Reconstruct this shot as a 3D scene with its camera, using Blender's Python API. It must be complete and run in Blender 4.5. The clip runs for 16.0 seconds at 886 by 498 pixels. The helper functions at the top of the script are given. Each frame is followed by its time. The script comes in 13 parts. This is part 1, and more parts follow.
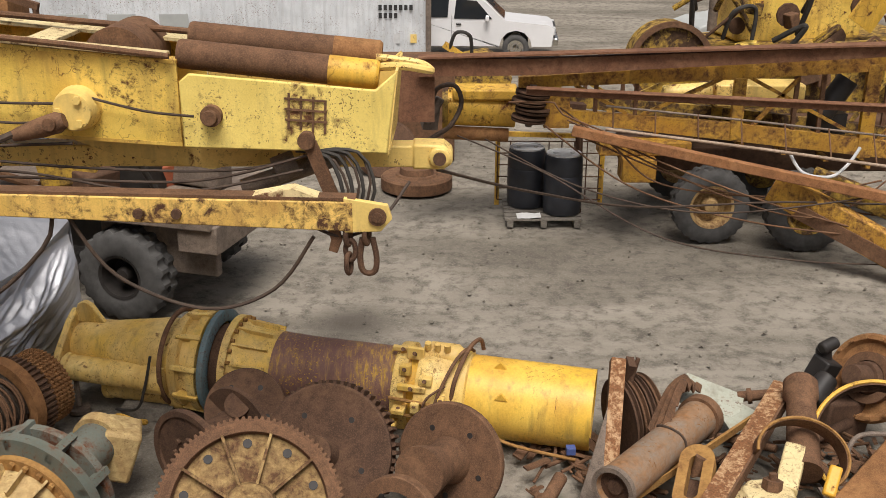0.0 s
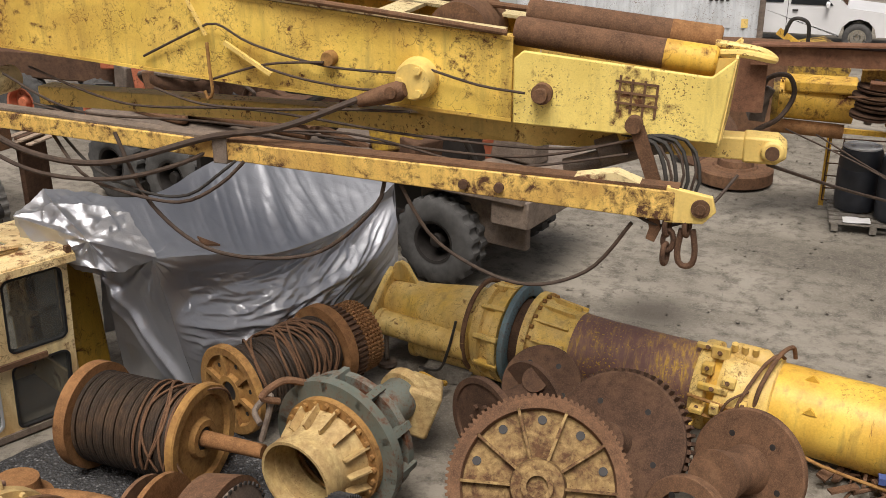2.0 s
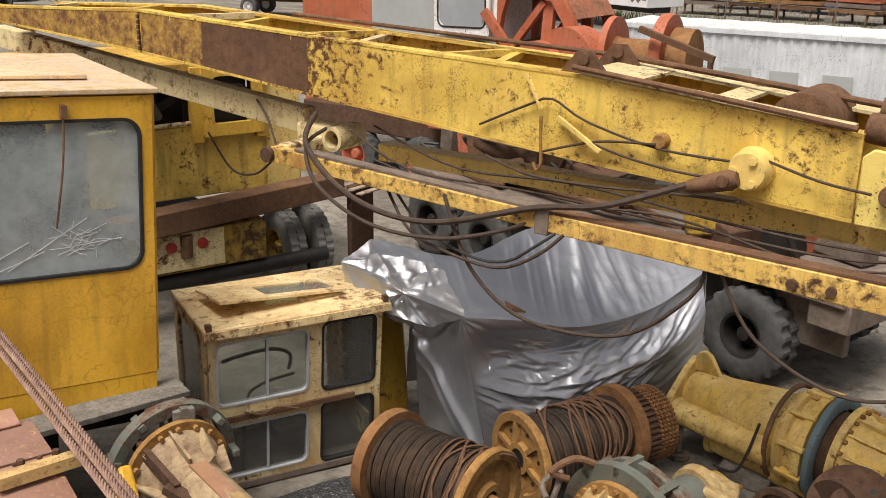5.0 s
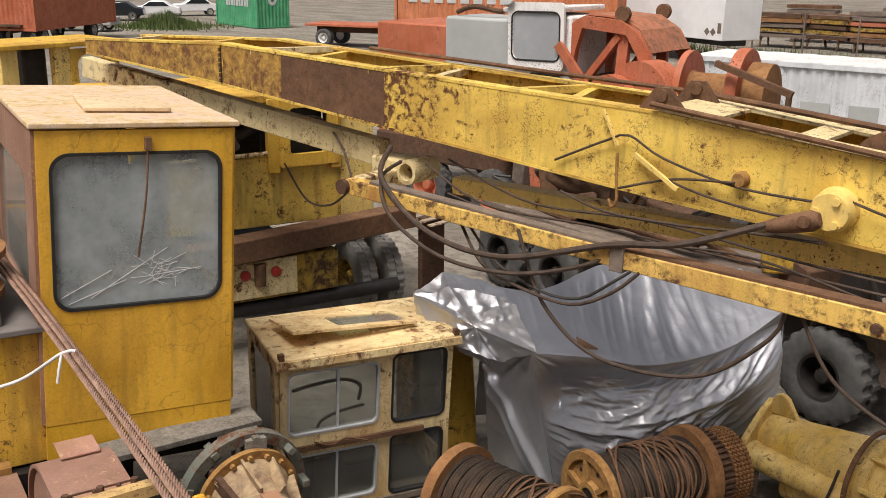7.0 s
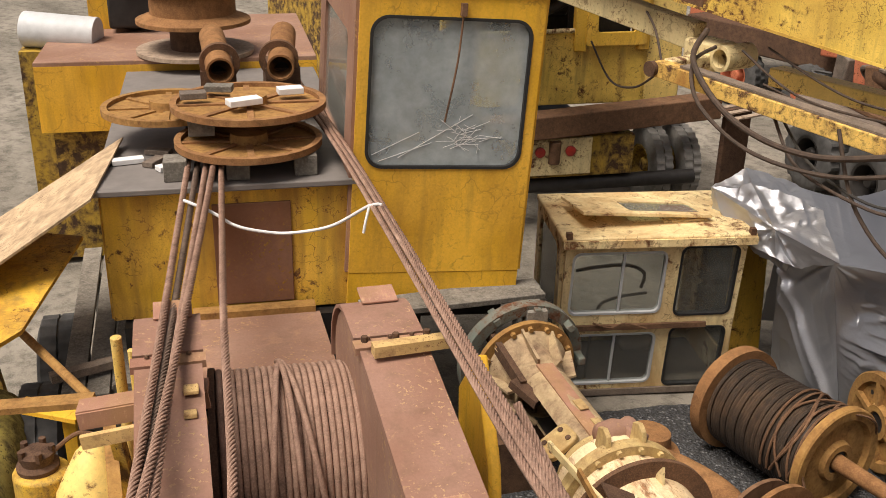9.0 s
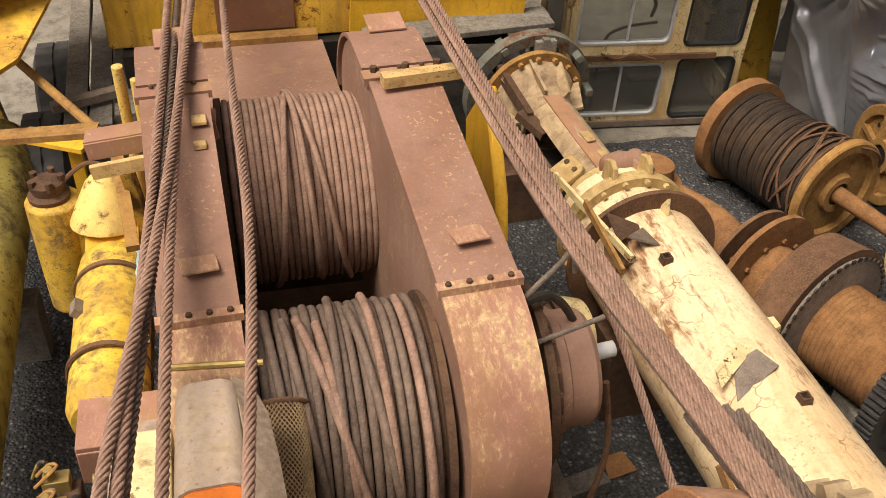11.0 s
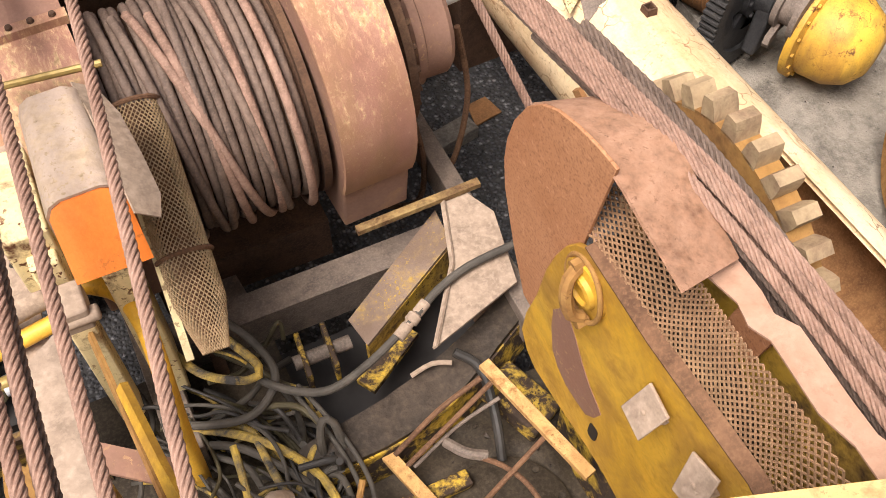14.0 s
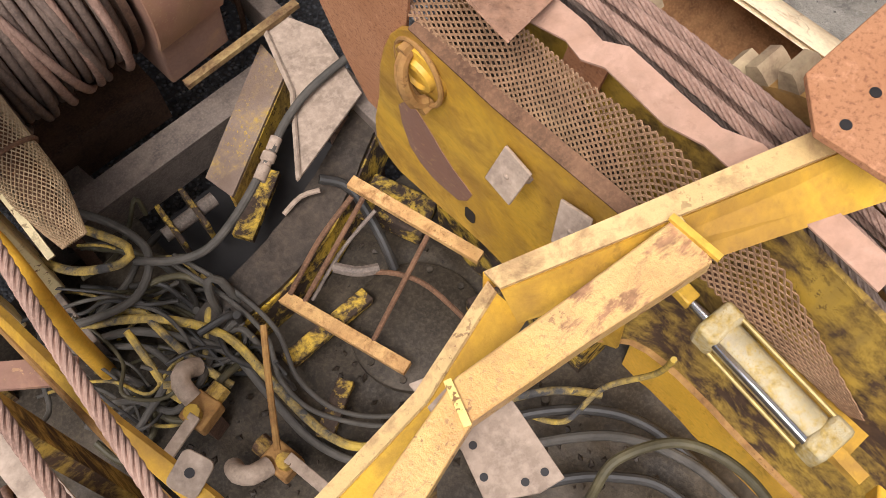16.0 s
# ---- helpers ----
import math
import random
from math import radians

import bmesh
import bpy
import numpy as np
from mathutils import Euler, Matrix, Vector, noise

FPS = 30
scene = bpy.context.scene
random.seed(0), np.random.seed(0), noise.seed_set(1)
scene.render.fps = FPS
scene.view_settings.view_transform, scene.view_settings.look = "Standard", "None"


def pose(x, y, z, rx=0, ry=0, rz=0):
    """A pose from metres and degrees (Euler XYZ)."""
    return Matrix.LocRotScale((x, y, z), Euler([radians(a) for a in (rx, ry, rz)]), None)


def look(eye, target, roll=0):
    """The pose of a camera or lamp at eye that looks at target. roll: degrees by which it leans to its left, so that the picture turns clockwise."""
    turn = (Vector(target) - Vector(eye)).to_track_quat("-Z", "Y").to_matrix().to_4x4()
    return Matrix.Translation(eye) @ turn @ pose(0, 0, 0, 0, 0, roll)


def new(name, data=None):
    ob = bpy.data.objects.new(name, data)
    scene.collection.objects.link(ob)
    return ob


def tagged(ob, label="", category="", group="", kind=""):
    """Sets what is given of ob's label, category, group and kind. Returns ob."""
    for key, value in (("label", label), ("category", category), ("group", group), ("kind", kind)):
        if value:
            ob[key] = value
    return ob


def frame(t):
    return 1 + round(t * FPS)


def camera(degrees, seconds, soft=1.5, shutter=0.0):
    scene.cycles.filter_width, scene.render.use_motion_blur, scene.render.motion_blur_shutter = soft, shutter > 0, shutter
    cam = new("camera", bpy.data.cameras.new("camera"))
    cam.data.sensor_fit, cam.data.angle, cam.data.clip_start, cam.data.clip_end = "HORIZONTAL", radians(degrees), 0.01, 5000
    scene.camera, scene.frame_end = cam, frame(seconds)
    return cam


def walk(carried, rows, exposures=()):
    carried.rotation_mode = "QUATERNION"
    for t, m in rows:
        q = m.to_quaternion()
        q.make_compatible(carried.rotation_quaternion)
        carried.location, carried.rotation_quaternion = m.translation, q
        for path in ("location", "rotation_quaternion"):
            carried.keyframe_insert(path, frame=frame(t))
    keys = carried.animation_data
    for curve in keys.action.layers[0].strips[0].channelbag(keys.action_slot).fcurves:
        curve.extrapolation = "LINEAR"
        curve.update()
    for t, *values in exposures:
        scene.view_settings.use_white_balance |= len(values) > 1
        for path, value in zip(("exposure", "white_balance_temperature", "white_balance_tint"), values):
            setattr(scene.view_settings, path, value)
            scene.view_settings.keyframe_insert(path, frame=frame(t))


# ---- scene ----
cam = camera(47.42, 16.0, soft=0.8)
PATH = [
    (0.0, pose(-0.001, -0.001, 4.973, 69.55, -0.23, 0.09)),
    (0.5, pose(-0.038, 0.007, 4.976, 70.47, 0.43, 6.48)),
    (1.0, pose(-0.072, 0.020, 4.974, 69.33, 0.57, 12.13)),
    (1.5, pose(-0.098, 0.034, 4.972, 68.27, 1.11, 15.34)),
    (2.0, pose(-0.134, 0.039, 4.978, 68.40, 0.22, 17.84)),
    (2.5, pose(-0.171, 0.039, 4.982, 69.27, 0.03, 22.15)),
    (3.0, pose(-0.218, 0.039, 4.996, 69.76, -0.06, 26.30)),
    (3.5, pose(-0.253, 0.037, 5.002, 70.30, 0.06, 29.10)),
    (4.0, pose(-0.284, 0.037, 5.014, 70.86, -0.20, 32.09)),
    (4.5, pose(-0.310, 0.035, 5.022, 71.50, -0.25, 33.81)),
    (5.0, pose(-0.325, 0.024, 5.036, 72.15, -0.71, 35.49)),
    (5.2, pose(-0.332, 0.016, 5.039, 72.40, -0.75, 36.18)),
    (7.3, pose(-0.376, 0.008, 5.073, 73.75, -0.82, 40.25)),
    (7.5, pose(-0.374, 0.007, 5.061, 72.84, -0.73, 41.08)),
    (8.0, pose(-0.397, -0.005, 5.023, 69.57, -0.94, 45.26)),
    (8.5, pose(-0.419, -0.004, 5.017, 67.93, -0.60, 52.91)),
    (8.7, pose(-0.434, -0.014, 5.021, 68.22, -0.57, 55.24)),
    (10.8, pose(-0.555, -0.054, 4.982, 53.14, -1.34, 56.82)),
    (11.0, pose(-0.552, -0.050, 4.980, 51.77, -1.49, 56.55)),
    (11.5, pose(-0.539, -0.045, 4.956, 47.55, -0.89, 55.46)),
    (12.0, pose(-0.528, -0.043, 4.943, 43.50, -1.18, 54.81)),
    (12.5, pose(-0.522, -0.046, 4.929, 39.30, -1.74, 53.85)),
    (13.0, pose(-0.505, -0.047, 4.919, 37.22, -1.51, 51.35)),
    (13.5, pose(-0.492, -0.057, 4.917, 36.22, -1.32, 47.94)),
    (14.0, pose(-0.481, -0.059, 4.917, 33.89, 0.01, 43.99)),
    (14.5, pose(-0.464, -0.050, 4.890, 29.53, 0.55, 40.71)),
    (15.0, pose(-0.454, -0.037, 4.856, 25.90, 1.60, 36.14)),
    (15.5, pose(-0.419, -0.050, 4.836, 24.45, 1.70, 32.20)),
    (16.0, pose(-0.380, -0.060, 4.821, 24.25, 1.69, 27.19)),
]
walk(cam, PATH, exposures=((0, 0.08, 6500, 14), (2.5, 0.12, 6500, 14), (5.2, 0.24, 6500, 14), (7.4, 0.18, 6550, 15), (8.6, 0.26, 6800, 15), (11.0, 0.32, 7150, 15), (12.0, 0.47, 6950, 15), (13.5, 0.84, 6600, 18), (14.7, 0.72, 6500, 19), (16.0, 0.44, 6050, 17)))

# ---- daylight: bright overcast, soft high sun ----
world = bpy.data.worlds.new("overcast_sky")
scene.world = world
world.use_nodes = True
wn = world.node_tree.nodes
sky = wn.new("ShaderNodeTexSky")
sky.sky_type, sky.sun_disc = 'NISHITA', False
sky.sun_elevation, sky.sun_rotation = radians(63), radians(174)
sky.air_density, sky.dust_density, sky.ozone_density = 1.0, 6.0, 1.0
soften = wn.new("ShaderNodeHueSaturation")
soften.inputs["Saturation"].default_value = 0.25
world.node_tree.links.new(sky.outputs[0], soften.inputs["Color"])
world.node_tree.links.new(soften.outputs[0], wn["Background"].inputs[0])
wn["Background"].inputs[1].default_value = 0.08

sun_data = bpy.data.lights.new("sun", 'SUN')
sun_data.energy, sun_data.angle, sun_data.color = 3.2, radians(30), (1.0, 0.95, 0.86)
sun = new("sun", sun_data)
sun.matrix_world = look((1.2, -10.6, 21.5), (0, 0, 0))

# ---- materials ----


def nodes_of(name):
    m = bpy.data.materials.new(name)
    m.use_nodes = True
    nt = m.node_tree
    return m, nt.nodes, nt.links, nt.nodes["Principled BSDF"]


def coords(n, l, stretch=(1, 1, 1)):
    """Object coordinates, shifted by the object's own random number."""
    tc, info = n.new("ShaderNodeTexCoord"), n.new("ShaderNodeObjectInfo")
    add = n.new("ShaderNodeVectorMath")
    add.operation = 'MULTIPLY_ADD'
    comb = n.new("ShaderNodeCombineXYZ")
    for k, f in enumerate((17.0, 31.0, 23.0)):
        mul = n.new("ShaderNodeMath")
        mul.operation = 'MULTIPLY'
        mul.inputs[1].default_value = f
        l.new(info.outputs["Random"], mul.inputs[0])
        l.new(mul.outputs[0], comb.inputs[k])
    add.inputs[1].default_value = stretch
    l.new(tc.outputs["Object"], add.inputs[0])
    l.new(comb.outputs[0], add.inputs[2])
    return add.outputs[0]


def noise_node(n, l, vec, scale, detail=6.0, rough=0.6, warp=0.0):
    t = n.new("ShaderNodeTexNoise")
    t.inputs["Scale"].default_value, t.inputs["Detail"].default_value = scale, detail
    t.inputs["Roughness"].default_value, t.inputs["Distortion"].default_value = rough, warp
    l.new(vec, t.inputs["Vector"])
    return t.outputs["Fac"]


def ramp(n, l, fac, stops):
    r = n.new("ShaderNodeValToRGB")
    e = r.color_ramp.elements
    while len(e) < len(stops):
        e.new(0.5)
    for k, (p, c) in enumerate(stops):
        e[k].position = p
        e[k].color = (*c, 1) if isinstance(c, tuple) else (c, c, c, 1)
    l.new(fac, r.inputs[0])
    return r.outputs[0]


def mix(n, l, fac, a, b, blend='MIX'):
    x = n.new("ShaderNodeMixRGB")
    x.blend_type = blend
    for k, v in enumerate((fac, a, b)):
        if isinstance(v, (int, float)):
            x.inputs[k].default_value = v if k == 0 else (v, v, v, 1)
        elif isinstance(v, tuple):
            x.inputs[k].default_value = (*v, 1)
        else:
            l.new(v, x.inputs[k])
    return x.outputs[0]


def bump(n, l, bsdf, height, strength, distance=0.01, base=None):
    b = n.new("ShaderNodeBump")
    b.inputs["Strength"].default_value, b.inputs["Distance"].default_value = strength, distance
    l.new(height, b.inputs["Height"])
    if base is not None:
        l.new(base, b.inputs["Normal"])
    l.new(b.outputs[0], bsdf.inputs["Normal"])
    return b.outputs[0]


def painted(name, paint, rust, wear=0.45, edge=0.06, rough=0.55, grime=0.5, size=1.0, streak=(5, 5, 0.6), fade=None, crack=0.0, grain=(1, 1, 1), spots=(), stain=0.0, chip=1.0, stain_col=(0.30, 0.135, 0.03), stain_dir=(1.0, 1.0, 0.35), stain_size=1.7, relief=1.0):
    """Weathered paint on steel: flakes of rust, streaks running down, dust and a two-scale change of tone."""
    m, n, l, p = nodes_of(name)
    v = coords(n, l)
    big = noise_node(n, l, v, 1.3 / size, 4, 0.55)
    flakes = noise_node(n, l, coords(n, l, grain), 7.0 / size, 9, 0.70, 0.3)
    fine = noise_node(n, l, v, 55.0 / size, 5, 0.6)
    vs = coords(n, l, streak)
    runs = noise_node(n, l, vs, 2.2, 5, 0.6)
    light = fade or tuple(min(1, c * 1.25 + 0.04) for c in paint)
    tone = mix(n, l, ramp(n, l, big, [(0.35, 0.0), (0.68, 1.0)]), paint, light)
    tone = mix(n, l, ramp(n, l, fine, [(0.38, 0.0), (0.70, 0.22)]), tone, tuple(c * 0.62 for c in paint))
    dirt = ramp(n, l, runs, [(0.5, 0.0), (0.78, grime)])
    tone = mix(n, l, dirt, tone, (0.13, 0.085, 0.045))
    if stain:
        # soft rust wash that spreads in runs over the paint
        wash = mix(n, l, 0.1, noise_node(n, l, coords(n, l, stain_dir), stain_size / size, 6, 0.62, 0.6), fine)
        tone = mix(n, l, ramp(n, l, wash, [(0.43, 0.0), (0.55, stain * 0.55), (0.67, stain)]), tone, stain_col)
    both = mix(n, l, 0.33, flakes, big, 'MIX')
    wear += 0.035
    mask = ramp(n, l, both, [(1 - wear - edge, 0.0), (1 - wear + edge, 1.0)])
    for x, y, z, rad in spots:
        # a stain of its own: rust spreading round one place
        far = n.new("ShaderNodeVectorMath")
        far.operation = 'DISTANCE'
        far.inputs[1].default_value = (x, y, z)
        tc = n.new("ShaderNodeTexCoord")
        l.new(tc.outputs["Object"], far.inputs[0])
        near = ramp(n, l, far.outputs["Value"], [(rad * 0.2, 0.10), (rad, 0.0)])
        both = mix(n, l, 1.0, both, near, 'ADD')
    mask = ramp(n, l, both, [(1 - wear - edge, 0.0), (1 - wear + edge, 1.0)]) if spots else mask
    halo = ramp(n, l, both, [(1 - wear - edge - 0.07, 0.0), (1 - wear, 0.4)])
    tone = mix(n, l, halo, tone, tuple(min(1, a * 0.55 + b * 0.75) for a, b in zip(rust, paint)))
    gate0 = ramp(n, l, noise_node(n, l, v, 1.9 / size, 3), [(0.42, 0.0), (0.62, 1.0)])
    chips = ramp(n, l, noise_node(n, l, v, 34.0 / size, 4, 0.65, 0.3), [(0.585, 0.0), (0.615, 1.0)])
    mask = mix(n, l, chip, mask, mix(n, l, 1.0, chips, gate0, 'MULTIPLY'), 'LIGHTEN')
    deep = mix(n, l, ramp(n, l, noise_node(n, l, v, 22 / size, 6), [(0.3, 0.0), (0.7, 1.0)]), rust, tuple(c * 0.42 for c in rust))
    if crack:
        vo = n.new("ShaderNodeTexVoronoi")
        vo.feature = 'DISTANCE_TO_EDGE'
        vo.inputs["Scale"].default_value = 5.0 / size
        warp = mix(n, l, 0.12, v, noise_colour(n, l, v, 9.0 / size))
        l.new(warp, vo.inputs["Vector"])
        line = ramp(n, l, vo.outputs["Distance"], [(0.0, 1.0), (0.03, 0.0)])
        gate = ramp(n, l, noise_node(n, l, v, 2.1 / size, 3), [(0.5, 0.0), (0.6, crack)])
        both_lines = mix(n, l, 1.0, line, gate, 'MULTIPLY')
        mask = mix(n, l, 1.0, mask, both_lines, 'LIGHTEN')
    l.new(mix(n, l, mask, tone, deep), p.inputs["Base Color"])
    rr = mix(n, l, mask, rough, 0.9)
    l.new(rr, p.inputs["Roughness"])
    h = mix(n, l, mask, fine, mix(n, l, 0.5, flakes, 0.2))
    bump(n, l, p, h, min(1.0, 0.35 * relief), 0.006 * relief)
    p.inputs["Specular IOR Level"].default_value = 0.35
    return m


def noise_colour(n, l, vec, scale):
    t = n.new("ShaderNodeTexNoise")
    t.inputs["Scale"].default_value = scale
    l.new(vec, t.inputs["Vector"])
    return t.outputs["Color"]


def rusted(name, a, b, c, size=1.0, rough=0.88, rel=0.5, grain=90.0):
    """Bare rusted steel: three tones at two scales with a grainy relief."""
    m, n, l, p = nodes_of(name)
    v = coords(n, l)
    big = noise_node(n, l, v, 2.2 / size, 6, 0.62, 0.3)
    mid = noise_node(n, l, v, 13.0 / size, 7, 0.65)
    fine = noise_node(n, l, v, grain / size, 4, 0.6)
    col = ramp(n, l, big, [(0.3, a), (0.52, b), (0.72, c)])
    col = mix(n, l, ramp(n, l, mid, [(0.4, 0.0), (0.7, 0.7)]), col, tuple(x * 0.5 for x in a))
    col = mix(n, l, ramp(n, l, fine, [(0.45, 0.0), (0.75, 0.45)]), col, tuple(min(1, x * 1.35) for x in c))
    l.new(col, p.inputs["Base Color"])
    p.inputs["Roughness"].default_value = rough
    p.inputs["Specular IOR Level"].default_value = 0.25
    bump(n, l, p, mix(n, l, 0.5, mid, fine), rel, 0.006)
    return m


def plain(name, col, rough=0.6, var=0.25, scale=20.0, metal=0.0, rel=0.15, spec=0.4):
    m, n, l, p = nodes_of(name)
    v = coords(n, l)
    f = noise_node(n, l, v, scale, 6, 0.6)
    g = noise_node(n, l, v, scale * 0.12, 4, 0.6)
    c = mix(n, l, ramp(n, l, f, [(0.3, 0.0), (0.7, 1.0)]), tuple(x * (1 - var) for x in col), tuple(min(1, x * (1 + var)) for x in col))
    c = mix(n, l, ramp(n, l, g, [(0.4, 0.0), (0.75, 0.5)]), c, tuple(x * 0.6 + 0.02 for x in col))
    l.new(c, p.inputs["Base Color"])
    p.inputs["Roughness"].default_value, p.inputs["Metallic"].default_value = rough, metal
    p.inputs["Specular IOR Level"].default_value = spec
    bump(n, l, p, f, rel, 0.004)
    return m


def grainy(name, a, b, dark):
    """Even, sandy rust: fine pits and grains with only a slight change of tone."""
    m, n, l, p = nodes_of(name)
    v = coords(n, l)
    big = noise_node(n, l, v, 2.0, 5, 0.6)
    g1 = noise_node(n, l, v, 95.0, 4, 0.7)
    g2 = noise_node(n, l, v, 30.0, 6, 0.7)
    col = mix(n, l, ramp(n, l, big, [(0.35, 0.0), (0.7, 1.0)]), a, b)
    col = mix(n, l, ramp(n, l, g1, [(0.50, 0.0), (0.66, 0.75)]), col, dark)
    col = mix(n, l, ramp(n, l, g2, [(0.56, 0.0), (0.72, 0.6)]), col, tuple(min(1, c * 1.3 + 0.03) for c in b))
    l.new(col, p.inputs["Base Color"])
    p.inputs["Roughness"].default_value = 0.92
    p.inputs["Specular IOR Level"].default_value = 0.2
    bump(n, l, p, mix(n, l, 0.5, g1, g2), 0.6, 0.004)
    return m


RUST = (0.17, 0.065, 0.028)
YELLOW = painted("yellow_paint", (0.70, 0.42, 0.045), RUST, 0.37, 0.04, crack=0.8, chip=0.4, stain=0.6)
YELLOW_PALE = painted("pale_yellow_paint", (0.75, 0.54, 0.16), RUST, 0.36, 0.03, rough=0.45, grime=0.3)
YELLOW_DEEP = painted("deep_yellow_paint", (0.74, 0.41, 0.024), RUST, 0.31, 0.025, rough=0.45, grime=0.35, chip=0.25, stain=0.4, crack=0.4)
YELLOW_BOOM = painted("scraped_yellow_paint", (0.77, 0.54, 0.10), (0.17, 0.07, 0.028), 0.375, 0.035, rough=0.5, grime=0.8, streak=(3, 3, 0.4), crack=0.9, size=0.6, stain=0.8, chip=0.6, stain_size=1.1, stain_dir=(0.45, 0.45, 0.8), stain_col=(0.40, 0.20, 0.04), spots=((-0.75, -0.45, 3.85, 1.3),))
BOOM_RUSTY = painted("rust_clouded_yellow_paint", (0.66, 0.41, 0.065), (0.23, 0.105, 0.045), 0.49, 0.10, rough=0.55, grime=0.8, size=0.75, crack=0.9, stain=1.0, stain_size=1.0, stain_col=(0.36, 0.18, 0.045), chip=0.6)
ARM_PAINT = painted("rust_stained_arm_paint", (0.76, 0.50, 0.12), (0.13, 0.06, 0.03), 0.41, 0.05, rough=0.5, grime=0.7, size=0.6, crack=0.7, stain=0.95, chip=0.3, stain_dir=(0.5, 1.0, 0.5), stain_col=(0.36, 0.17, 0.05))
RUST_WORN = painted("rust_worn_tube_paint", (0.165, 0.082, 0.066), (0.70, 0.42, 0.07), 0.33, 0.05, rough=0.7, grime=0.3, size=0.8, grain=(3.0, 0.7, 0.7), spots=((0.62, -0.3, 0.75, 0.75),), fade=(0.22, 0.12, 0.10))
YELLOW_DIRTY = painted("grimy_yellow_paint", (0.45, 0.28, 0.03), (0.10, 0.055, 0.03), 0.47, 0.06, grime=0.8)
CREAM = painted("cream_paint", (0.66, 0.54, 0.28), RUST, 0.39, 0.04, rough=0.5, grime=0.45, crack=0.5)
CREAM_TUBE = painted("peeling_cream_paint", (0.88, 0.70, 0.43), (0.40, 0.205, 0.10), 0.37, 0.05, rough=0.45, grime=0.4, size=0.9, crack=0.95, fade=(0.92, 0.78, 0.52), grain=(2.2, 0.6, 1.6), stain=0.75, stain_col=(0.50, 0.29, 0.12), stain_dir=(1.6, 0.4, 1.6), chip=0.5, spots=((-0.2, 0.95, 1.33, 0.5), (0.1, -0.35, 1.38, 0.3), (-0.3, 0.3, 1.2, 0.35)))
PRIMER = painted("dusty_red_primer", (0.25, 0.13, 0.085), (0.58, 0.35, 0.17), 0.31, 0.05, rough=0.8, grime=0.3, fade=(0.33, 0.20, 0.145))
PRIMER_FLAKED = painted("flaked_red_primer", (0.31, 0.15, 0.10), (0.68, 0.46, 0.25), 0.335, 0.012, rough=0.7, grime=0.5, size=0.45, streak=(4, 4, 1), grain=(2.5, 1, 1), spots=((0, -1.0, 1.95, 0.8),), stain=0.6, stain_col=(0.36, 0.22, 0.09), stain_size=1.2, chip=0.4)
RUST_DARK = rusted("dark_rust", (0.068, 0.039, 0.026), (0.105, 0.058, 0.036), (0.155, 0.088, 0.05))
RUST_ORANGE = rusted("orange_rust", (0.19, 0.088, 0.036), (0.28, 0.137, 0.055), (0.35, 0.19, 0.08))
RUST_BROWN = rusted("brown_rust", (0.10, 0.055, 0.033), (0.155, 0.082, 0.045), (0.225, 0.125, 0.068))
RUST_YELLOW = painted("rusty_yellow_casting", (0.40, 0.225, 0.06), (0.27, 0.13, 0.042), 0.48, 0.15, rough=0.8, size=0.6)
RUST_GUARD = grainy("orange_brown_rust", (0.37, 0.165, 0.075), (0.46, 0.23, 0.115), (0.20, 0.085, 0.045))
STEEL_OLD = rusted("grey_brown_steel", (0.13, 0.105, 0.085), (0.19, 0.15, 0.12), (0.27, 0.21, 0.16), rough=0.65)
DUSTY = rusted("dusty_plate", (0.30, 0.222, 0.16), (0.37, 0.28, 0.205), (0.44, 0.34, 0.255), rel=0.15, grain=40)
ROPE_M = rusted("rusty_wire_rope", (0.235, 0.14, 0.10), (0.315, 0.195, 0.142), (0.39, 0.255, 0.19), rel=0.25, rough=0.75)
ROPE_GREY = rusted("greasy_wire_rope", (0.125, 0.09, 0.07), (0.175, 0.125, 0.096), (0.235, 0.165, 0.125), rel=0.25, rough=0.65)
ROPE_BLACK = rusted("greased_black_cable", (0.028, 0.022, 0.018), (0.045, 0.034, 0.026), (0.10, 0.06, 0.035), rel=0.2, rough=0.55)
HOSE = plain("black_rubber_hose", (0.036, 0.032, 0.027), 0.55, 0.4, 12)
HOSE_DUSTY = plain("dusty_grey_hose", (0.078, 0.068, 0.054), 0.75, 0.35, 12)
HOSE_OLIVE = plain("oily_olive_hose", (0.075, 0.062, 0.03), 0.6, 0.4, 12)
HOSE_YELLOW = painted("oversprayed_hose", (0.55, 0.37, 0.05), (0.09, 0.085, 0.08), 0.46, 0.08, rough=0.7, size=0.8)
CABLE_THIN = plain("dark_brown_cable", (0.062, 0.040, 0.027), 0.7, 0.4, 15)
RUBBER = plain("weathered_tyre_rubber", (0.075, 0.073, 0.07), 0.85, 0.35, 9, rel=0.3)
RUBBER_GREY = plain("dusty_tyre_rubber", (0.24, 0.23, 0.21), 0.9, 0.3, 9, rel=0.3)
# black parts and oil; also paints the shade in holes, openings and gaps
BLACK = plain("oil_and_shade_black", (0.022, 0.019, 0.017), 0.5, 0.5, 8)
BLACK_IRON = rusted("oily_black_iron", (0.022, 0.022, 0.023), (0.036, 0.036, 0.037), (0.07, 0.066, 0.06), rel=0.4, rough=0.5)
GREASE = rusted("greasy_dirt", (0.032, 0.024, 0.015), (0.056, 0.043, 0.028), (0.10, 0.077, 0.052), rel=0.9, rough=0.6, grain=60)
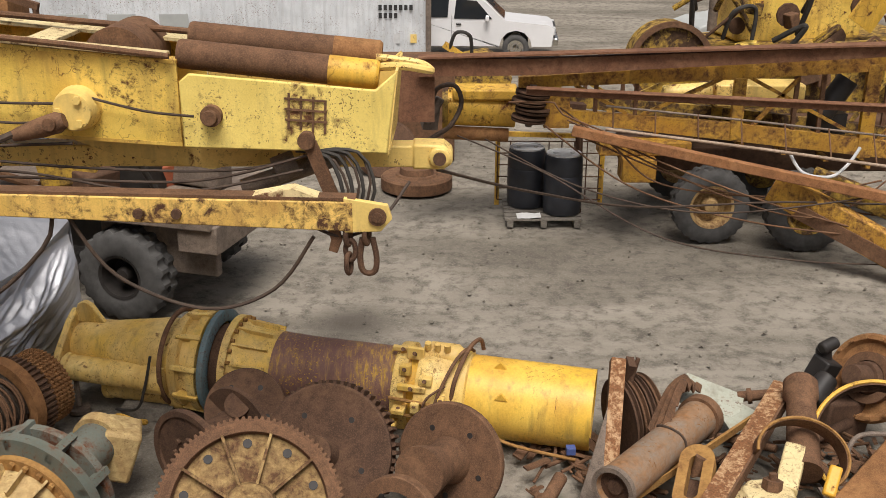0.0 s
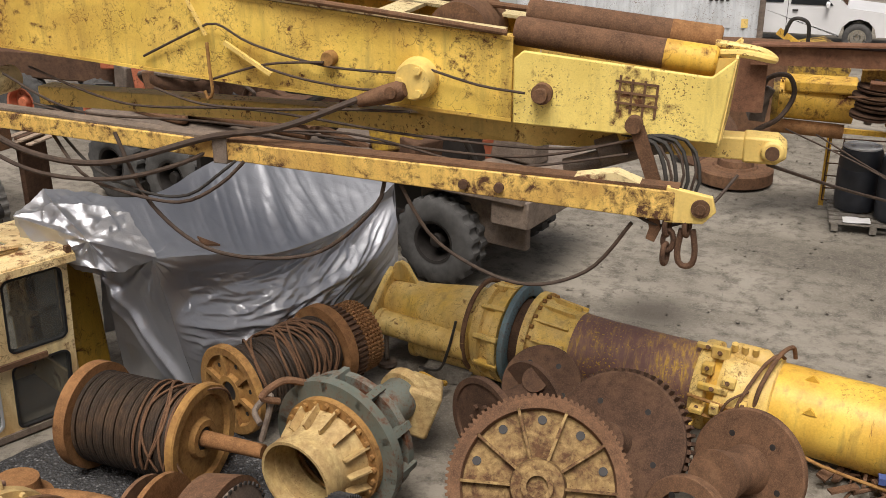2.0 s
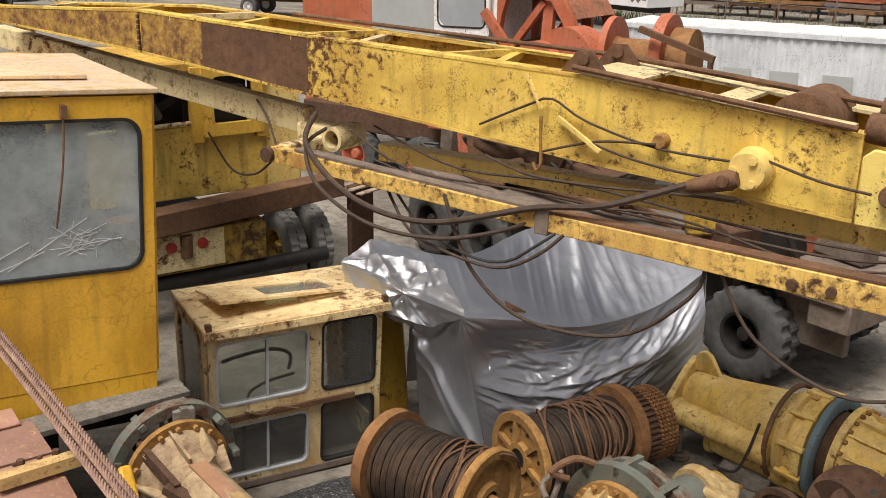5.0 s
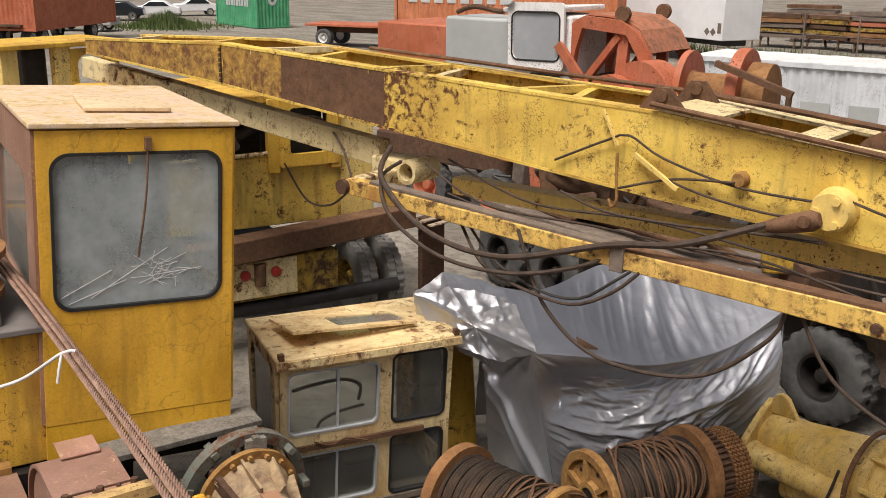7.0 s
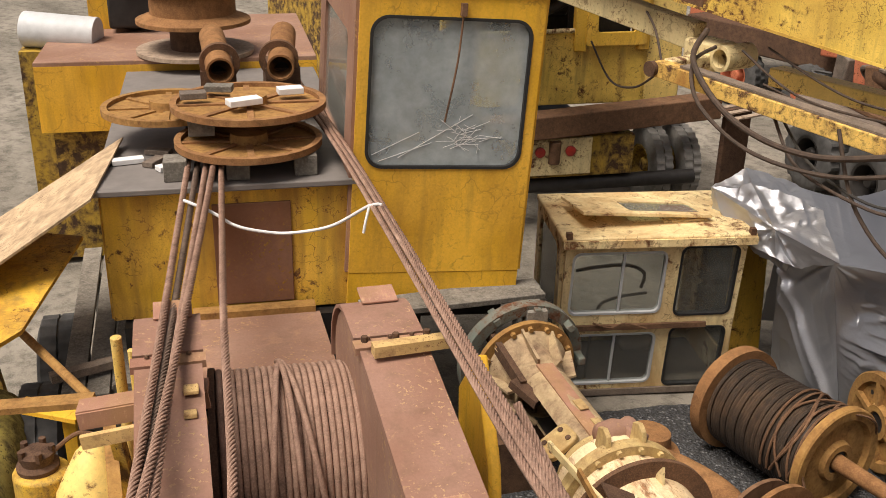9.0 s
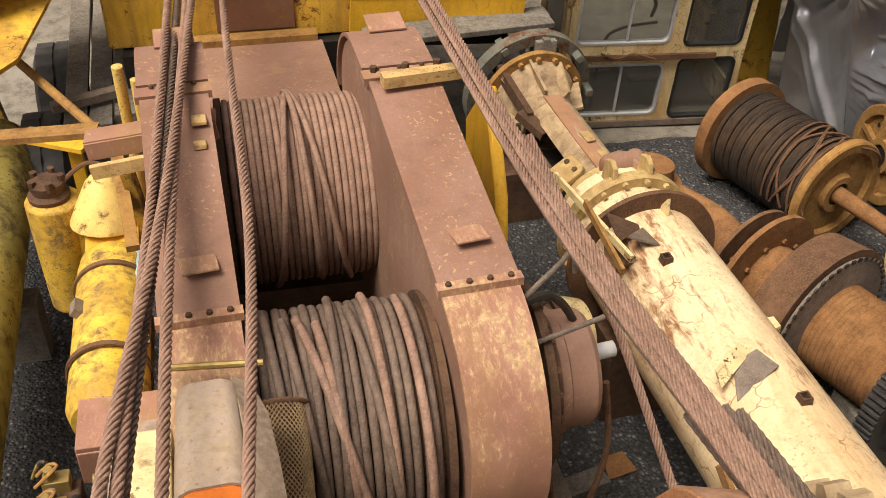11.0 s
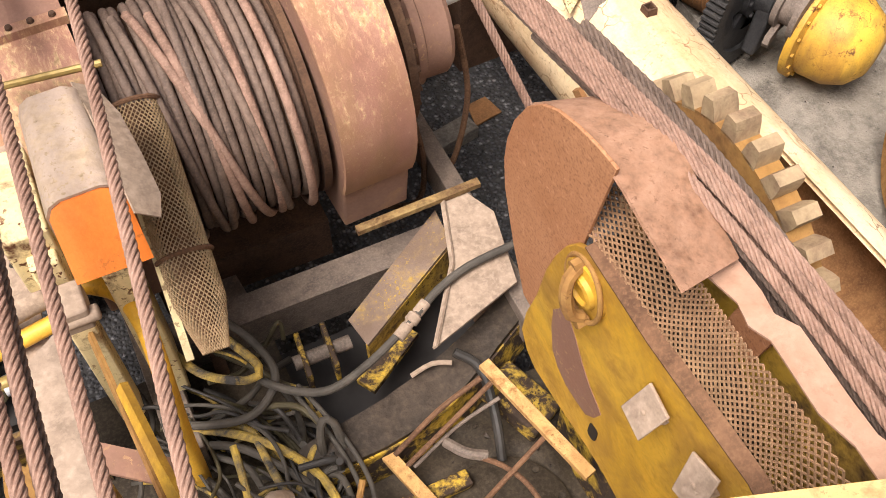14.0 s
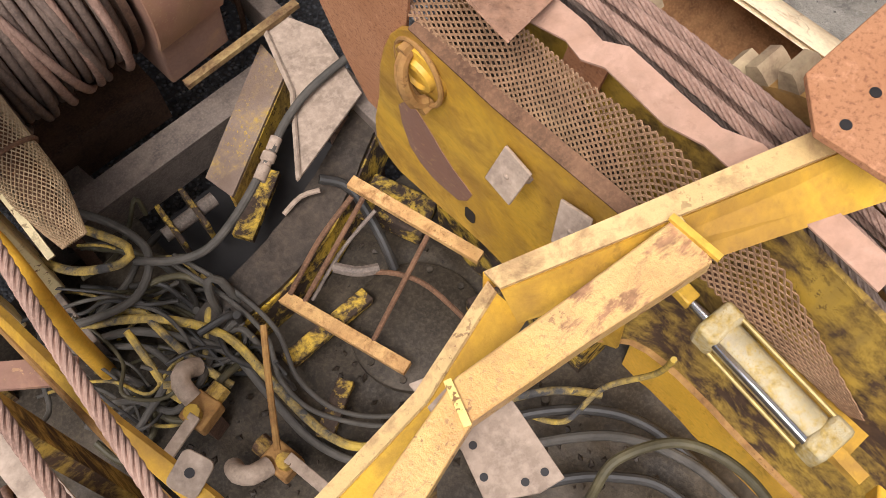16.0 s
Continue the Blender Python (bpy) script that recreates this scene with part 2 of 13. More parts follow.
PRIMER_SCRAPED = painted("scraped_red_primer", (0.25, 0.126, 0.082), (0.60, 0.38, 0.20), 0.27, 0.02, rough=0.7, grime=0.45, size=0.9, fade=(0.35, 0.205, 0.152), grain=(2.5, 1, 1))
POST_WORN = painted("worn_post_yellow", (0.76, 0.50, 0.10), (0.24, 0.12, 0.05), 0.355, 0.04, rough=0.45, grime=0.6, size=0.5, crack=0.8, stain=0.5, stain_col=(0.38, 0.20, 0.06), fade=(0.84, 0.64, 0.26), chip=0.6)
YELLOW_TUBE = painted("warm_yellow_tube_paint", (0.77, 0.45, 0.045), RUST, 0.31, 0.03, rough=0.40, grime=0.65, fade=(0.86, 0.58, 0.11), stain=0.6, chip=0.5, stain_col=(0.45, 0.20, 0.03), grain=(2.5, 0.8, 0.8))
RUSTY_NECK = painted("rust_streaked_cream", (0.52, 0.40, 0.22), (0.25, 0.155, 0.095), 0.48, 0.14, rough=0.55, grime=0.6, size=1.1, streak=(5, 0.8, 5), crack=0.5)
CREAM_RUST = painted("rust_run_cream_casting", (0.55, 0.42, 0.18), (0.32, 0.19, 0.085), 0.42, 0.15, rough=0.6, grime=0.7, size=0.5, stain=0.7, stain_col=(0.34, 0.17, 0.05))
GEAR_WEB = painted("rusty_cream_casting", (0.37, 0.25, 0.09), (0.14, 0.07, 0.033), 0.48, 0.09, rough=0.7, grime=0.7, size=0.7)
TIP_YELLOW = painted("tip_yellow_paint", (0.80, 0.61, 0.16), (0.17, 0.07, 0.03), 0.34, 0.05, rough=0.45, grime=0.4, size=0.7, spots=((5.02, -0.5, 3.42, 0.34), (4.35, -0.5, 3.40, 0.12)))
FLANGE_WORN = painted("worn_tan_flange", (0.56, 0.38, 0.15), (0.34, 0.19, 0.09), 0.40, 0.08, rough=0.6, grime=0.4, size=0.6)
CREAM_CAB = painted("rusted_cream_cab_paint", (0.85, 0.65, 0.34), (0.25, 0.11, 0.045), 0.39, 0.04, rough=0.5, grime=0.4, size=0.7, crack=0.8, stain=0.7, stain_col=(0.46, 0.24, 0.07), chip=0.5)
HOUSE_PAINT = painted("flaking_house_yellow", (0.68, 0.40, 0.035), (0.22, 0.10, 0.04), 0.37, 0.025, rough=0.5, grime=0.8, size=0.6, streak=(4, 4, 0.4), crack=0.9, stain=0.85, stain_col=(0.33, 0.16, 0.035), stain_dir=(1.2, 1.2, 0.3), chip=0.5)
BRACE_DUSTY = painted("dusty_brace_paint", (0.17, 0.115, 0.08), (0.56, 0.36, 0.06), 0.36, 0.05, rough=0.8, grime=0.5, size=0.5)
GREASE_THICK = rusted("thick_caked_grease", (0.03, 0.023, 0.016), (0.05, 0.038, 0.027), (0.09, 0.066, 0.046), rel=1.0, rough=0.55, grain=40)
YELLOW_GREASY = painted("greasy_yellow_paint", (0.62, 0.40, 0.03), (0.07, 0.045, 0.03), 0.50, 0.05, grime=0.7, size=0.55)
YELLOW_STAINED = painted("stained_yellow_paint", (0.68, 0.385, 0.03), (0.22, 0.11, 0.045), 0.34, 0.14, rough=0.45, grime=0.3, size=1.1, streak=(2, 2, 1.0), stain=0.85, chip=0.25, stain_col=(0.25, 0.125, 0.03), stain_dir=(1, 1, 0.8), stain_size=3.0, fade=(0.66, 0.41, 0.05))
PATCHY_DUST = painted("patchy_dusty_paint", (0.40, 0.30, 0.23), (0.56, 0.42, 0.26), 0.36, 0.1, rough=0.8, grime=0.5, size=0.7, fade=(0.50, 0.40, 0.32))
GREEN_GREY = painted("grey_green_paint", (0.105, 0.122, 0.10), RUST, 0.40, 0.05, rough=0.6)
BLUE_RING = painted("faded_blue_paint", (0.09, 0.15, 0.165), RUST, 0.35, 0.05)
RED_PAINT = painted("faded_red_paint", (0.42, 0.115, 0.05), RUST, 0.34, 0.05)
ORANGE_PAINT = painted("orange_paint", (0.80, 0.20, 0.02), RUST, 0.2, 0.03, grime=0.2)
WHITE_PAINT = painted("dirty_white_paint", (0.72, 0.71, 0.68), RUST, 0.24, 0.02, rough=0.45, grime=0.25)
CAR_WHITE = plain("white_car_paint", (0.80, 0.80, 0.80), 0.25, 0.03, 3, spec=0.5, rel=0.0)
CONTAINER_GREY = painted("pale_grey_container_paint", (0.56, 0.585, 0.60), RUST, 0.21, 0.02, rough=0.5, grime=0.2)
PATCH_GREY = plain("grey_touch_up_paint", (0.40, 0.415, 0.40), 0.6, 0.06, 4)
GREEN_CONT = painted("green_container_paint", (0.05, 0.30, 0.14), RUST, 0.2, 0.03)
BLUE_CONT = painted("blue_container_paint", (0.04, 0.07, 0.22), RUST, 0.2, 0.03)
WOOD_OLD = rusted("weathered_grey_timber", (0.13, 0.115, 0.095), (0.20, 0.18, 0.15), (0.28, 0.255, 0.215), rel=0.6, grain=50)
CHROME = plain("chromed_steel", (0.72, 0.71, 0.68), 0.18, 0.08, 10, 1.0, 0.05)
BRASS = plain("gold_painted_valve", (0.34, 0.24, 0.075), 0.45, 0.3, 25, 0.3)
DRUM_PLASTIC = plain("black_plastic", (0.022, 0.024, 0.03), 0.4, 0.3, 5)
LID_WHITE = plain("pale_lid", (0.55, 0.56, 0.56), 0.5, 0.1, 12)
PAPER = plain("white_paper", (0.75, 0.74, 0.72), 0.8, 0.08, 12)
CORD_WHITE = plain("white_cord", (0.72, 0.72, 0.70), 0.8, 0.08, 12)
CLOTH_BLUE = plain("pale_blue_rag", (0.42, 0.60, 0.64), 0.9, 0.15, 30)
LIGHT_RED = plain("red_lamp_lens", (0.35, 0.03, 0.02), 0.3, 0.2, 20)
GLASS_DARK_FRAME = plain("black_window_rubber", (0.02, 0.02, 0.02), 0.6, 0.2, 20)
CAR_GLASS = plain("dark_car_glass", (0.02, 0.024, 0.028), 0.08, 0.1, 3, spec=0.6, rel=0.0)
BLACK_INK = plain("black_lettering", (0.03, 0.03, 0.03), 0.6, 0.1, 12)
STRAW = plain("dry_straw", (0.55, 0.45, 0.24), 0.9, 0.3, 20)
GRASS_M = plain("roadside_grass", (0.09, 0.13, 0.035), 0.9, 0.35, 4)


def glass(name, tint, rough=0.06, dirt=0.25, film=(0.36, 0.35, 0.31)):
    m, n, l, p = nodes_of(name)
    v = coords(n, l)
    p.inputs["Base Color"].default_value = (*tint, 1)
    p.inputs["Transmission Weight"].default_value = 1.0
    p.inputs["IOR"].default_value = 1.1
    p.inputs["Specular IOR Level"].default_value = 0.6
    dust = n.new("ShaderNodeBsdfDiffuse")
    dust.inputs[0].default_value = (*film, 1)
    clear = n.new("ShaderNodeBsdfTransparent")
    clear.inputs[0].default_value = (*tint, 1)
    gloss = n.new("ShaderNodeBsdfGlossy")
    gloss.inputs["Roughness"].default_value = rough
    fres = n.new("ShaderNodeFresnel")
    fres.inputs[0].default_value = 1.45
    s1, s2 = n.new("ShaderNodeMixShader"), n.new("ShaderNodeMixShader")
    l.new(fres.outputs[0], s1.inputs[0])
    l.new(clear.outputs[0], s1.inputs[1])
    l.new(gloss.outputs[0], s1.inputs[2])
    d = ramp(n, l, noise_node(n, l, v, 3.0, 7, 0.65), [(0.3, dirt * 0.5), (0.75, dirt * 1.5)])
    l.new(d, s2.inputs[0])
    l.new(s1.outputs[0], s2.inputs[1])
    l.new(dust.outputs[0], s2.inputs[2])
    l.new(s2.outputs[0], n["Material Output"].inputs["Surface"])
    return m


GLASS = glass("dusty_window_glass", (0.80, 0.84, 0.82))
GLASS_CLEAR = glass("thin_clear_window_glass", (0.80, 0.83, 0.82), dirt=0.12)
# film holds dust plus reflected light, painted bluish grey into the big pane
GLASS_BIG = glass("dust_and_reflection_window_glass", (0.80, 0.86, 0.86), dirt=0.42, film=(0.52, 0.56, 0.56))
GLASS_GREEN = glass("dirty_green_window_glass", (0.66, 0.74, 0.68), dirt=0.3)


LATTICE_PAINT = painted("rust_stained_lattice_paint", (0.56, 0.31, 0.03), (0.20, 0.09, 0.035), 0.44, 0.07, rough=0.55, grime=0.7, size=0.6, crack=0.8, stain=0.9, stain_col=(0.30, 0.13, 0.03), stain_dir=(0.5, 1, 0.8))
RAIL_RUST = rusted("red_brown_rail_rust", (0.125, 0.058, 0.034), (0.20, 0.094, 0.052), (0.28, 0.15, 0.085))
STAY_RUST = rusted("orange_brown_bar_rust", (0.20, 0.085, 0.036), (0.31, 0.14, 0.058), (0.40, 0.21, 0.10))
WHEEL_TAN = painted("tan_wheel_paint", (0.40, 0.27, 0.11), (0.20, 0.10, 0.045), 0.42, 0.08, rough=0.7, size=0.4)
PLATE_PALE = painted("grey_green_plate_paint", (0.33, 0.345, 0.28), RUST, 0.33, 0.06, rough=0.7)


DARK_PATCH = (-1.1, 10.9, 0.0)


def ground_material():
    """Trodden dirt yard: grey-brown, damp dark patches, pale wheel tracks, pebbles."""
    m, n, l, p = nodes_of("yard_dirt")
    tc = n.new("ShaderNodeTexCoord")
    v = tc.outputs["Object"]
    st = n.new("ShaderNodeMapping")
    st.inputs["Scale"].default_value = (0.35, 1.0, 1.0)
    st.inputs["Rotation"].default_value = (0, 0, radians(14))
    l.new(v, st.inputs[0])
    big = noise_node(n, l, st.outputs[0], 0.55, 6, 0.62, 0.5)
    mid = noise_node(n, l, v, 4.5, 8, 0.7)
    fine = noise_node(n, l, v, 42.0, 6, 0.7)
    col = ramp(n, l, big, [(0.32, (0.125, 0.111, 0.089)), (0.48, (0.215, 0.193, 0.156)), (0.62, (0.305, 0.275, 0.227)), (0.75, (0.25, 0.224, 0.182))])
    col = mix(n, l, ramp(n, l, mid, [(0.36, 0.8), (0.54, 0.0)]), col, (0.092, 0.081, 0.066))
    col = mix(n, l, ramp(n, l, fine, [(0.50, 0.0), (0.70, 0.55)]), col, (0.33, 0.30, 0.25))
    vo = n.new("ShaderNodeTexVoronoi")
    vo.inputs["Scale"].default_value = 26.0
    l.new(v, vo.inputs["Vector"])
    peb = ramp(n, l, vo.outputs["Distance"], [(0.0, 1.0), (0.22, 0.0)])
    sep = n.new("ShaderNodeSeparateColor")
    l.new(vo.outputs["Color"], sep.inputs[0])
    some = ramp(n, l, sep.outputs[0], [(0.80, 0.0), (0.84, 1.0)])
    stone = mix(n, l, 1.0, peb, some, 'MULTIPLY')
    col = mix(n, l, mix(n, l, 0.5, 0.0, stone), col, (0.42, 0.40, 0.37))
    # darker patch on the ground beside the crane post
    far = n.new("ShaderNodeVectorMath")
    far.operation = 'DISTANCE'
    far.inputs[1].default_value = DARK_PATCH
    l.new(v, far.inputs[0])
    blot = mix(n, l, 0.45, ramp(n, l, far.outputs["Value"], [(0.1, 0.75), (1.0, 0.1)]), mid)
    col = mix(n, l, ramp(n, l, blot, [(0.42, 0.0), (0.62, 0.75)]), col, (0.07, 0.06, 0.05))
    l.new(col, p.inputs["Base Color"])
    p.inputs["Roughness"].default_value = 0.95
    p.inputs["Specular IOR Level"].default_value = 0.2
    h = mix(n, l, 0.5, mix(n, l, 0.35, mid, fine), stone)
    bump(n, l, p, h, 1.0, 0.055)
    return m


def gravel_material():
    m, n, l, p = nodes_of("dark_gravel")
    tc = n.new("ShaderNodeTexCoord")
    vo = n.new("ShaderNodeTexVoronoi")
    vo.inputs["Scale"].default_value = 38.0
    l.new(tc.outputs["Object"], vo.inputs["Vector"])
    sep = n.new("ShaderNodeSeparateColor")
    l.new(vo.outputs["Color"], sep.inputs[0])
    col = ramp(n, l, sep.outputs[0], [(0.0, (0.04, 0.041, 0.044)), (0.7, (0.085, 0.087, 0.092)), (0.9, (0.15, 0.152, 0.155)), (1.0, (0.30, 0.30, 0.30))])
    col = mix(n, l, ramp(n, l, vo.outputs["Distance"], [(0.25, 0.0), (0.6, 0.8)]), col, (0.03, 0.028, 0.026))
    l.new(col, p.inputs["Base Color"])
    p.inputs["Roughness"].default_value = 0.9
    inv = ramp(n, l, vo.outputs["Distance"], [(0.0, 1.0), (0.6, 0.0)])
    bump(n, l, p, inv, 1.0, 0.02)
    return m


def tarp_material():
    m, n, l, p = nodes_of("silver_tarpaulin")
    v = coords(n, l)
    w = coords(n, l, (1.0, 1.0, 3.0))
    a = noise_node(n, l, v, 8.0, 3, 0.5, 0.8)
    ridge = n.new("ShaderNodeMath")
    ridge.operation = 'ABSOLUTE'
    half = n.new("ShaderNodeMath")
    half.operation = 'SUBTRACT'
    half.inputs[1].default_value = 0.5
    l.new(a, half.inputs[0])
    l.new(half.outputs[0], ridge.inputs[0])
    b = noise_node(n, l, w, 22.0, 2, 0.5, 0.6)
    half2 = n.new("ShaderNodeMath")
    half2.operation = 'SUBTRACT'
    half2.inputs[1].default_value = 0.5
    l.new(b, half2.inputs[0])
    ridge2 = n.new("ShaderNodeMath")
    ridge2.operation = 'ABSOLUTE'
    l.new(half2.outputs[0], ridge2.inputs[0])
    big = noise_node(n, l, v, 0.9, 3, 0.5)
    col = ramp(n, l, big, [(0.35, (0.44, 0.45, 0.475)), (0.65, (0.55, 0.56, 0.585))])
    l.new(col, p.inputs["Base Color"])
    p.inputs["Metallic"].default_value = 0.80
    p.inputs["Roughness"].default_value = 0.40
    bump(n, l, p, mix(n, l, 0.3, ridge.outputs[0], ridge2.outputs[0]), 0.4, 0.014)
    return m


DIRT = ground_material()
GRAVEL = gravel_material()
TARP = tarp_material()

# ---- building helpers ----
CRANE = pose(0, 0, 0, 0, 0, 69)     # the crane's own axes: u across, v ahead, z up


class Shape:
    """Collects vertices and faces of one mesh."""

    def __init__(self):
        self.v, self.f = [], []

    def add(self, verts, faces, m=None):
        k = len(self.v)
        self.v += [tuple(m @ Vector(p)) if m else tuple(p) for p in verts]
        self.f += [tuple(k + i for i in q) for q in faces]
        return self

    def box(self, c, s, rot=(0, 0, 0)):
        m = pose(*c, *rot)
        x, y, z = (a / 2 for a in s)
        vs = [(i * x, j * y, k * z) for i in (-1, 1) for j in (-1, 1) for k in (-1, 1)]
        return self.add(vs, [(0, 1, 3, 2), (4, 6, 7, 5), (0, 4, 5, 1), (2, 3, 7, 6), (0, 2, 6, 4), (1, 5, 7, 3)], m)

    def beam(self, a, b, w, h, up=(0, 0, 1)):
        """A bar from a to b, w wide and h high."""
        return self.add(*bar(a, b, w, h, up))

    def lathe(self, a, d, prof, n=32, cap=True, arc=None):
        """A turned body: prof holds (distance along d from a, radius)."""
        a, d = Vector(a), Vector(d).normalized()
        x = d.orthogonal().normalized() if abs(d.z) > 0.9 else d.cross(Vector((0, 0, 1))).normalized()
        y = d.cross(x)
        full = arc is None
        t0, t1 = arc or (0, 2 * math.pi)
        k = n if full else n + 1
        vs = [a + d * s + (x * math.cos(t0 + (t1 - t0) * i / n) + y * math.sin(t0 + (t1 - t0) * i / n)) * r for s, r in prof for i in range(k)]
        fs = []
        for j in range(len(prof) - 1):
            for i in range(n):
                i2 = (i + 1) % k
                fs.append((j * k + i, j * k + i2, (j + 1) * k + i2, (j + 1) * k + i))
        if cap and full:
            if prof[0][1] > 1e-4:
                fs.append(tuple(reversed(range(k))))
            if prof[-1][1] > 1e-4:
                fs.append(tuple(range((len(prof) - 1) * k, len(prof) * k)))
        return self.add(vs, fs)

    def cyl(self, a, b, r, r2=None, n=20):
        a, b = Vector(a), Vector(b)
        return self.lathe(a, b - a, [(0, r), ((b - a).length, r if r2 is None else r2)], n)

    def pipe(self, a, b, r, t, n=28):
        """An open pipe with wall thickness t."""
        a, b = Vector(a), Vector(b)
        s = (b - a).length
        return self.lathe(a, b - a, [(0, r - t), (0, r), (s, r), (s, r - t), (0, r - t)], n, cap=False)

    def ring(self, a, d, r0, r1, w, n=40):
        """A flat ring of width w along d."""
        return self.lathe(a, d, [(0, r0), (0, r1), (w, r1), (w, r0), (0, r0)], n, cap=False)

    def plate(self, pts, t, m):
        """A flat plate with the outline pts in its x, y plane and thickness t."""
        k = len(pts)
        vs = [(x, y, -t / 2) for x, y in pts] + [(x, y, t / 2) for x, y in pts]
        fs = [tuple(reversed(range(k))), tuple(range(k, 2 * k))] + [(i, (i + 1) % k, k + (i + 1) % k, k + i) for i in range(k)]
        return self.add(vs, fs, m)

    def tube(self, pts, r, n=8, close=True):
        pts = [Vector(p) for p in pts]
        rings = frames_along(pts)
        vs, fs = [], []
        for p, x, y in rings:
            vs += [p + (x * math.cos(2 * math.pi * i / n) + y * math.sin(2 * math.pi * i / n)) * r for i in range(n)]
        for j in range(len(pts) - 1):
            fs += [(j * n + i, j * n + (i + 1) % n, (j + 1) * n + (i + 1) % n, (j + 1) * n + i) for i in range(n)]
        if close:
            fs += [tuple(reversed(range(n))), tuple(range((len(pts) - 1) * n, len(pts) * n))]
        return self.add(vs, fs)

    def rope(self, pts, r, lay=0.26, n=24, soft=0.0):
        """Wire rope of six strands that wind round each other."""
        pts = [Vector(p) for p in pts]
        rings = frames_along(pts)
        d, rs = r * 0.68, r * 0.345
        prof = []
        for i in range(n):
            a = (2 * math.pi * i / n + math.pi / 6) % (math.pi / 3) - math.pi / 6
            q = d * math.cos(a) + math.sqrt(max(0.0, rs * rs - (d * math.sin(a)) ** 2))
            prof.append((math.cos(2 * math.pi * i / n), math.sin(2 * math.pi * i / n), max(q, 0.62 * r) * (1 - soft) + r * soft))
        vs, fs, run = [], [], 0.0
        for j, (p, x, y) in enumerate(rings):
            if j:
                run += (pts[j] - pts[j - 1]).length
            turn = 2 * math.pi * run / lay
            ct, st = math.cos(turn), math.sin(turn)
            xx, yy = x * ct + y * st, y * ct - x * st
            vs += [p + (xx * c + yy * s) * q for c, s, q in prof]
        for j in range(len(pts) - 1):
            fs += [(j * n + i, j * n + (i + 1) % n, (j + 1) * n + (i + 1) % n, (j + 1) * n + i) for i in range(n)]
        return self.add(vs, fs)

    def gear(self, c, d, r, w, teeth, depth, inner):
        """A toothed rim round d, with a bore of radius inner."""
        c, d = Vector(c), Vector(d).normalized()
        x = d.cross(Vector((0, 0, 1)))
        x = x.normalized() if x.length > 0.05 else Vector((1, 0, 0))
        y = d.cross(x)
        prof = []
        for k in range(teeth):
            for off, rr in ((0.0, r - depth), (0.22, r - depth), (0.36, r), (0.74, r), (0.88, r - depth)):
                a = 2 * math.pi * (k + off) / teeth
                prof.append((math.cos(a), math.sin(a), rr))
        m = len(prof)
        vs = []
        for s in (0, w):
            vs += [c + d * s + (x * ca + y * sa) * rr for ca, sa, rr in prof]
            vs += [c + d * s + (x * ca + y * sa) * inner for ca, sa, rr in prof]
        fs = []
        for i in range(m):
            j = (i + 1) % m
            fs += [(i, j, 2 * m + j, 2 * m + i), (m + j, m + i, 3 * m + i, 3 * m + j), (i, m + i, m + j, j), (2 * m + i, 2 * m + j, 3 * m + j, 3 * m + i)]
        return self.add(vs, fs)

    def bolts(self, c, d, r, count, size, h, phase=0.0):
        """Hexagon heads on a circle round d."""
        c, d = Vector(c), Vector(d).normalized()
        x = d.cross(Vector((0, 0, 1)))
        x = x.normalized() if x.length > 0.05 else Vector((1, 0, 0))
        y = d.cross(x)
        for k in range(count):
            a = 2 * math.pi * (k + phase) / count
            p = c + (x * math.cos(a) + y * math.sin(a)) * r
            self.cyl(p, p + d * h, size, n=6)
        return self


def bar(a, b, w, h, up=(0, 0, 1)):
    a, b = Vector(a), Vector(b)
    d = (b - a).normalized()
    x = d.cross(Vector(up))
    x = x.normalized() if x.length > 1e-3 else Vector((1, 0, 0))
    y = x.cross(d)
    vs = [p + x * (i * w / 2) + y * (j * h / 2) for p in (a, b) for i, j in ((-1, -1), (1, -1), (1, 1), (-1, 1))]
    return vs, [(3, 2, 1, 0), (4, 5, 6, 7), (0, 1, 5, 4), (1, 2, 6, 5), (2, 3, 7, 6), (3, 0, 4, 7)]


def tapered(a, b, c, w, h0, h1, h2):
    """A bar through three points, w wide, whose height changes from h0 to h1 to h2."""
    s = Shape()
    for p, h in ((a, h0), (b, h1), (c, h2)):
        s.v += [(p[0], p[1] + i * w / 2, p[2] + j * h / 2) for i, j in ((-1, -1), (1, -1), (1, 1), (-1, 1))]
    s.f = [(0, 1, 2, 3), (11, 10, 9, 8)] + [(k + i, k + 4 + i, k + 4 + (i + 1) % 4, k + (i + 1) % 4) for k in (0, 4) for i in range(4)]
    return s


def frames_along(pts):
    """Each point with two directions across the line, turned as little as possible."""
    out, x = [], None
    for j, p in enumerate(pts):
        d = (pts[min(j + 1, len(pts) - 1)] - pts[max(j - 1, 0)]).normalized()
        x = (d.orthogonal() if x is None else x - d * x.dot(d)).normalized()
        out.append((p, x, d.cross(x)))
    return out


def curve(pts, step=0.03):
    """A smooth line through the points, in steps."""
    pts = [Vector(p) for p in pts]
    out = []
    for i in range(len(pts) - 1):
        p0, p1, p2, p3 = pts[max(i - 1, 0)], pts[i], pts[i + 1], pts[min(i + 2, len(pts) - 1)]
        k = max(2, int((p2 - p1).length / step))
        for j in range(k):
            t = j / k
            out.append(0.5 * (2 * p1 + (p2 - p0) * t + (2 * p0 - 5 * p1 + 4 * p2 - p3) * t * t + (3 * p1 - p0 - 3 * p2 + p3) * t ** 3))
    return out + [pts[-1]]


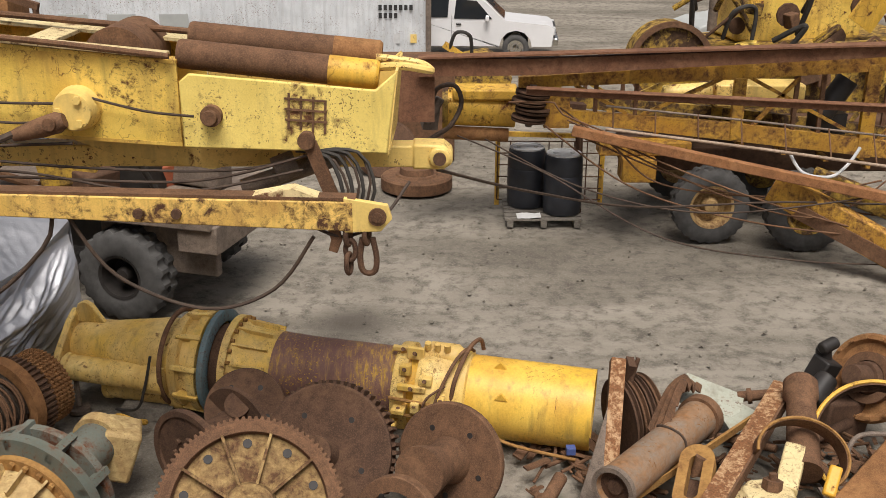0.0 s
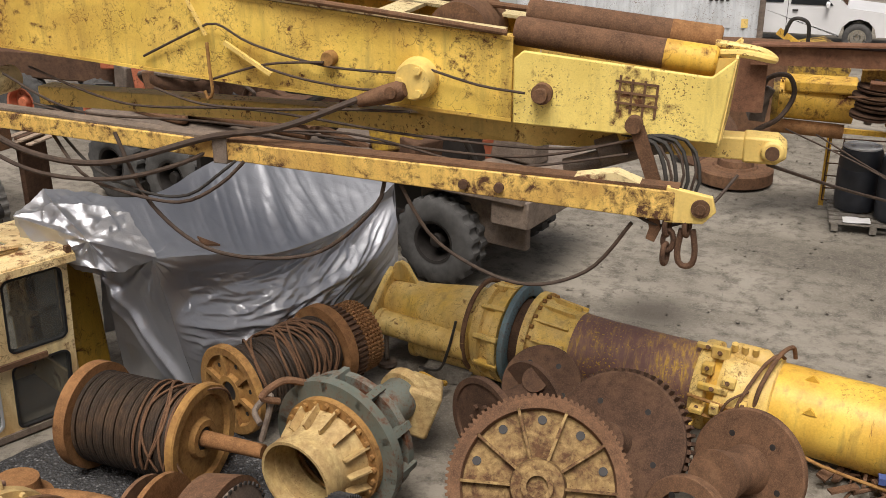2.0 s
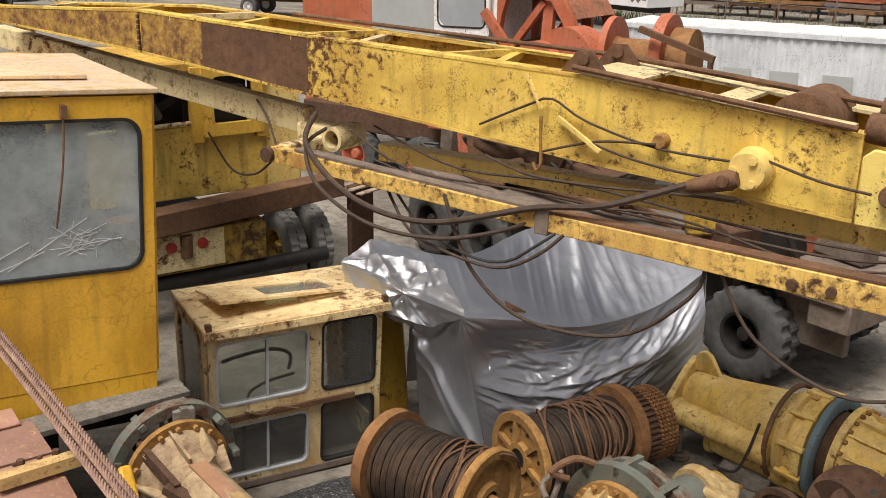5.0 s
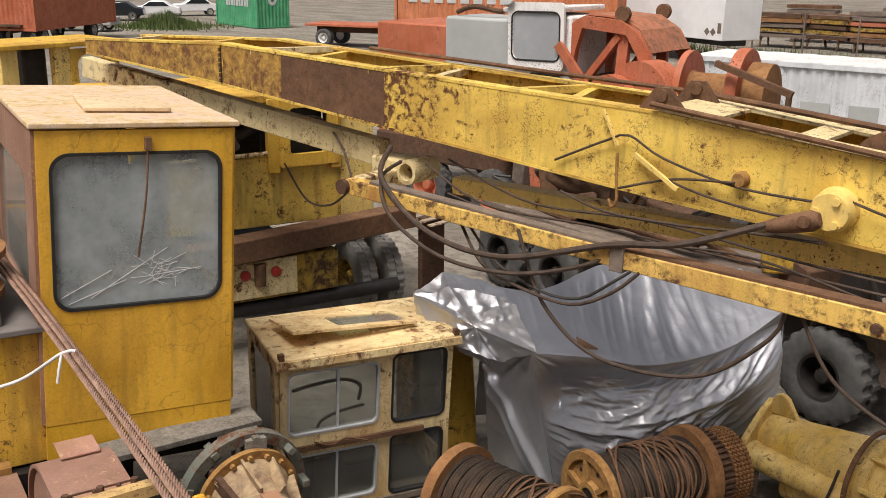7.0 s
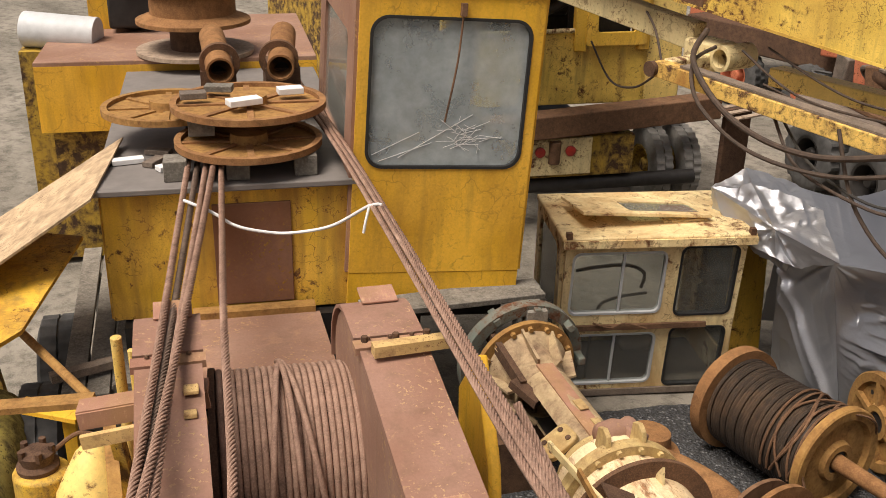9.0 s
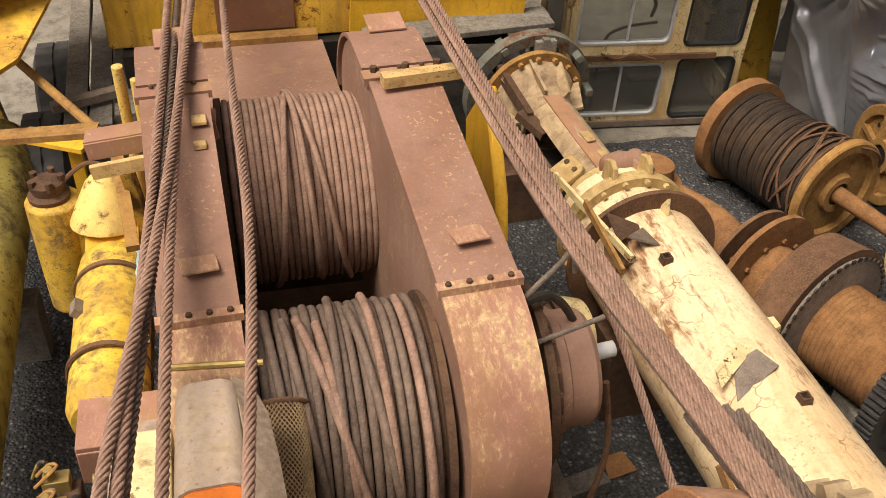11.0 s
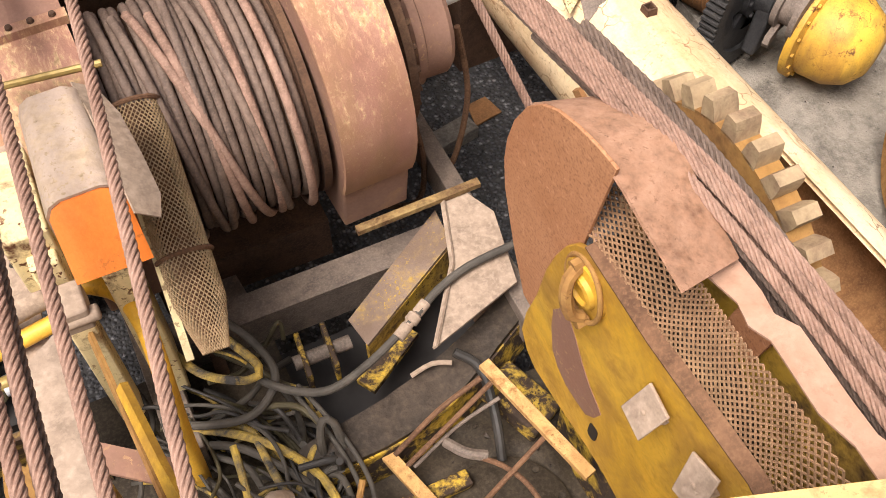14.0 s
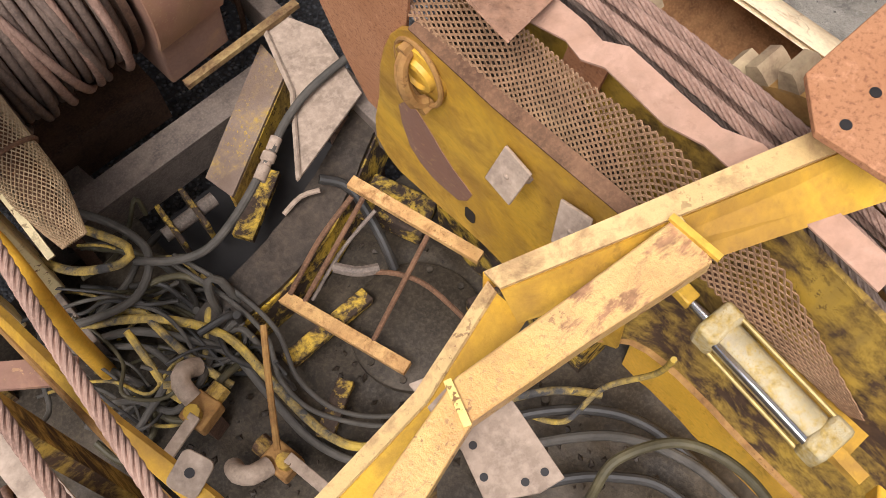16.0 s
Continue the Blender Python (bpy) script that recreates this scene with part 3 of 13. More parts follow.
def sagging(a, b, sag, step=0.08):
    a, b = Vector(a), Vector(b)
    k = max(4, int((b - a).length / step))
    return [a.lerp(b, i / k) - Vector((0, 0, 4 * sag * (i / k) * (1 - i / k))) for i in range(k + 1)]


def ribbon(left, right, t):
    """A sheet between two lines of as many points, t thick."""
    a, b = [Vector(p) for p in left], [Vector(p) for p in right]
    k = len(a)
    off = []
    for i in range(k):
        d = (a[min(i + 1, k - 1)] - a[max(i - 1, 0)]) + (b[min(i + 1, k - 1)] - b[max(i - 1, 0)])
        off.append(d.cross(b[i] - a[i]).normalized() * (t / 2))
    s = Shape()
    s.v = [tuple(p) for i in range(k) for p in (a[i] + off[i], b[i] + off[i], b[i] - off[i], a[i] - off[i])]
    for i in range(k - 1):
        s.f += [(4 * i + j, 4 * i + (j + 1) % 4, 4 * i + 4 + (j + 1) % 4, 4 * i + 4 + j) for j in range(4)]
    s.f += [(3, 2, 1, 0), (4 * k - 4, 4 * k - 3, 4 * k - 2, 4 * k - 1)]
    return s


def thing(name, label, category, at=(0, 0, 0), axes=None, group="", kind=""):
    """A top-level thing: an Empty at its base. Parts are given in the axes' coordinates."""
    ob = new(name)
    ob.empty_display_size = 0.2
    ob.matrix_world = (axes or Matrix()) @ Matrix.Translation(at)
    BASE[ob.name] = Vector(at)
    return tagged(ob, label, category, group, kind)


BASE = {}


def mesh_of(name, shape, material, off, smooth=35, bevel=0.0):
    me = bpy.data.meshes.new(name)
    me.from_pydata([(p[0] - off[0], p[1] - off[1], p[2] - off[2]) for p in shape.v], [], shape.f)
    me.materials.append(material)
    if smooth:
        me.polygons.foreach_set("use_smooth", [True] * len(me.polygons))
        me.set_sharp_from_angle(angle=radians(smooth))
    return me


def part(name, shape, material, parent, label="", smooth=35, bevel=0.0):
    """ONE mesh object under a thing, or under a part of it."""
    top = parent
    while top.parent:
        top = top.parent
    ob = new(name, mesh_of(name, shape, material, BASE.get(top.name, Vector()), smooth))
    ob.parent = parent
    if bevel:
        b = ob.modifiers.new("edges", 'BEVEL')
        b.width, b.segments, b.limit_method, b.angle_limit = bevel, 2, 'ANGLE', radians(40)
        b.harden_normals = False
    if label:
        ob["label"] = label
    return ob


def single(name, shape, material, label, category, at=(0, 0, 0), axes=None, group="", kind="", smooth=35, bevel=0.0):
    """A thing of one mesh."""
    ob = new(name, mesh_of(name, shape, material, at, smooth))
    ob.matrix_world = (axes or Matrix()) @ Matrix.Translation(at)
    if bevel:
        b = ob.modifiers.new("edges", 'BEVEL')
        b.width, b.segments, b.limit_method, b.angle_limit = bevel, 2, 'ANGLE', radians(40)
    return tagged(ob, label, category, group, kind)


def rounded(w, h, r, n=5):
    """A rounded rectangle's outline round the origin."""
    out = []
    for cx, cy, a0 in ((w / 2 - r, h / 2 - r, 0), (-w / 2 + r, h / 2 - r, 90), (-w / 2 + r, -h / 2 + r, 180), (w / 2 - r, -h / 2 + r, 270)):
        out += [(cx + r * math.cos(radians(a0 + 90 * k / n)), cy + r * math.sin(radians(a0 + 90 * k / n))) for k in range(n + 1)]
    return out


def frame_plate(shape, outer, inner, t, m):
    """A plate with an opening: both outlines have the same number of points."""
    k = len(outer)
    vs = [(x, y, s * t / 2) for s in (-1, 1) for pts in (outer, inner) for x, y in pts]
    fs = []
    for i in range(k):
        j = (i + 1) % k
        fs += [(i, k + i, k + j, j), (2 * k + i, 2 * k + j, 3 * k + j, 3 * k + i), (i, j, 2 * k + j, 2 * k + i), (k + j, k + i, 3 * k + i, 3 * k + j)]
    return shape.add(vs, fs, m)


def facing(c, right, up):
    """A pose whose x is right and y is up, at c."""
    x = Vector(right).normalized()
    y = (Vector(up) - x * x.dot(Vector(up))).normalized()
    z = x.cross(y)
    return Matrix(((x.x, y.x, z.x, c[0]), (x.y, y.y, z.y, c[1]), (x.z, y.z, z.z, c[2]), (0, 0, 0, 1)))


def placed(shape, m):
    """The shape, moved by m."""
    return Shape().add(shape.v, shape.f, m)

# ---- ground: one sheet to the horizon, gently uneven near by ----


def make_ground():
    s = Shape()
    xs = [-900, -300, -120, -60, -40] + [-30 + 0.5 * k for k in range(101)] + [26, 40, 80, 200, 900]
    ys = [-900, -200, -50, -15, -6] + [-4 + 0.5 * k for k in range(73)] + [36, 45, 70, 150, 400, 900]
    for y in ys:
        for x in xs:
            near = 1.0 if -30 < x < 20 and -4 < y < 32 else 0.0
            h = 0.05 * (noise.noise(Vector((x * 0.35, y * 0.5, 3))) + 0.6 * noise.noise(Vector((x * 1.1, y * 1.1, 9)))) * near
            s.v.append((x, y, h - 0.03))
    w = len(xs)
    s.f = [(j * w + i, j * w + i + 1, (j + 1) * w + i + 1, (j + 1) * w + i) for j in range(len(ys) - 1) for i in range(w - 1)]
    return single("ground", s, DIRT, "rutted grey-brown dirt yard with dry tyre tracks", "ground", kind="structure", smooth=180)


make_ground()

# dark gravel between the machines, a low uneven apron laid on the dirt
ap = Shape()
cols, rws = 40, 30
for j in range(rws):
    for i in range(cols):
        v = -3.0 + 11.2 * j / (rws - 1)
        reach = min(1.0, max(0.0, (v - 4.0) / 1.5))
        u = -3.2 + (6.4 + 2.0 * reach * reach * (3 - 2 * reach)) * i / (cols - 1)
        edge = min(i, cols - 1 - i, j, rws - 1 - j)
        wob = 0.35 * noise.noise(Vector((u, v, 4.0))) if edge == 0 else 0.0
        ap.v.append((u + wob, v + wob, (0.035 if edge else -0.12) + 0.012 * noise.noise(Vector((u * 3, v * 3, 1)))))
ap.f = [(j * cols + i, j * cols + i + 1, (j + 1) * cols + i + 1, (j + 1) * cols + i) for j in range(rws - 1) for i in range(cols - 1)]
single("gravel_apron", ap, GRAVEL, "dark crushed gravel under the old machines", "gravel", axes=CRANE, kind="structure", smooth=180)

# scattered clods and stones on the open yard
st = Shape()
rng = random.Random(5)
for k in range(2600):
    x, y = rng.uniform(-7, 9), rng.uniform(8.2, 24)
    r = rng.choice((0.008, 0.010, 0.012, 0.016, 0.016, 0.022, 0.03))
    st.add([(x + r * a, y + r * b, r * c * 0.8) for a, b, c in ((1, 0.1, 0), (0, 1, 0.1), (-1.1, 0, 0), (0, -0.9, 0.05), (0.1, 0, 0.9), (0, 0, -0.8))],
           [(0, 1, 4), (1, 2, 4), (2, 3, 4), (3, 0, 4), (1, 0, 5), (2, 1, 5), (3, 2, 5), (0, 3, 5)])
single("loose_stones", st, DIRT, "small clods and stones lying over the dirt yard", "stones", kind="stuff", smooth=0)


# ---- shipping containers ----


def container(name, label, corner, turn, length, mat, height=2.59, doors=False):
    """A corrugated box: corner is its lower front right corner; the long side runs to the left of it."""
    ax = pose(*corner, 0, 0, turn)
    th = thing(name, label, "container", axes=ax)
    w, h = 2.44, height
    wave = [(0.0, 0.0), (0.07, 0.036), (0.14, 0.036), (0.21, 0.0), (0.28, 0.0)]

    def corr(run, o, along, out):
        pts, x = [], 0.06
        while x < run - 0.06:
            for dx, dp in wave[:-1]:
                if x + dx < run - 0.06:
                    pts.append((x + dx, dp))
            x += 0.28
        sh = Shape()
        for a, dp in pts:
            for z in (0.15, h - 0.12):
                sh.v.append(tuple(Vector(o) + Vector(along) * a - Vector(out) * dp + Vector((0, 0, z))))
        sh.f = [(2 * i, 2 * i + 2, 2 * i + 3, 2 * i + 1) for i in range(len(pts) - 1)]
        return sh
    part("side_panel", corr(length, (0, 0, 0), (-1, 0, 0), (0, -1, 0)), mat, th, smooth=0)
    part("end_panel", corr(w, (0, 0, 0), (0, 1, 0), (1, 0, 0)), mat, th, smooth=0)
    part("back_panel", Shape().box((-length / 2, w, h / 2), (length - 0.1, 0.04, h - 0.1)), mat, th)
    part("far_end_panel", Shape().box((-length, w / 2, h / 2), (0.04, w - 0.1, h - 0.1)), mat, th)
    k = int(length / 0.2)
    line = [(-i * length / k, 0.014 if i % 4 in (0, 1) else 0.0) for i in range(k + 1)]
    roof = ribbon([(x, 0.02, h + dz) for x, dz in line], [(x, w - 0.02, h + dz) for x, dz in line], 0.02)
    part("roof", roof, WHITE_PAINT if mat is CONTAINER_GREY else mat, th, smooth=0)
    for x in (0, -length):
        for y in (0, w):
            part("corner_post", Shape().box((x, y, h / 2), (0.14, 0.14, h)), mat if mat is not CONTAINER_GREY or x else STEEL_OLD, th, bevel=0.01)
    for z in (0.08, h - 0.06):
        for y in (0, w):
            part("rail", Shape().box((-length / 2, y, z), (length - 0.14, 0.1, 0.12)), mat, th)
        for x in (0, -length):
            part("rail", Shape().box((x, w / 2, z), (0.1, w - 0.14, 0.12)), mat, th)
    return th


grey = container("shipping_container", "pale grey corrugated shipping container with grey touch-up patches", (-0.40, 26.06, 0), 3, 12.2, CONTAINER_GREY)
for k in range(5):
    pz = Shape().box((-11.25 + 1.19 * k - (0.0 if k < 4 else -0.1), -0.012, 1.32), (0.72, 0.012, 0.62))
    part("touch_up_patch", pz, PATCH_GREY, grey, "square of darker grey paint", bevel=0.004)
# stencilled marks: unreadable number bars, two small placards
for row, (n_bar, z) in enumerate(((7, 1.78), (4, 1.58))):
    for k in range(n_bar):
        part("stencil_mark", Shape().box((-1.22 + 0.13 * k, -0.006, z), (0.085, 0.008, 0.13)), BLACK_INK, grey)
part("placard", Shape().box((-0.8, -0.006, 1.0), (0.16, 0.008, 0.24)), LID_WHITE, grey)
part("placard", Shape().box((-0.38, -0.006, 1.0), (0.16, 0.008, 0.22)), YELLOW_PALE, grey)

far_green = container("shipping_container", "green shipping container far across the yard", (-56.3, 47.6, 0), -12.7, 6.3, GREEN_CONT)
for k in range(9):
    part("lettering_bar", Shape().box((-4.6 + 0.4 * k, -0.012, 1.75), (0.28, 0.012, 0.62)), LID_WHITE, far_green)
part("round_mark", Shape().lathe((0.012, 1.2, 1.9), (1, 0, 0), [(0, 0.12), (0, 0.34), (0.008, 0.34), (0.008, 0.12)], 20, cap=False), LID_WHITE, far_green)
container("shipping_container", "orange-red shipping container on a trailer far off", (-54.3, 27.5, 0.9), -60, 9.0, RED_PAINT)
far_orange = container("shipping_container", "faded orange shipping container on a flatbed trailer", (-27.2, 46.6, 1.28), 19.4, 12.2, painted("faded_orange_container", (0.50, 0.17, 0.07), RUST, 0.25, 0.04))
for k in range(8):
    part("lettering_bar", Shape().box((-11.2 + 0.75 * k, -0.012, 1.7), (0.5, 0.012, 0.75)), LID_WHITE, far_orange)
container("shipping_container", "dark blue shipping container beyond the fence", (-14.5, 71.0, 0), -10, 7.0, BLUE_CONT)


# ---- vehicles ----


def wheel(parent, c, d, r, w, rim_r, rubber, rim_mat, lugs=22, dish=0.05, tread=0.02, name="wheel"):
    """A tyre with shoulder lugs and a dished rim with nuts; d points outwards."""
    c, d = Vector(c), Vector(d).normalized()
    a = c - d * (w / 2)
    hub = new(name)
    hub.parent = parent
    x = d.cross(Vector((0, 0, 1))).normalized()
    y = d.cross(x)
    n = lugs * 4
    rows = [(0.02, rim_r, 0), (0.0, rim_r + 0.03, 0), (0.0, r * 0.84, 0), (w * 0.05, r * 0.91, 0), (w * 0.1, r - tread, 1), (w * 0.47, r - tread, 1), (w * 0.47, r - tread * 1.5, 0), (w * 0.53, r - tread * 1.5, 0), (w * 0.53, r - tread, 2), (w * 0.9, r - tread, 2), (w * 0.95, r * 0.91, 0), (w, r * 0.84, 0), (w, rim_r + 0.03, 0), (w - 0.02, rim_r, 0)]
    t = Shape()
    for s, rr, side in rows:
        for i in range(n):
            q = 2 * math.pi * i / n
            up = tread if side and (i + (2 if side == 2 else 0)) % 4 in (0, 1) else 0.0
            t.v.append(tuple(a + d * s + (x * math.cos(q) + y * math.sin(q)) * (rr + up)))
    t.f = [(j * n + i, j * n + (i + 1) % n, (j + 1) * n + (i + 1) % n, (j + 1) * n + i) for j in range(len(rows) - 1) for i in range(n)]
    part("tyre", t, rubber, hub)
    m = Shape().lathe(a, d, [(w * 0.15, rim_r), (w, rim_r + 0.015), (w - 0.015, rim_r - 0.02), (w * 0.6 - dish, rim_r * 0.82), (w * 0.6 - dish, rim_r * 0.45), (w * 0.75, rim_r * 0.36), (w * 0.85, rim_r * 0.3), (w * 0.87, 0.0)], 32)
    m.bolts(a + d * (w * 0.6 - dish), d, rim_r * 0.62, 8, 0.018, 0.03)
    part("rim", m, rim_mat, hub)
    return hub


def pickup():
    ax = pose(2.95, 28.4, 0, 0, 0, -4)
    th = thing("pickup_truck", "white extended-cab pickup truck parked on the dirt", "pickup truck", axes=ax)
    # side profile in x (length, nose at 0.15) and z, extruded over the width
    prof = [(0.05, 0.42), (0.12, 0.92), (-0.05, 1.02), (-1.25, 1.13), (-1.95, 1.78), (-2.15, 1.83), (-3.55, 1.83), (-3.75, 1.74), (-3.8, 1.15), (-5.6, 1.12), (-5.65, 0.5), (-4.95, 0.45)]
    body = Shape()
    arch = lambda cx: [(cx - 0.46 * math.cos(radians(a)), 0.40 + 0.46 * math.sin(radians(a))) for a in (0, 30, 60, 90, 120, 150, 180)]
    outline = prof + arch(-4.45) + [(-1.4, 0.42)] + arch(-0.95) + [(-0.45, 0.42)]
    k = len(outline)
    for y in (-0.0, 0.08, 1.82, 1.9):
        tuck = 0.0 if 0 < y < 1.9 else -0.03
        body.v += [(x, y, z + (tuck if z > 1.2 else 0)) for x, z in outline]
    for r in range(3):
        body.f += [(r * k + i, (r + 1) * k + i, (r + 1) * k + (i + 1) % k, r * k + (i + 1) % k) for i in range(k)]
    body.f += [tuple(range(k)), tuple(reversed(range(3 * k, 4 * k)))]
    part("body", body, CAR_WHITE, th, bevel=0.03)
    side = lambda pts: Shape().plate(pts, 0.02, Matrix(((1, 0, 0, 0), (0, 0, -1, -0.006), (0, 1, 0, 0), (0, 0, 0, 1))))
    part("side_window", side([(-1.62, 1.17), (-2.05, 1.66), (-2.62, 1.70), (-2.68, 1.17)]), CAR_GLASS, th)
    part("side_window", side([(-2.86, 1.2), (-2.82, 1.70), (-3.32, 1.70), (-3.42, 1.2)]), CAR_GLASS, th)
    ws = Shape().add([(-1.30, 0.14, 1.16), (-1.30, 1.76, 1.16), (-1.98, 1.66, 1.79), (-1.98, 0.24, 1.79)], [(0, 1, 2, 3)])
    ws.v = [(x + 0.02, y, z + 0.02) for x, y, z in ws.v]
    part("windscreen", ws, CAR_GLASS, th)
    part("grille", Shape().box((0.13, 0.95, 0.82), (0.05, 1.1, 0.26)), BLACK, th)
    for y in (0.22, 1.68):
        part("headlight", Shape().box((0.12, y, 0.84), (0.06, 0.32, 0.2)), LID_WHITE, th, bevel=0.01)
    part("bumper", Shape().box((0.16, 0.95, 0.56), (0.16, 1.9, 0.2)), CHROME, th, bevel=0.03)
    part("door_handle", Shape().box((-2.55, -0.02, 1.02), (0.14, 0.03, 0.04)), BLACK, th)
    part("mirror", Shape().box((-1.75, -0.13, 1.2), (0.1, 0.2, 0.16)), CAR_WHITE, th, bevel=0.03)
    part("door_seam", Shape().box((-2.74, -0.008, 0.9), (0.012, 0.012, 0.75)), BLACK, th)
    for x in (-0.95, -4.45):
        for y, d in ((0.1, (0, -1, 0)), (1.8, (0, 1, 0))):
            wheel(th, (x, y, 0.37), d, 0.37, 0.24, 0.21, RUBBER, CHROME, 14, tread=0.008)
    return th


pickup()


def small_car(at, turn, mat, label):
    th = thing("car", label, "car", axes=pose(*at, 0, 0, turn))
    b = Shape()
    prof = [(-2.1, 0.35), (-2.15, 0.75), (-1.6, 0.92), (-0.8, 1.0), (-0.2, 1.38), (0.9, 1.4), (1.5, 1.0), (2.1, 0.9), (2.15, 0.4)]
    b.plate(prof, 1.7, Matrix(((1, 0, 0, 0), (0, 0, -1, 0), (0, 1, 0, 0), (0, 0, 0, 1))))
    part("body", b, mat, th, bevel=0.06)
    for s in (-0.86, 0.86):
        g = Shape().plate([(-0.72, 1.0), (-0.18, 1.32), (0.85, 1.34), (1.3, 1.0)], 0.02, Matrix(((1, 0, 0, 0), (0, 0, -1, s), (0, 1, 0, 0), (0, 0, 0, 1))))
        part("side_window", g, CAR_GLASS, th)
        for x in (-1.35, 1.3):
            wheel(th, (x, s * 0.95, 0.32), (0, s, 0), 0.32, 0.2, 0.18, RUBBER, CHROME, 12, tread=0.006)
    return th


small_car((-70.5, 42.5, 0), 55, CAR_WHITE, "white saloon car parked far across the yard")
small_car((-62.5, 38.0, 0), 35, PATCH_GREY, "silver saloon car parked far across the yard")
small_car((-70.5, 45.6, 0), 50, CAR_GLASS, "dark blue car parked far across the yard")
small_car((-70.5, 49.0, 0), 50, CAR_WHITE, "white car parked beside the dark blue one")
small_car((-72.0, 54.0, 0), 60, CAR_WHITE, "white car parked behind the green container")
small_car((9.2, 31.5, 0), 20, PATCH_GREY, "silver car parked behind the scrap")


def trailer(at, turn, length, label, deck_mat):
    th = thing("flatbed_trailer", label, "trailer", axes=pose(*at, 0, 0, turn))
    part("deck", Shape().box((0, 0, 1.2), (length, 2.5, 0.14)), deck_mat, th, bevel=0.02)
    for y in (-0.45, 0.45):
        part("chassis_beam", Shape().box((0, y, 0.95), (length * 0.95, 0.14, 0.35)), RUST_DARK, th)
    for x in (length / 2 - 1, length / 2 - 2.2, -length / 2 + 1.2):
        for y, d in ((-1.1, -1), (1.1, 1)):
            wheel(th, (x, y, 0.5), (0, d, 0), 0.5, 0.5, 0.27, RUBBER, WHITE_PAINT, 16, tread=0.01)
    return th


trailer((-36.4, 44.6, 0), 19.4, 17.0, "low rust-red flatbed trailer parked far off", RED_PAINT)
trailer((-56.0, 31.4, 0), -60, 9.0, "dark trailer chassis under a container", RUST_DARK)


def box_trailer():
    th = thing("box_trailer", "white box trailer with dark hazard placards at its corner", "trailer", axes=pose(-23.6, 48.2, 0, 0, 0, -22))
    part("box", Shape().box((-3.5, 1.3, 2.65), (11, 2.5, 2.9)), CAR_WHITE, th, bevel=0.03)
    part("underframe", Shape().box((-3.5, 1.3, 1.05), (10.5, 1.2, 0.28)), BLACK, th)
    for k in range(2):
        part("placard", Shape().plate([(-0.2, 0), (0, 0.2), (0.2, 0), (0, -0.2)], 0.01, Matrix(((1, 0, 0, 0.9 + 0.42 * k), (0, 0, -1, 0.044), (0, 1, 0, 1.6), (0, 0, 0, 1)))), STEEL_OLD, th)
    part("placard", Shape().box((1.75, 0.045, 1.8), (0.24, 0.008, 0.5)), STEEL_OLD, th)
    for x in (-7.0, -8.2):
        for y, d in ((0.1, -1), (2.5, 1)):
            wheel(th, (x, y, 0.5), (0, d, 0), 0.5, 0.5, 0.27, RUBBER, STEEL_OLD, 16, tread=0.01)
    return th


box_trailer()

# chain-link fence line and stacked steel behind the container
fence = thing("fence", "grey wire fence with pipe posts behind the containers", "fence", axes=pose(-27.0, 57.0, 0, 0, 0, -12))
for k in range(14):
    part("post", Shape().cyl((3.2 * k, 0, 0), (3.2 * k, 0, 2.3), 0.05, n=10), STEEL_OLD, fence)
for z in (0.1, 1.2, 2.25):
    part("rail", Shape().cyl((0, 0, z), (41.6, 0, z), 0.025, n=6), STEEL_OLD, fence)
mesh_lines = Shape()
for k in range(170):
    x = 0.25 * k
    mesh_lines.add(*bar((x, 0, 0.1), (x + 1.0 if x + 1.0 < 41.6 else 41.6, 0, 2.2), 0.008, 0.008))
part("wire", mesh_lines, STEEL_OLD, fence, smooth=0)

rng = random.Random(11)
for k in range(26):
    cx, cy = -24 + (k % 13) * 3.0 + rng.uniform(-0.5, 0.5), 61 + (k // 13) * 6 + rng.uniform(-0.8, 0.8)
    th = thing("steel_rack", "low stack of rusty beams and orange pipes on racks", "steel stack", axes=pose(cx, cy, 0, 0, 0, rng.uniform(-20, 10)), group="steel stacks beyond the fence")
    zz = 0.7
    for j in range(rng.randint(4, 6)):
        row = Shape()
        for i in range(5):
            row.box((0, -0.8 + 0.4 * i + rng.uniform(-0.05, 0.05), zz), (rng.uniform(2.4, 3.4), 0.22, 0.2), (0, 0, rng.uniform(-3, 3)))
        part("beam_layer", row, rng.choice((RUST_BROWN, RUST_ORANGE, RED_PAINT, YELLOW_DIRTY, RUST_DARK, STEEL_OLD)), th)
        zz += 0.3
    for x in (-1.0, 1.0):
        part("trestle", Shape().beam((x, -1, 0), (x, -0.8, 0.65), 0.1, 0.1).beam((x, 1, 0), (x, 0.8, 0.65), 0.1, 0.1).box((x, 0, 0.6), (0.12, 2.0, 0.12)), RUST_DARK, th)

# weeds along the far edge
wd = Shape()
for k in range(3600):
    if k % 2:
        x, y = rng.uniform(-32, 6), rng.uniform(52, 56.5)
    else:
        x, y = rng.gauss(-61.5, 1.6), rng.gauss(43.6, 1.5)
    h, a = rng.uniform(0.15, 0.55) + (0.9 * math.exp(-((x + 61.5) / 1.4) ** 2 - ((y - 43.6) / 1.3) ** 2) if x < -55 else 0.0), rng.uniform(0, 6.28)
    dx, dy = 0.05 * math.cos(a), 0.05 * math.sin(a)
    wd.add([(x - dx, y - dy, 0), (x + dx, y + dy, 0), (x + rng.uniform(-0.15, 0.15), y + rng.uniform(-0.15, 0.15), h)], [(0, 1, 2)])
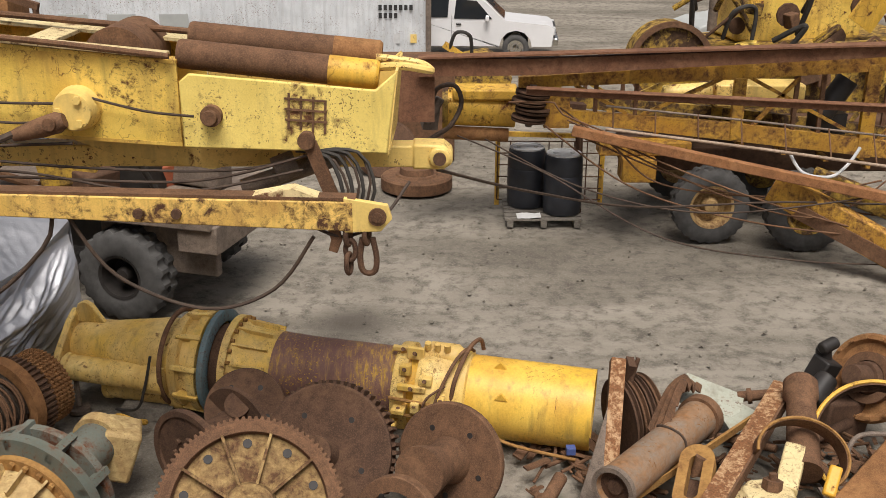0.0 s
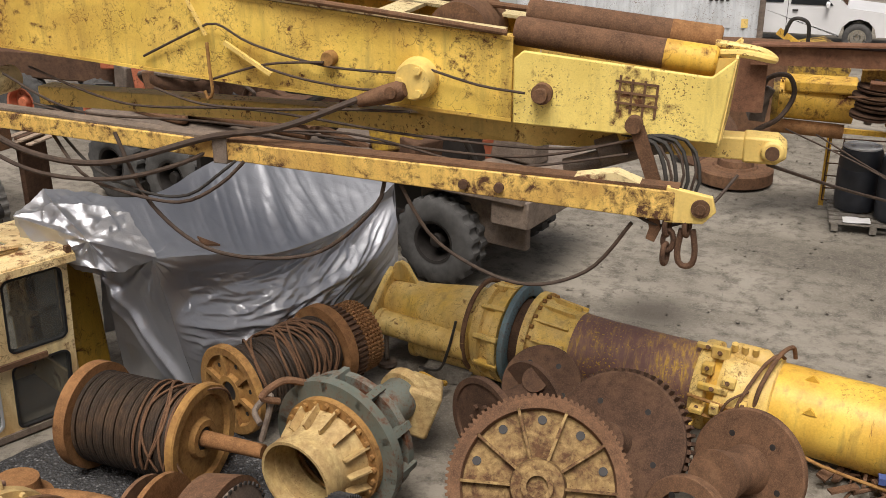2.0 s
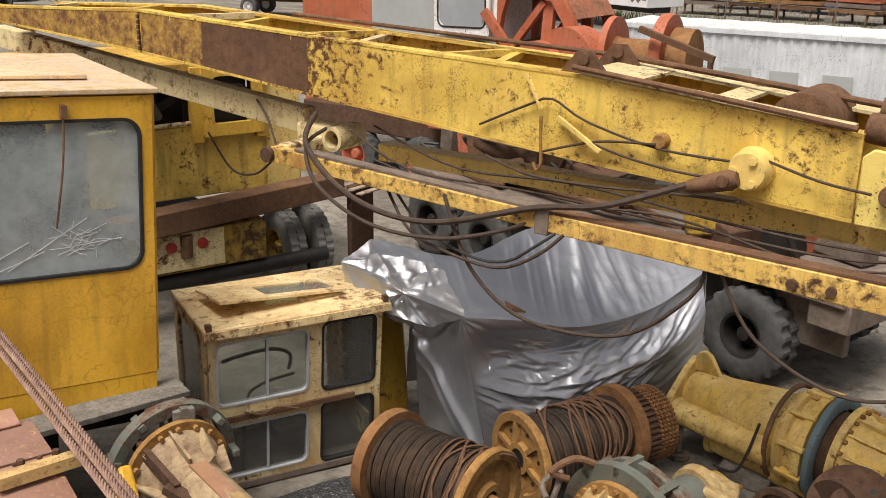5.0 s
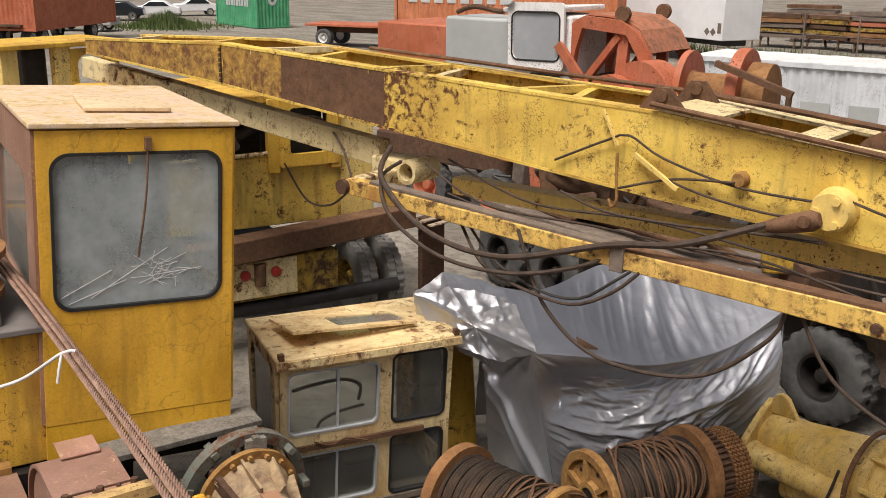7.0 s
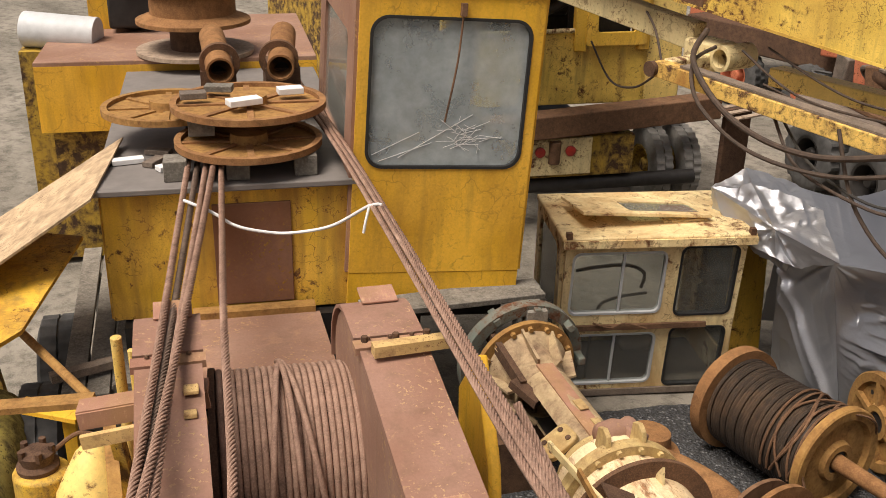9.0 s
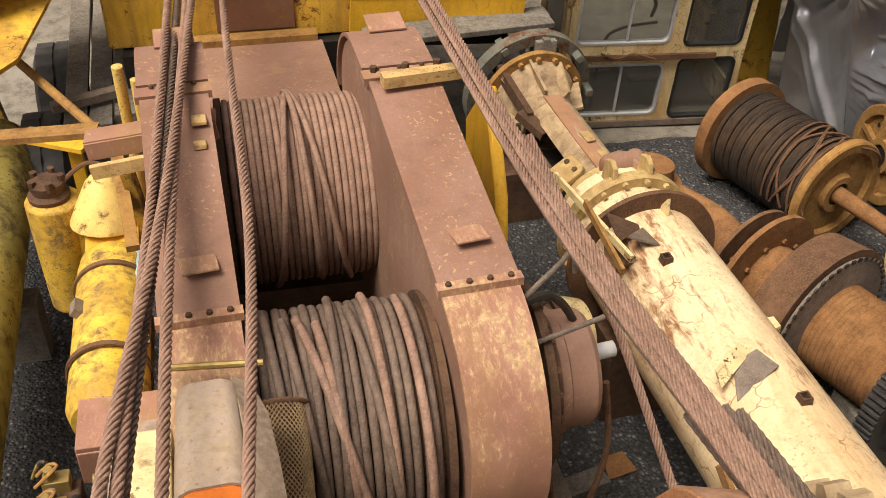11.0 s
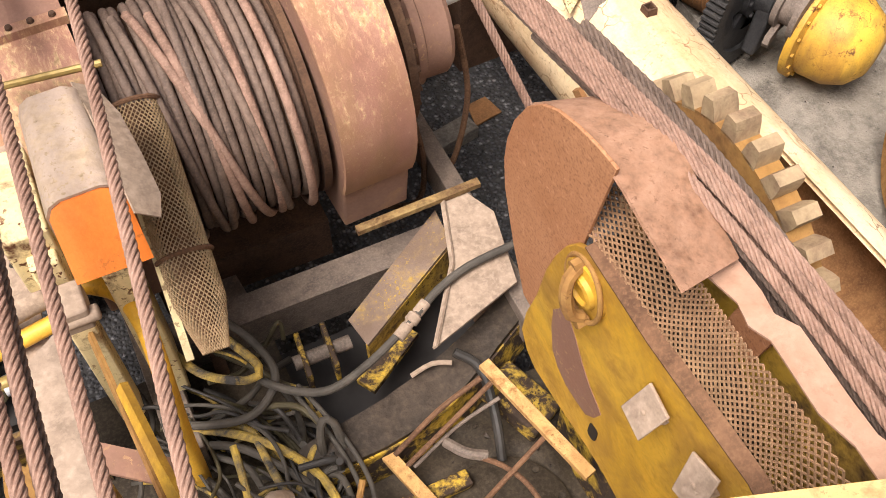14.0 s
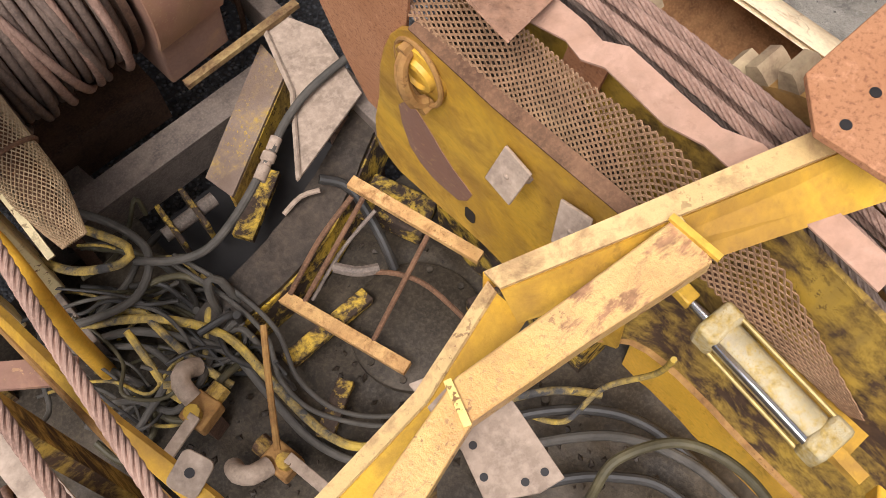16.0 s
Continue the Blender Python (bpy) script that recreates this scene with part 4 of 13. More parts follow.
single("weeds", wd, GRASS_M, "patchy green weeds along the edge of the yard", "weeds", kind="stuff", smooth=0)


# ---- the far side of the open yard: lattice crane, gear cases, drums ----


def lattice_crane():
    th = thing("lattice_crane", "rust-stained yellow lattice-boom crane lying low over its rear wheels", "crane", at=(4.0, 14.6, 0))
    y0, y1 = 14.1, 15.2
    for y, mat in ((y0, LATTICE_PAINT), (y1, YELLOW_DIRTY)):
        dy = y - y0
        part("upper_chord", tapered((1.05, y, 2.225), (4.05, y, 2.39), (7.2, y, 2.60), 0.12, 0.15, 0.22, 0.24), mat, th)
        part("lower_chord", tapered((1.75, y, 1.75), (4.1, y, 1.53), (7.4, y, 1.16), 0.12, 0.17, 0.25, 0.24), mat, th)
        for x, z0, z1, wd in ((1.60, 1.58, 2.10, 0.36), (4.16, 1.42, 2.30, 0.17), (6.02, 1.16, 2.50, 0.20)):
            part("upright", Shape().beam((x, y - 0.02, z0), (x, y - 0.02, z1), wd, 0.10, (0, 1, 0)), mat, th, bevel=0.008)
        for x, z0, z1 in ((2.15, 1.75, 2.25), (2.72, 1.72, 2.28), (4.98, 1.5, 2.4), (5.35, 1.45, 2.42), (6.75, 1.2, 2.5)):
            part("upright", Shape().beam((x, y + 0.03, z0), (x, y + 0.03, z1), 0.055, 0.06, (0, 1, 0)), RUST_BROWN, th)
        for xa, za, xb, zb in ((1.85, 2.18, 2.6, 1.78), (2.8, 1.75, 3.9, 2.28), (4.35, 1.55, 5.0, 2.3), (4.3, 2.3, 5.85, 1.5), (6.2, 1.35, 7.0, 2.45)):
            part("diagonal", Shape().beam((xa, y + 0.02, za), (xb, y + 0.02, zb), 0.05, 0.06, (0, 1, 0)), mat, th)
    for k in range(9):
        x = 1.3 + 0.62 * k
        z = 2.28 + 0.063 * (x - 1.05)
        part("top_lacing", Shape().beam((x, 13.92, z + 0.13), (x + 0.26, 13.95, z + 0.33), 0.035, 0.03).beam((x + 0.52, 13.92, z + 0.13), (x + 0.26, 13.95, z + 0.33), 0.035, 0.03), RUST_BROWN, th)
        part("cross_bar", Shape().beam((x + 0.1, y0, z - 0.1), (x + 0.1, y1, z - 0.12), 0.07, 0.07), YELLOW_DIRTY, th)
        part("cross_bar", Shape().beam((x + 0.5, y0, 1.72 - 0.1 * k), (x + 0.6, y1, 1.66 - 0.1 * k), 0.07, 0.07), LATTICE_PAINT, th)
    part("boom_rail", tapered((-0.35, 13.9, 2.475), (1.2, 13.85, 2.49), (7.2, 13.65, 2.82), 0.16, 0.26, 0.22, 0.13), RAIL_RUST, th, "long red-brown rusted rail")
    part("rail_flange", Shape().beam((-0.35, 13.86, 2.61), (7.2, 13.61, 2.895), 0.26, 0.025), RAIL_RUST, th)
    part("boom_rail", Shape().beam((1.12, 13.6, 2.2), (7.0, 13.1, 2.03), 0.1, 0.09).beam((1.12, 13.57, 2.25), (7.0, 13.07, 2.08), 0.17, 0.02), RAIL_RUST, th, "red-brown rusted rail", bevel=0.006)
    part("end_plate", Shape().box((-0.38, 13.98, 2.05), (0.5, 0.05, 0.75), (0, 0, 4)), RAIL_RUST, th)
    part("stay_bar", Shape().beam((1.75, 13.4, 1.70), (6.3, 12.25, 0.99), 0.14, 0.13), STAY_RUST, th, "rusty orange stay bar", bevel=0.012)
    part("walk_rail", Shape().tube([(2.2, 13.42, 1.72), (4.2, 13.0, 1.56), (6.4, 12.5, 1.37)], 0.022), DUSTY, th)
    part("walk_rail", Shape().tube([(2.2, 13.5, 2.02), (4.2, 13.2, 1.88), (6.6, 12.8, 1.70)], 0.016), STEEL_OLD, th)
    for k in range(8):
        f = k / 7
        part("hanger_rod", Shape().cyl((2.3 + 3.9 * f, 13.42 - 0.85 * f, 1.70 - 0.32 * f), (2.3 + 3.9 * f, 13.5 - 0.65 * f, 2.03 - 0.28 * f), 0.011, n=6), RUST_BROWN, th)
    part("outrigger_arm", Shape().beam((4.45, 13.05, 1.05), (6.6, 11.75, 0.02), 0.2, 0.42), LATTICE_PAINT, th, bevel=0.02)
    part("outrigger_arm", Shape().beam((5.0, 13.2, 1.12), (7.0, 12.2, 0.5), 0.16, 0.3), YELLOW_DIRTY, th, bevel=0.02)
    part("outrigger_web", Shape().beam((4.7, 12.75, 0.78), (6.7, 11.55, -0.1), 0.03, 0.2), RUST_BROWN, th)
    part("carrier_frame", Shape().box((5.0, 15.0, 1.0), (4.6, 1.0, 0.34)), RUST_DARK, th, bevel=0.02)
    part("rear_beam", Shape().box((2.85, 14.0, 1.33), (1.3, 0.35, 0.2)), LATTICE_PAINT, th, bevel=0.02)
    part("step_box", Shape().box((2.75, 13.85, 1.06), (0.48, 0.42, 0.34)), LATTICE_PAINT, th, bevel=0.02)
    for y, d in ((13.75, -1), (15.9, 1)):
        wheel(th, (3.80, y, 0.55), (0, d, 0), 0.55, 0.36, 0.30, RUBBER, WHEEL_TAN, 26)
        wheel(th, (5.1, y - 0.25, 0.55), (0, d, 0), 0.58, 0.36, 0.30, RUBBER, YELLOW_DIRTY, 26)
    for k in range(4):
        part("sheave", Shape().lathe((1.2 + 0.05 * (k % 2), 14.05, 1.68 + 0.12 * k), (0.1, 0, 1), [(0, 0.05), (0, 0.24), (0.025, 0.25), (0.04, 0.2), (0.055, 0.25), (0.08, 0.24), (0.08, 0.05)], 26), RUST_DARK, th)
    part("sheave_pin", Shape().cyl((1.2, 14.05, 1.6), (1.26, 14.05, 2.2), 0.05, n=12), STEEL_OLD, th)
    part("hose", Shape().tube(curve([(4.6, 13.0, 1.5), (4.75, 12.85, 1.28), (5.1, 12.8, 1.24), (5.35, 12.9, 1.38), (5.5, 12.95, 1.6)]), 0.022), LID_WHITE, th, "white hose")
    for pts in ([(1.6, 13.7, 1.95), (2.3, 13.4, 1.5), (3.0, 13.2, 1.0), (4.6, 13.0, 0.9), (5.7, 12.6, 1.25)], [(1.7, 13.6, 1.8), (3.2, 13.0, 1.25), (4.7, 12.6, 0.8), (6.5, 12.1, 0.45)], [(1.4, 13.7, 1.7), (2.6, 13.2, 0.95), (4.2, 12.7, 0.62), (6.2, 12.2, 0.55)], [(0.9, 13.8, 2.0), (1.5, 13.5, 2.06), (1.62, 13.5, 1.9), (2.6, 13.3, 1.55)]):
        part("slack_rope", Shape().tube(curve(pts, 0.08), 0.013, 8), RUST_BROWN, th)
    part("hydraulic_box", Shape().box((4.6, 14.75, 1.95), (1.3, 0.5, 0.34)).cyl((3.2, 14.6, 1.95), (3.9, 14.6, 2.0), 0.14), YELLOW_PALE, th, bevel=0.03)
    part("motor", Shape().cyl((5.45, 14.3, 1.75), (5.75, 14.3, 2.25), 0.16).box((5.6, 14.5, 1.6), (0.4, 0.5, 0.3)), BLACK, th)
    return th


lattice_crane()


def gear_case():
    th = thing("gearbox", "yellow hydraulic gear case with rusty cylinders and hoses", "gearbox", at=(0.5, 14.7, 0))
    part("case", Shape().cyl((0.05, 14.6, 1.75), (1.05, 14.6, 1.7), 0.26, 0.24, 24), YELLOW, th)
    part("end_flange", Shape().lathe((-0.02, 14.6, 1.75), (1, 0, 0), [(0, 0.2), (0, 0.31), (0.08, 0.31), (0.08, 0.26)], 24).bolts((0.08, 14.6, 1.75), (1, 0, 0), 0.285, 10, 0.02, 0.03), YELLOW_DIRTY, th)
    part("cover", Shape().box((0.6, 14.6, 1.98), (0.95, 0.5, 0.16)), YELLOW, th, bevel=0.03)
    part("lower_pipe", Shape().pipe((0.0, 14.5, 1.4), (0.95, 14.5, 1.36), 0.1, 0.02), RUST_ORANGE, th)
    part("mount_post", Shape().beam((1.0, 14.75, 1.7), (2.1, 14.9, 1.6), 0.2, 0.3), RUST_DARK, th)
    part("foot", Shape().beam((2.05, 14.95, 1.6), (2.1, 15.0, 0.0), 0.08, 0.08), RUST_DARK, th)
    part("valve", Shape().box((-0.2, 14.45, 1.65), (0.22, 0.26, 0.34), (10, 5, 12)).cyl((-0.25, 14.3, 1.6), (-0.05, 14.3, 1.95), 0.07, n=12), STEEL_OLD, th, bevel=0.01)
    part("hose", Shape().tube(curve([(-0.2, 14.3, 1.8), (-0.1, 14.2, 2.1), (0.15, 14.2, 2.15), (0.25, 14.2, 1.9), (0.1, 14.1, 1.6), (-0.15, 14.2, 1.4), (-0.4, 14.1, 1.25)]), 0.035), CABLE_THIN, th)
    return th


gear_case()

disc = thing("counterweight_disc", "round rusty steel disc lying flat on the dirt", "disc", at=(-0.45, 16.3, 0))
part("disc", Shape().lathe((-0.45, 16.3, 0.0), (0, 0, 1), [(0, 0.56), (0.02, 0.6), (0.2, 0.6), (0.23, 0.57), (0.23, 0.36), (0.26, 0.34)], 40), RUST_BROWN, disc)
part("hub", Shape().cyl((-0.45, 16.3, 0.22), (-0.45, 16.3, 0.36), 0.3, 0.27, 24), RUST_BROWN, disc)

pal = thing("pallet", "small grey wooden pallet under two black drums", "pallet", at=(1.5, 14.75, 0))
for k in range(6):
    part("slat", Shape().box((1.5, 14.3 + 0.18 * k, 0.125), (1.15, 0.11, 0.02), (0, 0, 0)), WOOD_OLD, pal)
for x in (1.0, 1.5, 2.0):
    part("bearer", Shape().box((x, 14.75, 0.065), (0.09, 1.05, 0.095)), WOOD_OLD, pal)
for n_d, (x, y) in enumerate(((1.80, 14.62), (1.28, 14.98))):
    dr = thing("drum", "black plastic drum with a pale lid standing on a pallet", "drum", at=(x, y, 0.137), group="drums on the pallet")
    part("barrel", Shape().lathe((x, y, 0.137), (0, 0, 1), [(0, 0.25), (0.02, 0.28), (0.1, 0.29), (0.28, 0.295), (0.30, 0.285), (0.33, 0.295), (0.6, 0.295), (0.62, 0.285), (0.65, 0.295), (0.85, 0.285), (0.9, 0.27), (0.91, 0.25)], 32), DRUM_PLASTIC, dr)
    part("lid", Shape().lathe((x, y, 1.04), (0, 0, 1), [(0, 0.25), (0.012, 0.262), (0.03, 0.262), (0.03, 0.235), (0.016, 0.23)], 32), LID_WHITE, dr)
    for sgn in (-1, 1):
        part("bung", Shape().cyl((x + 0.13 * sgn, y, 1.05), (x + 0.13 * sgn, y, 1.075), 0.035, n=12), LID_WHITE, dr)
lab = Shape()
rag = Shape()
for i in range(5):
    for j in range(4):
        rag.v.append((1.1 + 0.09 * i, 14.25 + 0.08 * j, 0.15 + 0.04 * abs(noise.noise(Vector((i * 0.9, j * 0.9, 2))))))
rag.f = [(j + 4 * i, j + 4 * i + 4, j + 4 * i + 5, j + 4 * i + 1) for i in range(4) for j in range(3)]
single("paper_sack", rag, PAPER, "crumpled white paper sack on the pallet", "sack", at=(1.1, 14.25, 0.145))

# wire cage behind the drums
cage = thing("wire_cage", "rusty wire mesh cage with a yellow corner frame", "cage", at=(1.9, 15.5, 0))
for k in range(9):
    part("wire", Shape().cyl((0.85 + 0.2 * k, 15.35, 0.1), (0.85 + 0.2 * k, 15.35, 1.05), 0.01, n=6), RUST_DARK, cage)
for k in range(6):
    part("wire", Shape().cyl((0.85, 15.35, 0.1 + 0.19 * k), (2.5, 15.35, 0.1 + 0.19 * k), 0.01, n=6), RUST_DARK, cage)
for x in (0.85, 2.5):
    part("frame_post", Shape().box((x, 15.4, 0.58), (0.07, 0.07, 1.16)), YELLOW, cage)
part("frame_top", Shape().beam((0.85, 15.4, 1.16), (2.5, 15.4, 1.12), 0.07, 0.07), YELLOW, cage)


def yellow_machine():
    th = thing("excavator_body", "stripped yellow machine body with rusted holes and a drum fender", "machine", at=(5.8, 19.0, 0))
    part("hull", Shape().box((6.3, 19.4, 1.35), (4.8, 1.8, 1.5), (0, -3, 4)), YELLOW_DIRTY, th, bevel=0.05)
    part("upper_body", Shape().box((6.5, 19.6, 2.5), (2.4, 1.4, 1.0), (0, 4, 6)), YELLOW_BOOM, th, bevel=0.05)
    part("fender", Shape().lathe((4.1, 18.3, 1.75), (0, 1, 0), [(0, 0.45), (0, 0.72), (0.7, 0.72), (0.7, 0.45)], 28), YELLOW_DIRTY, th)
    part("fender_rim", Shape().ring((4.1, 18.22, 1.75), (0, 1, 0), 0.66, 0.76, 0.08), RUST_BROWN, th)
    for x, z, r in ((5.3, 2.4, 0.16), (6.2, 2.6, 0.22), (7.1, 2.2, 0.2), (7.6, 2.75, 0.3)):
        part("hole_plate", Shape().lathe((x, 18.55, z), (0, -1, 0), [(0, r * 0.5), (0.02, r), (0.06, r * 0.95), (0.06, r * 0.5)], 11), RUST_DARK, th)
    part("hose", Shape().tube(curve([(5.0, 18.3, 2.2), (5.1, 18.1, 2.7), (5.5, 18.2, 2.75), (5.5, 18.2, 2.2)]), 0.04), HOSE, th)
    part("stack_pipe", Shape().cyl((5.05, 19.3, 2.2), (5.05, 19.3, 3.3), 0.09), STEEL_OLD, th)
    part("loose_plate", Shape().box((7.6, 18.3, 2.75), (0.6, 0.05, 0.7), (10, 30, 20)), YELLOW, th)
    part("loose_plate", Shape().box((8.2, 18.2, 2.3), (0.5, 0.05, 0.9), (-10, -20, 10)), RUST_BROWN, th)
    rng_m = random.Random(14)
    for k in range(22):
        cx, cz = rng_m.uniform(4.4, 8.6), rng_m.uniform(1.5, 3.2)
        if k % 3 == 0:
            part("pipe", Shape().tube(curve([(cx, 18.4, cz), (cx + rng_m.uniform(-0.5, 0.5), 18.1, cz + 0.3), (cx + rng_m.uniform(-0.8, 0.8), 18.35, cz - 0.4)]), rng_m.choice((0.03, 0.05))), rng_m.choice((RUST_DARK, HOSE, YELLOW_DIRTY)), th)
        else:
            part("bracket", Shape().box((cx, 18.4, cz), (rng_m.uniform(0.15, 0.5), 0.3, rng_m.uniform(0.12, 0.45)), (0, rng_m.uniform(-30, 30), rng_m.uniform(-15, 15))), rng_m.choice((YELLOW_DIRTY, RUST_DARK, YELLOW_BOOM, RUST_BROWN, YELLOW)), th, bevel=0.02)
    part("track_block", Shape().box((6.3, 18.6, 0.4), (5.0, 0.6, 0.8)), RUST_DARK, th, bevel=0.1)
    return th


yellow_machine()
loader = thing("loader_bucket", "yellow loader bucket and arm parts in front of the pickup", "loader", at=(0.6, 23.0, 0))
part("bucket", Shape().plate([(0, 0), (1.5, 0.1), (1.7, 0.8), (1.2, 1.1), (0.1, 0.9)], 2.2, Matrix(((1, 0, 0, -0.2), (0, 0, -1, 23.0), (0, 1, 0, 0.0), (0, 0, 0, 1)))), YELLOW_DIRTY, loader, bevel=0.03)
part("brace", Shape().beam((0.0, 22.0, 1.5), (0.7, 22.0, 1.05), 0.12, 0.14), YELLOW, loader)
part("hose", Shape().tube(curve([(0.1, 22.0, 1.3), (0.25, 21.9, 1.75), (0.55, 21.9, 1.7), (0.6, 22.0, 1.3)]), 0.04), HOSE, loader)

# rusty wheels and tanks stacked behind the boom tip
hub_heap = thing("wheel_hub", "dark rusty wheel hub lying behind the boom tip", "hub", at=(-1.0, 17.5, 0))
part("rim", Shape().lathe((-1.0, 17.4, 0.3), (0, -1, 0.5), [(0, 0.2), (0, 0.5), (0.25, 0.55), (0.3, 0.5), (0.3, 0.2)], 30), RUST_DARK, hub_heap)
tank = thing("steel_tank", "brown rusted steel box standing behind the boom tip", "tank", at=(-0.6, 18.6, 0))
part("box", Shape().box((-0.5, 18.6, 0.9), (1.4, 1.2, 1.8)), RUST_BROWN, tank, bevel=0.02)


def red_crane():
    th = thing("red_crane", "red crane with a dirty white cab and orange winch drums", "crane", at=(-11.0, 16.5, 0))
    rng_r = random.Random(8)
    for k in range(16):
        cx = rng_r.uniform(-13.0, -5.5)
        part("bracket", Shape().box((cx, rng_r.uniform(15.5, 16.2), rng_r.uniform(1.5, 2.3)), (rng_r.uniform(0.3, 1.2), 0.4, rng_r.uniform(0.2, 0.8)), (0, rng_r.uniform(-20, 20), rng_r.uniform(-10, 10))), rng_r.choice((RUST_DARK, BLACK, RED_PAINT, RUST_BROWN, RED_PAINT, STEEL_OLD)), th, bevel=0.03)
    part("deck", Shape().box((-10.0, 16.8, 1.25), (10.0, 2.4, 0.5)), RUST_DARK, th, bevel=0.03)
    part("house", Shape().box((-14.6, 17.4, 2.4), (2.2, 2.0, 2.6)), RED_PAINT, th, bevel=0.04)
    part("cab_body", Shape().box((-12.55, 16.6, 2.85), (1.75, 1.3, 2.15), (0, 0, 3)), PATCH_GREY, th, "flat grey cab side", bevel=0.06)
    part("cab_front", Shape().box((-11.05, 16.55, 2.75), (1.25, 1.3, 2.6)), WHITE_PAINT, th, bevel=0.05)
    front = Shape()
    fm = facing((-11.12, 15.80, 3.66), (1, 0, 0.02), (0.1, 0, 1))
    frame_plate(front, rounded(1.24, 1.22, 0.10), rounded(1.02, 0.86, 0.14), 0.06, fm)
    part("window_frame", front, WHITE_PAINT, th, "white window frame with rivets")
    part("window_pane", Shape().plate(rounded(1.04, 0.88, 0.13), 0.012, fm), plain("frosted_cab_pane", (0.36, 0.38, 0.39), 0.25, 0.08, 4), th, "dull grey window pane")
    part("window_seal", placed(Shape().tube([(1.03 / 0.97 * a, b, 0.03) for a, b in rounded(1.0, 0.88, 0.13)] + [(1.03 / 0.97 * rounded(1.0, 0.88, 0.13)[0][0], rounded(1.0, 0.88, 0.13)[0][1], 0.03)], 0.018, 6), fm), BLACK, th)
    part("lower_pane", Shape().plate(rounded(0.7, 0.26, 0.08), 0.02, facing((-10.95, 15.86, 2.86), (1, 0, 0.02), (0.1, 0, 1))), CAR_GLASS, th)
    part("cab_roof", Shape().box((-11.2, 16.5, 4.14), (1.4, 1.4, 0.1), (0, -3, 0)), WHITE_PAINT, th, bevel=0.03)
    part("lamp", Shape().lathe((-11.7, 15.8, 4.3), (0, -1, 0.1), [(0, 0.05), (0.1, 0.12), (0.12, 0.1)], 16), LID_WHITE, th)
    part("roof_pipe", Shape().tube(curve([(-13.3, 16.2, 4.0), (-12.8, 16.1, 4.12), (-12.2, 16.2, 4.05), (-11.9, 16.1, 4.2)]), 0.05), RUST_DARK, th)
    arch = [(-10.75, 2.7), (-10.62, 3.5), (-10.5, 3.9), (-10.15, 4.06), (-9.45, 4.02), (-9.1, 3.82), (-8.85, 3.45), (-8.55, 2.6)]
    for y in (16.0, 17.5):
        part("arch_leg", ribbon([(x, y, z) for x, z in arch], [(x + (0.28 if x < -10 else -0.22 if x > -9.3 else 0.05), y, z - (0.24 if -10.4 < x < -9.2 else 0.05)) for x, z in arch], 0.14), RED_PAINT, th, "arched red frame")
        part("arch_brace", Shape().beam((-10.4, y + 0.05, 2.6), (-9.5, y + 0.05, 3.75), 0.14, 0.12), RED_PAINT, th)
        part("arch_post", Shape().beam((-9.5, y + 0.08, 2.4), (-9.4, y + 0.08, 3.8), 0.2, 0.12, (0, 1, 0)), RED_PAINT, th)
        part("lug", Shape().lathe((-9.45, y - 0.02, 4.12), (0, 1, 0), [(0, 0.05), (0, 0.14), (0.1, 0.14), (0.1, 0.05)], 18), RUST_BROWN, th)
    part("arch_cover", ribbon([(x, 16.05, z + 0.03) for x, z in arch[1:7]], [(x, 17.45, z + 0.03) for x, z in arch[1:7]], 0.03), painted("faded_red_cover", (0.44, 0.15, 0.075), (0.27, 0.14, 0.08), 0.45, 0.1, rough=0.7), th, "faded red cover plate", smooth=20)
    part("cross_beam", Shape().box((-9.7, 16.8, 2.9), (1.3, 1.5, 0.12)), RUST_BROWN, th, bevel=0.02)
    part("stay", Shape().beam((-10.6, 15.75, 3.55), (-9.9, 15.75, 2.75), 0.1, 0.16), RED_PAINT, th)
    part("guard", Shape().lathe((-8.85, 15.6, 2.72), (0.15, 1, 0), [(0, 0.44), (0, 0.66), (0.55, 0.66), (0.55, 0.44)], 36), RED_PAINT, th, "red brake drum guard")
    part("guard", Shape().lathe((-9.35, 15.45, 2.62), (0.15, 1, 0), [(0, 0.36), (0, 0.5), (0.3, 0.5), (0.3, 0.36)], 32), RED_PAINT, th, "red brake drum guard")
    part("winch_flange", Shape().lathe((-8.3, 16.3, 2.9), (1, 0.1, 0), [(0, 0.1), (0, 0.66), (0.12, 0.66), (0.12, 0.34)], 40), RED_PAINT, th)
    part("winch_drum", Shape().lathe((-8.2, 16.3, 2.9), (1, 0.1, 0), [(0, 0.34), (0.1, 0.30), (0.8, 0.30), (0.9, 0.36)], 36), RUST_ORANGE, th, "ochre rusted drum")
    part("winch_flange", Shape().lathe((-7.4, 16.4, 2.92), (1, 0.1, 0), [(0, 0.34), (0, 0.72), (0.10, 0.74), (0.2, 0.72), (0.2, 0.4)], 44), RED_PAINT, th)
    part("brake_band", Shape().lathe((-7.2, 16.4, 2.86), (1, 0.1, 0), [(0, 0.5), (0.06, 0.58), (0.4, 0.56), (0.42, 0.4), (0.42, 0.0)], 36), RUST_ORANGE, th)
    part("brake_lever", Shape().beam((-7.45, 15.6, 3.45), (-6.15, 15.6, 3.05), 0.10, 0.10), RUST_BROWN, th)
    part("lever_post", Shape().cyl((-6.2, 15.6, 1.6), (-6.2, 15.6, 3.1), 0.05, n=10), RUST_DARK, th)
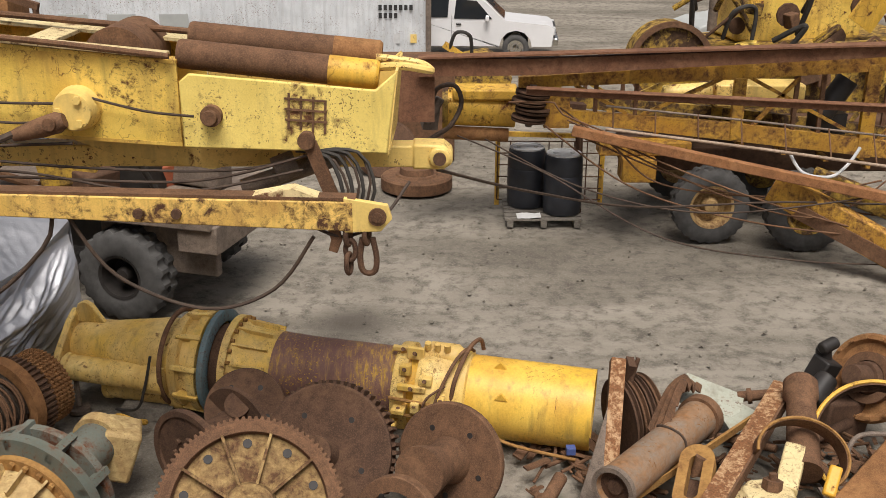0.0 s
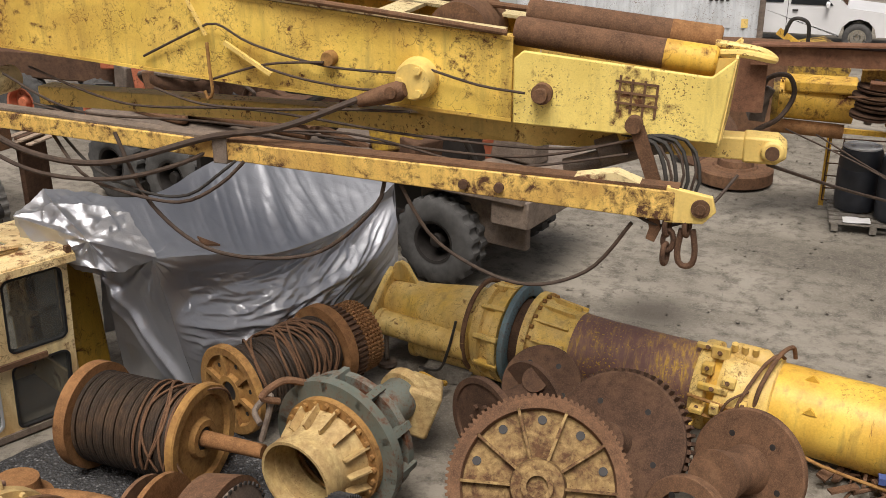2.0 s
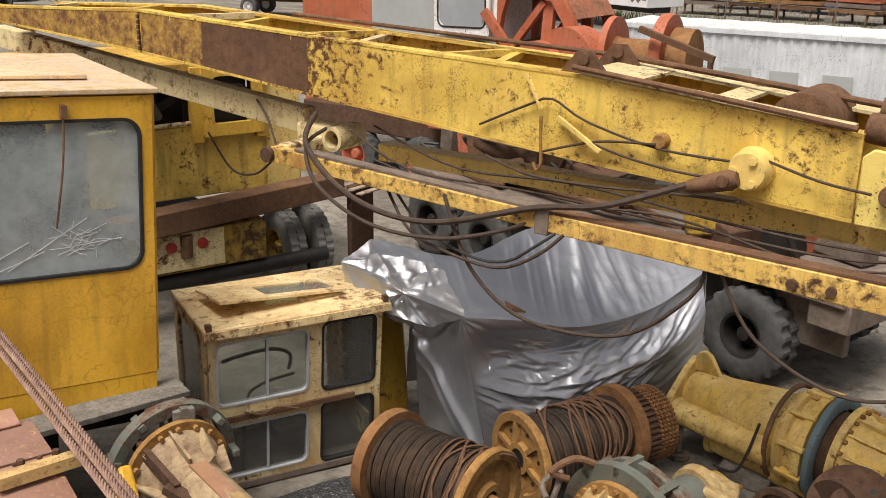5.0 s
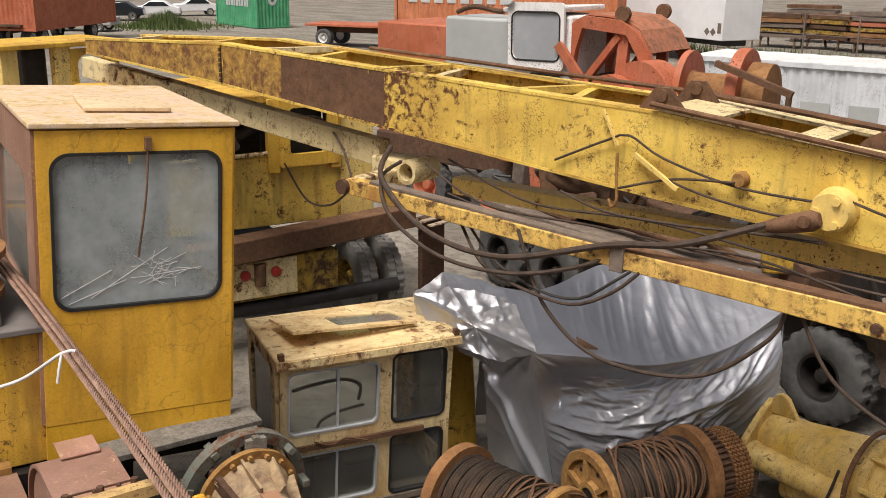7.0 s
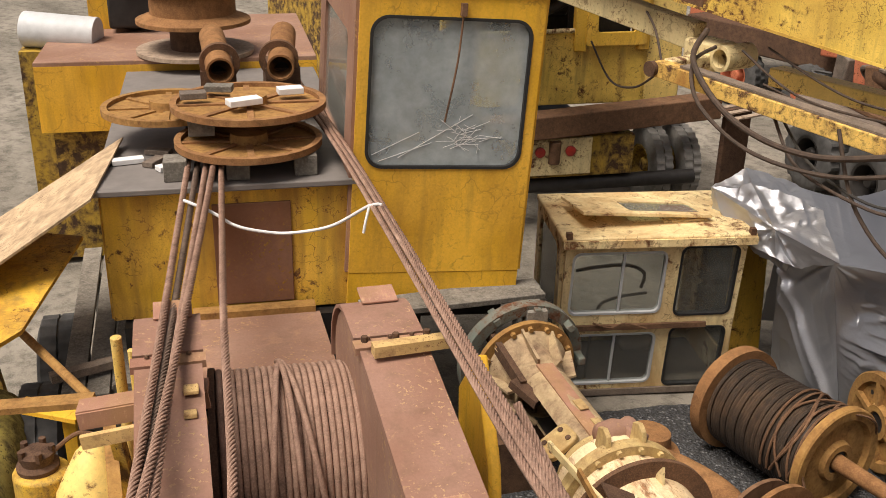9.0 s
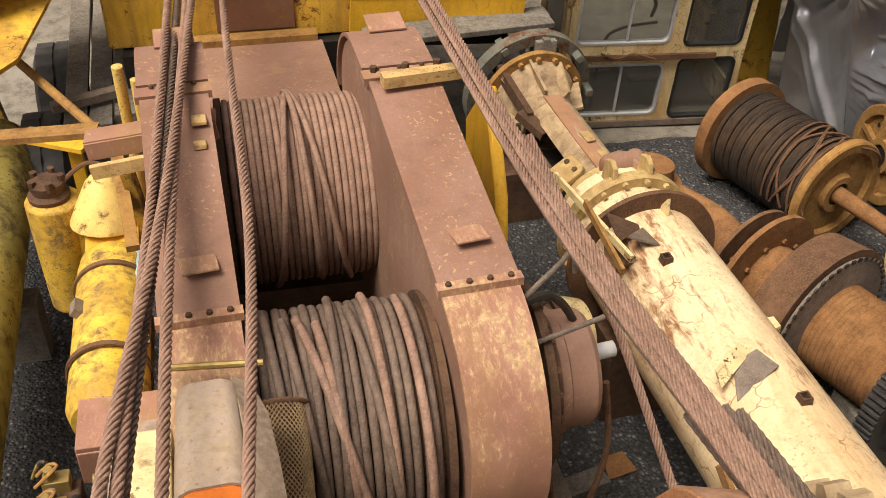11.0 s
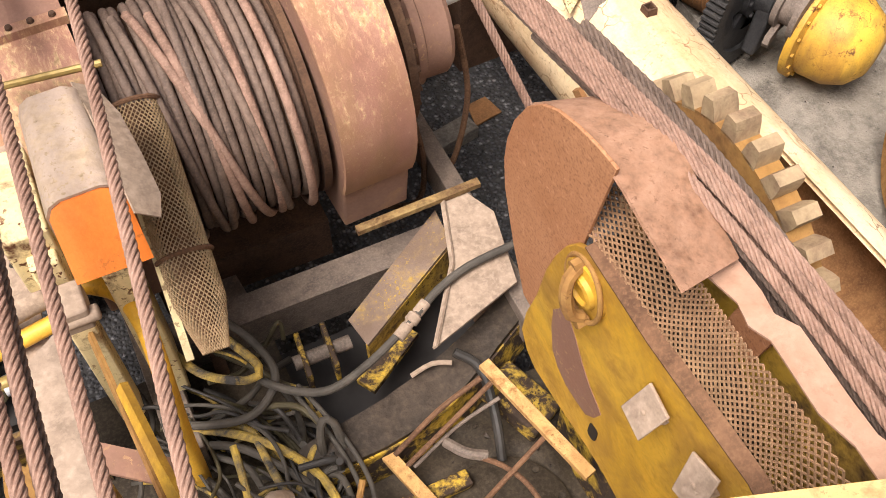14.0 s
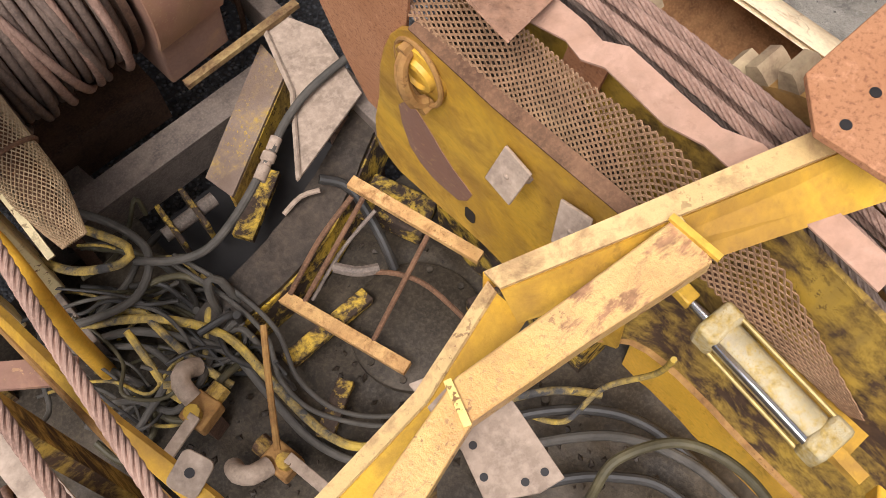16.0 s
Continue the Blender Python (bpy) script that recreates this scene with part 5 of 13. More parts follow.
    for x in (-13.5, -11.8, -8.2, -6.6):
        for y, d in ((15.6, -1), (18.0, 1)):
            wheel(th, (x, y, 0.55), (0, d, 0), 0.55, 0.34, 0.29, RUBBER, RED_PAINT, 24)
    return th


red_crane()

# ---- the yellow boom and its lower arm ----


def yellow_boom():
    th = thing("crane_boom", "long scraped yellow box boom with rusty patches and open top", "crane boom", at=(-6.0, 7.5, 0))
    y0, y1 = 7.05, 7.95
    top = [(-11.9, 4.03), (-9.25, 4.13), (-6.8, 4.03), (-4.0, 3.93), (-1.87, 3.73)]
    bot = [(-11.9, 3.86), (-9.25, 3.70), (-6.8, 3.49), (-4.0, 3.27), (-1.87, 3.14)]
    cuts = [(-11.9, -9.28), (-9.24, -8.30), (-8.30, -6.86), (-6.86, -1.87)]

    def zat(line, x):
        for (xa, za), (xb, zb) in zip(line, line[1:]):
            if xa <= x <= xb:
                return za + (zb - za) * (x - xa) / (xb - xa)
        return line[-1][1]

    def web(y, xa, xb, grow=0.0):
        xs = sorted({xa, xb, *(x for x, z in top if xa < x < xb)})
        pts = [(x, zat(bot, x) - grow) for x in xs] + [(x, zat(top, x) + grow) for x in reversed(xs)]
        return Shape().plate(pts, 0.03 + grow, Matrix(((1, 0, 0, 0), (0, 0, -1, y), (0, 1, 0, 0), (0, 0, 0, 1))))
    for k, (xa, xb) in enumerate(cuts):
        mat = (BOOM_RUSTY, BOOM_RUSTY, RUST_BROWN, YELLOW_BOOM)[k]
        part("side_plate", web(y0, xa, xb), mat, th, "plain brown rusted section" if k == 2 else "scraped yellow section with rust stains", bevel=0.006)
    part("side_plate", web(y1, -11.9, -1.87), YELLOW_BOOM, th, bevel=0.006)
    for line, name in ((top, "top_flange"), (bot, "bottom_flange")):
        for y in (y0, y1):
            for (xa, za), (xb, zb) in zip(line, line[1:]):
                part(name, Shape().beam((xa, y + (0.05 if y == y0 else -0.05), za), (xb, y + (0.05 if y == y0 else -0.05), zb), 0.14, 0.025), YELLOW_BOOM, th)
    part("bottom_plate", Shape().add([(x, y, z - 0.012) for x, z in bot for y in (y0 + 0.02, y1 - 0.02)], [(2 * i, 2 * i + 1, 2 * i + 3, 2 * i + 2) for i in range(4)]), YELLOW_DIRTY, th)
    for k, x in enumerate((-11.2, -10.4, -9.6, -8.8, -7.9, -7.1, -6.3, -5.5, -4.8)):
        z = zat(top, x) - 0.03
        part("cross_member", Shape().beam((x, y0, z), (x + (0.45 if k % 2 else -0.3), y1, z), 0.09, 0.06), CREAM if k % 3 == 0 else YELLOW_BOOM, th)
    # slotted cover near the tip
    cov = Shape()
    z = 3.88
    for a, b, c, d in ((-4.0, -1.95, 7.02, 7.2), (-4.0, -1.95, 7.72, 7.98), (-4.0, -3.55, 7.2, 7.72), (-2.95, -2.75, 7.2, 7.72)):
        cov.add([(a, c, zat(top, a) + 0.02), (b, c, zat(top, b) + 0.02), (b, d, zat(top, b) + 0.02), (a, d, zat(top, a) + 0.02),
                 (a, c, zat(top, a) + 0.045), (b, c, zat(top, b) + 0.045), (b, d, zat(top, b) + 0.045), (a, d, zat(top, a) + 0.045)],
                [(3, 2, 1, 0), (4, 5, 6, 7), (0, 1, 5, 4), (1, 2, 6, 5), (2, 3, 7, 6), (3, 0, 4, 7)])
    part("slotted_cover", cov, CREAM, th, "white-rusted slotted cover plate")
    part("edge_rail", Shape().tube(curve([(-4.05, 7.0, 4.0), (-3.0, 6.98, 3.9), (-1.9, 6.98, 3.78)]), 0.022), RUST_BROWN, th)
    part("stay_rod", Shape().tube([(-4.0, 7.75, 4.02), (-1.9, 7.6, 3.86)], 0.025), RUST_BROWN, th)
    part("stay_rod", Shape().tube([(-7.9, 7.95, 4.12), (-4.0, 7.75, 4.02)], 0.02), RUST_BROWN, th)
    for y in (7.1, 7.7):
        part("lug", Shape().plate([(-0.22, 0), (0.22, 0), (0.06, 0.2), (-0.06, 0.2)], 0.04, Matrix(((1, 0, 0, -4.0), (0, 0, -1, y), (0, 1, 0, 3.92), (0, 0, 0, 1)))).cyl((-4.0, y - 0.05, 4.06), (-4.0, y + 0.05, 4.06), 0.05, n=14), RUST_BROWN, th)
    part("top_drum", Shape().lathe((-2.35, 7.25, 3.7), (0, 1, 0), [(0, 0.05), (0, 0.24), (0.6, 0.24), (0.6, 0.05)], 30), RUST_BROWN, th)
    # tip block with two capped cylinders on top
    tip = [(-1.85, 3.13), (-0.40, 3.09), (-0.35, 3.52), (-0.33, 3.68), (-0.48, 3.55), (-1.78, 3.66), (-1.85, 3.6)]
    mt = lambda y: Matrix(((1, 0, 0, 0), (0, 0, -1, y), (0, 1, 0, 0), (0, 0, 0, 1)))
    part("tip_plate", Shape().plate(tip, 0.03, mt(7.0)), TIP_YELLOW, th, "pale yellow tip block with rusty ladder-shaped scar", bevel=0.012)
    part("tip_plate", Shape().plate(tip, 0.03, mt(7.9)), YELLOW_PALE, th, bevel=0.008)
    part("tip_bottom", Shape().box((-1.1, 7.45, 3.13), (1.45, 0.88, 0.03)), YELLOW_PALE, th)
    part("tip_end", Shape().add([(-0.41, 7.0, 3.08), (-0.39, 7.9, 3.1), (-0.34, 7.9, 3.66), (-0.34, 7.0, 3.68), (-0.39, 7.0, 3.08), (-0.37, 7.9, 3.1), (-0.32, 7.9, 3.66), (-0.32, 7.0, 3.68)], [(3, 2, 1, 0), (4, 5, 6, 7), (0, 1, 5, 4), (1, 2, 6, 5), (2, 3, 7, 6), (3, 0, 4, 7)]), YELLOW_PALE, th)
    for k, (y, za, zb) in enumerate(((7.17, 3.77, 3.62), (7.55, 3.84, 3.70))):
        c = part("top_cylinder", Shape().lathe((-1.88, y, za), (1.42, 0, zb - za), [(0, 0.06), (0.0, 0.095), (0.02, 0.105), (1.08, 0.105)], 24), RUST_BROWN, th, "brown rusty cylinder")
        part("cylinder_cap", Shape().lathe((-0.82, y, za + (zb - za) * 0.75), (1.42, 0, zb - za), [(0, 0.107), (0.34, 0.107), (0.36, 0.09), (0.36, 0.05), (0.3, 0.05)], 24), YELLOW if k == 0 else RUST_ORANGE, c, "flaked yellow cylinder end")
    part("handle", Shape().tube(curve([(-0.5, 7.25, 3.66), (-0.3, 7.2, 3.68), (-0.12, 7.22, 3.65), (-0.1, 7.35, 3.63), (-0.2, 7.45, 3.66), (-0.5, 7.45, 3.7)]), 0.03), YELLOW_PALE, th, "bent yellow bar handle")
    # pins and bosses
    part("pin_boss", Shape().cyl((-1.63, 6.92, 3.37), (-1.63, 7.0, 3.37), 0.075, n=20).cyl((-1.63, 6.86, 3.37), (-1.63, 6.93, 3.37), 0.05, n=16), RUST_BROWN, th)
    part("pivot_boss", Shape().lathe((-2.58, 6.88, 3.41), (0, 1, 0), [(0, 0.06), (0, 0.13), (0.05, 0.15), (0.16, 0.16)], 28).bolts((-2.58, 6.88, 3.41), (0, -1, 0), 0.095, 3, 0.03, 0.03), YELLOW_PALE, th, "bolted yellow pivot boss")
    part("small_boss", Shape().lathe((-3.28, 6.95, 3.52), (0, 1, 0), [(0, 0.02), (0, 0.05), (0.03, 0.06), (0.1, 0.06)], 20), RUST_YELLOW, th)
    part("rope_socket", Shape().lathe((-2.62, 6.84, 3.36), (-1, -0.05, -0.3), [(0, 0.05), (0.05, 0.075), (0.18, 0.07), (0.34, 0.05), (0.38, 0.04)], 18).cyl((-2.7, 6.74, 3.35), (-2.7, 6.92, 3.35), 0.045, n=14), RUST_BROWN, th, "rusty wire rope socket")
    for k in range(4):
        part("rust_line", Shape().box((-1.09 + 0.085 * k, 6.978, 3.40 - 0.015 * k), (0.018, 0.004, 0.26 - 0.02 * (k % 2)), (0, 3, 0)), RUST_BROWN, th)
    for k in range(3):
        part("rust_line", Shape().box((-0.97, 6.976, 3.33 + 0.075 * k), (0.30, 0.004, 0.016), (0, 4, 0)), RUST_BROWN, th)
    part("belly_plate", Shape().plate([(-2.9, 3.13), (-1.3, 3.06), (-1.5, 2.92), (-1.75, 2.86), (-2.5, 2.98)], 0.05, mt(7.4)), YELLOW_PALE, th)
    part("hook_bar", Shape().beam((-4.15, 6.98, 3.6), (-3.75, 6.95, 3.38), 0.03, 0.03).beam((-4.45, 6.98, 3.92), (-4.3, 6.97, 3.65), 0.03, 0.02), YELLOW_PALE, th)
    part("hanging_hook", Shape().tube(curve([(-4.28, 6.94, 3.6), (-4.27, 6.93, 3.4), (-4.26, 6.93, 3.22), (-4.3, 6.93, 3.16), (-4.33, 6.93, 3.22)]), 0.014), RUST_YELLOW, th, "rusty yellow hook on a cord")
    chain = Shape()
    for k in range(7):
        chain.box((-9.26, 7.02, 3.74 + 0.055 * k), (0.03, 0.025, 0.04))
    part("weld_seam", chain, RUST_DARK, th)
    # under-boom luffing beam running to the pivot
    part("lower_beam", Shape().beam((-12.5, 7.4, 3.62), (-7.1, 7.3, 3.18), 0.16, 0.26), CREAM, th, "cream lower beam", bevel=0.01)
    part("pivot_tube", Shape().pipe((-6.66, 7.12, 3.07), (-6.66, 7.5, 3.07), 0.12, 0.035), CREAM, th)
    part("pivot_block", Shape().box((-6.95, 7.3, 3.05), (0.4, 0.3, 0.26)).cyl((-7.0, 7.1, 2.98), (-7.0, 7.3, 2.98), 0.07), CREAM, th, bevel=0.03)
    part("jib_beam", Shape().beam((-6.4, 7.6, 2.92), (-0.2, 7.6, 2.93), 0.2, 0.17), YELLOW_PALE, th, "yellow jib beam with a round end", bevel=0.015)
    part("jib_eye", Shape().plate([(-0.18, -0.10), (0.06, -0.10), (0.13, -0.05), (0.13, 0.04), (0.06, 0.095), (-0.18, 0.10)], 0.23, Matrix(((1, 0, 0, -0.06), (0, 0, -1, 7.6), (0, 1, 0, 2.93), (0, 0, 0, 1)))).cyl((-0.03, 7.45, 2.93), (-0.03, 7.49, 2.93), 0.085, n=20), YELLOW_PALE, th, bevel=0.02)
    part("jib_pin", Shape().cyl((-0.03, 7.42, 2.93), (-0.03, 7.78, 2.93), 0.05, n=14), RUST_DARK, th)
    part("lift_cylinder", Shape().cyl((-1.5, 7.25, 2.75), (-0.75, 7.3, 3.0), 0.07).cyl((-1.25, 7.2, 2.9), (-1.1, 7.25, 2.95), 0.1), STEEL_OLD, th)
    part("link_plate", Shape().beam((-0.95, 6.95, 3.18), (-0.8, 6.95, 2.78), 0.1, 0.03, (0, 1, 0)).cyl((-0.97, 6.9, 3.2), (-0.97, 7.0, 3.2), 0.06), RUST_BROWN, th)
    return th


yellow_boom()


def lower_arm():
    th = thing("boom_arm", "straight yellow box arm with dark oil drips and an eye end", "crane arm", at=(-3.5, 6.6, 0))
    part("arm", Shape().add([(x, y, z) for x, z0, z1 in ((-6.9, 2.93, 3.07), (-4.0, 2.80, 2.94), (-0.62, 2.66, 2.87)) for y in (6.53, 6.69) for z in (z0, z1)],
                            [f for i in (0, 4) for f in ((i, i + 1, i + 5, i + 4), (i + 2, i + 6, i + 7, i + 3), (i + 1, i + 3, i + 7, i + 5), (i, i + 4, i + 6, i + 2))] + [(0, 2, 3, 1), (8, 9, 11, 10)]), ARM_PAINT, th, bevel=0.008)
    part("top_rail", Shape().beam((-4.0, 6.61, 2.95), (-0.6, 6.61, 2.885), 0.13, 0.02), RUST_BROWN, th)
    part("top_rail", Shape().beam((-6.6, 6.61, 3.075), (-4.0, 6.61, 2.95), 0.12, 0.02), STEEL_OLD, th)
    part("gusset", Shape().plate([(-0.3, 0), (0.35, 0), (0.12, 0.08)], 0.14, Matrix(((1, 0, 0, -1.15), (0, 0, -1, 6.62), (0, 1, 0, 2.88), (0, 0, 0, 1)))), CREAM, th)
    part("eye_plate", Shape().plate([(-0.2, -0.12), (0.05, -0.11), (0.13, -0.02), (0.1, 0.08), (-0.2, 0.13)], 0.05, Matrix(((1, 0, 0, -0.48), (0, 0, -1, 6.56), (0, 1, 0, 2.77), (0, 0, 0, 1)))), YELLOW_PALE, th, bevel=0.006)
    part("eye_pin", Shape().lathe((-0.45, 6.5, 2.77), (0, 1, 0), [(0, 0.015), (0, 0.035), (0.2, 0.035)], 20).ring((-0.45, 6.515, 2.77), (0, 1, 0), 0.035, 0.062, 0.02), RUST_BROWN, th)
    for x in (-1.82, -2.08):
        part("stud", Shape().cyl((x, 6.5, 2.78 + 0.01), (x, 6.53, 2.79), 0.035, n=16), RUST_DARK, th)
    part("clamp", Shape().box((-4.0, 6.61, 2.87), (0.12, 0.19, 0.2)), STEEL_OLD, th, bevel=0.008)
    part("pivot_pin", Shape().lathe((-6.9, 6.48, 3.0), (0, 1, 0), [(0, 0.03), (0, 0.07), (0.25, 0.07)], 16), RUST_DARK, th)
    part("pivot_lug", Shape().box((-6.85, 6.95, 3.02), (0.12, 0.6, 0.12)), CREAM, th, bevel=0.02)
    for x, z, a in ((-0.66, 2.62, 1), (-0.645, 2.51, 0), (-0.66, 2.41, 1), (-0.53, 2.63, 1)):
        part("chain_link", Shape().tube(curve([(x + 0.035 * math.cos(q) * (1 - 0.6 * a), 6.58 + 0.03 * math.cos(q) * a, z + 0.075 * math.sin(q)) for q in [2 * math.pi * i / 8 for i in range(9)]], 0.012), 0.019, 8), RUST_DARK, th)
    part("shackle", Shape().tube(curve([(-0.56, 6.58, 2.60), (-0.58, 6.58, 2.46), (-0.565, 6.58, 2.36), (-0.52, 6.58, 2.335), (-0.475, 6.58, 2.36), (-0.465, 6.58, 2.46), (-0.49, 6.58, 2.60)]), 0.022), RUST_DARK, th, "large rusty shackle")
    part("hook_plate", Shape().plate([(-0.05, 0.09), (0.03, 0.10), (0.06, -0.02), (0.02, -0.12), (-0.04, -0.10), (-0.02, -0.02)], 0.03, Matrix(((1, 0, 0, -0.76), (0, 0, -1, 6.6), (0, 1, 0, 2.60), (0, 0, 0, 1)))), RUST_BROWN, th, bevel=0.006)
    return th


lower_arm()

# hoses and ropes slung along and under the boom
for name, label, pts, r, mat in (
    ("wire_rope", "dark wire rope sagging from the boom socket along the arm", [(-2.98, 6.8, 3.27), (-3.5, 6.55, 3.08), (-4.05, 6.5, 2.98), (-5.0, 6.4, 2.72), (-5.8, 6.4, 2.8), (-6.4, 6.5, 3.15), (-6.7, 6.95, 3.34)], 0.026, CABLE_THIN),
    ("hose", "black hose looping down over the tarpaulin", [(-4.9, 6.5, 2.95), (-4.6, 6.45, 2.4), (-4.1, 6.5, 2.05), (-3.3, 6.55, 2.1), (-2.8, 6.6, 2.5), (-2.7, 6.6, 2.75)], 0.016, CABLE_THIN),
    ("hose", "thin black hose hanging below the arm in a loop", [(-2.6, 6.6, 2.75), (-2.3, 6.6, 2.3), (-1.7, 6.6, 2.05), (-1.2, 6.6, 2.2), (-0.9, 6.6, 2.6)], 0.014, CABLE_THIN),
    ("hose", "thin black hose from the arm end to the boom tip", [(-0.95, 6.6, 2.7), (-0.7, 6.6, 2.6), (-0.45, 6.8, 2.65), (-0.25, 7.1, 2.85)], 0.012, CABLE_THIN),
    ("control_cable", "thin black cable along the yellow boom side", [(-4.9, 7.0, 3.45), (-4.4, 6.98, 3.68), (-4.2, 6.97, 3.74), (-3.9, 6.97, 3.6), (-3.3, 6.96, 3.47), (-2.7, 6.96, 3.45)], 0.01, CABLE_THIN),
    ("control_cable", "thin black cable along the yellow boom side", [(-4.3, 6.97, 3.3), (-3.8, 6.97, 3.45), (-3.3, 6.94, 3.5)], 0.01, CABLE_THIN),
    ("control_cable", "thin black cable along the yellow boom side", [(-3.9, 6.97, 3.45), (-3.5, 6.96, 3.36), (-3.0, 6.96, 3.31), (-2.65, 6.96, 3.34)], 0.01, CABLE_THIN),
    ("control_cable", "thin black cable ending at the boom pin", [(-2.5, 6.96, 3.5), (-2.1, 6.96, 3.4), (-1.75, 6.93, 3.37)], 0.01, CABLE_THIN),
    ("hose", "black hose slung under the boom", [(-6.4, 7.1, 3.2), (-5.6, 7.0, 2.95), (-4.4, 7.0, 2.95), (-3.0, 7.0, 2.9), (-1.8, 7.0, 2.88), (-0.95, 7.0, 3.08)], 0.011, CABLE_THIN),
    ("hose", "black hose slung under the boom", [(-6.2, 7.2, 3.25), (-5.2, 7.1, 3.02), (-4.0, 7.1, 3.05), (-2.6, 7.05, 2.96), (-1.5, 7.05, 2.95), (-0.85, 7.05, 3.1)], 0.011, CABLE_THIN),
    ("hose", "black hose slung under the boom", [(-6.0, 6.95, 3.0), (-4.8, 6.9, 2.85), (-3.2, 6.9, 2.98), (-2.0, 6.9, 2.82), (-1.0, 6.95, 2.98)], 0.010, CABLE_THIN),
    ("hose", "bent black hose at the boom tip", [(-0.95, 7.0, 3.08), (-0.78, 6.95, 3.05), (-0.68, 6.9, 2.85), (-0.72, 6.9, 2.68)], 0.011, CABLE_THIN),
    ("hose", "bent black hose at the boom tip", [(-0.95, 7.03, 3.1), (-0.7, 6.97, 3.08), (-0.6, 6.9, 2.88), (-0.66, 6.9, 2.66)], 0.011, CABLE_THIN),
    ("hose", "bent black hose at the boom tip", [(-0.95, 7.06, 3.12), (-0.62, 7.0, 3.1), (-0.52, 6.9, 2.9), (-0.58, 6.9, 2.68)], 0.011, CABLE_THIN),
    ("hose", "bent black hose at the boom tip", [(-1.00, 7.02, 3.10), (-0.82, 6.96, 3.07), (-0.72, 6.9, 2.84), (-0.76, 6.88, 2.62)], 0.016, HOSE),
    ("hose", "bent black hose at the boom tip", [(-1.02, 7.02, 3.10), (-0.75, 6.96, 3.08), (-0.65, 6.9, 2.84), (-0.70, 6.88, 2.62)], 0.015, HOSE),
    ("hose", "bent black hose at the boom tip", [(-1.04, 7.02, 3.10), (-0.68, 6.96, 3.10), (-0.57, 6.9, 2.84), (-0.64, 6.88, 2.62)], 0.014, HOSE),
    ("hose", "bent black hose at the boom tip", [(-1.06, 7.02, 3.10), (-0.61, 6.96, 3.11), (-0.49, 6.9, 2.84), (-0.58, 6.88, 2.62)], 0.013, HOSE),
    ("hose", "black hose drooping in a loop below the arm", [(-5.64, 6.70, 2.82), (-5.26, 6.50, 2.59), (-4.84, 6.42, 2.50), (-4.33, 6.42, 2.46), (-3.99, 6.45, 2.62), (-3.79, 6.50, 2.81)], 0.014, CABLE_THIN),
    ("hose", "black hose drooping in a loop below the arm", [(-5.60, 6.75, 2.82), (-5.15, 6.55, 2.61), (-4.61, 6.44, 2.50), (-4.26, 6.44, 2.52), (-4.02, 6.46, 2.68), (-3.86, 6.50, 2.81)], 0.012, HOSE),
    ("hose", "black hose slung between the boom and the arm", [(-4.80, 6.95, 3.21), (-4.34, 6.90, 3.12), (-3.72, 6.90, 3.12), (-3.15, 6.90, 3.16), (-2.61, 6.90, 3.18)], 0.011, CABLE_THIN),
    ("hose", "thick dark hose crossing above the covered machine", [(-6.62, 7.0, 3.2), (-6.5, 6.6, 3.12), (-6.2, 6.4, 2.85), (-5.6, 6.35, 2.62), (-4.9, 6.4, 2.6), (-4.3, 6.5, 2.76), (-4.0, 6.6, 2.93)], 0.018, CABLE_THIN),
    ("wire_rope", "thin rope from the boom to the carrier cab", [(-6.85, 6.6, 3.0), (-7.4, 7.0, 3.25), (-8.3, 7.6, 3.35), (-9.3, 8.3, 3.2)], 0.012, CABLE_THIN),
    ("wire_rope", "thin rope drooping from the arm pivot", [(-6.9, 6.6, 2.95), (-7.8, 7.2, 2.55), (-8.8, 7.8, 2.35), (-9.6, 8.2, 2.6)], 0.012, CABLE_THIN),
    ("wire_rope", "slack rope hanging from the boom tip to the lattice crane", [(-0.05, 7.6, 2.8), (0.9, 9.6, 2.0), (2.4, 11.6, 1.2), (4.5, 12.6, 0.95), (6.6, 12.6, 0.9)], 0.014, CABLE_THIN),
    ("wire_rope", "slack rope between the gear case and the crane", [(0.2, 14.3, 1.4), (1.4, 13.4, 1.1), (2.9, 12.6, 0.45), (4.6, 12.3, 0.25), (6.2, 12.4, 0.15)], 0.012, CABLE_THIN),
    ("wire_rope", "slack rope between the gear case and the crane", [(0.6, 14.3, 1.35), (1.9, 13.2, 0.95), (3.4, 12.6, 0.8), (5.2, 12.5, 1.0), (6.4, 12.6, 1.2)], 0.012, CABLE_THIN),
    ("wire_rope", "rope stay along the lattice crane", [(1.9, 13.4, 1.6), (3.4, 13.1, 1.05), (4.6, 13.0, 0.82), (6.6, 12.8, 0.6)], 0.012, RUST_BROWN),
    ("wire_rope", "rope stay along the lattice crane", [(1.9, 13.4, 1.7), (3.8, 13.0, 0.9), (5.0, 12.6, 0.75), (6.0, 12.9, 1.25)], 0.012, RUST_BROWN),
):
    sh = Shape().tube(curve(pts, 0.08), r, 8)
    single(name, sh, mat, label, "rope" if "rope" in name else "hose", at=pts[0], group="slung hoses and ropes")


# ---- the carrier truck behind the tarpaulin ----


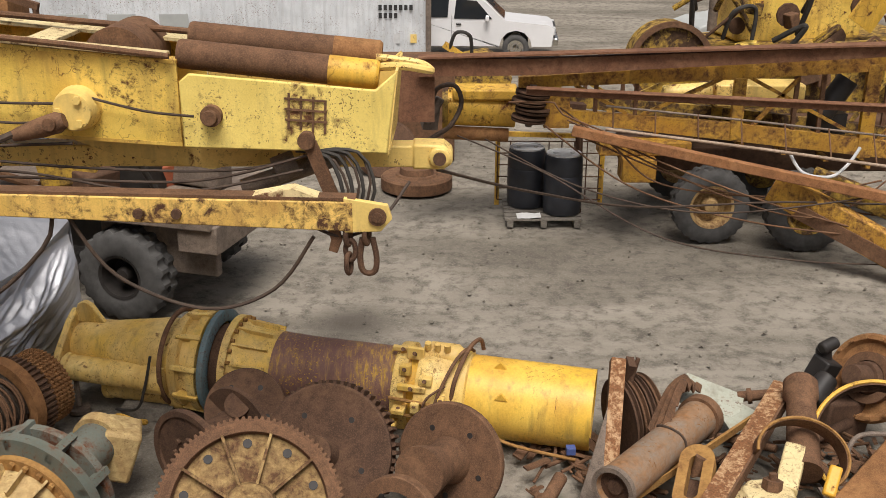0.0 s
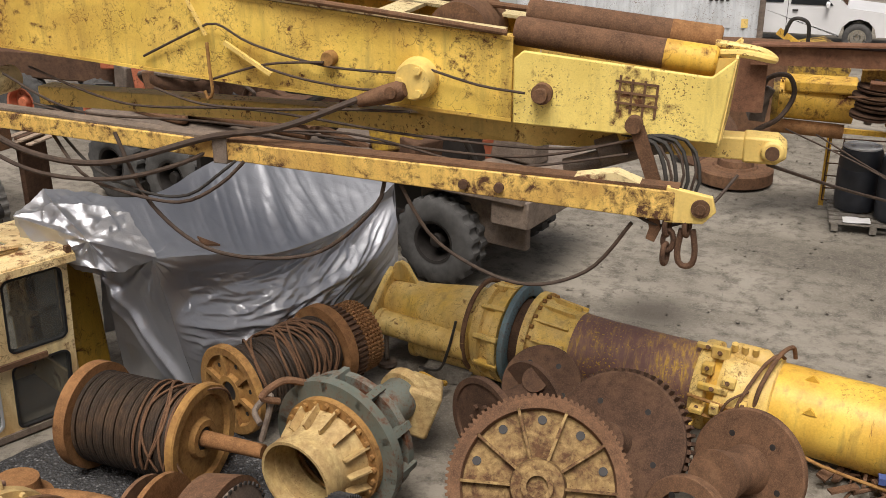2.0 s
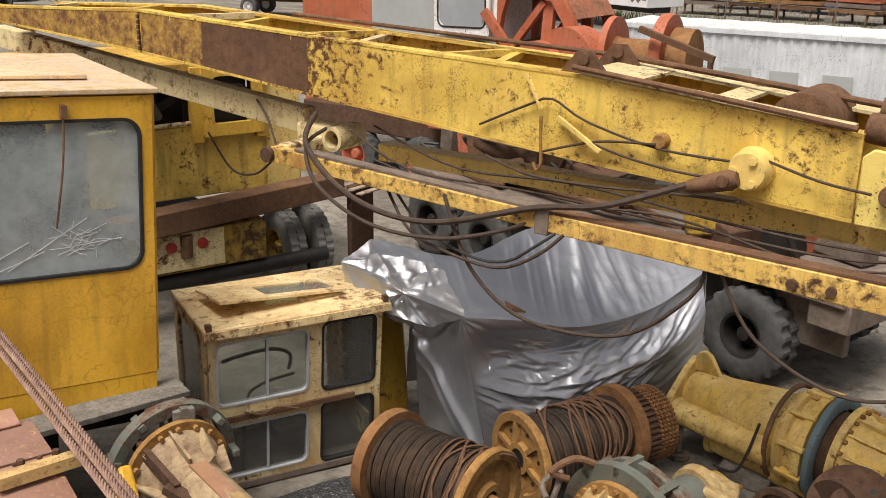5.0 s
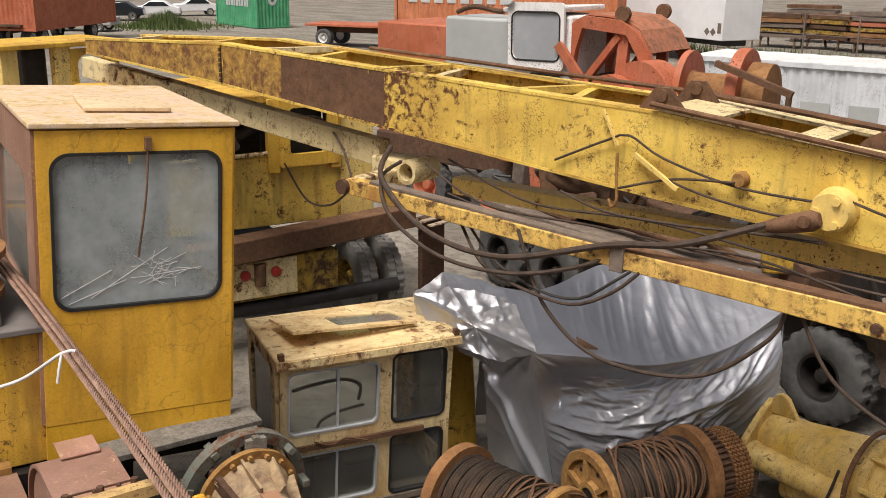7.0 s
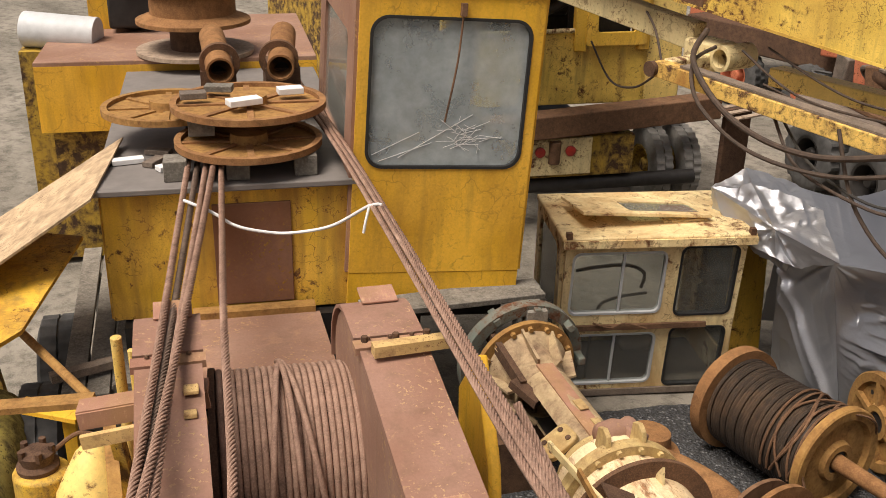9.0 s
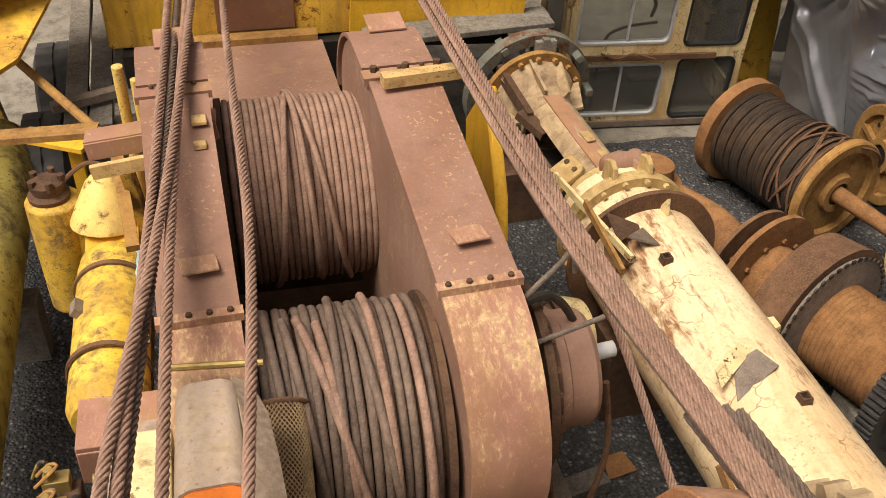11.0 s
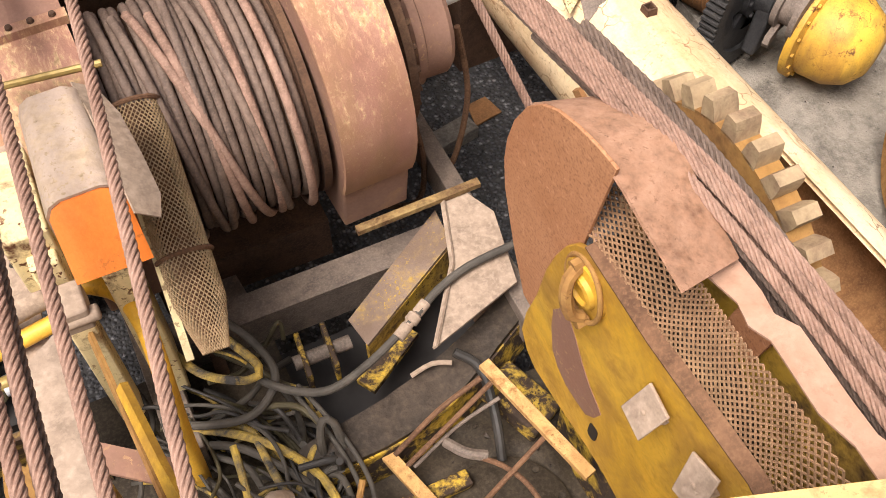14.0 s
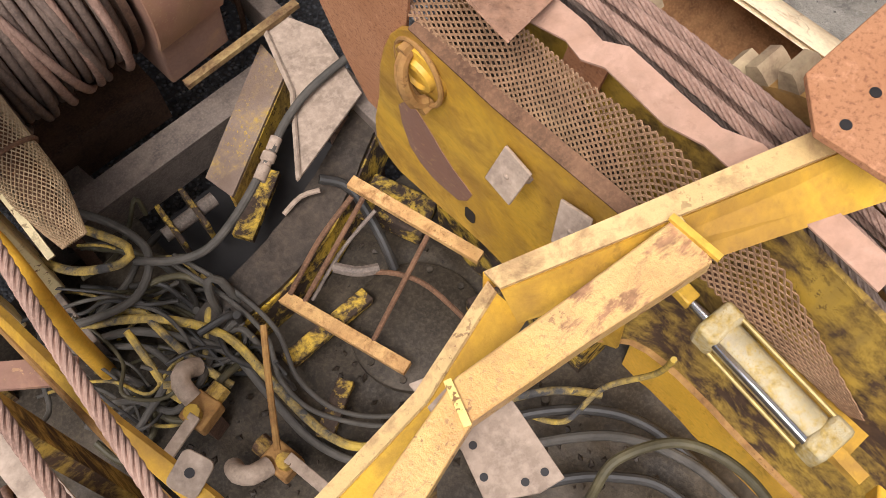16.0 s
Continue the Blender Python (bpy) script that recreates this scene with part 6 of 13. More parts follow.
def carrier():
    ax = pose(-3.7, 11.0, 0, 0, 0, -16)
    th = thing("carrier_truck", "dark grimy crane carrier on chunky off-road tyres", "truck", axes=ax)
    part("chassis", Shape().box((-2.6, 0.9, 0.95), (7.2, 1.5, 0.4)), BLACK, th, bevel=0.03)
    part("side_panel", Shape().box((0.35, 0.2, 0.88), (1.5, 0.12, 0.62)), STEEL_OLD, th, "greasy dark side panel", bevel=0.02)
    part("deck", Shape().box((-2.6, 0.9, 1.28), (7.6, 2.1, 0.12)), STEEL_OLD, th, "dusty grey deck plate", bevel=0.02)
    part("front_frame", Shape().box((1.0, 0.5, 1.1), (0.5, 1.2, 0.34)), STEEL_OLD, th, bevel=0.02)
    for x in (0.0, -4.6, -5.9):
        for y, d in ((0.0, -1), (1.9, 1)):
            wheel(th, (x, y, 0.56), (0, d, 0), 0.57, 0.38, 0.26, RUBBER, BLACK, 20, dish=0.1, tread=0.035)
    part("engine", Shape().box((-4.6, 0.9, 1.75), (1.6, 1.3, 0.8)).cyl((-5.2, 0.3, 1.9), (-3.9, 0.4, 1.8), 0.2).box((-3.0, 0.8, 1.6), (0.9, 0.9, 0.5)), RUST_DARK, th, bevel=0.03)
    part("orange_panel", Shape().box((-4.1, 1.3, 2.0), (1.1, 0.4, 0.4), (8, 10, 0)), ORANGE_PAINT, th, "orange engine panel")
    part("pipe", Shape().cyl((-5.6, 0.1, 1.55), (-2.2, 0.15, 1.5), 0.07), RUST_BROWN, th)
    rng_c = random.Random(31)
    for k in range(26):
        cx, cz = rng_c.uniform(-6.4, 0.6), rng_c.uniform(1.4, 2.3)
        if k % 2:
            part("pipe", Shape().tube(curve([(cx, 0.2, cz), (cx + rng_c.uniform(-0.6, 0.6), 0.0, cz + rng_c.uniform(-0.2, 0.3)), (cx + rng_c.uniform(-1.0, 1.0), 0.3, cz - 0.2), (cx + rng_c.uniform(-1.2, 1.2), 0.6, 1.3)]), rng_c.choice((0.025, 0.04, 0.06))), rng_c.choice((HOSE, RUST_DARK, RUST_BROWN, STEEL_OLD)), th)
        else:
            part("bracket", Shape().box((cx, rng_c.uniform(0.2, 1.3), rng_c.uniform(1.3, 1.9)), (rng_c.uniform(0.3, 1.0), rng_c.uniform(0.2, 0.6), rng_c.uniform(0.3, 0.9)), (0, rng_c.uniform(-15, 15), rng_c.uniform(-20, 20))), rng_c.choice((BLACK, RUST_DARK, RUST_BROWN, RED_PAINT, YELLOW_DIRTY, STEEL_OLD)), th, bevel=0.03)
    part("mudguard", Shape().box((-3.9, 0.0, 0.75), (0.08, 0.5, 0.9)), BLACK, th)
    return th


carrier()


# ---- the tarpaulin heap ----


def tarp():
    th = thing("covered_machine", "machine wrapped in a wrinkled silver-grey tarpaulin, bunched at one end", "tarpaulin", at=(-5.0, 8.6, 0))
    heart = Vector((-4.95, 8.7, 0.7))

    def along(pts, t):
        """A smooth line through evenly spaced points."""
        q = min(max(t, 0.0), 0.99999) * (len(pts) - 1)
        k = int(q)
        p0, p1, p2, p3 = pts[max(k - 1, 0)], pts[k], pts[k + 1], pts[min(k + 2, len(pts) - 1)]
        f = q - k
        return 0.5 * (2 * p1 + (p2 - p0) * f + (2 * p0 - 5 * p1 + 4 * p2 - p3) * f * f + (3 * p1 - p0 - 3 * p2 + p3) * f ** 3)

    def crease(x, y, z):
        """Sharp ridges where smooth noise changes its sign."""
        return 1.0 - min(1.0, 2.4 * abs(noise.noise(Vector((x, y, z)))))

    def crumple(p):
        q = p + 0.1 * noise.noise_vector(p * 2.1)
        return 0.012 * crease(q.x * 2.1, q.y * 2.1, q.z * 2.1) + 0.005 * crease(q.x * 5.3 + 7, q.y * 5.3, q.z * 5.3)

    vec = lambda *rows: [Vector(r) for r in rows]
    front = vec((-5.15, 7.16, 1.60), (-4.82, 7.72, 1.47), (-4.50, 8.30, 1.30), (-4.10, 9.05, 1.36), (-3.84, 9.77, 1.62))
    back = vec((-6.03, 7.65, 1.94), (-5.70, 8.10, 1.85), (-5.42, 8.85, 2.00), (-5.05, 9.45, 1.92), (-4.55, 10.3, 1.80))
    hem = vec((-4.97, 7.38, 0.12), (-4.72, 7.95, 0.06), (-4.40, 8.50, 0.20), (-4.10, 9.00, 0.36), (-3.73, 9.57, 0.46))
    tie, low_left, hem_left = Vector((-5.15, 7.16, 1.60)), Vector((-5.74, 7.22, 1.34)), Vector((-5.90, 7.55, 0.10))

    def sheet(nu, nv, at_uv, fold):
        """One side of the wrap: the border keeps to its line, so that the sides meet."""
        s = Shape()
        for j in range(nv + 1):
            for i in range(nu + 1):
                u, v = i / nu, j / nv
                p = at_uv(u, v)
                rim = min(1.0, 9 * u, 9 * (1 - u), 9 * v, 9 * (1 - v))
                s.v.append(tuple(p + (p - heart).normalized() * (crumple(p) + rim * fold(u, v, p))))
        s.f = [(j * (nu + 1) + i, j * (nu + 1) + i + 1, (j + 1) * (nu + 1) + i + 1, (j + 1) * (nu + 1) + i) for j in range(nv) for i in range(nu)]
        return s

    def top_at(u, v):
        p = along(front, u).lerp(along(back, u), v)
        p.z -= 0.10 * math.sin(math.pi * v) * math.sin(math.pi * min(1.0, u * 1.1))
        return p

    def top_fold(u, v, p):
        fan = math.exp(-math.hypot(u * 2.6, v) / 0.45) * 0.05 * math.sin(13 * math.atan2(v * 1.1, u * 2.6) + 1.0)
        pulls = 0.022 * crease(u * 9 - 1.1 * v, v * 0.5, 3.0) + 0.012 * crease(u * 24 - 2.6 * v, v * 0.9, 8.0)
        deep = 0.035 * math.exp(-((u - 0.52 - 0.16 * v) / 0.025) ** 2) + 0.025 * math.exp(-((u - 0.62 - 0.15 * v) / 0.02) ** 2) * (1 - v)
        return fan + pulls + deep - 0.02

    def front_at(u, v):
        p = along(front, u).lerp(along(hem, u), v)
        out = Vector((0.86, -0.5, 0))
        swag = 0.74 - 0.42 * u
        hollow = -0.17 * math.exp(-((v - swag * 0.42) / 0.17) ** 2) + 0.09 * math.exp(-((v - swag * 1.12) / 0.16) ** 2)
        return p + out * hollow * min(1.0, 6 * u + 0.1, 5 * (1 - u) + 0.3) * min(1.0, 8 * v)

    def front_fold(u, v, p):
        w = v + 0.45 * u - 0.30 * math.sin(math.pi * u)
        bands = 0.055 * crease(u * 1.7, w * 4.2, 5.0) + 0.040 * crease(u * 4.5 + 1.3 * w, w * 9.0, 9.0)
        small = 0.030 * crease(u * 7 + 2 * w, w * 11, 2.0) + 0.012 * crease(u * 18 - 5 * w, w * 20, 4.0)
        a, r = math.atan2(v * 1.5, u * 2.7), math.hypot(u * 2.7, v * 1.5)
        fan = 0.055 * math.sin(15 * a + 1.4 * noise.noise(Vector((r * 3, a * 2, 0)))) * math.exp(-r / 0.55)
        return bands + small + fan - 0.05

    def left_at(u, v):
        return tie.lerp(low_left, u).lerp(Vector(hem[0]).lerp(hem_left, u), v) + Vector((0, 0, 0.10 * math.sin(math.pi * u) * (1 - v)))

    def left_fold(u, v, p):
        d = u + v - 1.0
        ridge = 0.11 * math.exp(-abs(d) / 0.035) + 0.05 * math.exp(-abs(d - 0.22) / 0.03)
        a, r = math.atan2(v * 1.4, u * 0.6), math.hypot(u * 0.6, v * 1.4)
        fan = 0.035 * math.sin(11 * a + noise.noise(Vector((r * 3, a, 5)))) * math.exp(-r / 0.8)
        return ridge + fan + 0.03 * crease(u * 1.6 + 1.2 * v, v * 0.9, 1.0) + 0.008 * crease(u * 5 + 3 * v, v * 3, 6.0) - 0.03

    right = (Vector(front[-1]), Vector(back[-1]), Vector(hem[-1]), Vector((-4.45, 10.35, 0.5)))
    right_at = lambda u, v: right[0].lerp(right[1], u).lerp(right[2].lerp(right[3], u), v)
    back_at = lambda u, v: along(back, u).lerp(along(back, u) + Vector((-0.25, 0.15, 0)) - Vector((0, 0, along(back, u).z - 0.4)), v)
    plain_fold = lambda u, v, p: 0.03 * crease(u * 5, v * 1.5, 4.0)
    whole = Shape()
    for s in (sheet(190, 130, top_at, top_fold), sheet(230, 150, front_at, front_fold), sheet(90, 150, left_at, left_fold), sheet(40, 60, right_at, plain_fold), sheet(50, 30, back_at, plain_fold)):
        whole.add(s.v, s.f)
    # the bunched end: cloth drawn tight in flat facets between its folds
    c = Vector((-5.95, 7.25, 1.62))
    tip = dict(a=(-6.40, 6.98, 1.92), b=(-6.33, 7.32, 2.05), c=(-6.03, 7.65, 1.96), d=(-5.62, 7.50, 1.86), k=(-5.15, 7.16, 1.62), n=(-5.73, 7.05, 1.74), e=(-6.10, 7.15, 1.99), f=(-6.45, 7.05, 1.62),
               g=(-6.12, 7.00, 1.60), h=(-5.68, 7.04, 1.52), i=(-5.52, 7.12, 1.45), j=(-5.72, 7.20, 1.36), l=(-6.50, 7.35, 1.55), m=(-6.10, 7.75, 1.50))
    bunch, seen = Shape(), {}
    for abc in "abe bce cde dne nae dkn nki nih nhg nga agf afl alb blm bmc kij ihj hgj gfj".split():
        p0, p1, p2 = (Vector(tip[q]) for q in abc)
        n = 26
        at = {}
        for i in range(n + 1):
            for j in range(n + 1 - i):
                s, t = i / n, j / n
                p = p0 * (1 - s - t) + p1 * s + p2 * t
                inner = min(1.0, 5 * min(s, t, 1 - s - t))
                e = p - Vector(tip["n"])
                fan = 0.018 * math.sin(9 * math.atan2(e.z, e.x) + 6 * e.y) * math.exp(-e.length / 0.3)
                lift = 0.035 * crease(p.x * 3.1 + 1.5 * p.z, p.y * 3.1, p.z * 2.0) + 0.018 * crease(p.x * 8, p.y * 8 + p.z, p.z * 6) + crumple(p) + inner * (fan - 0.035)
                key = tuple(round(q, 4) for q in p)
                if key not in seen:
                    seen[key] = len(bunch.v)
                    bunch.v.append(tuple(p + (p - c).normalized() * lift))
                at[i, j] = seen[key]
        bunch.f += [(at[i, j], at[i + 1, j], at[i, j + 1]) for i in range(n) for j in range(n - i)]
        bunch.f += [(at[i + 1, j], at[i + 1, j + 1], at[i, j + 1]) for i in range(n - 1) for j in range(n - 1 - i)]
    part("bunched_end", bunch, TARP, th, "bunched and knotted tarpaulin end", smooth=30)
    part("tarpaulin", whole, TARP, th, smooth=180)
    hole = [top_at(u, v) + Vector((0, 0, 0.03)) for u, v in ((0.235, 0.20), (0.30, 0.17), (0.255, 0.36))]
    part("torn_hole", Shape().add(hole + [p - Vector((0, 0, 0.02)) for p in hole], [(0, 1, 2), (5, 4, 3), (0, 3, 4, 1), (1, 4, 5, 2), (2, 5, 3, 0)]), RUST_BROWN, th, "brown patch showing through a tear")
    part("hidden_body", Shape().box((-4.95, 8.7, 0.55), (0.8, 1.6, 1.1), (0, 0, -30)), BLACK, th)
    return th


post = tarp()
part("leg", Shape().add([(-6.75, 7.4, 0), (-6.2, 7.3, 0), (-6.15, 7.7, 0), (-6.7, 7.8, 0), (-6.7, 7.45, 1.35), (-6.3, 7.35, 1.4), (-6.25, 7.7, 1.4), (-6.65, 7.8, 1.35)], [(3, 2, 1, 0), (4, 5, 6, 7), (0, 1, 5, 4), (1, 2, 6, 5), (2, 3, 7, 6), (3, 0, 4, 7)]), YELLOW, post, bevel=0.03)
part("rib", Shape().cyl((-6.32, 7.36, 0.1), (-6.38, 7.4, 1.3), 0.07), YELLOW, post)


# ---- the yellow truck with its engine bay ----


def yellow_truck():
    th = thing("crane_truck", "old yellow crane truck with open engine bay and twin rear tyres", "truck", at=(-10.3, 9.0, 0))
    x = -10.1
    part("rear_panel", Shape().box((x - 0.2, 8.3, 0.95), (0.3, 2.1, 0.55)), YELLOW_DIRTY, th, bevel=0.02)
    part("light_panel", Shape().box((x - 0.02, 8.25, 0.98), (0.06, 0.95, 0.5)), CREAM, th, bevel=0.01)
    for y in (8.0, 8.42):
        part("tail_light", Shape().lathe((x + 0.01, y, 1.06), (1, 0, 0), [(0, 0.07), (0.03, 0.07), (0.04, 0.05), (0.04, 0)], 18), LIGHT_RED, th)
    part("rubber_stop", Shape().cyl((x + 0.0, 8.2, 0.9), (x + 0.03, 8.2, 1.2), 0.08, n=14), RUST_BROWN, th)
    part("bumper_beam", Shape().beam((x + 0.1, 6.6, 1.36), (x - 0.3, 10.6, 1.5), 0.34, 0.3), RUST_BROWN, th, "long brown rusted bumper beam", bevel=0.015)
    part("house_panel", Shape().box((x - 0.6, 8.2, 2.0), (0.1, 2.9, 0.95)), YELLOW_BOOM, th, "flaking yellow engine cover", bevel=0.015)
    part("house_side", Shape().box((x - 0.75, 9.85, 2.3), (0.4, 0.6, 1.7)), YELLOW_PALE, th, bevel=0.02)
    part("house_roof", Shape().box((x - 1.6, 8.4, 3.25), (2.2, 3.6, 0.12)), YELLOW, th, bevel=0.02)
    # black back sheet puts the engine bay's shade into the colour
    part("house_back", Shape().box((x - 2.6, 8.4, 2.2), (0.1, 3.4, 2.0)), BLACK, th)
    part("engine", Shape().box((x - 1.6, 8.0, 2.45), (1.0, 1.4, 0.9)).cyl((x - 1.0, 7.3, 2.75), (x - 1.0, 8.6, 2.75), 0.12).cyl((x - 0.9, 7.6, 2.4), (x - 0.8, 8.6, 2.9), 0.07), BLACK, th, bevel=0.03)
    part("exhaust_pipe", Shape().tube(curve([(x - 0.7, 7.4, 2.9), (x - 0.6, 7.7, 2.65), (x - 0.6, 8.0, 2.85), (x - 0.7, 8.2, 2.6)]), 0.06), STEEL_OLD, th)
    part("bay_rail", Shape().cyl((x - 0.55, 7.0, 2.5), (x - 0.55, 8.6, 2.52), 0.03), CREAM, th)
    for y in (6.85, 8.65, 9.55):
        part("pillar", Shape().box((x - 0.55, y, 2.75), (0.12, 0.16, 1.0)), YELLOW, th, bevel=0.01)
    win = Shape()
    frame_plate(win, rounded(0.85, 0.95, 0.03), rounded(0.55, 0.62, 0.06), 0.05, facing((x - 0.5, 9.15, 2.8), (0, 1, 0), (0, 0, 1)))
    part("window_frame", win, YELLOW, th)
    # solid black box behind the frame paints the shade inside the window
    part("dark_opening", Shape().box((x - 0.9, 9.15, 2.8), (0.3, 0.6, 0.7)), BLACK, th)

    for y, d in ((9.92, -1), (10.34, 1)):
        wheel(th, (x - 0.75, y, 0.55), (0, d, 0), 0.56, 0.3, 0.28, RUBBER_GREY, YELLOW_DIRTY, 30)
    wheel(th, (x - 0.1, 6.9, 0.55), (0, -1, 0), 0.56, 0.3, 0.28, RUBBER, YELLOW_DIRTY, 30)
    part("axle", Shape().cyl((x - 0.15, 6.9, 0.55), (x - 0.15, 10.3, 0.55), 0.1), BLACK, th)
    part("chassis", Shape().box((x - 3.5, 8.6, 0.85), (6.5, 1.2, 0.4)), BLACK, th)
    th.matrix_world = pose(x, 8.4, 0, 0, 0, -20) @ pose(-x, -8.4, 0) @ th.matrix_world
    return th


yellow_truck()
grille_steps = thing("step_grating", "pale perforated step grating hung beside the truck", "step", at=(-9.6, 10.7, 0))
for k in range(5):
    part("tread", Shape().box((-9.6 + 0.12 * k, 10.8 + 0.02 * k, 1.45 - 0.05 * (k % 2)), (0.1, 0.6, 0.02)), DUSTY, grille_steps)
part("hanger", Shape().box((-9.5, 10.9, 0.75), (0.08, 0.5, 1.4)), RUST_DARK, grille_steps)


def far_cab():
    th = thing("operator_cab", "far yellow operator cab with a black seat inside", "cab", at=(-19.5, 11.0, 0))
    part("base", Shape().box((-19.6, 11.0, 1.1), (2.6, 3.2, 2.2)), YELLOW_DIRTY, th, bevel=0.04)
    for y in (9.9, 11.0, 12.1):
        part("pillar", Shape().box((-18.6, y, 2.75), (0.2, 0.35, 1.1)), YELLOW_PALE, th, bevel=0.02)
    part("roof", Shape().box((-19.2, 11.0, 3.32), (1.6, 2.7, 0.1)), YELLOW, th, bevel=0.02)
    part("seat", Shape().box((-19.0, 10.6, 2.85), (0.4, 0.5, 0.9)), BLACK, th, bevel=0.1)
    fr = Shape()
    frame_plate(fr, rounded(0.9, 0.95, 0.03), rounded(0.6, 0.7, 0.2), 0.05, facing((-18.5, 11.6, 2.75), (0, 1, 0), (0, 0, 1)))
    part("door_frame", fr, YELLOW, th)
    th.matrix_world = Matrix.Translation((-19.83, 10.75, 0))
    return th


far_cab()


# ---- operator cabs ----


def small_cab():
    ax = pose(-6.63, 5.42, -0.03, 0, 0, 63.4)     # x along the front, y to the back
    th = thing("operator_cab", "rusty cream operator cab with dusty panes standing on the gravel", "cab", axes=ax)
    w, dp, h = 1.66, 1.0, 1.72
    lean = 0.10
    P = lambda x, y, z: (x, y + lean * (1.7 - z) * 0.9, z)
    fr = facing((w / 2, lean * 0.7, 0.88), (1, 0, 0), (0, -lean, 1))
    # front face: two rows of openings
    front = Shape()
    xs, zs = [-0.83, 0.38, 0.83], [-0.83, -0.06, 0.80]
    for cx, cz, ow, oh, iw, ih in ((-0.33, 0.37, 1.0, 0.88, 0.84, 0.62), (0.50, 0.37, 0.66, 0.88, 0.52, 0.70), (-0.33, -0.45, 1.0, 0.76, 0.84, 0.54), (0.50, -0.45, 0.66, 0.76, 0.52, 0.64)):
        m = fr @ Matrix.Translation((cx, cz, 0))
        frame_plate(front, [(max(-ow / 2, min(ow / 2, 4 * x)), max(-oh / 2, min(oh / 2, 4 * y))) for x, y in rounded(iw, ih, 0.07)], rounded(iw, ih, 0.07), 0.045, m)
        pane = part("window_pane", Shape().plate(rounded(iw + 0.01, ih + 0.01, 0.07), 0.006, m), GLASS_CLEAR, th)
        pane.visible_shadow = False
        gask = Shape()
        frame_plate(gask, rounded(iw + 0.03, ih + 0.03, 0.075), rounded(iw - 0.01, ih - 0.01, 0.06), 0.06, m)
        part("window_gasket", gask, GLASS_DARK_FRAME if ow < 0.9 else LID_WHITE, th)
    part("front_frame", front, CREAM_CAB, th)
    for cz, ih in ((0.37, 0.62), (-0.45, 0.54)):
        part("window_bar", placed(Shape().box((-0.29, cz, 0), (0.022, ih, 0.03)), fr), LID_WHITE, th)
    # side, back, roof, floor
    for x, mat in ((0.0, CREAM_CAB), (w, CREAM_CAB)):
        sd = Shape()
        m = facing((x, dp / 2 + lean, 0.88), (0, 1, 0), (0, 0, 1))
        frame_plate(sd, [(max(-0.5, min(0.5, 4 * a)), max(-0.83, min(0.83, 4 * b))) for a, b in rounded(0.74, 1.15, 0.08)], [(a, b + 0.1) for a, b in rounded(0.74, 1.15, 0.08)], 0.04, m)
        part("side_frame", sd, mat, th)
        g = part("window_pane", Shape().plate([(a, b + 0.1) for a, b in rounded(0.75, 1.16, 0.08)], 0.006, m), GLASS_CLEAR, th)
        g.visible_shadow = False
    bk = Shape()
    m = facing((w / 2, dp + lean, 0.88), (1, 0, 0), (0, 0, 1))
    frame_plate(bk, [(max(-0.83, min(0.83, 4 * a)), max(-0.83, min(0.83, 4 * b))) for a, b in rounded(1.4, 1.3, 0.08)], [(a, b + 0.05) for a, b in rounded(1.4, 1.3, 0.08)], 0.04, m)
    part("back_frame", bk, CREAM_CAB, th)
    part("floor_plate", Shape().box((w / 2, dp / 2 + lean, 0.06), (w, dp, 0.06)), STEEL_OLD, th)
    part("roof", Shape().box((w / 2, dp / 2 - 0.02, 1.715), (w + 0.1, dp + 0.16, 0.05)), CREAM_CAB, th, "rust-stained cream roof", bevel=0.015)
    part("roof_lip", Shape().box((w / 2, -0.105, 1.68), (w + 0.1, 0.02, 0.07)), CREAM_CAB, th)
    hatch = Shape()
    frame_plate(hatch, [(max(-0.62, min(0.62, 5 * a)), max(-0.30, min(0.30, 5 * b))) for a, b in rounded(0.62, 0.26, 0.04)], [(a + 0.22, b - 0.02) for a, b in rounded(0.72, 0.34, 0.04)], 0.025, pose(0.74, 0.44, 1.815, -6, 5, 6))
    lid = part("roof_hatch", hatch, CREAM_CAB, th, "loose hatch frame lying tilted on the roof")
    part("hatch_pane", Shape().plate([(a + 0.22, b - 0.02) for a, b in rounded(0.73, 0.35, 0.04)], 0.006, pose(0.74, 0.44, 1.812, -6, 5, 6)), GLASS_GREEN, lid)
    part("roof_plate", Shape().box((1.15, 0.33, 1.755), (0.42, 0.2, 0.02), (3, 0, 5)), CREAM_CAB, th)
    for x in (0.0, w):
        part("corner_bolt", Shape().box((x, -0.08, 1.76), (0.05, 0.05, 0.06)), RUST_BROWN, th)
    part("seat", Shape().box((0.95, 0.62, 0.36), (0.45, 0.42, 0.1)), STEEL_OLD, th, bevel=0.04)
    part("lever", Shape().tube(curve([(0.35, 0.3, 0.1), (0.4, 0.28, 0.8), (0.55, 0.3, 0.95), (0.9, 0.35, 0.98)]), 0.015), STEEL_OLD, th)
    part("grab_bar", Shape().tube(curve([(0.35, 0.85, 1.0), (0.5, 0.7, 1.1), (0.8, 0.68, 1.12), (1.0, 0.75, 1.0), (1.02, 0.85, 0.8)]), 0.018), STEEL_OLD, th)
    part("brace", Shape().cyl((1.2, 0.2, 1.2), (1.6, 0.7, 0.9), 0.03), CREAM_CAB, th)
    part("latch_wire", Shape().tube(curve([(0.3, -0.0, 0.86), (0.45, -0.03, 0.82), (0.6, -0.03, 0.86), (0.8, -0.03, 0.8)]), 0.01), RUST_BROWN, th)
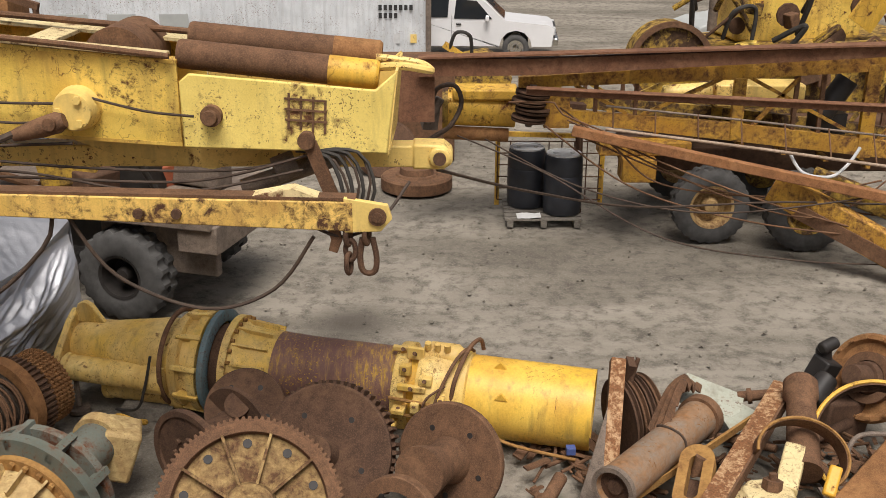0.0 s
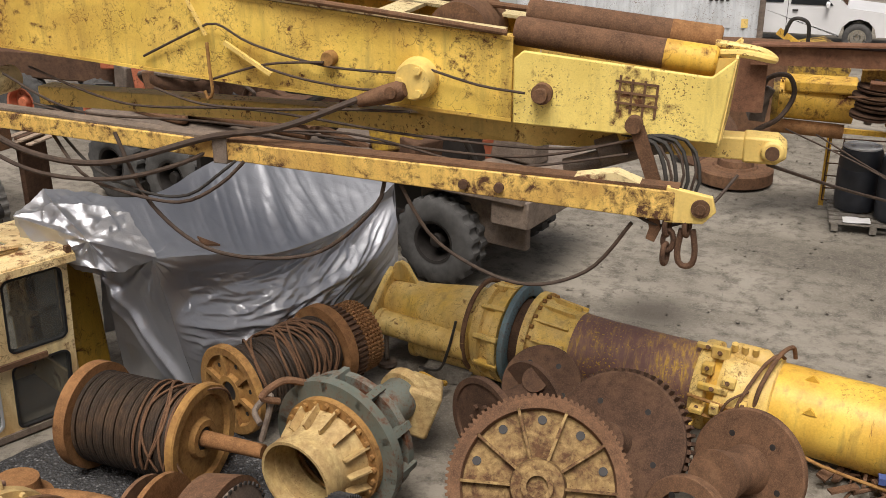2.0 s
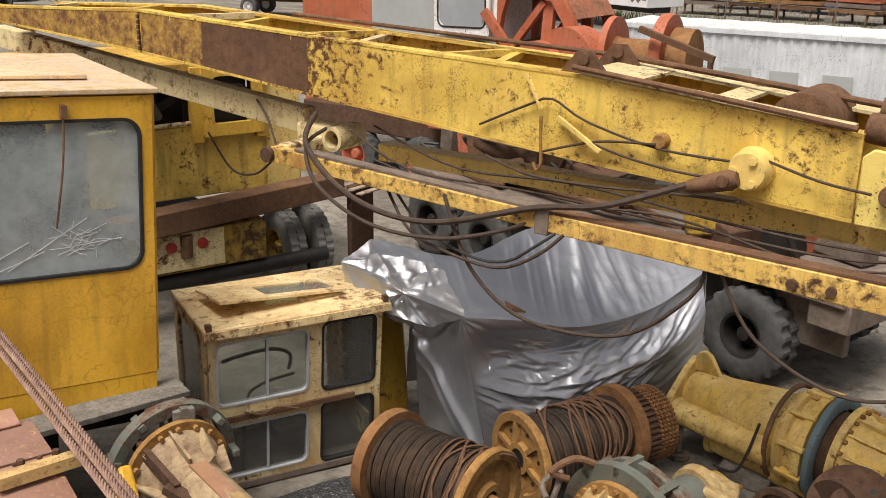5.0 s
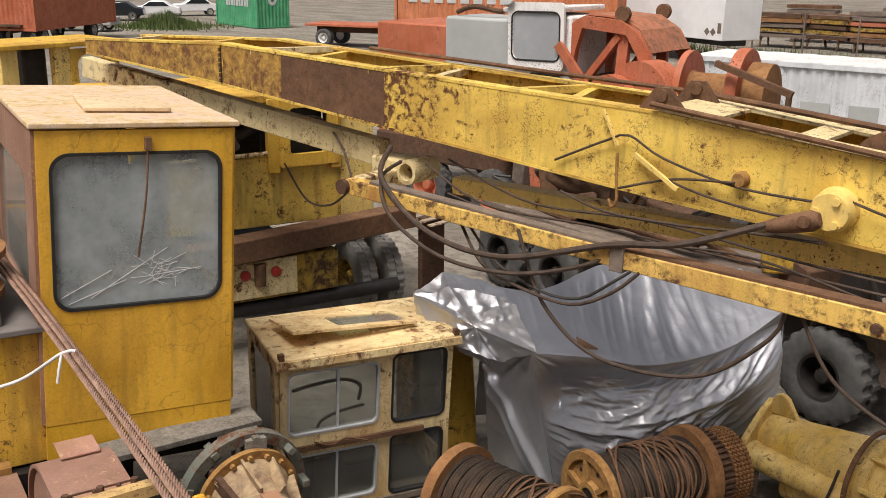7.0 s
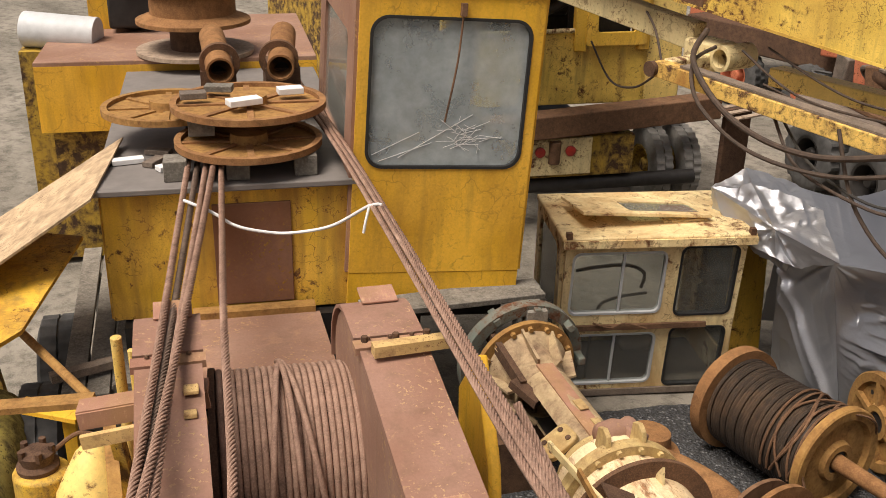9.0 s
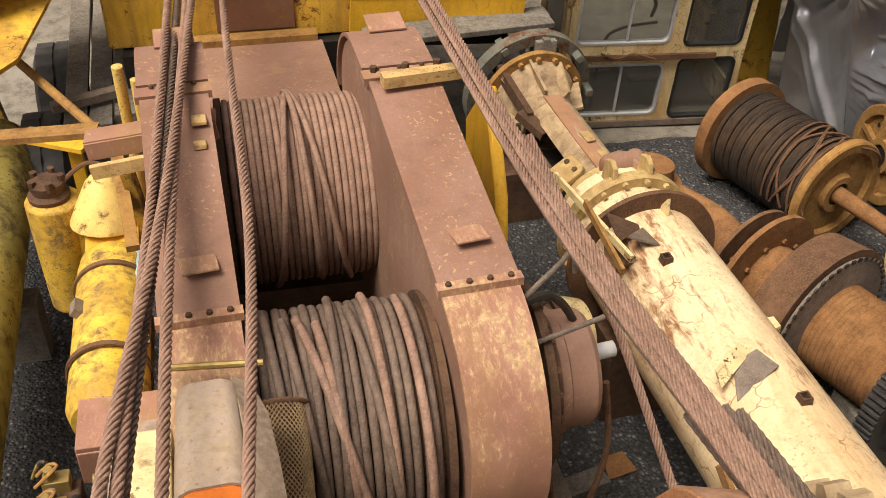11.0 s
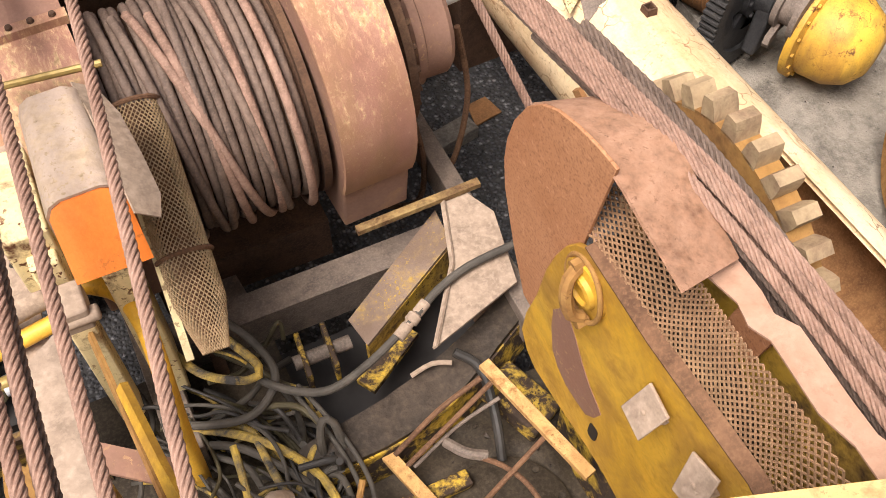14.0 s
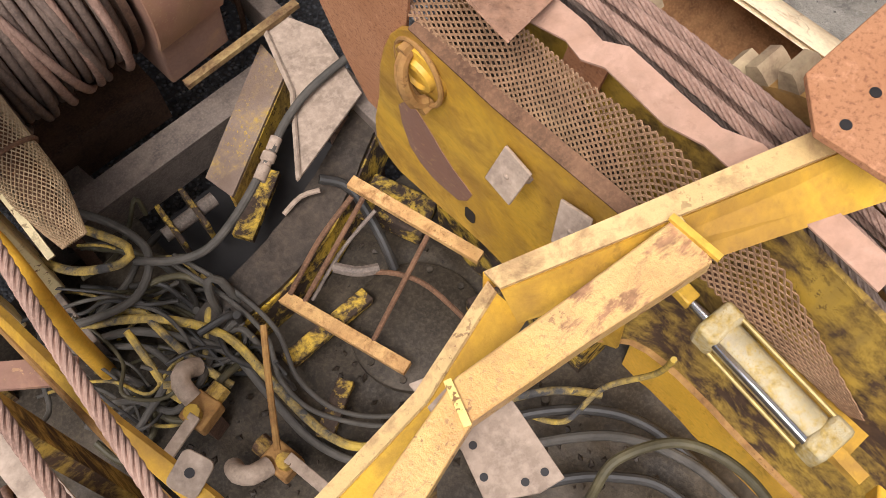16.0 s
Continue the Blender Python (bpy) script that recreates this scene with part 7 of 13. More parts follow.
    part("hinge_strip", Shape().box((w / 2 - 0.1, 0.02, 0.80), (1.3, 0.03, 0.05)), RUST_BROWN, th)
    for x in (0.12, 0.5, 0.9, 1.3):
        part("foot_block", Shape().box((x, 0.3, 0.0), (0.14, 0.3, 0.08)), WOOD_OLD, th)
    return th


small_cab()


# ---- winch spools and castings on the ground ----


def spool(at, d, length, r_flange, r_core, cable_mat, label, coils=22, thick=0.05, core_mat=None, spokes=True, axle=0.0, front_mat=None, cable=True, back_extra=0.0):
    """A cable spool: two ribbed flanges, a core and wound cable. at: centre of the front flange; d points to the back."""
    d = Vector(d).normalized()
    a = Vector(at)
    th = thing("cable_spool", label, "cable spool", at=(a.x, a.y, 0))
    fm = front_mat or RUST_YELLOW
    R = r_flange
    fl = Shape().lathe(a, d, [(0.05, R * 0.20), (0.0, R * 0.22), (0.0, R * 0.34), (0.045, R * 0.38), (0.05, R * 0.76), (0.005, R * 0.80), (0.0, R * 0.97), (0.012, R), (thick + 0.02, R), (thick + 0.02, r_core)], 52, cap=False)
    x = d.cross(Vector((0, 0, 1))).normalized()
    y = d.cross(x)
    face = part("flange", fl, fm, th, smooth=30)
    if spokes:
        for k in range(6):
            q = math.pi * k / 3 + 0.3
            rad = x * math.cos(q) + y * math.sin(q)
            part("rib", Shape().add(*bar(a + d * 0.03 + rad * R * 0.33, a + d * 0.03 + rad * R * 0.80, 0.045, 0.05, d)), fm, face)
            q += 0.5
            rad = x * math.cos(q) + y * math.sin(q)
            part("hole", Shape().cyl(a + d * 0.046 + rad * R * 0.6, a + d * 0.052 + rad * R * 0.6, 0.022, n=10), BLACK, face)
    # black surface paints the shade inside the spool's bore
    part("bore", Shape().lathe(a + d * 0.02, d, [(0.0, r_flange * 0.22), (0.06, r_flange * 0.2), (0.06, 0)], 20), BLACK, th)
    b = a + d * length
    part("flange", Shape().lathe(b - d * thick, d, [(0, r_core), (0, r_flange), (thick + 0.06 + back_extra, r_flange), (thick + 0.06 + back_extra, 0.1)], 44), RUST_ORANGE, th)
    part("core", Shape().cyl(a + d * 0.085, b - d * 0.03, r_core * (0.93 if cable else 1.0), n=32), core_mat or RUST_DARK, th)
    if cable:
        pitch = (length - 2 * thick) / coils
        rr = pitch * 0.5
        pts, k = [], coils * 40
        rng_s = random.Random(int(at[0] * 100))
        for i in range(k + 1):
            q = 2 * math.pi * i / 40
            s = thick + rr + (length - 2 * thick - 2 * rr) * i / k
            lift = 0.004 * noise.noise(Vector((q * 0.31, s * 9, 1)))
            pts.append(a + d * (s + 0.25 * pitch * math.sin(q * 0.37)) + (x * math.cos(q) + y * math.sin(q)) * (r_core + lift))
        part("wound_cable", Shape().tube(pts, rr * 1.02, 6), cable_mat, th)
    if axle:
        part("axle", Shape().cyl(a + d * 0.05, a - d * axle, 0.07, 0.06, 18), RUST_ORANGE, th)
    return th


sp1 = spool((-4.19, 6.22, 0.49), (-1.0, 0.06, 0.0), 1.10, 0.46, 0.375, ROPE_BLACK, "rusty winch spool wound with black greased cable on the gravel", 28, spokes=False, axle=0.55)
rng = random.Random(3)
for k in range(9):
    s0 = rng.uniform(0.1, 0.5)
    tilt = rng.uniform(-0.12, 0.12)
    loop = []
    for i in range(25):
        q = math.pi * (-0.1 + 1.2 * i / 24)
        loop.append(Vector((-4.12 - s0 - tilt * math.sin(q * 2), 6.24 - 0.41 * math.cos(q), 0.49 + 0.41 * math.sin(q))))
    part("loose_turn", Shape().tube(loop, 0.011, 6), RUST_BROWN, sp1, "loose rusty cable turn")

sp2 = spool((-4.42, 7.02, 0.46), (0.40, 0.92, 0.0), 1.15, 0.43, 0.33, ROPE_BLACK, "ochre winch spool with tangled rusty cable by the tarpaulin", 26)
d2 = Vector((0.40, 0.92, 0)).normalized()
x2 = d2.cross(Vector((0, 0, 1)))
for k in range(16):
    s0, tilt = rng.uniform(0.25, 0.95), rng.uniform(-0.35, 0.35)
    loop = []
    for i in range(25):
        q = math.pi * (-0.1 + 1.2 * i / 24)
        loop.append(Vector((-4.42, 7.02, 0.46)) + d2 * (s0 + tilt * math.sin(q - 1)) + x2 * (-0.365 * math.cos(q)) + Vector((0, 0, 0.365 * math.sin(q) + 0.01)))
    part("loose_turn", Shape().tube(loop, 0.012, 6), RUST_BROWN, sp2, "loose rusty cable turn")
gw = thing("gear_wheel", "dark gear and knurled orange drum behind the spool", "gear", at=(-3.85, 8.45, 0))
g0 = Vector((-4.42, 7.02, 0.42))
part("gear_rim", Shape().gear(g0 + d2 * 1.25, d2, 0.40, 0.12, 44, 0.03, 0.2), RUST_DARK, gw)
part("drum_core", Shape().cyl(g0 + d2 * 1.25, g0 + d2 * 1.62, 0.3, n=32), RUST_DARK, gw)
for j in range(5):
    part("knurled_ring", Shape().gear(g0 + d2 * (1.40 + 0.046 * j), d2, 0.37, 0.034, 54, 0.016, 0.28), RUST_ORANGE, gw, "knurled orange-rust ring")


def green_casting():
    """The bolted flange casting with a ribbed cone, grey-green ring and back tube."""
    a, b = Vector((-3.22, 5.88, 0.50)), Vector((-2.78, 7.55, 0.55))
    d = (b - a).normalized()
    th = thing("slewing_casting", "cream ribbed pipe casting in a grey-green flange ring", "casting", at=(-3.1, 6.4, 0))
    part("mouth", Shape().lathe(a, d, [(0.35, 0.30), (0, 0.31), (0, 0.335), (0.1, 0.335), (0.12, 0.30), (0.3, 0.31), (0.42, 0.37), (0.5, 0.4)], 48, cap=False), CREAM_RUST, th, "peeling cream pipe mouth")
    part("bolt_flange", Shape().lathe(a + d * 0.44, d, [(0, 0.34), (0, 0.47), (0.06, 0.47), (0.06, 0.34)], 48, cap=False).bolts(a + d * 0.44, -d, 0.435, 24, 0.022, 0.03), RUST_YELLOW, th)
    x = d.cross(Vector((0, 0, 1))).normalized()
    y = d.cross(x)
    for k in range(14):
        q = 2 * math.pi * k / 14
        rad = x * math.cos(q) + y * math.sin(q)
        part("rib", Shape().add(*bar(a + d * 0.24 + rad * 0.33, a + d * 0.45 + rad * 0.41, 0.018, 0.07, rad)), CREAM_RUST, th)
    part("ring", Shape().lathe(a + d * 0.5, d, [(0, 0.47), (0, 0.60), (0.09, 0.60), (0.09, 0.47)], 56, cap=False), GREEN_GREY, th, "grey-green ring")
    part("ring", Shape().lathe(a + d * 0.72, d, [(0, 0.44), (0, 0.56), (0.07, 0.56), (0.07, 0.44)], 56, cap=False), GREEN_GREY, th, "grey-green ring")
    for k in range(10):
        q = 2 * math.pi * (k + 0.3) / 10
        rad = x * math.cos(q) + y * math.sin(q)
        part("ring_lug", Shape().add(*bar(a + d * 0.5 + rad * 0.55, a + d * 0.8 + rad * 0.55, 0.06, 0.08, rad)), GREEN_GREY, th)
    part("drum", Shape().cyl(a + d * 0.5, a + d * 0.9, 0.45, 0.3, 36), GREEN_GREY, th)
    part("back_tube", Shape().cyl(a + d * 0.85, a + d * 1.45, 0.19, n=28), GREEN_GREY, th)
    part("tube_collar", Shape().lathe(a + d * 1.42, d, [(0, 0.15), (0, 0.23), (0.1, 0.24), (0.14, 0.15)], 28), CREAM_RUST, th)
    part("saddle", Shape().box(a + d * 1.5 + Vector((0.12, 0, -0.1)), (0.3, 0.35, 0.45), (0, 20, 15)), CREAM_RUST, th, bevel=0.03)
    sh = Shape().tube(curve([a + d * 0.5 + Vector((-0.42, -0.1, 0.42)), a + d * 0.45 + Vector((-0.5, -0.15, 0.5)), a + d * 0.5 + Vector((-0.4, -0.05, 0.58)), a + d * 0.6 + Vector((-0.3, 0, 0.5))]), 0.03)
    part("shackle", sh, RUST_BROWN, th)
    part("chain", Shape().tube(curve([a + d * 0.3 + Vector((-0.5, 0, 0.25)), a + d * 0.4 + Vector((-0.62, 0, 0.3)), a + d * 0.5 + Vector((-0.55, 0, 0.4)), a + d * 0.35 + Vector((-0.45, 0, 0.35)), a + d * 0.3 + Vector((-0.5, 0, 0.1))]), 0.025), STEEL_OLD, th)
    return th


green_casting()


def spoked_gear():
    c, d = Vector((-1.42, 6.28, 0.56)), Vector((-0.12, 0.80, -0.58)).normalized()
    th = thing("gear_wheel", "big toothed wheel with rusty cream spoked centre leaning on the heap", "gear", at=(-1.4, 6.3, 0))
    part("toothed_rim", Shape().gear(c, d, 0.70, 0.14, 92, 0.022, 0.6), RUST_BROWN, th)
    part("rim_face", Shape().lathe(c - d * 0.005, d, [(0.05, 0.57), (0, 0.585), (0, 0.66), (0.02, 0.66)], 56, cap=False), RUST_BROWN, th)
    part("web", Shape().lathe(c + d * 0.06, d, [(0, 0.1), (0.0, 0.62), (0.05, 0.62), (0.05, 0.1)], 56, cap=False), GEAR_WEB, th)
    x = d.cross(Vector((0, 0, 1))).normalized()
    y = d.cross(x)
    for k in range(10):
        q = 2 * math.pi * k / 10
        rad = x * math.cos(q) + y * math.sin(q)
        part("spoke_rib", Shape().add(*bar(c + d * 0.03 + rad * 0.16, c + d * 0.03 + rad * 0.6, 0.022, 0.07, d)), GEAR_WEB, th)
        q += math.pi / 10
        rad = x * math.cos(q) + y * math.sin(q)
        part("hole", Shape().cyl(c + d * 0.052 + rad * 0.5, c + d * 0.062 + rad * 0.5, 0.035, n=14), BLACK, th)
    part("hub", Shape().lathe(c - d * 0.04, d, [(0, 0.09), (0, 0.2), (0.1, 0.22), (0.14, 0.22)], 30).ring(c - d * 0.09, d, 0.08, 0.12, 0.1), GEAR_WEB, th)
    return th


spoked_gear()


def flat_disc(c, d, r, thick, mat, label, gear=False, hub=0.12, hub_len=0.3, holes=5):
    c, d = Vector(c), Vector(d).normalized()
    th = thing("winch_flange", label, "winch flange", at=(c.x, c.y, 0))
    part("disc", Shape().lathe(c, d, [(0.0, hub), (0, r * 0.97), (0.012, r), (thick, r), (thick, hub)], 56, cap=False), mat, th)
    x = d.cross(Vector((0, 0, 1))).normalized()
    y = d.cross(x)
    for k in range(holes):
        q = 2 * math.pi * (k + 0.2) / holes
        part("hole", Shape().cyl(c - d * 0.002 + (x * math.cos(q) + y * math.sin(q)) * r * 0.62, c + d * 0.004 + (x * math.cos(q) + y * math.sin(q)) * r * 0.62, 0.025, n=12), BLACK, th)
    if gear:
        part("toothed_rim", Shape().gear(c + d * (thick + 0.01), d, r + 0.03, 0.12, 56, 0.04, r * 0.7), RUST_DARK, th)
    if hub_len:
        part("hub", Shape().lathe(c - d * hub_len, d, [(0, hub * 0.6), (0, hub * 1.4), (0.04, hub * 1.4), (hub_len * 0.6, hub * 1.05), (hub_len, hub * 1.3)], 30), mat, th)
    return th


flat_disc((-0.95, 7.02, 0.6), (0.25, 0.82, -0.5), 0.56, 0.04, RUST_DARK, "brown rusted flange plate with gear teeth behind", True, 0.1, 0.22)
flat_disc((-1.72, 7.7, 0.62), (0.1, 0.75, -0.62), 0.36, 0.03, RUST_DARK, "dark rusty disc leaning on the yellow tube", False, 0.08, 0.2)
flat_disc((0.05, 7.05, 0.52), (0.45, 0.82, -0.28), 0.47, 0.06, RUST_BROWN, "brown rusted bobbin flange beside the yellow tube", False, 0.15, 0.5)
flat_disc((-0.36, 6.42, 0.36), (0.45, 0.82, -0.28), 0.36, 0.09, RUST_BROWN, "orange-brown bobbin end with a dark recess", False, 0.24, 0.0)


def bobbin(c, d, r, length, mat, label, core=0.2):
    c, d = Vector(c), Vector(d).normalized()
    th = thing("bobbin", label, "bobbin", at=(c.x, c.y, 0))
    part("flange", Shape().lathe(c, d, [(0.05, 0.07), (0.02, r * 0.55), (0.02, r * 0.86), (0, r * 0.88), (0, r), (0.06, r), (0.06, core)], 44, cap=False), mat, th)
    part("core", Shape().cyl(c + d * 0.04, c + d * length, core, n=28), mat, th)
    part("flange", Shape().lathe(c + d * length, d, [(0, core), (0, r * 0.92), (0.05, r * 0.92), (0.05, 0.05)], 44), mat, th)
    for k in range(8):
        q = math.pi * k / 4
        s = d.cross(Vector((0, 0, 1))).normalized()
        o = c + d * 0.02 + (s * math.cos(q) + d.cross(s) * math.sin(q)) * r * 0.4
        part("bolt", Shape().cyl(o, o - d * 0.03, 0.022, n=6), RUST_DARK, th)
    return th


bobbin((-2.08, 7.15, 0.46), (0.5, 0.75, 0.0), 0.42, 0.55, RUST_DARK, "dark rusty bobbin wedged between the castings")


def yellow_tube():
    """The long yellow swivel post lying on the ground."""
    a, b = Vector((-3.62, 9.12, 0.56)), Vector((1.48, 8.02, 0.42))
    d = (b - a).normalized()
    x = d.cross(Vector((0, 0, 1))).normalized()
    y = d.cross(x) * -1
    th = thing("crane_post", "yellow tubular crane post with bolted flanges lying on the dirt", "crane post", at=(-1.0, 8.5, 0))
    P = lambda s, u=0.0, v=0.0: a + d * s + x * u + y * v
    part("main_tube", Shape().lathe(P(3.3), d, [(0, 0.36), (0.4, 0.365), (0.8, 0.37), (1.8, 0.37), (1.8, 0.345), (1.45, 0.345)], 48, cap=False), YELLOW_TUBE, th, "clean yellow tube with few scratches")
    part("rusted_section", Shape().lathe(P(2.0), d, [(0, 0.365), (0.4, 0.352), (1.32, 0.357)], 48, cap=False), RUST_WORN, th, "purple-brown rusted tube section with yellow scratches")
    part("cone", Shape().lathe(P(1.72), d, [(0, 0.43), (0.06, 0.43), (0.1, 0.40), (0.4, 0.365)], 48, cap=False), POST_WORN, th)
    part("bolt_flange", Shape().lathe(P(1.66), d, [(0, 0.36), (0, 0.475), (0.07, 0.475), (0.07, 0.36)], 48, cap=False), POST_WORN, th)
    bolt = mesh_of("bolt", Shape().cyl((0, 0, 0), d * 0.035, 0.02, n=6), RUST_YELLOW, (0, 0, 0))
    for k in range(26):
        q = 2 * math.pi * k / 26
        ob = new("bolt", bolt)
        ob.parent = th
        ob.location = P(1.73) + (x * math.cos(q) + y * math.sin(q)) * 0.45 - Vector((-1.0, 8.5, 0))
    for k in range(14):
        q = 2 * math.pi * k / 14
        rad = x * math.cos(q) + y * math.sin(q)
        part("rib", Shape().add(*bar(P(1.74) + rad * 0.41, P(2.08) + rad * 0.375, 0.022, 0.08, rad)), POST_WORN, th)
    part("neck", Shape().cyl(P(1.3), P(1.7), 0.37, n=40), RUST_DARK, th)
    part("blue_ring", Shape().lathe(P(1.47), d, [(0, 0.4), (0, 0.50), (0.015, 0.515), (0.06, 0.515), (0.07, 0.5), (0.07, 0.4)], 48, cap=False), BLUE_RING, th, "faded blue-green ring")
    part("collar", Shape().lathe(P(1.14), d, [(0, 0.36), (0, 0.44), (0.05, 0.47), (0.1, 0.47), (0.12, 0.43), (0.2, 0.43), (0.22, 0.49), (0.3, 0.49), (0.31, 0.36)], 48, cap=False), POST_WORN, th)
    for k in range(10):
        q = 2 * math.pi * (k + 0.4) / 10
        rad = x * math.cos(q) + y * math.sin(q)
        part("collar_rib", Shape().add(*bar(P(1.2) + rad * 0.46, P(1.46) + rad * 0.48, 0.05, 0.07, rad)), POST_WORN, th, bevel=0.01)
    part("band", Shape().tube([P(1.08, 0.46 * math.cos(q), 0.46 * math.sin(q)) for q in [2 * math.pi * i / 40 for i in range(41)]], 0.025, 8, False), RUST_BROWN, th)
    part("tail", Shape().lathe(P(-0.02), d, [(0, 0.16), (0.02, 0.22), (0.12, 0.25), (0.4, 0.27), (0.95, 0.36), (1.15, 0.37)], 36), POST_WORN, th)
    for u, v, s0 in ((0.33, -0.10, 0.02), (-0.3, -0.1, 0.02), (0.16, -0.33, 0.35)):
        part("side_cylinder", Shape().lathe(P(s0, u, v), d, [(0, 0.06), (0.0, 0.12), (0.02, 0.14), (0.07, 0.14), (0.08, 0.125), (0.85, 0.13), (0.86, 0.15), (1.08 - s0, 0.15), (1.1 - s0, 0.1)], 28), POST_WORN, th, "stained yellow side cylinder")
    part("tail_plate", Shape().plate([(-0.05, -0.3), (0.4, -0.26), (0.46, -0.12), (0.4, 0.05), (0.14, 0.3), (0.0, 0.38), (-0.14, 0.3), (-0.4, 0.05), (-0.46, -0.12), (-0.4, -0.26)], 0.07, facing(P(-0.02), x, y)), POST_WORN, th, "rounded yellow tail plate", bevel=0.015)
    part("lift_lug", Shape().plate([(-0.16, -0.1), (0.2, -0.08), (0.07, 0.10), (0.0, 0.13), (-0.07, 0.10)], 0.06, facing(P(0.1, 0.0, 0.34), d, (0, 0, 1))), POST_WORN, th, bevel=0.01)
    part("prop_leg", Shape().cyl(P(0.12, 0.33, -0.2), P(0.14, 0.36, -0.2) - Vector((0, 0, 0.3)), 0.025).cyl(P(0.14, 0.36, -0.2) - Vector((0, 0, 0.36)), P(0.14, 0.36, -0.2) - Vector((0, 0, 0.32)), 0.1), STEEL_OLD, th)
    part("end_hose", Shape().tube(curve([P(1.0, 0.45, 0.2), P(0.95, 0.5, -0.1), P(0.85, 0.5, -0.35), P(0.6, 0.45, -0.42)]), 0.014), HOSE, th)
    # clamp assembly
    part("clamp_ring", Shape().lathe(P(3.3), d, [(0, 0.36), (0, 0.405), (0.03, 0.415), (0.12, 0.415), (0.14, 0.36)], 48, cap=False), POST_WORN, th)
    part("clamp_ring", Shape().lathe(P(3.52), d, [(0, 0.36), (0, 0.43), (0.05, 0.44), (0.28, 0.42), (0.32, 0.40), (0.44, 0.395), (0.46, 0.36)], 48, cap=False), POST_WORN, th)
    for s, u, v, ln, wd, ht in ((3.36, 0.10, 0.43, 0.22, 0.05, 0.05), (3.48, 0.16, 0.43, 0.16, 0.12, 0.04), (3.42, 0.30, 0.33, 0.1, 0.1, 0.08), (3.5, 0.40, 0.2, 0.26, 0.06, 0.05), (3.55, 0.43, 0.05, 0.08, 0.1, 0.14), (3.4, 0.42, 0.0, 0.12, 0.05, 0.2), (3.66, 0.44, -0.05, 0.14, 0.1, 0.06), (3.62, 0.36, 0.27, 0.12, 0.08, 0.08), (3.35, 0.40, -0.16, 0.06, 0.06, 0.22), (3.78, 0.41, 0.12, 0.06, 0.08, 0.12)):
        part("lug", placed(Shape().box((0, 0, 0), (ln, wd, ht)), facing(P(s, u, v), d, (0, 0, 1))), POST_WORN, th, bevel=0.01)
        part("pin", Shape().cyl(P(s, u + 0.02, v), P(s, u + 0.07, v + 0.03), 0.018, n=10), RUST_BROWN, th)
    part("top_housing", Shape().lathe(P(3.52, 0.02, 0.36), d, [(0, 0.05), (0.02, 0.10), (0.08, 0.13), (0.32, 0.13), (0.38, 0.09), (0.4, 0.05)], 20), POST_WORN, th)
    for k in range(3):
        part("cap_bolt", Shape().cyl(P(3.58 + 0.09 * k, 0.1, 0.46), P(3.58 + 0.09 * k, 0.12, 0.53), 0.03, n=10), POST_WORN, th)
    for u, v in ((0.44, 0.1), (0.42, -0.06)):
        part("clamp_rod", Shape().cyl(P(3.3, u, v), P(3.85, u + 0.02, v - 0.02), 0.016, n=8), RUST_YELLOW, th)
    for pts, r in (([(3.85, 0.36, 0.05), (3.88, 0.34, 0.3), (3.95, 0.1, 0.5), (4.02, -0.1, 0.52), (4.05, -0.15, 0.4)], 0.02), ([(3.7, 0.46, -0.1), (3.74, 0.44, 0.15), (3.85, 0.25, 0.42), (3.93, 0.05, 0.48), (3.98, -0.05, 0.42)], 0.016), ([(3.6, 0.47, 0.0), (3.66, 0.47, 0.16), (3.8, 0.38, 0.25)], 0.012), ([(3.82, 0.46, -0.16), (3.8, 0.46, 0.02), (3.76, 0.44, 0.12)], 0.012)):
        part("hose", Shape().tube(curve([P(*q) for q in pts]), r), RUST_BROWN, th)
    part("side_pipe", Shape().tube(curve([P(3.8, 0.43, -0.02), P(4.1, 0.42, -0.10), P(4.35, 0.42, -0.20), P(4.6, 0.43, -0.24), P(5.0, 0.42, -0.28)]), 0.016), RUST_YELLOW, th)
    for s, u in ((4.25, 0.1), (4.3, 0.33), (3.85, 0.0)):
        part("tab", Shape().plate([(-0.06, 0), (0.06, 0), (0, 0.06)], 0.03, facing(P(s, u, math.sqrt(max(0.0, 0.37 ** 2 - u * u)) - 0.005), d, y)), YELLOW, th)
    part("blue_valve", Shape().box(P(4.95, 0.4, -0.2), (0.08, 0.08, 0.06)), BLUE_CONT, th)
    # black disc inside the open tube stands for the shade of its bore
    part("inner_bore", Shape().cyl(P(4.7), P(4.72), 0.345, n=40), BLACK, th)
    part("cradle", Shape().box(P(3.4, 0, -0.38), (0.5, 0.6, 0.16)), WOOD_OLD, th)
    part("cradle", Shape().box(P(0.8, 0, -0.48), (0.5, 0.8, 0.14)), WOOD_OLD, th)
    part("ground_hook", Shape().tube(curve([P(0.75, 0.55, -0.45), P(0.7, 0.68, -0.42), P(0.8, 0.75, -0.3), P(0.95, 0.72, -0.35), P(0.98, 0.6, -0.42)]), 0.03), YELLOW, th)
    return th


yellow_tube()


# ---- the heap beside the yellow tube ----


PEELING = painted("peeling_rust_and_cream", (0.46, 0.30, 0.16), (0.27, 0.12, 0.05), 0.5, 0.05, rough=0.7, size=0.35, crack=0.8)


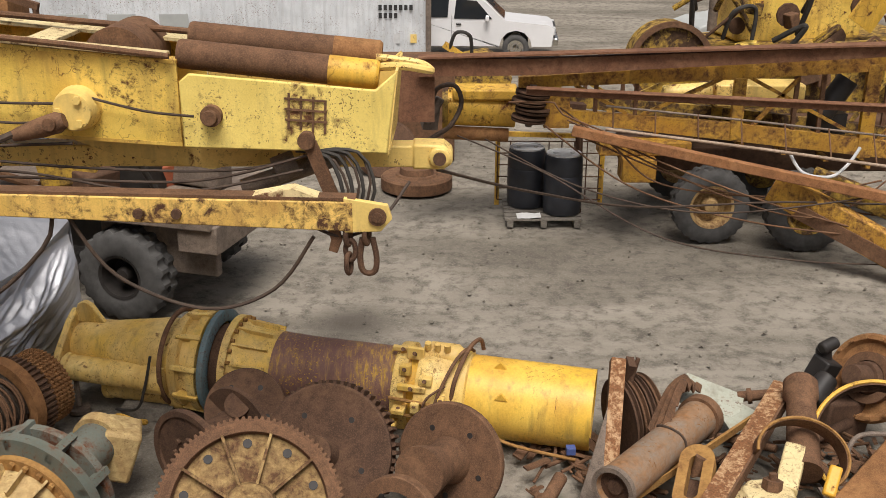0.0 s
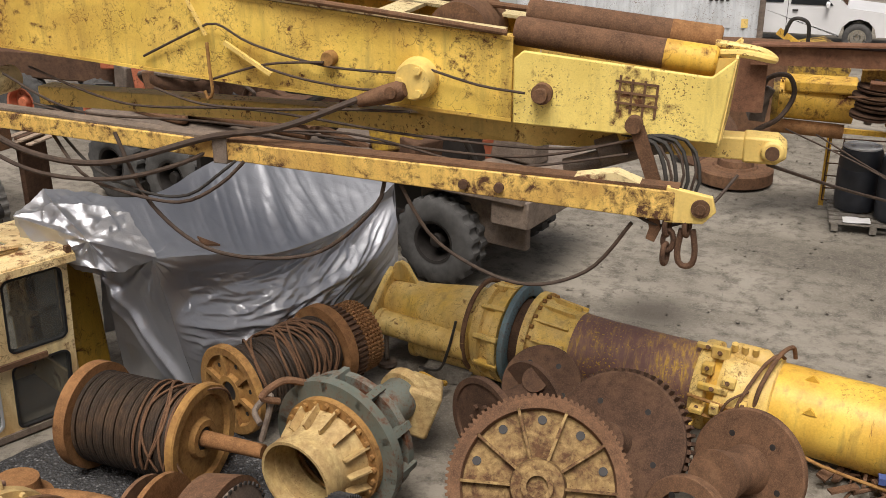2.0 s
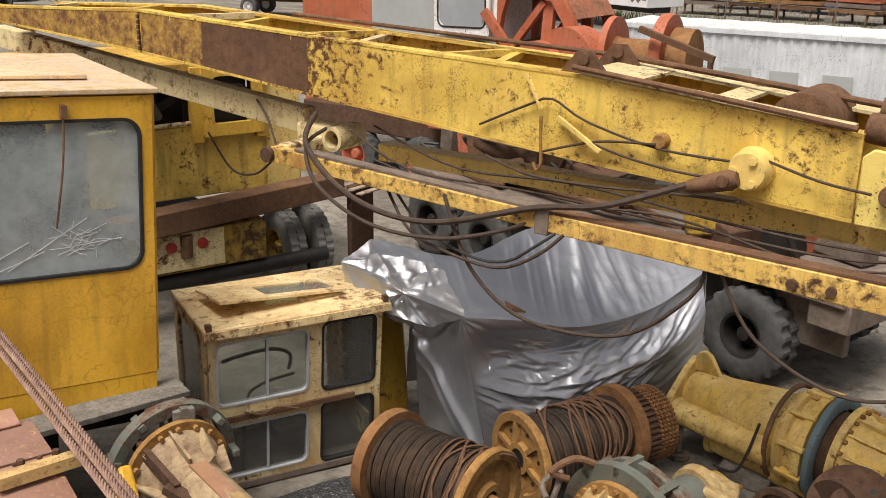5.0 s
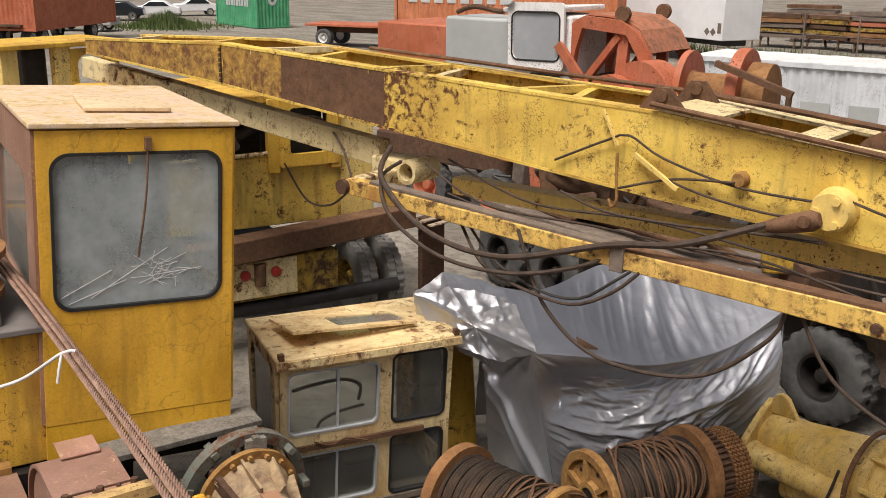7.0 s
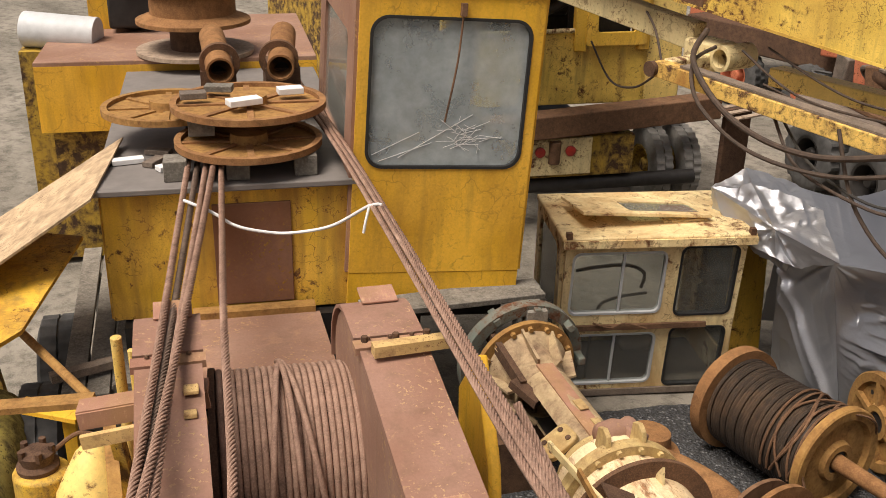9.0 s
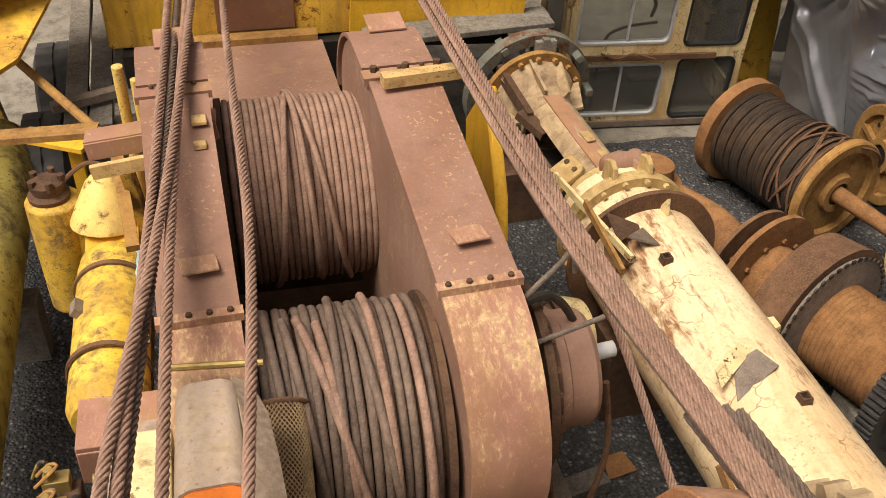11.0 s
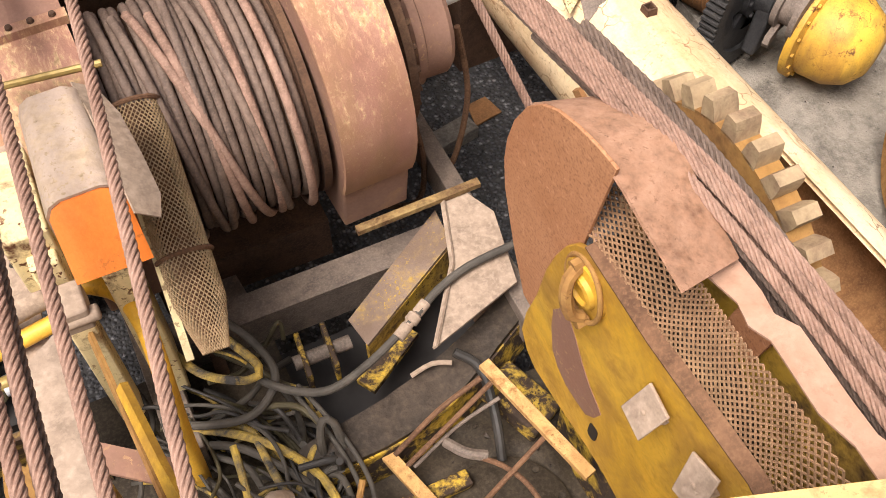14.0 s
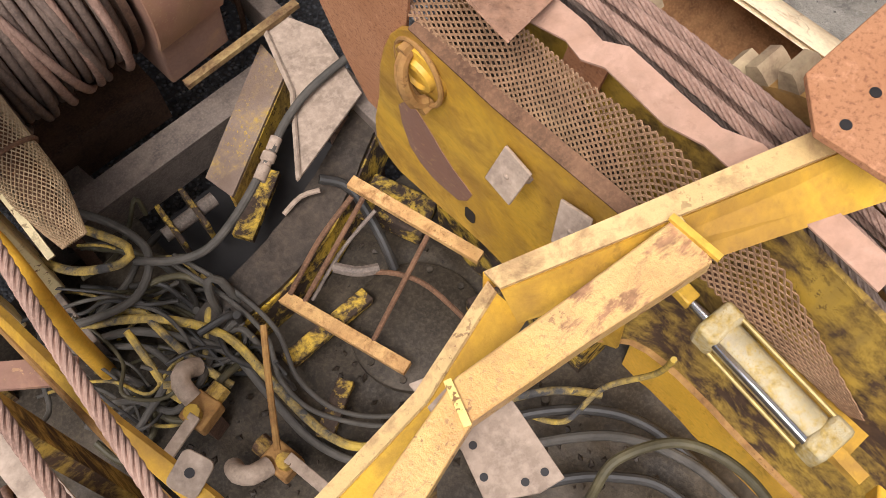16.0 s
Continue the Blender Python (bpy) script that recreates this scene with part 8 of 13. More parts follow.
def scrap_heap():
    ch = thing("channel_beam", "peeling rust-and-cream steel channel propped upright at the tube's end", "steel beam", at=(1.5, 7.6, 0))
    part("web", Shape().beam((1.36, 7.02, 0.02), (1.55, 7.98, 0.98), 0.13, 0.02, (0, -0.7, 0.72)), PEELING, ch, bevel=0.004)
    for sx in (-0.06, 0.06):
        part("flange", Shape().beam((1.36 + sx, 7.06, -0.02), (1.55 + sx, 8.02, 0.94), 0.014, 0.1, (0, -0.7, 0.72)), RUST_BROWN, ch)
    part("clip", Shape().box((1.64, 8.0, 0.86), (0.07, 0.12, 0.2), (20, 10, 8)).cyl((1.66, 7.96, 0.72), (1.72, 7.98, 0.98), 0.02), RUST_DARK, ch)
    pl = thing("scrap_plate", "grey steel plate leaning against the channel", "scrap", at=(1.25, 7.3, 0), group="scrap plates")
    part("plate", Shape().add([(1.02, 6.82, 0.0), (1.42, 7.1, 0.0), (1.50, 7.75, 0.66), (1.44, 7.72, 0.68), (1.02, 6.80, 0.02), (1.42, 7.08, 0.02), (1.50, 7.73, 0.68), (1.44, 7.70, 0.70)], [(3, 2, 1, 0), (4, 5, 6, 7), (0, 1, 5, 4), (1, 2, 6, 5), (2, 3, 7, 6), (3, 0, 4, 7)]), STEEL_OLD, pl)
    cy = thing("rusty_cylinder", "grey steel cylinder with orange rust bands and a cut wire band", "cylinder", at=(1.8, 7.3, 0))
    a, b = Vector((1.33, 6.72, 0.47)), Vector((2.36, 8.02, 0.40))
    d = (b - a).normalized()
    part("tube", Shape().pipe(a, b, 0.17, 0.03), painted("banded_grey_rust", (0.20, 0.185, 0.155), (0.33, 0.15, 0.05), 0.47, 0.14, grain=(0.8, 0.8, 2.0), stain=0.7, stain_col=(0.34, 0.17, 0.06)), cy)
    part("end_cap", Shape().lathe(a + d * 0.03, d, [(0, 0.03), (0, 0.06), (0.03, 0.07), (0.03, 0.15), (0.08, 0.15)], 28), RUST_DARK, cy)
    part("rim", Shape().ring(a - d * 0.01, d, 0.145, 0.185, 0.05, 32), STEEL_OLD, cy)
    part("collar", Shape().ring(b - d * 0.12, d, 0.165, 0.20, 0.10, 32), RUST_BROWN, cy)
    x = d.cross(Vector((0, 0, 1))).normalized()
    y = x.cross(d)
    part("wire_band", Shape().tube([a + d * (0.92 + 0.02 * math.sin(3 * q)) + (x * math.cos(q) + y * math.sin(q)) * 0.178 for q in [2 * math.pi * i / 24 for i in range(25)]] + [a + d * 0.98 + x * 0.2 + y * 0.02, a + d * 0.94 + x * 0.22 - y * 0.1], 0.011, 6), CABLE_THIN, cy)
    bm = thing("angle_iron", "thin yellow-edged steel angle lying across the heap", "steel beam", at=(2.2, 7.5, 0))
    part("angle", Shape().beam((1.52, 6.85, 0.30), (2.95, 8.1, 0.42), 0.05, 0.03).beam((1.54, 6.83, 0.32), (2.97, 8.08, 0.44), 0.012, 0.07), RUST_YELLOW, bm)
    b2 = thing("channel_beam", "peeling orange steel channel lying over the heap", "steel beam", at=(2.5, 7.3, 0))
    part("web", Shape().beam((2.0, 6.48, 0.44), (3.12, 8.24, 0.60), 0.17, 0.03), PEELING, b2, bevel=0.004)
    part("flange", Shape().beam((2.09, 6.45, 0.39), (3.21, 8.20, 0.55), 0.02, 0.12), RUST_BROWN, b2)
    sh = thing("pulley_link", "rusty slotted steel link with rounded ends", "link", at=(2.0, 6.9, 0))
    oval = [(0.14 * math.cos(q), (0.18 if math.sin(q) > 0 else -0.18) + 0.14 * math.sin(q)) for q in [2 * math.pi * (i + 0.5) / 28 for i in range(28)]]
    slot = [(0.055 * math.cos(q), (0.15 if math.sin(q) > 0 else -0.15) + 0.055 * math.sin(q)) for q in [2 * math.pi * (i + 0.5) / 28 for i in range(28)]]
    lk = Shape()
    frame_plate(lk, oval, slot, 0.12, pose(2.02, 6.92, 0.42, 24, -8, -24))
    part("link", lk, RUST_YELLOW, sh)
    part("pin", Shape().cyl((2.07, 7.05, 0.40), (2.10, 7.06, 0.56), 0.05, n=18), RUST_BROWN, sh)
    part("foot", Shape().box((2.0, 6.95, 0.16), (0.2, 0.3, 0.34), (10, 0, -20)), RUST_DARK, sh, bevel=0.02)
    hk = thing("lifting_yoke", "cream casting with a brown shaft and a bent steel hoop", "yoke", at=(2.7, 7.2, 0))
    hoop = [(0.36 * math.cos(q), 0.30 * math.sin(q)) for q in [math.pi * (-0.30 + 1.32 * i / 30) for i in range(31)]]
    m = pose(2.92, 7.12, 0.52, 42, 6, -6)
    part("hoop", ribbon([m @ Vector((p, q, -0.09)) for p, q in hoop], [m @ Vector((p, q, 0.09)) for p, q in hoop], 0.022), RUST_BROWN, hk, "bent flat steel hoop")
    part("hoop_edge", Shape().tube([m @ Vector((p * 1.02, q * 1.02, 0.092)) for p, q in hoop], 0.013, 6), RUST_YELLOW, hk)
    part("shaft", Shape().lathe((2.98, 7.14, 0.36), (0.2, 0.84, 0.36), [(0, 0.15), (0.1, 0.14), (0.75, 0.125), (0.8, 0.15), (0.95, 0.15), (1.0, 0.11)], 24), RUST_BROWN, hk, "brown rusted shaft")
    part("casting", Shape().lathe((2.56, 6.75, 0.10), (0.05, 0.1, 1.0), [(0, 0.42), (0.1, 0.42), (0.16, 0.36), (0.28, 0.22), (0.33, 0.20)], 9), CREAM, hk, "cream-painted casting", bevel=0.02)
    part("nut", Shape().cyl((2.60, 6.80, 0.42), (2.61, 6.82, 0.50), 0.08, n=6).cyl((2.61, 6.82, 0.5), (2.61, 6.83, 0.55), 0.035), RUST_BROWN, hk)
    part("arm", Shape().beam((2.75, 6.9, 0.34), (2.95, 7.3, 0.5), 0.18, 0.12), CREAM, hk, bevel=0.02)
    part("hoop_tip", Shape().box((3.07, 6.80, 0.50), (0.10, 0.26, 0.07), (38, 10, -24)), YELLOW_DEEP, hk, bevel=0.02)
    gr = thing("hub_flange", "orange-rust flange with a dark oily hub in the heap", "hub", at=(3.9, 8.3, 0))
    fd = Vector((-0.72, -0.55, 0.38)).normalized()
    fc = Vector((4.0, 8.38, 0.58))
    part("flange", Shape().lathe(fc, fd, [(0, 0.12), (0, 0.40), (0.04, 0.42), (0.08, 0.40), (0.08, 0.36), (0.03, 0.33), (0.03, 0.2)], 44, cap=False).bolts(fc + fd * 0.08, fd, 0.375, 16, 0.018, 0.025), RUST_ORANGE, gr)
    part("inner_ring", Shape().ring(fc + fd * 0.03, fd, 0.16, 0.24, 0.09), RUST_BROWN, gr)
    part("hub", Shape().cyl(fc, fc + fd * 0.2, 0.17, 0.14).cyl(fc + fd * 0.2, fc + fd * 0.42, 0.11, 0.09), RUST_DARK, gr)
    part("oily_joint", Shape().cyl((3.56, 8.32, 0.62), (3.36, 8.16, 0.46), 0.10, 0.12).cyl((3.62, 8.52, 0.5), (3.55, 8.5, 0.84), 0.09, 0.07).box((3.55, 8.45, 0.62), (0.22, 0.2, 0.26), (10, 20, 30)).cyl((3.50, 8.42, 0.86), (3.66, 8.5, 0.9), 0.06), BLACK, gr, "oily black joint", bevel=0.02)
    part("prop", Shape().box((3.7, 8.4, 0.2), (0.5, 0.4, 0.42), (0, 8, 20)), RUST_DARK, gr, bevel=0.03)
    rm = thing("rim_band", "yellow-edged dark wheel band leaning in the heap", "wheel band", at=(3.6, 7.6, 0))
    rc, rd = Vector((3.72, 7.52, 0.34)), Vector((-0.18, -0.72, 0.67)).normalized()
    part("band", Shape().lathe(rc, rd, [(0, 0.52), (0, 0.56), (0.22, 0.56), (0.22, 0.52)], 48, cap=False), RUST_DARK, rm)
    rx = rd.cross(Vector((0, 0, 1))).normalized()
    ry = rx.cross(rd)
    part("edge", Shape().tube([rc + rd * 0.22 + (rx * math.cos(q) + ry * math.sin(q)) * 0.55 for q in [2 * math.pi * i / 48 for i in range(49)]], 0.018, 6, False), YELLOW, rm, "yellow band edge")
    pipe = thing("bent_pipe", "thin bent steel pipe inside the wheel band", "pipe", at=(3.6, 7.4, 0))
    part("pipe", Shape().tube(curve([(3.38, 7.28, 0.2), (3.42, 7.35, 0.50), (3.6, 7.42, 0.56), (3.95, 7.38, 0.52), (4.3, 7.2, 0.3)]), 0.022), STEEL_OLD, pipe)
    bx = thing("steel_box", "orange-brown rusted box section in the heap", "steel beam", at=(3.45, 6.9, 0))
    part("box", Shape().beam((3.1, 6.5, 0.28), (3.9, 7.35, 0.36), 0.34, 0.3), RUST_ORANGE, bx, bevel=0.02)
    part("lid_strip", Shape().beam((3.28, 6.42, 0.44), (4.05, 7.2, 0.54), 0.06, 0.05), RUST_YELLOW, bx)
    for k, (p, q, r, mat) in enumerate((((2.78, 8.42, 0.36), (3.05, 8.36, 0.42), 0.05, RUST_BROWN), ((2.0, 8.05, 0.4), (2.3, 8.45, 0.5), 0.035, RUST_DARK), ((2.3, 7.2, 0.2), (2.7, 7.7, 0.3), 0.05, RUST_DARK), ((2.45, 7.9, 0.25), (2.9, 7.6, 0.3), 0.035, RUST_BROWN), ((0.75, 6.85, 0.08), (1.0, 7.3, 0.2), 0.06, RUST_BROWN), ((0.72, 6.6, 0.25), (1.0, 6.75, 0.2), 0.09, RUST_DARK), ((3.3, 7.9, 0.2), (3.7, 8.05, 0.3), 0.05, RUST_DARK), ((4.2, 7.8, 0.1), (4.5, 8.4, 0.35), 0.07, RUST_BROWN))):
        one = thing("scrap_bar", "short rusty scrap bar in the heap", "scrap", at=(p[0], p[1], 0), group="scrap bars")
        part("bar", Shape().cyl(p, q, r, n=14), mat, one)
        part("collar", Shape().cyl(Vector(p).lerp(Vector(q), 0.3), Vector(p).lerp(Vector(q), 0.45), r * 1.5, n=14), RUST_BROWN, one)
    for k, (pts, zz, mat) in enumerate((([(-0.28, -0.12), (0.3, -0.2), (0.34, 0.1), (-0.2, 0.24)], pose(2.48, 8.38, 0.38, 22, 6, -12), PLATE_PALE), ([(-0.2, -0.2), (0.2, -0.16), (0.1, 0.14), (-0.12, 0.2)], pose(2.72, 8.2, 0.30, 14, -10, 25), PLATE_PALE), ([(-0.5, -0.3), (0.6, -0.35), (0.5, 0.3), (-0.4, 0.35)], pose(3.6, 6.95, 0.12, 4, 3, 12), STEEL_OLD))):
        one = thing("scrap_plate", "bent grey scrap plate on the heap", "scrap", at=tuple(zz.translation.xy) + (0,), group="scrap plates")
        part("plate", Shape().plate(pts, 0.02, zz), mat, one)
    cr = thing("crushed_bracket", "crumpled rusty sheet-steel bracket on the cylinder", "scrap", at=(2.0, 7.9, 0))
    for k in range(3):
        line = [Vector((1.74 + 0.05 * k, 7.5 - 0.02 * k, 0.56)), Vector((1.98 + 0.05 * k, 7.92, 0.72 + 0.03 * k)), Vector((2.2 + 0.04 * k, 8.22, 0.70 - 0.05 * k)), Vector((2.3 + 0.03 * k, 8.36, 0.55))]
        line = curve(line, 0.06)
        part("strip", ribbon(line, [p + Vector((0.05, -0.02, -0.07 + 0.05 * math.sin(9 * i))) for i, p in enumerate(line)], 0.012), RUST_BROWN, cr)
    part("prop", Shape().cyl((2.0, 7.95, 0.0), (2.05, 8.0, 0.68), 0.04), RUST_DARK, cr)
    wh = thing("sheave", "stack of rusty sheave wheels at the tube's open end", "sheave", at=(1.75, 7.8, 0))
    for k in range(4):
        part("wheel", Shape().lathe((1.58 + 0.075 * k, 7.94 + 0.03 * k, 0.40), (0.93, 0.3, 0.05), [(0, 0.05), (0, 0.36), (0.015, 0.37), (0.03, 0.31), (0.045, 0.37), (0.06, 0.36), (0.06, 0.05)], 36, cap=False), (RUST_DARK, RUST_BROWN)[k % 2], wh)


scrap_heap()
bits = Shape()
rng = random.Random(77)
for k in range(300):
    x, y = rng.uniform(0.7, 4.6), rng.uniform(6.3, 8.25)
    rot = (rng.uniform(-30, 30), rng.uniform(-30, 30), rng.uniform(0, 180))
    h = 0.03 + rng.uniform(0, 0.2) * max(0.0, 1 - abs(y - 7.3))
    if k % 3:
        bits.box((x, y, h), (rng.uniform(0.08, 0.35), rng.uniform(0.02, 0.1), rng.uniform(0.008, 0.03)), rot)
    else:
        p = Vector((x, y, h))
        bits.cyl(p, p + Vector((rng.uniform(-0.25, 0.25), rng.uniform(-0.2, 0.2), rng.uniform(-0.02, 0.1))), rng.uniform(0.008, 0.03), n=8)
single("scrap_litter", bits, RUST_BROWN, "litter of small rusty steel offcuts between the larger scrap", "scrap", at=(2.6, 7.3, 0), kind="stuff", smooth=30)

# ---- the crane under the camera; all in the crane's axes (u, v, z) ----


def wound(shape, c, r, u0, u1, coils, rr, wander=0.3, seed=1, start=0.0):
    """Rope wound round the u axis at centre (v, z) = c."""
    k = coils * 170
    pts = []
    for i in range(k + 1):
        q = start + 2 * math.pi * i / 170
        s = u0 + (u1 - u0) * i / k + wander * rr * noise.noise(Vector((q * 0.22, seed, 0.5)))
        rad = r + rr * (0.25 + wander * 0.5) * noise.noise(Vector((q * 0.15, seed + 5, 0.5)))
        pts.append(Vector((s, c[0] + rad * math.cos(q), c[1] + rad * math.sin(q))))
    return shape.rope(pts, rr, 0.30, 24, 0.80)


def winch(name, c, r, label, coils, rr, messy, extra):
    th = thing(name, label, "winch", at=(0.07, c[0], 0.5), axes=CRANE)
    part("core", Shape().cyl((-0.33, c[0], c[1]), (0.47, c[0], c[1]), r - rr * 1.2, n=40), RUST_DARK, th)
    for u in (-0.36, 0.45):
        part("flange", Shape().lathe((u, c[0], c[1]), (1, 0, 0), [(0, 0.1), (0, r + 0.03), (0.035, r + 0.03), (0.035, 0.1)], 48), RUST_DARK, th)
    part("wound_rope", wound(Shape(), c, r, -0.31, 0.43, coils, rr, messy, 2), ROPE_GREY if messy > 0.4 else ROPE_M, th, "neatly wound rusty wire rope" if messy < 0.4 else "loosely wound greasy wire rope")
    for k, (ua, ub, qa, qb, lift) in enumerate(extra):
        pts = []
        for i in range(91):
            t = i / 90
            q = radians(qa + (qb - qa) * t)
            rad = r + rr * 1.9 + lift * math.sin(math.pi * t)
            pts.append(Vector((ua + (ub - ua) * t, c[0] + rad * math.cos(q), c[1] + rad * math.sin(q))))
        part("loose_rope", Shape().rope(pts, rr * 0.96, 0.30, 24, 0.80), ROPE_GREY if messy > 0.4 and k % 2 else ROPE_M, th, "rope turn lying loose over the others")
    part("bed", Shape().box((0.05, c[0], 0.62), (0.9, 0.5, 0.3)), RUST_DARK, th)
    return th


winch("winch_drum", (5.22, 1.72), 0.50, "winch drum closely wound with rusty wire rope", 21, 0.0178, 0.1,
      ((0.02, 0.28, 60, 220, 0.02), (0.02, -0.12, 75, 225, 0.05), (0.03, 0.12, 70, 215, 0.05)))
winch("winch_drum", (3.61, 1.56), 0.50, "winch drum wound with loose greasy wire rope", 18, 0.021, 0.5,
      ((-0.10, 0.22, 80, 225, 0.004), (-0.24, -0.10, 70, 230, 0.002), (-0.02, 0.13, 85, 235, 0.006), (0.12, 0.30, 75, 225, 0.006), (0.20, 0.26, 60, 235, 0.003), (-0.16, 0.0, 80, 220, 0.003), (0.34, 0.40, 70, 250, 0.03), (0.05, 0.02, 60, 215, 0.003)))


def arc_points(c, r, qa, qb, n=14):
    return [(c[0] + r * math.cos(radians(qa + (qb - qa) * i / n)), c[1] + r * math.sin(radians(qa + (qb - qa) * i / n))) for i in range(n + 1)]


def chain_case():
    """The two riveted cases that carry the winch drums."""
    c = (3.68, 1.62)
    for u0, u1, name, lab in ((0.50, 0.85, "winch_case", "dusty red-brown winch case with flaked paint and rivets"), (-0.62, -0.30, "winch_case", "dusty red-brown winch case with a bolted cover")):
        th = thing(name, lab, "winch case", at=((u0 + u1) / 2, 4.4, 0.3), axes=CRANE, group="winch cases")
        um, w = (u0 + u1) / 2, u1 - u0
        to = Matrix(((0, 0, 1, um), (1, 0, 0, 0), (0, 1, 0, 0), (0, 0, 0, 1)))
        front = arc_points(c, 0.66, 105, 205)
        body = [(5.6, 1.0)] + arc_points((5.25, 2.12), 0.43, -5, 92, 10) + [(4.72, 2.52)] + front + [(3.12, 1.02)]
        part("body", Shape().plate(body, w - 0.02, to), PRIMER, th, "dusty red-brown plate", bevel=0.012)

        def strip(pts, lift, extra, mat, nm, lb=""):
            h = (w + extra) / 2
            s = ribbon([(um - h, v, z) for v, z in pts], [(um + h, v, z) for v, z in pts], lift)
            return part(nm, s, mat, th, lb)
        strip(arc_points((5.25, 2.12), 0.455, -4, 92, 12) + [(4.98, 2.56)], 0.02, 0.02, PRIMER_SCRAPED, "top_cover", "dusty red-brown cap cover")
        strip([(4.86, 2.545), (3.56, 2.30)], 0.03, 0.0, PRIMER_SCRAPED, "top_plate", "dusty red-brown sloping top plate")
        strip([(3.55, 2.285)] + arc_points((3.68, 1.62), 0.672, 101, 205), 0.02, -0.01, PRIMER_FLAKED, "curved_plate", "curved plate with flaked primer and yellow undercoat")
        part("joint_strip", Shape().beam((u0 - 0.01, 3.55, 2.30), (u1 + 0.01, 3.55, 2.30), 0.05, 0.04), PRIMER_FLAKED, th)
        for k in range(4):
            part("rivet", Shape().lathe((u0 + 0.04 + (w - 0.08) * k / 3, 3.55, 2.322), (0, 0, 1), [(0, 0.014), (0.012, 0.012), (0.016, 0)], 10), RUST_DARK, th)
        part("joint_strip", Shape().box((um, 4.92, 2.545), (w + 0.04, 0.09, 0.04)), PRIMER_FLAKED, th)
        for k in range(3):
            part("rivet", Shape().lathe((u0 + 0.06 + (w - 0.12) * k / 2, 4.95, 2.57), (0, 0, 1), [(0, 0.013), (0.012, 0.010), (0.014, 0)], 10), RUST_DARK, th)
        part("cover_plate", Shape().box((um + 0.02, 3.82, 2.372), (0.15, 0.2, 0.012), (-10.9, 0, 4)), PRIMER_FLAKED, th, "small flaked cover plate", bevel=0.003)
        part("cover_plate", Shape().box((um + 0.03, 5.4, 2.60), (0.2, 0.16, 0.012), (8, 0, 0)), PRIMER_FLAKED, th, bevel=0.003)
        if u0 > 0:
            part("foot_strip", Shape().beam((u0 + 0.02, 3.0, 1.13), (u1 + 0.3, 2.98, 1.13), 0.04, 0.03), GEAR_WEB, th, "worn tan foot strip")
            part("side_bracket", Shape().beam((u0 + 0.05, 4.78, 2.60), (u1 + 0.16, 4.80, 2.60), 0.07, 0.06), FLANGE_WORN, th)
            for k in range(3):
                part("bolt", Shape().cyl((u0 + 0.02 + 0.16 * k, 4.84, 2.62), (u0 + 0.02 + 0.16 * k, 4.84, 2.65), 0.018, n=6), RUST_DARK, th)
        else:
            part("side_beam", Shape().beam((-0.90, 4.90, 2.36), (-0.28, 4.84, 2.44), 0.12, 0.025).beam((-0.90, 4.84, 2.32), (-0.28, 4.78, 2.40), 0.02, 0.09), PRIMER_FLAKED, th)
            part("side_beam_plate", Shape().beam((-0.89, 4.78, 2.24), (-0.3, 4.73, 2.33), 0.03, 0.07), FLANGE_WORN, th)
            part("latch", Shape().box((-0.36, 4.66, 2.535), (0.07, 0.10, 0.02), (-10, 0, 0)).box((-0.37, 4.5, 2.50), (0.06, 0.06, 0.025), (-10, 0, 0)), FLANGE_WORN, th, bevel=0.004)


chain_case()


def turned(ob, about, degrees):
    """Turns a thing about an upright line through a place in the crane's axes."""
    ob.matrix_world = CRANE @ Matrix.Translation(about) @ pose(0, 0, 0, 0, 0, degrees) @ Matrix.Translation(-Vector(about)) @ CRANE.inverted() @ ob.matrix_world


turned(bpy.data.objects["winch_case"], (0.675, 3.2, 0), 3.2)
turned(bpy.data.objects["winch_case.001"], (-0.46, 3.2, 0), 2.2)

hub = thing("winch_motor", "round bolted winch motor with a dark flange on the case", "motor", at=(1.0, 3.7, 1.0), axes=CRANE)
part("flange", Shape().lathe((0.86, 3.68, 1.60), (1, 0, 0), [(0, 0.1), (0, 0.36), (0.07, 0.36), (0.07, 0.45), (0.11, 0.45), (0.11, 0.26)], 44).bolts((0.97, 3.68, 1.60), (1, 0, 0), 0.41, 24, 0.016, 0.022), RUST_DARK, hub)
part("body", Shape().lathe((0.965, 3.68, 1.60), (1, 0, 0), [(0, 0.26), (0.05, 0.27), (0.07, 0.30), (0.11, 0.30), (0.12, 0.28), (0.24, 0.28), (0.265, 0.26), (0.27, 0.0)], 40), PRIMER, hub, "dusty red-brown round motor")
part("fitting", Shape().cyl((1.15, 3.72, 1.62), (1.24, 3.72, 1.62), 0.035, n=16), STEEL_OLD, hub)
part("sleeve", Shape().cyl((1.23, 3.72, 1.62), (1.40, 3.74, 1.62), 0.04, n=20), LID_WHITE, hub, "white plastic sleeve")
part("pipe", Shape().tube(curve([(0.86, 3.55, 2.2), (1.02, 3.6, 2.32), (1.12, 3.72, 2.30), (1.14, 3.72, 2.15)]), 0.012), STEEL_OLD, hub)
part("pipe", Shape().tube([(0.9, 3.45, 2.02), (1.22, 3.52, 2.05)], 0.012), STEEL_OLD, hub)
part("pipe", Shape().tube([(1.1, 3.55, 1.48), (1.32, 3.6, 1.52)], 0.016), RUST_BROWN, hub)
part("hose", Shape().tube(curve([(0.88, 3.6, 2.12), (1.0, 3.65, 2.1), (1.12, 3.7, 1.95), (1.22, 3.72, 1.72)]), 0.02), HOSE, hub)
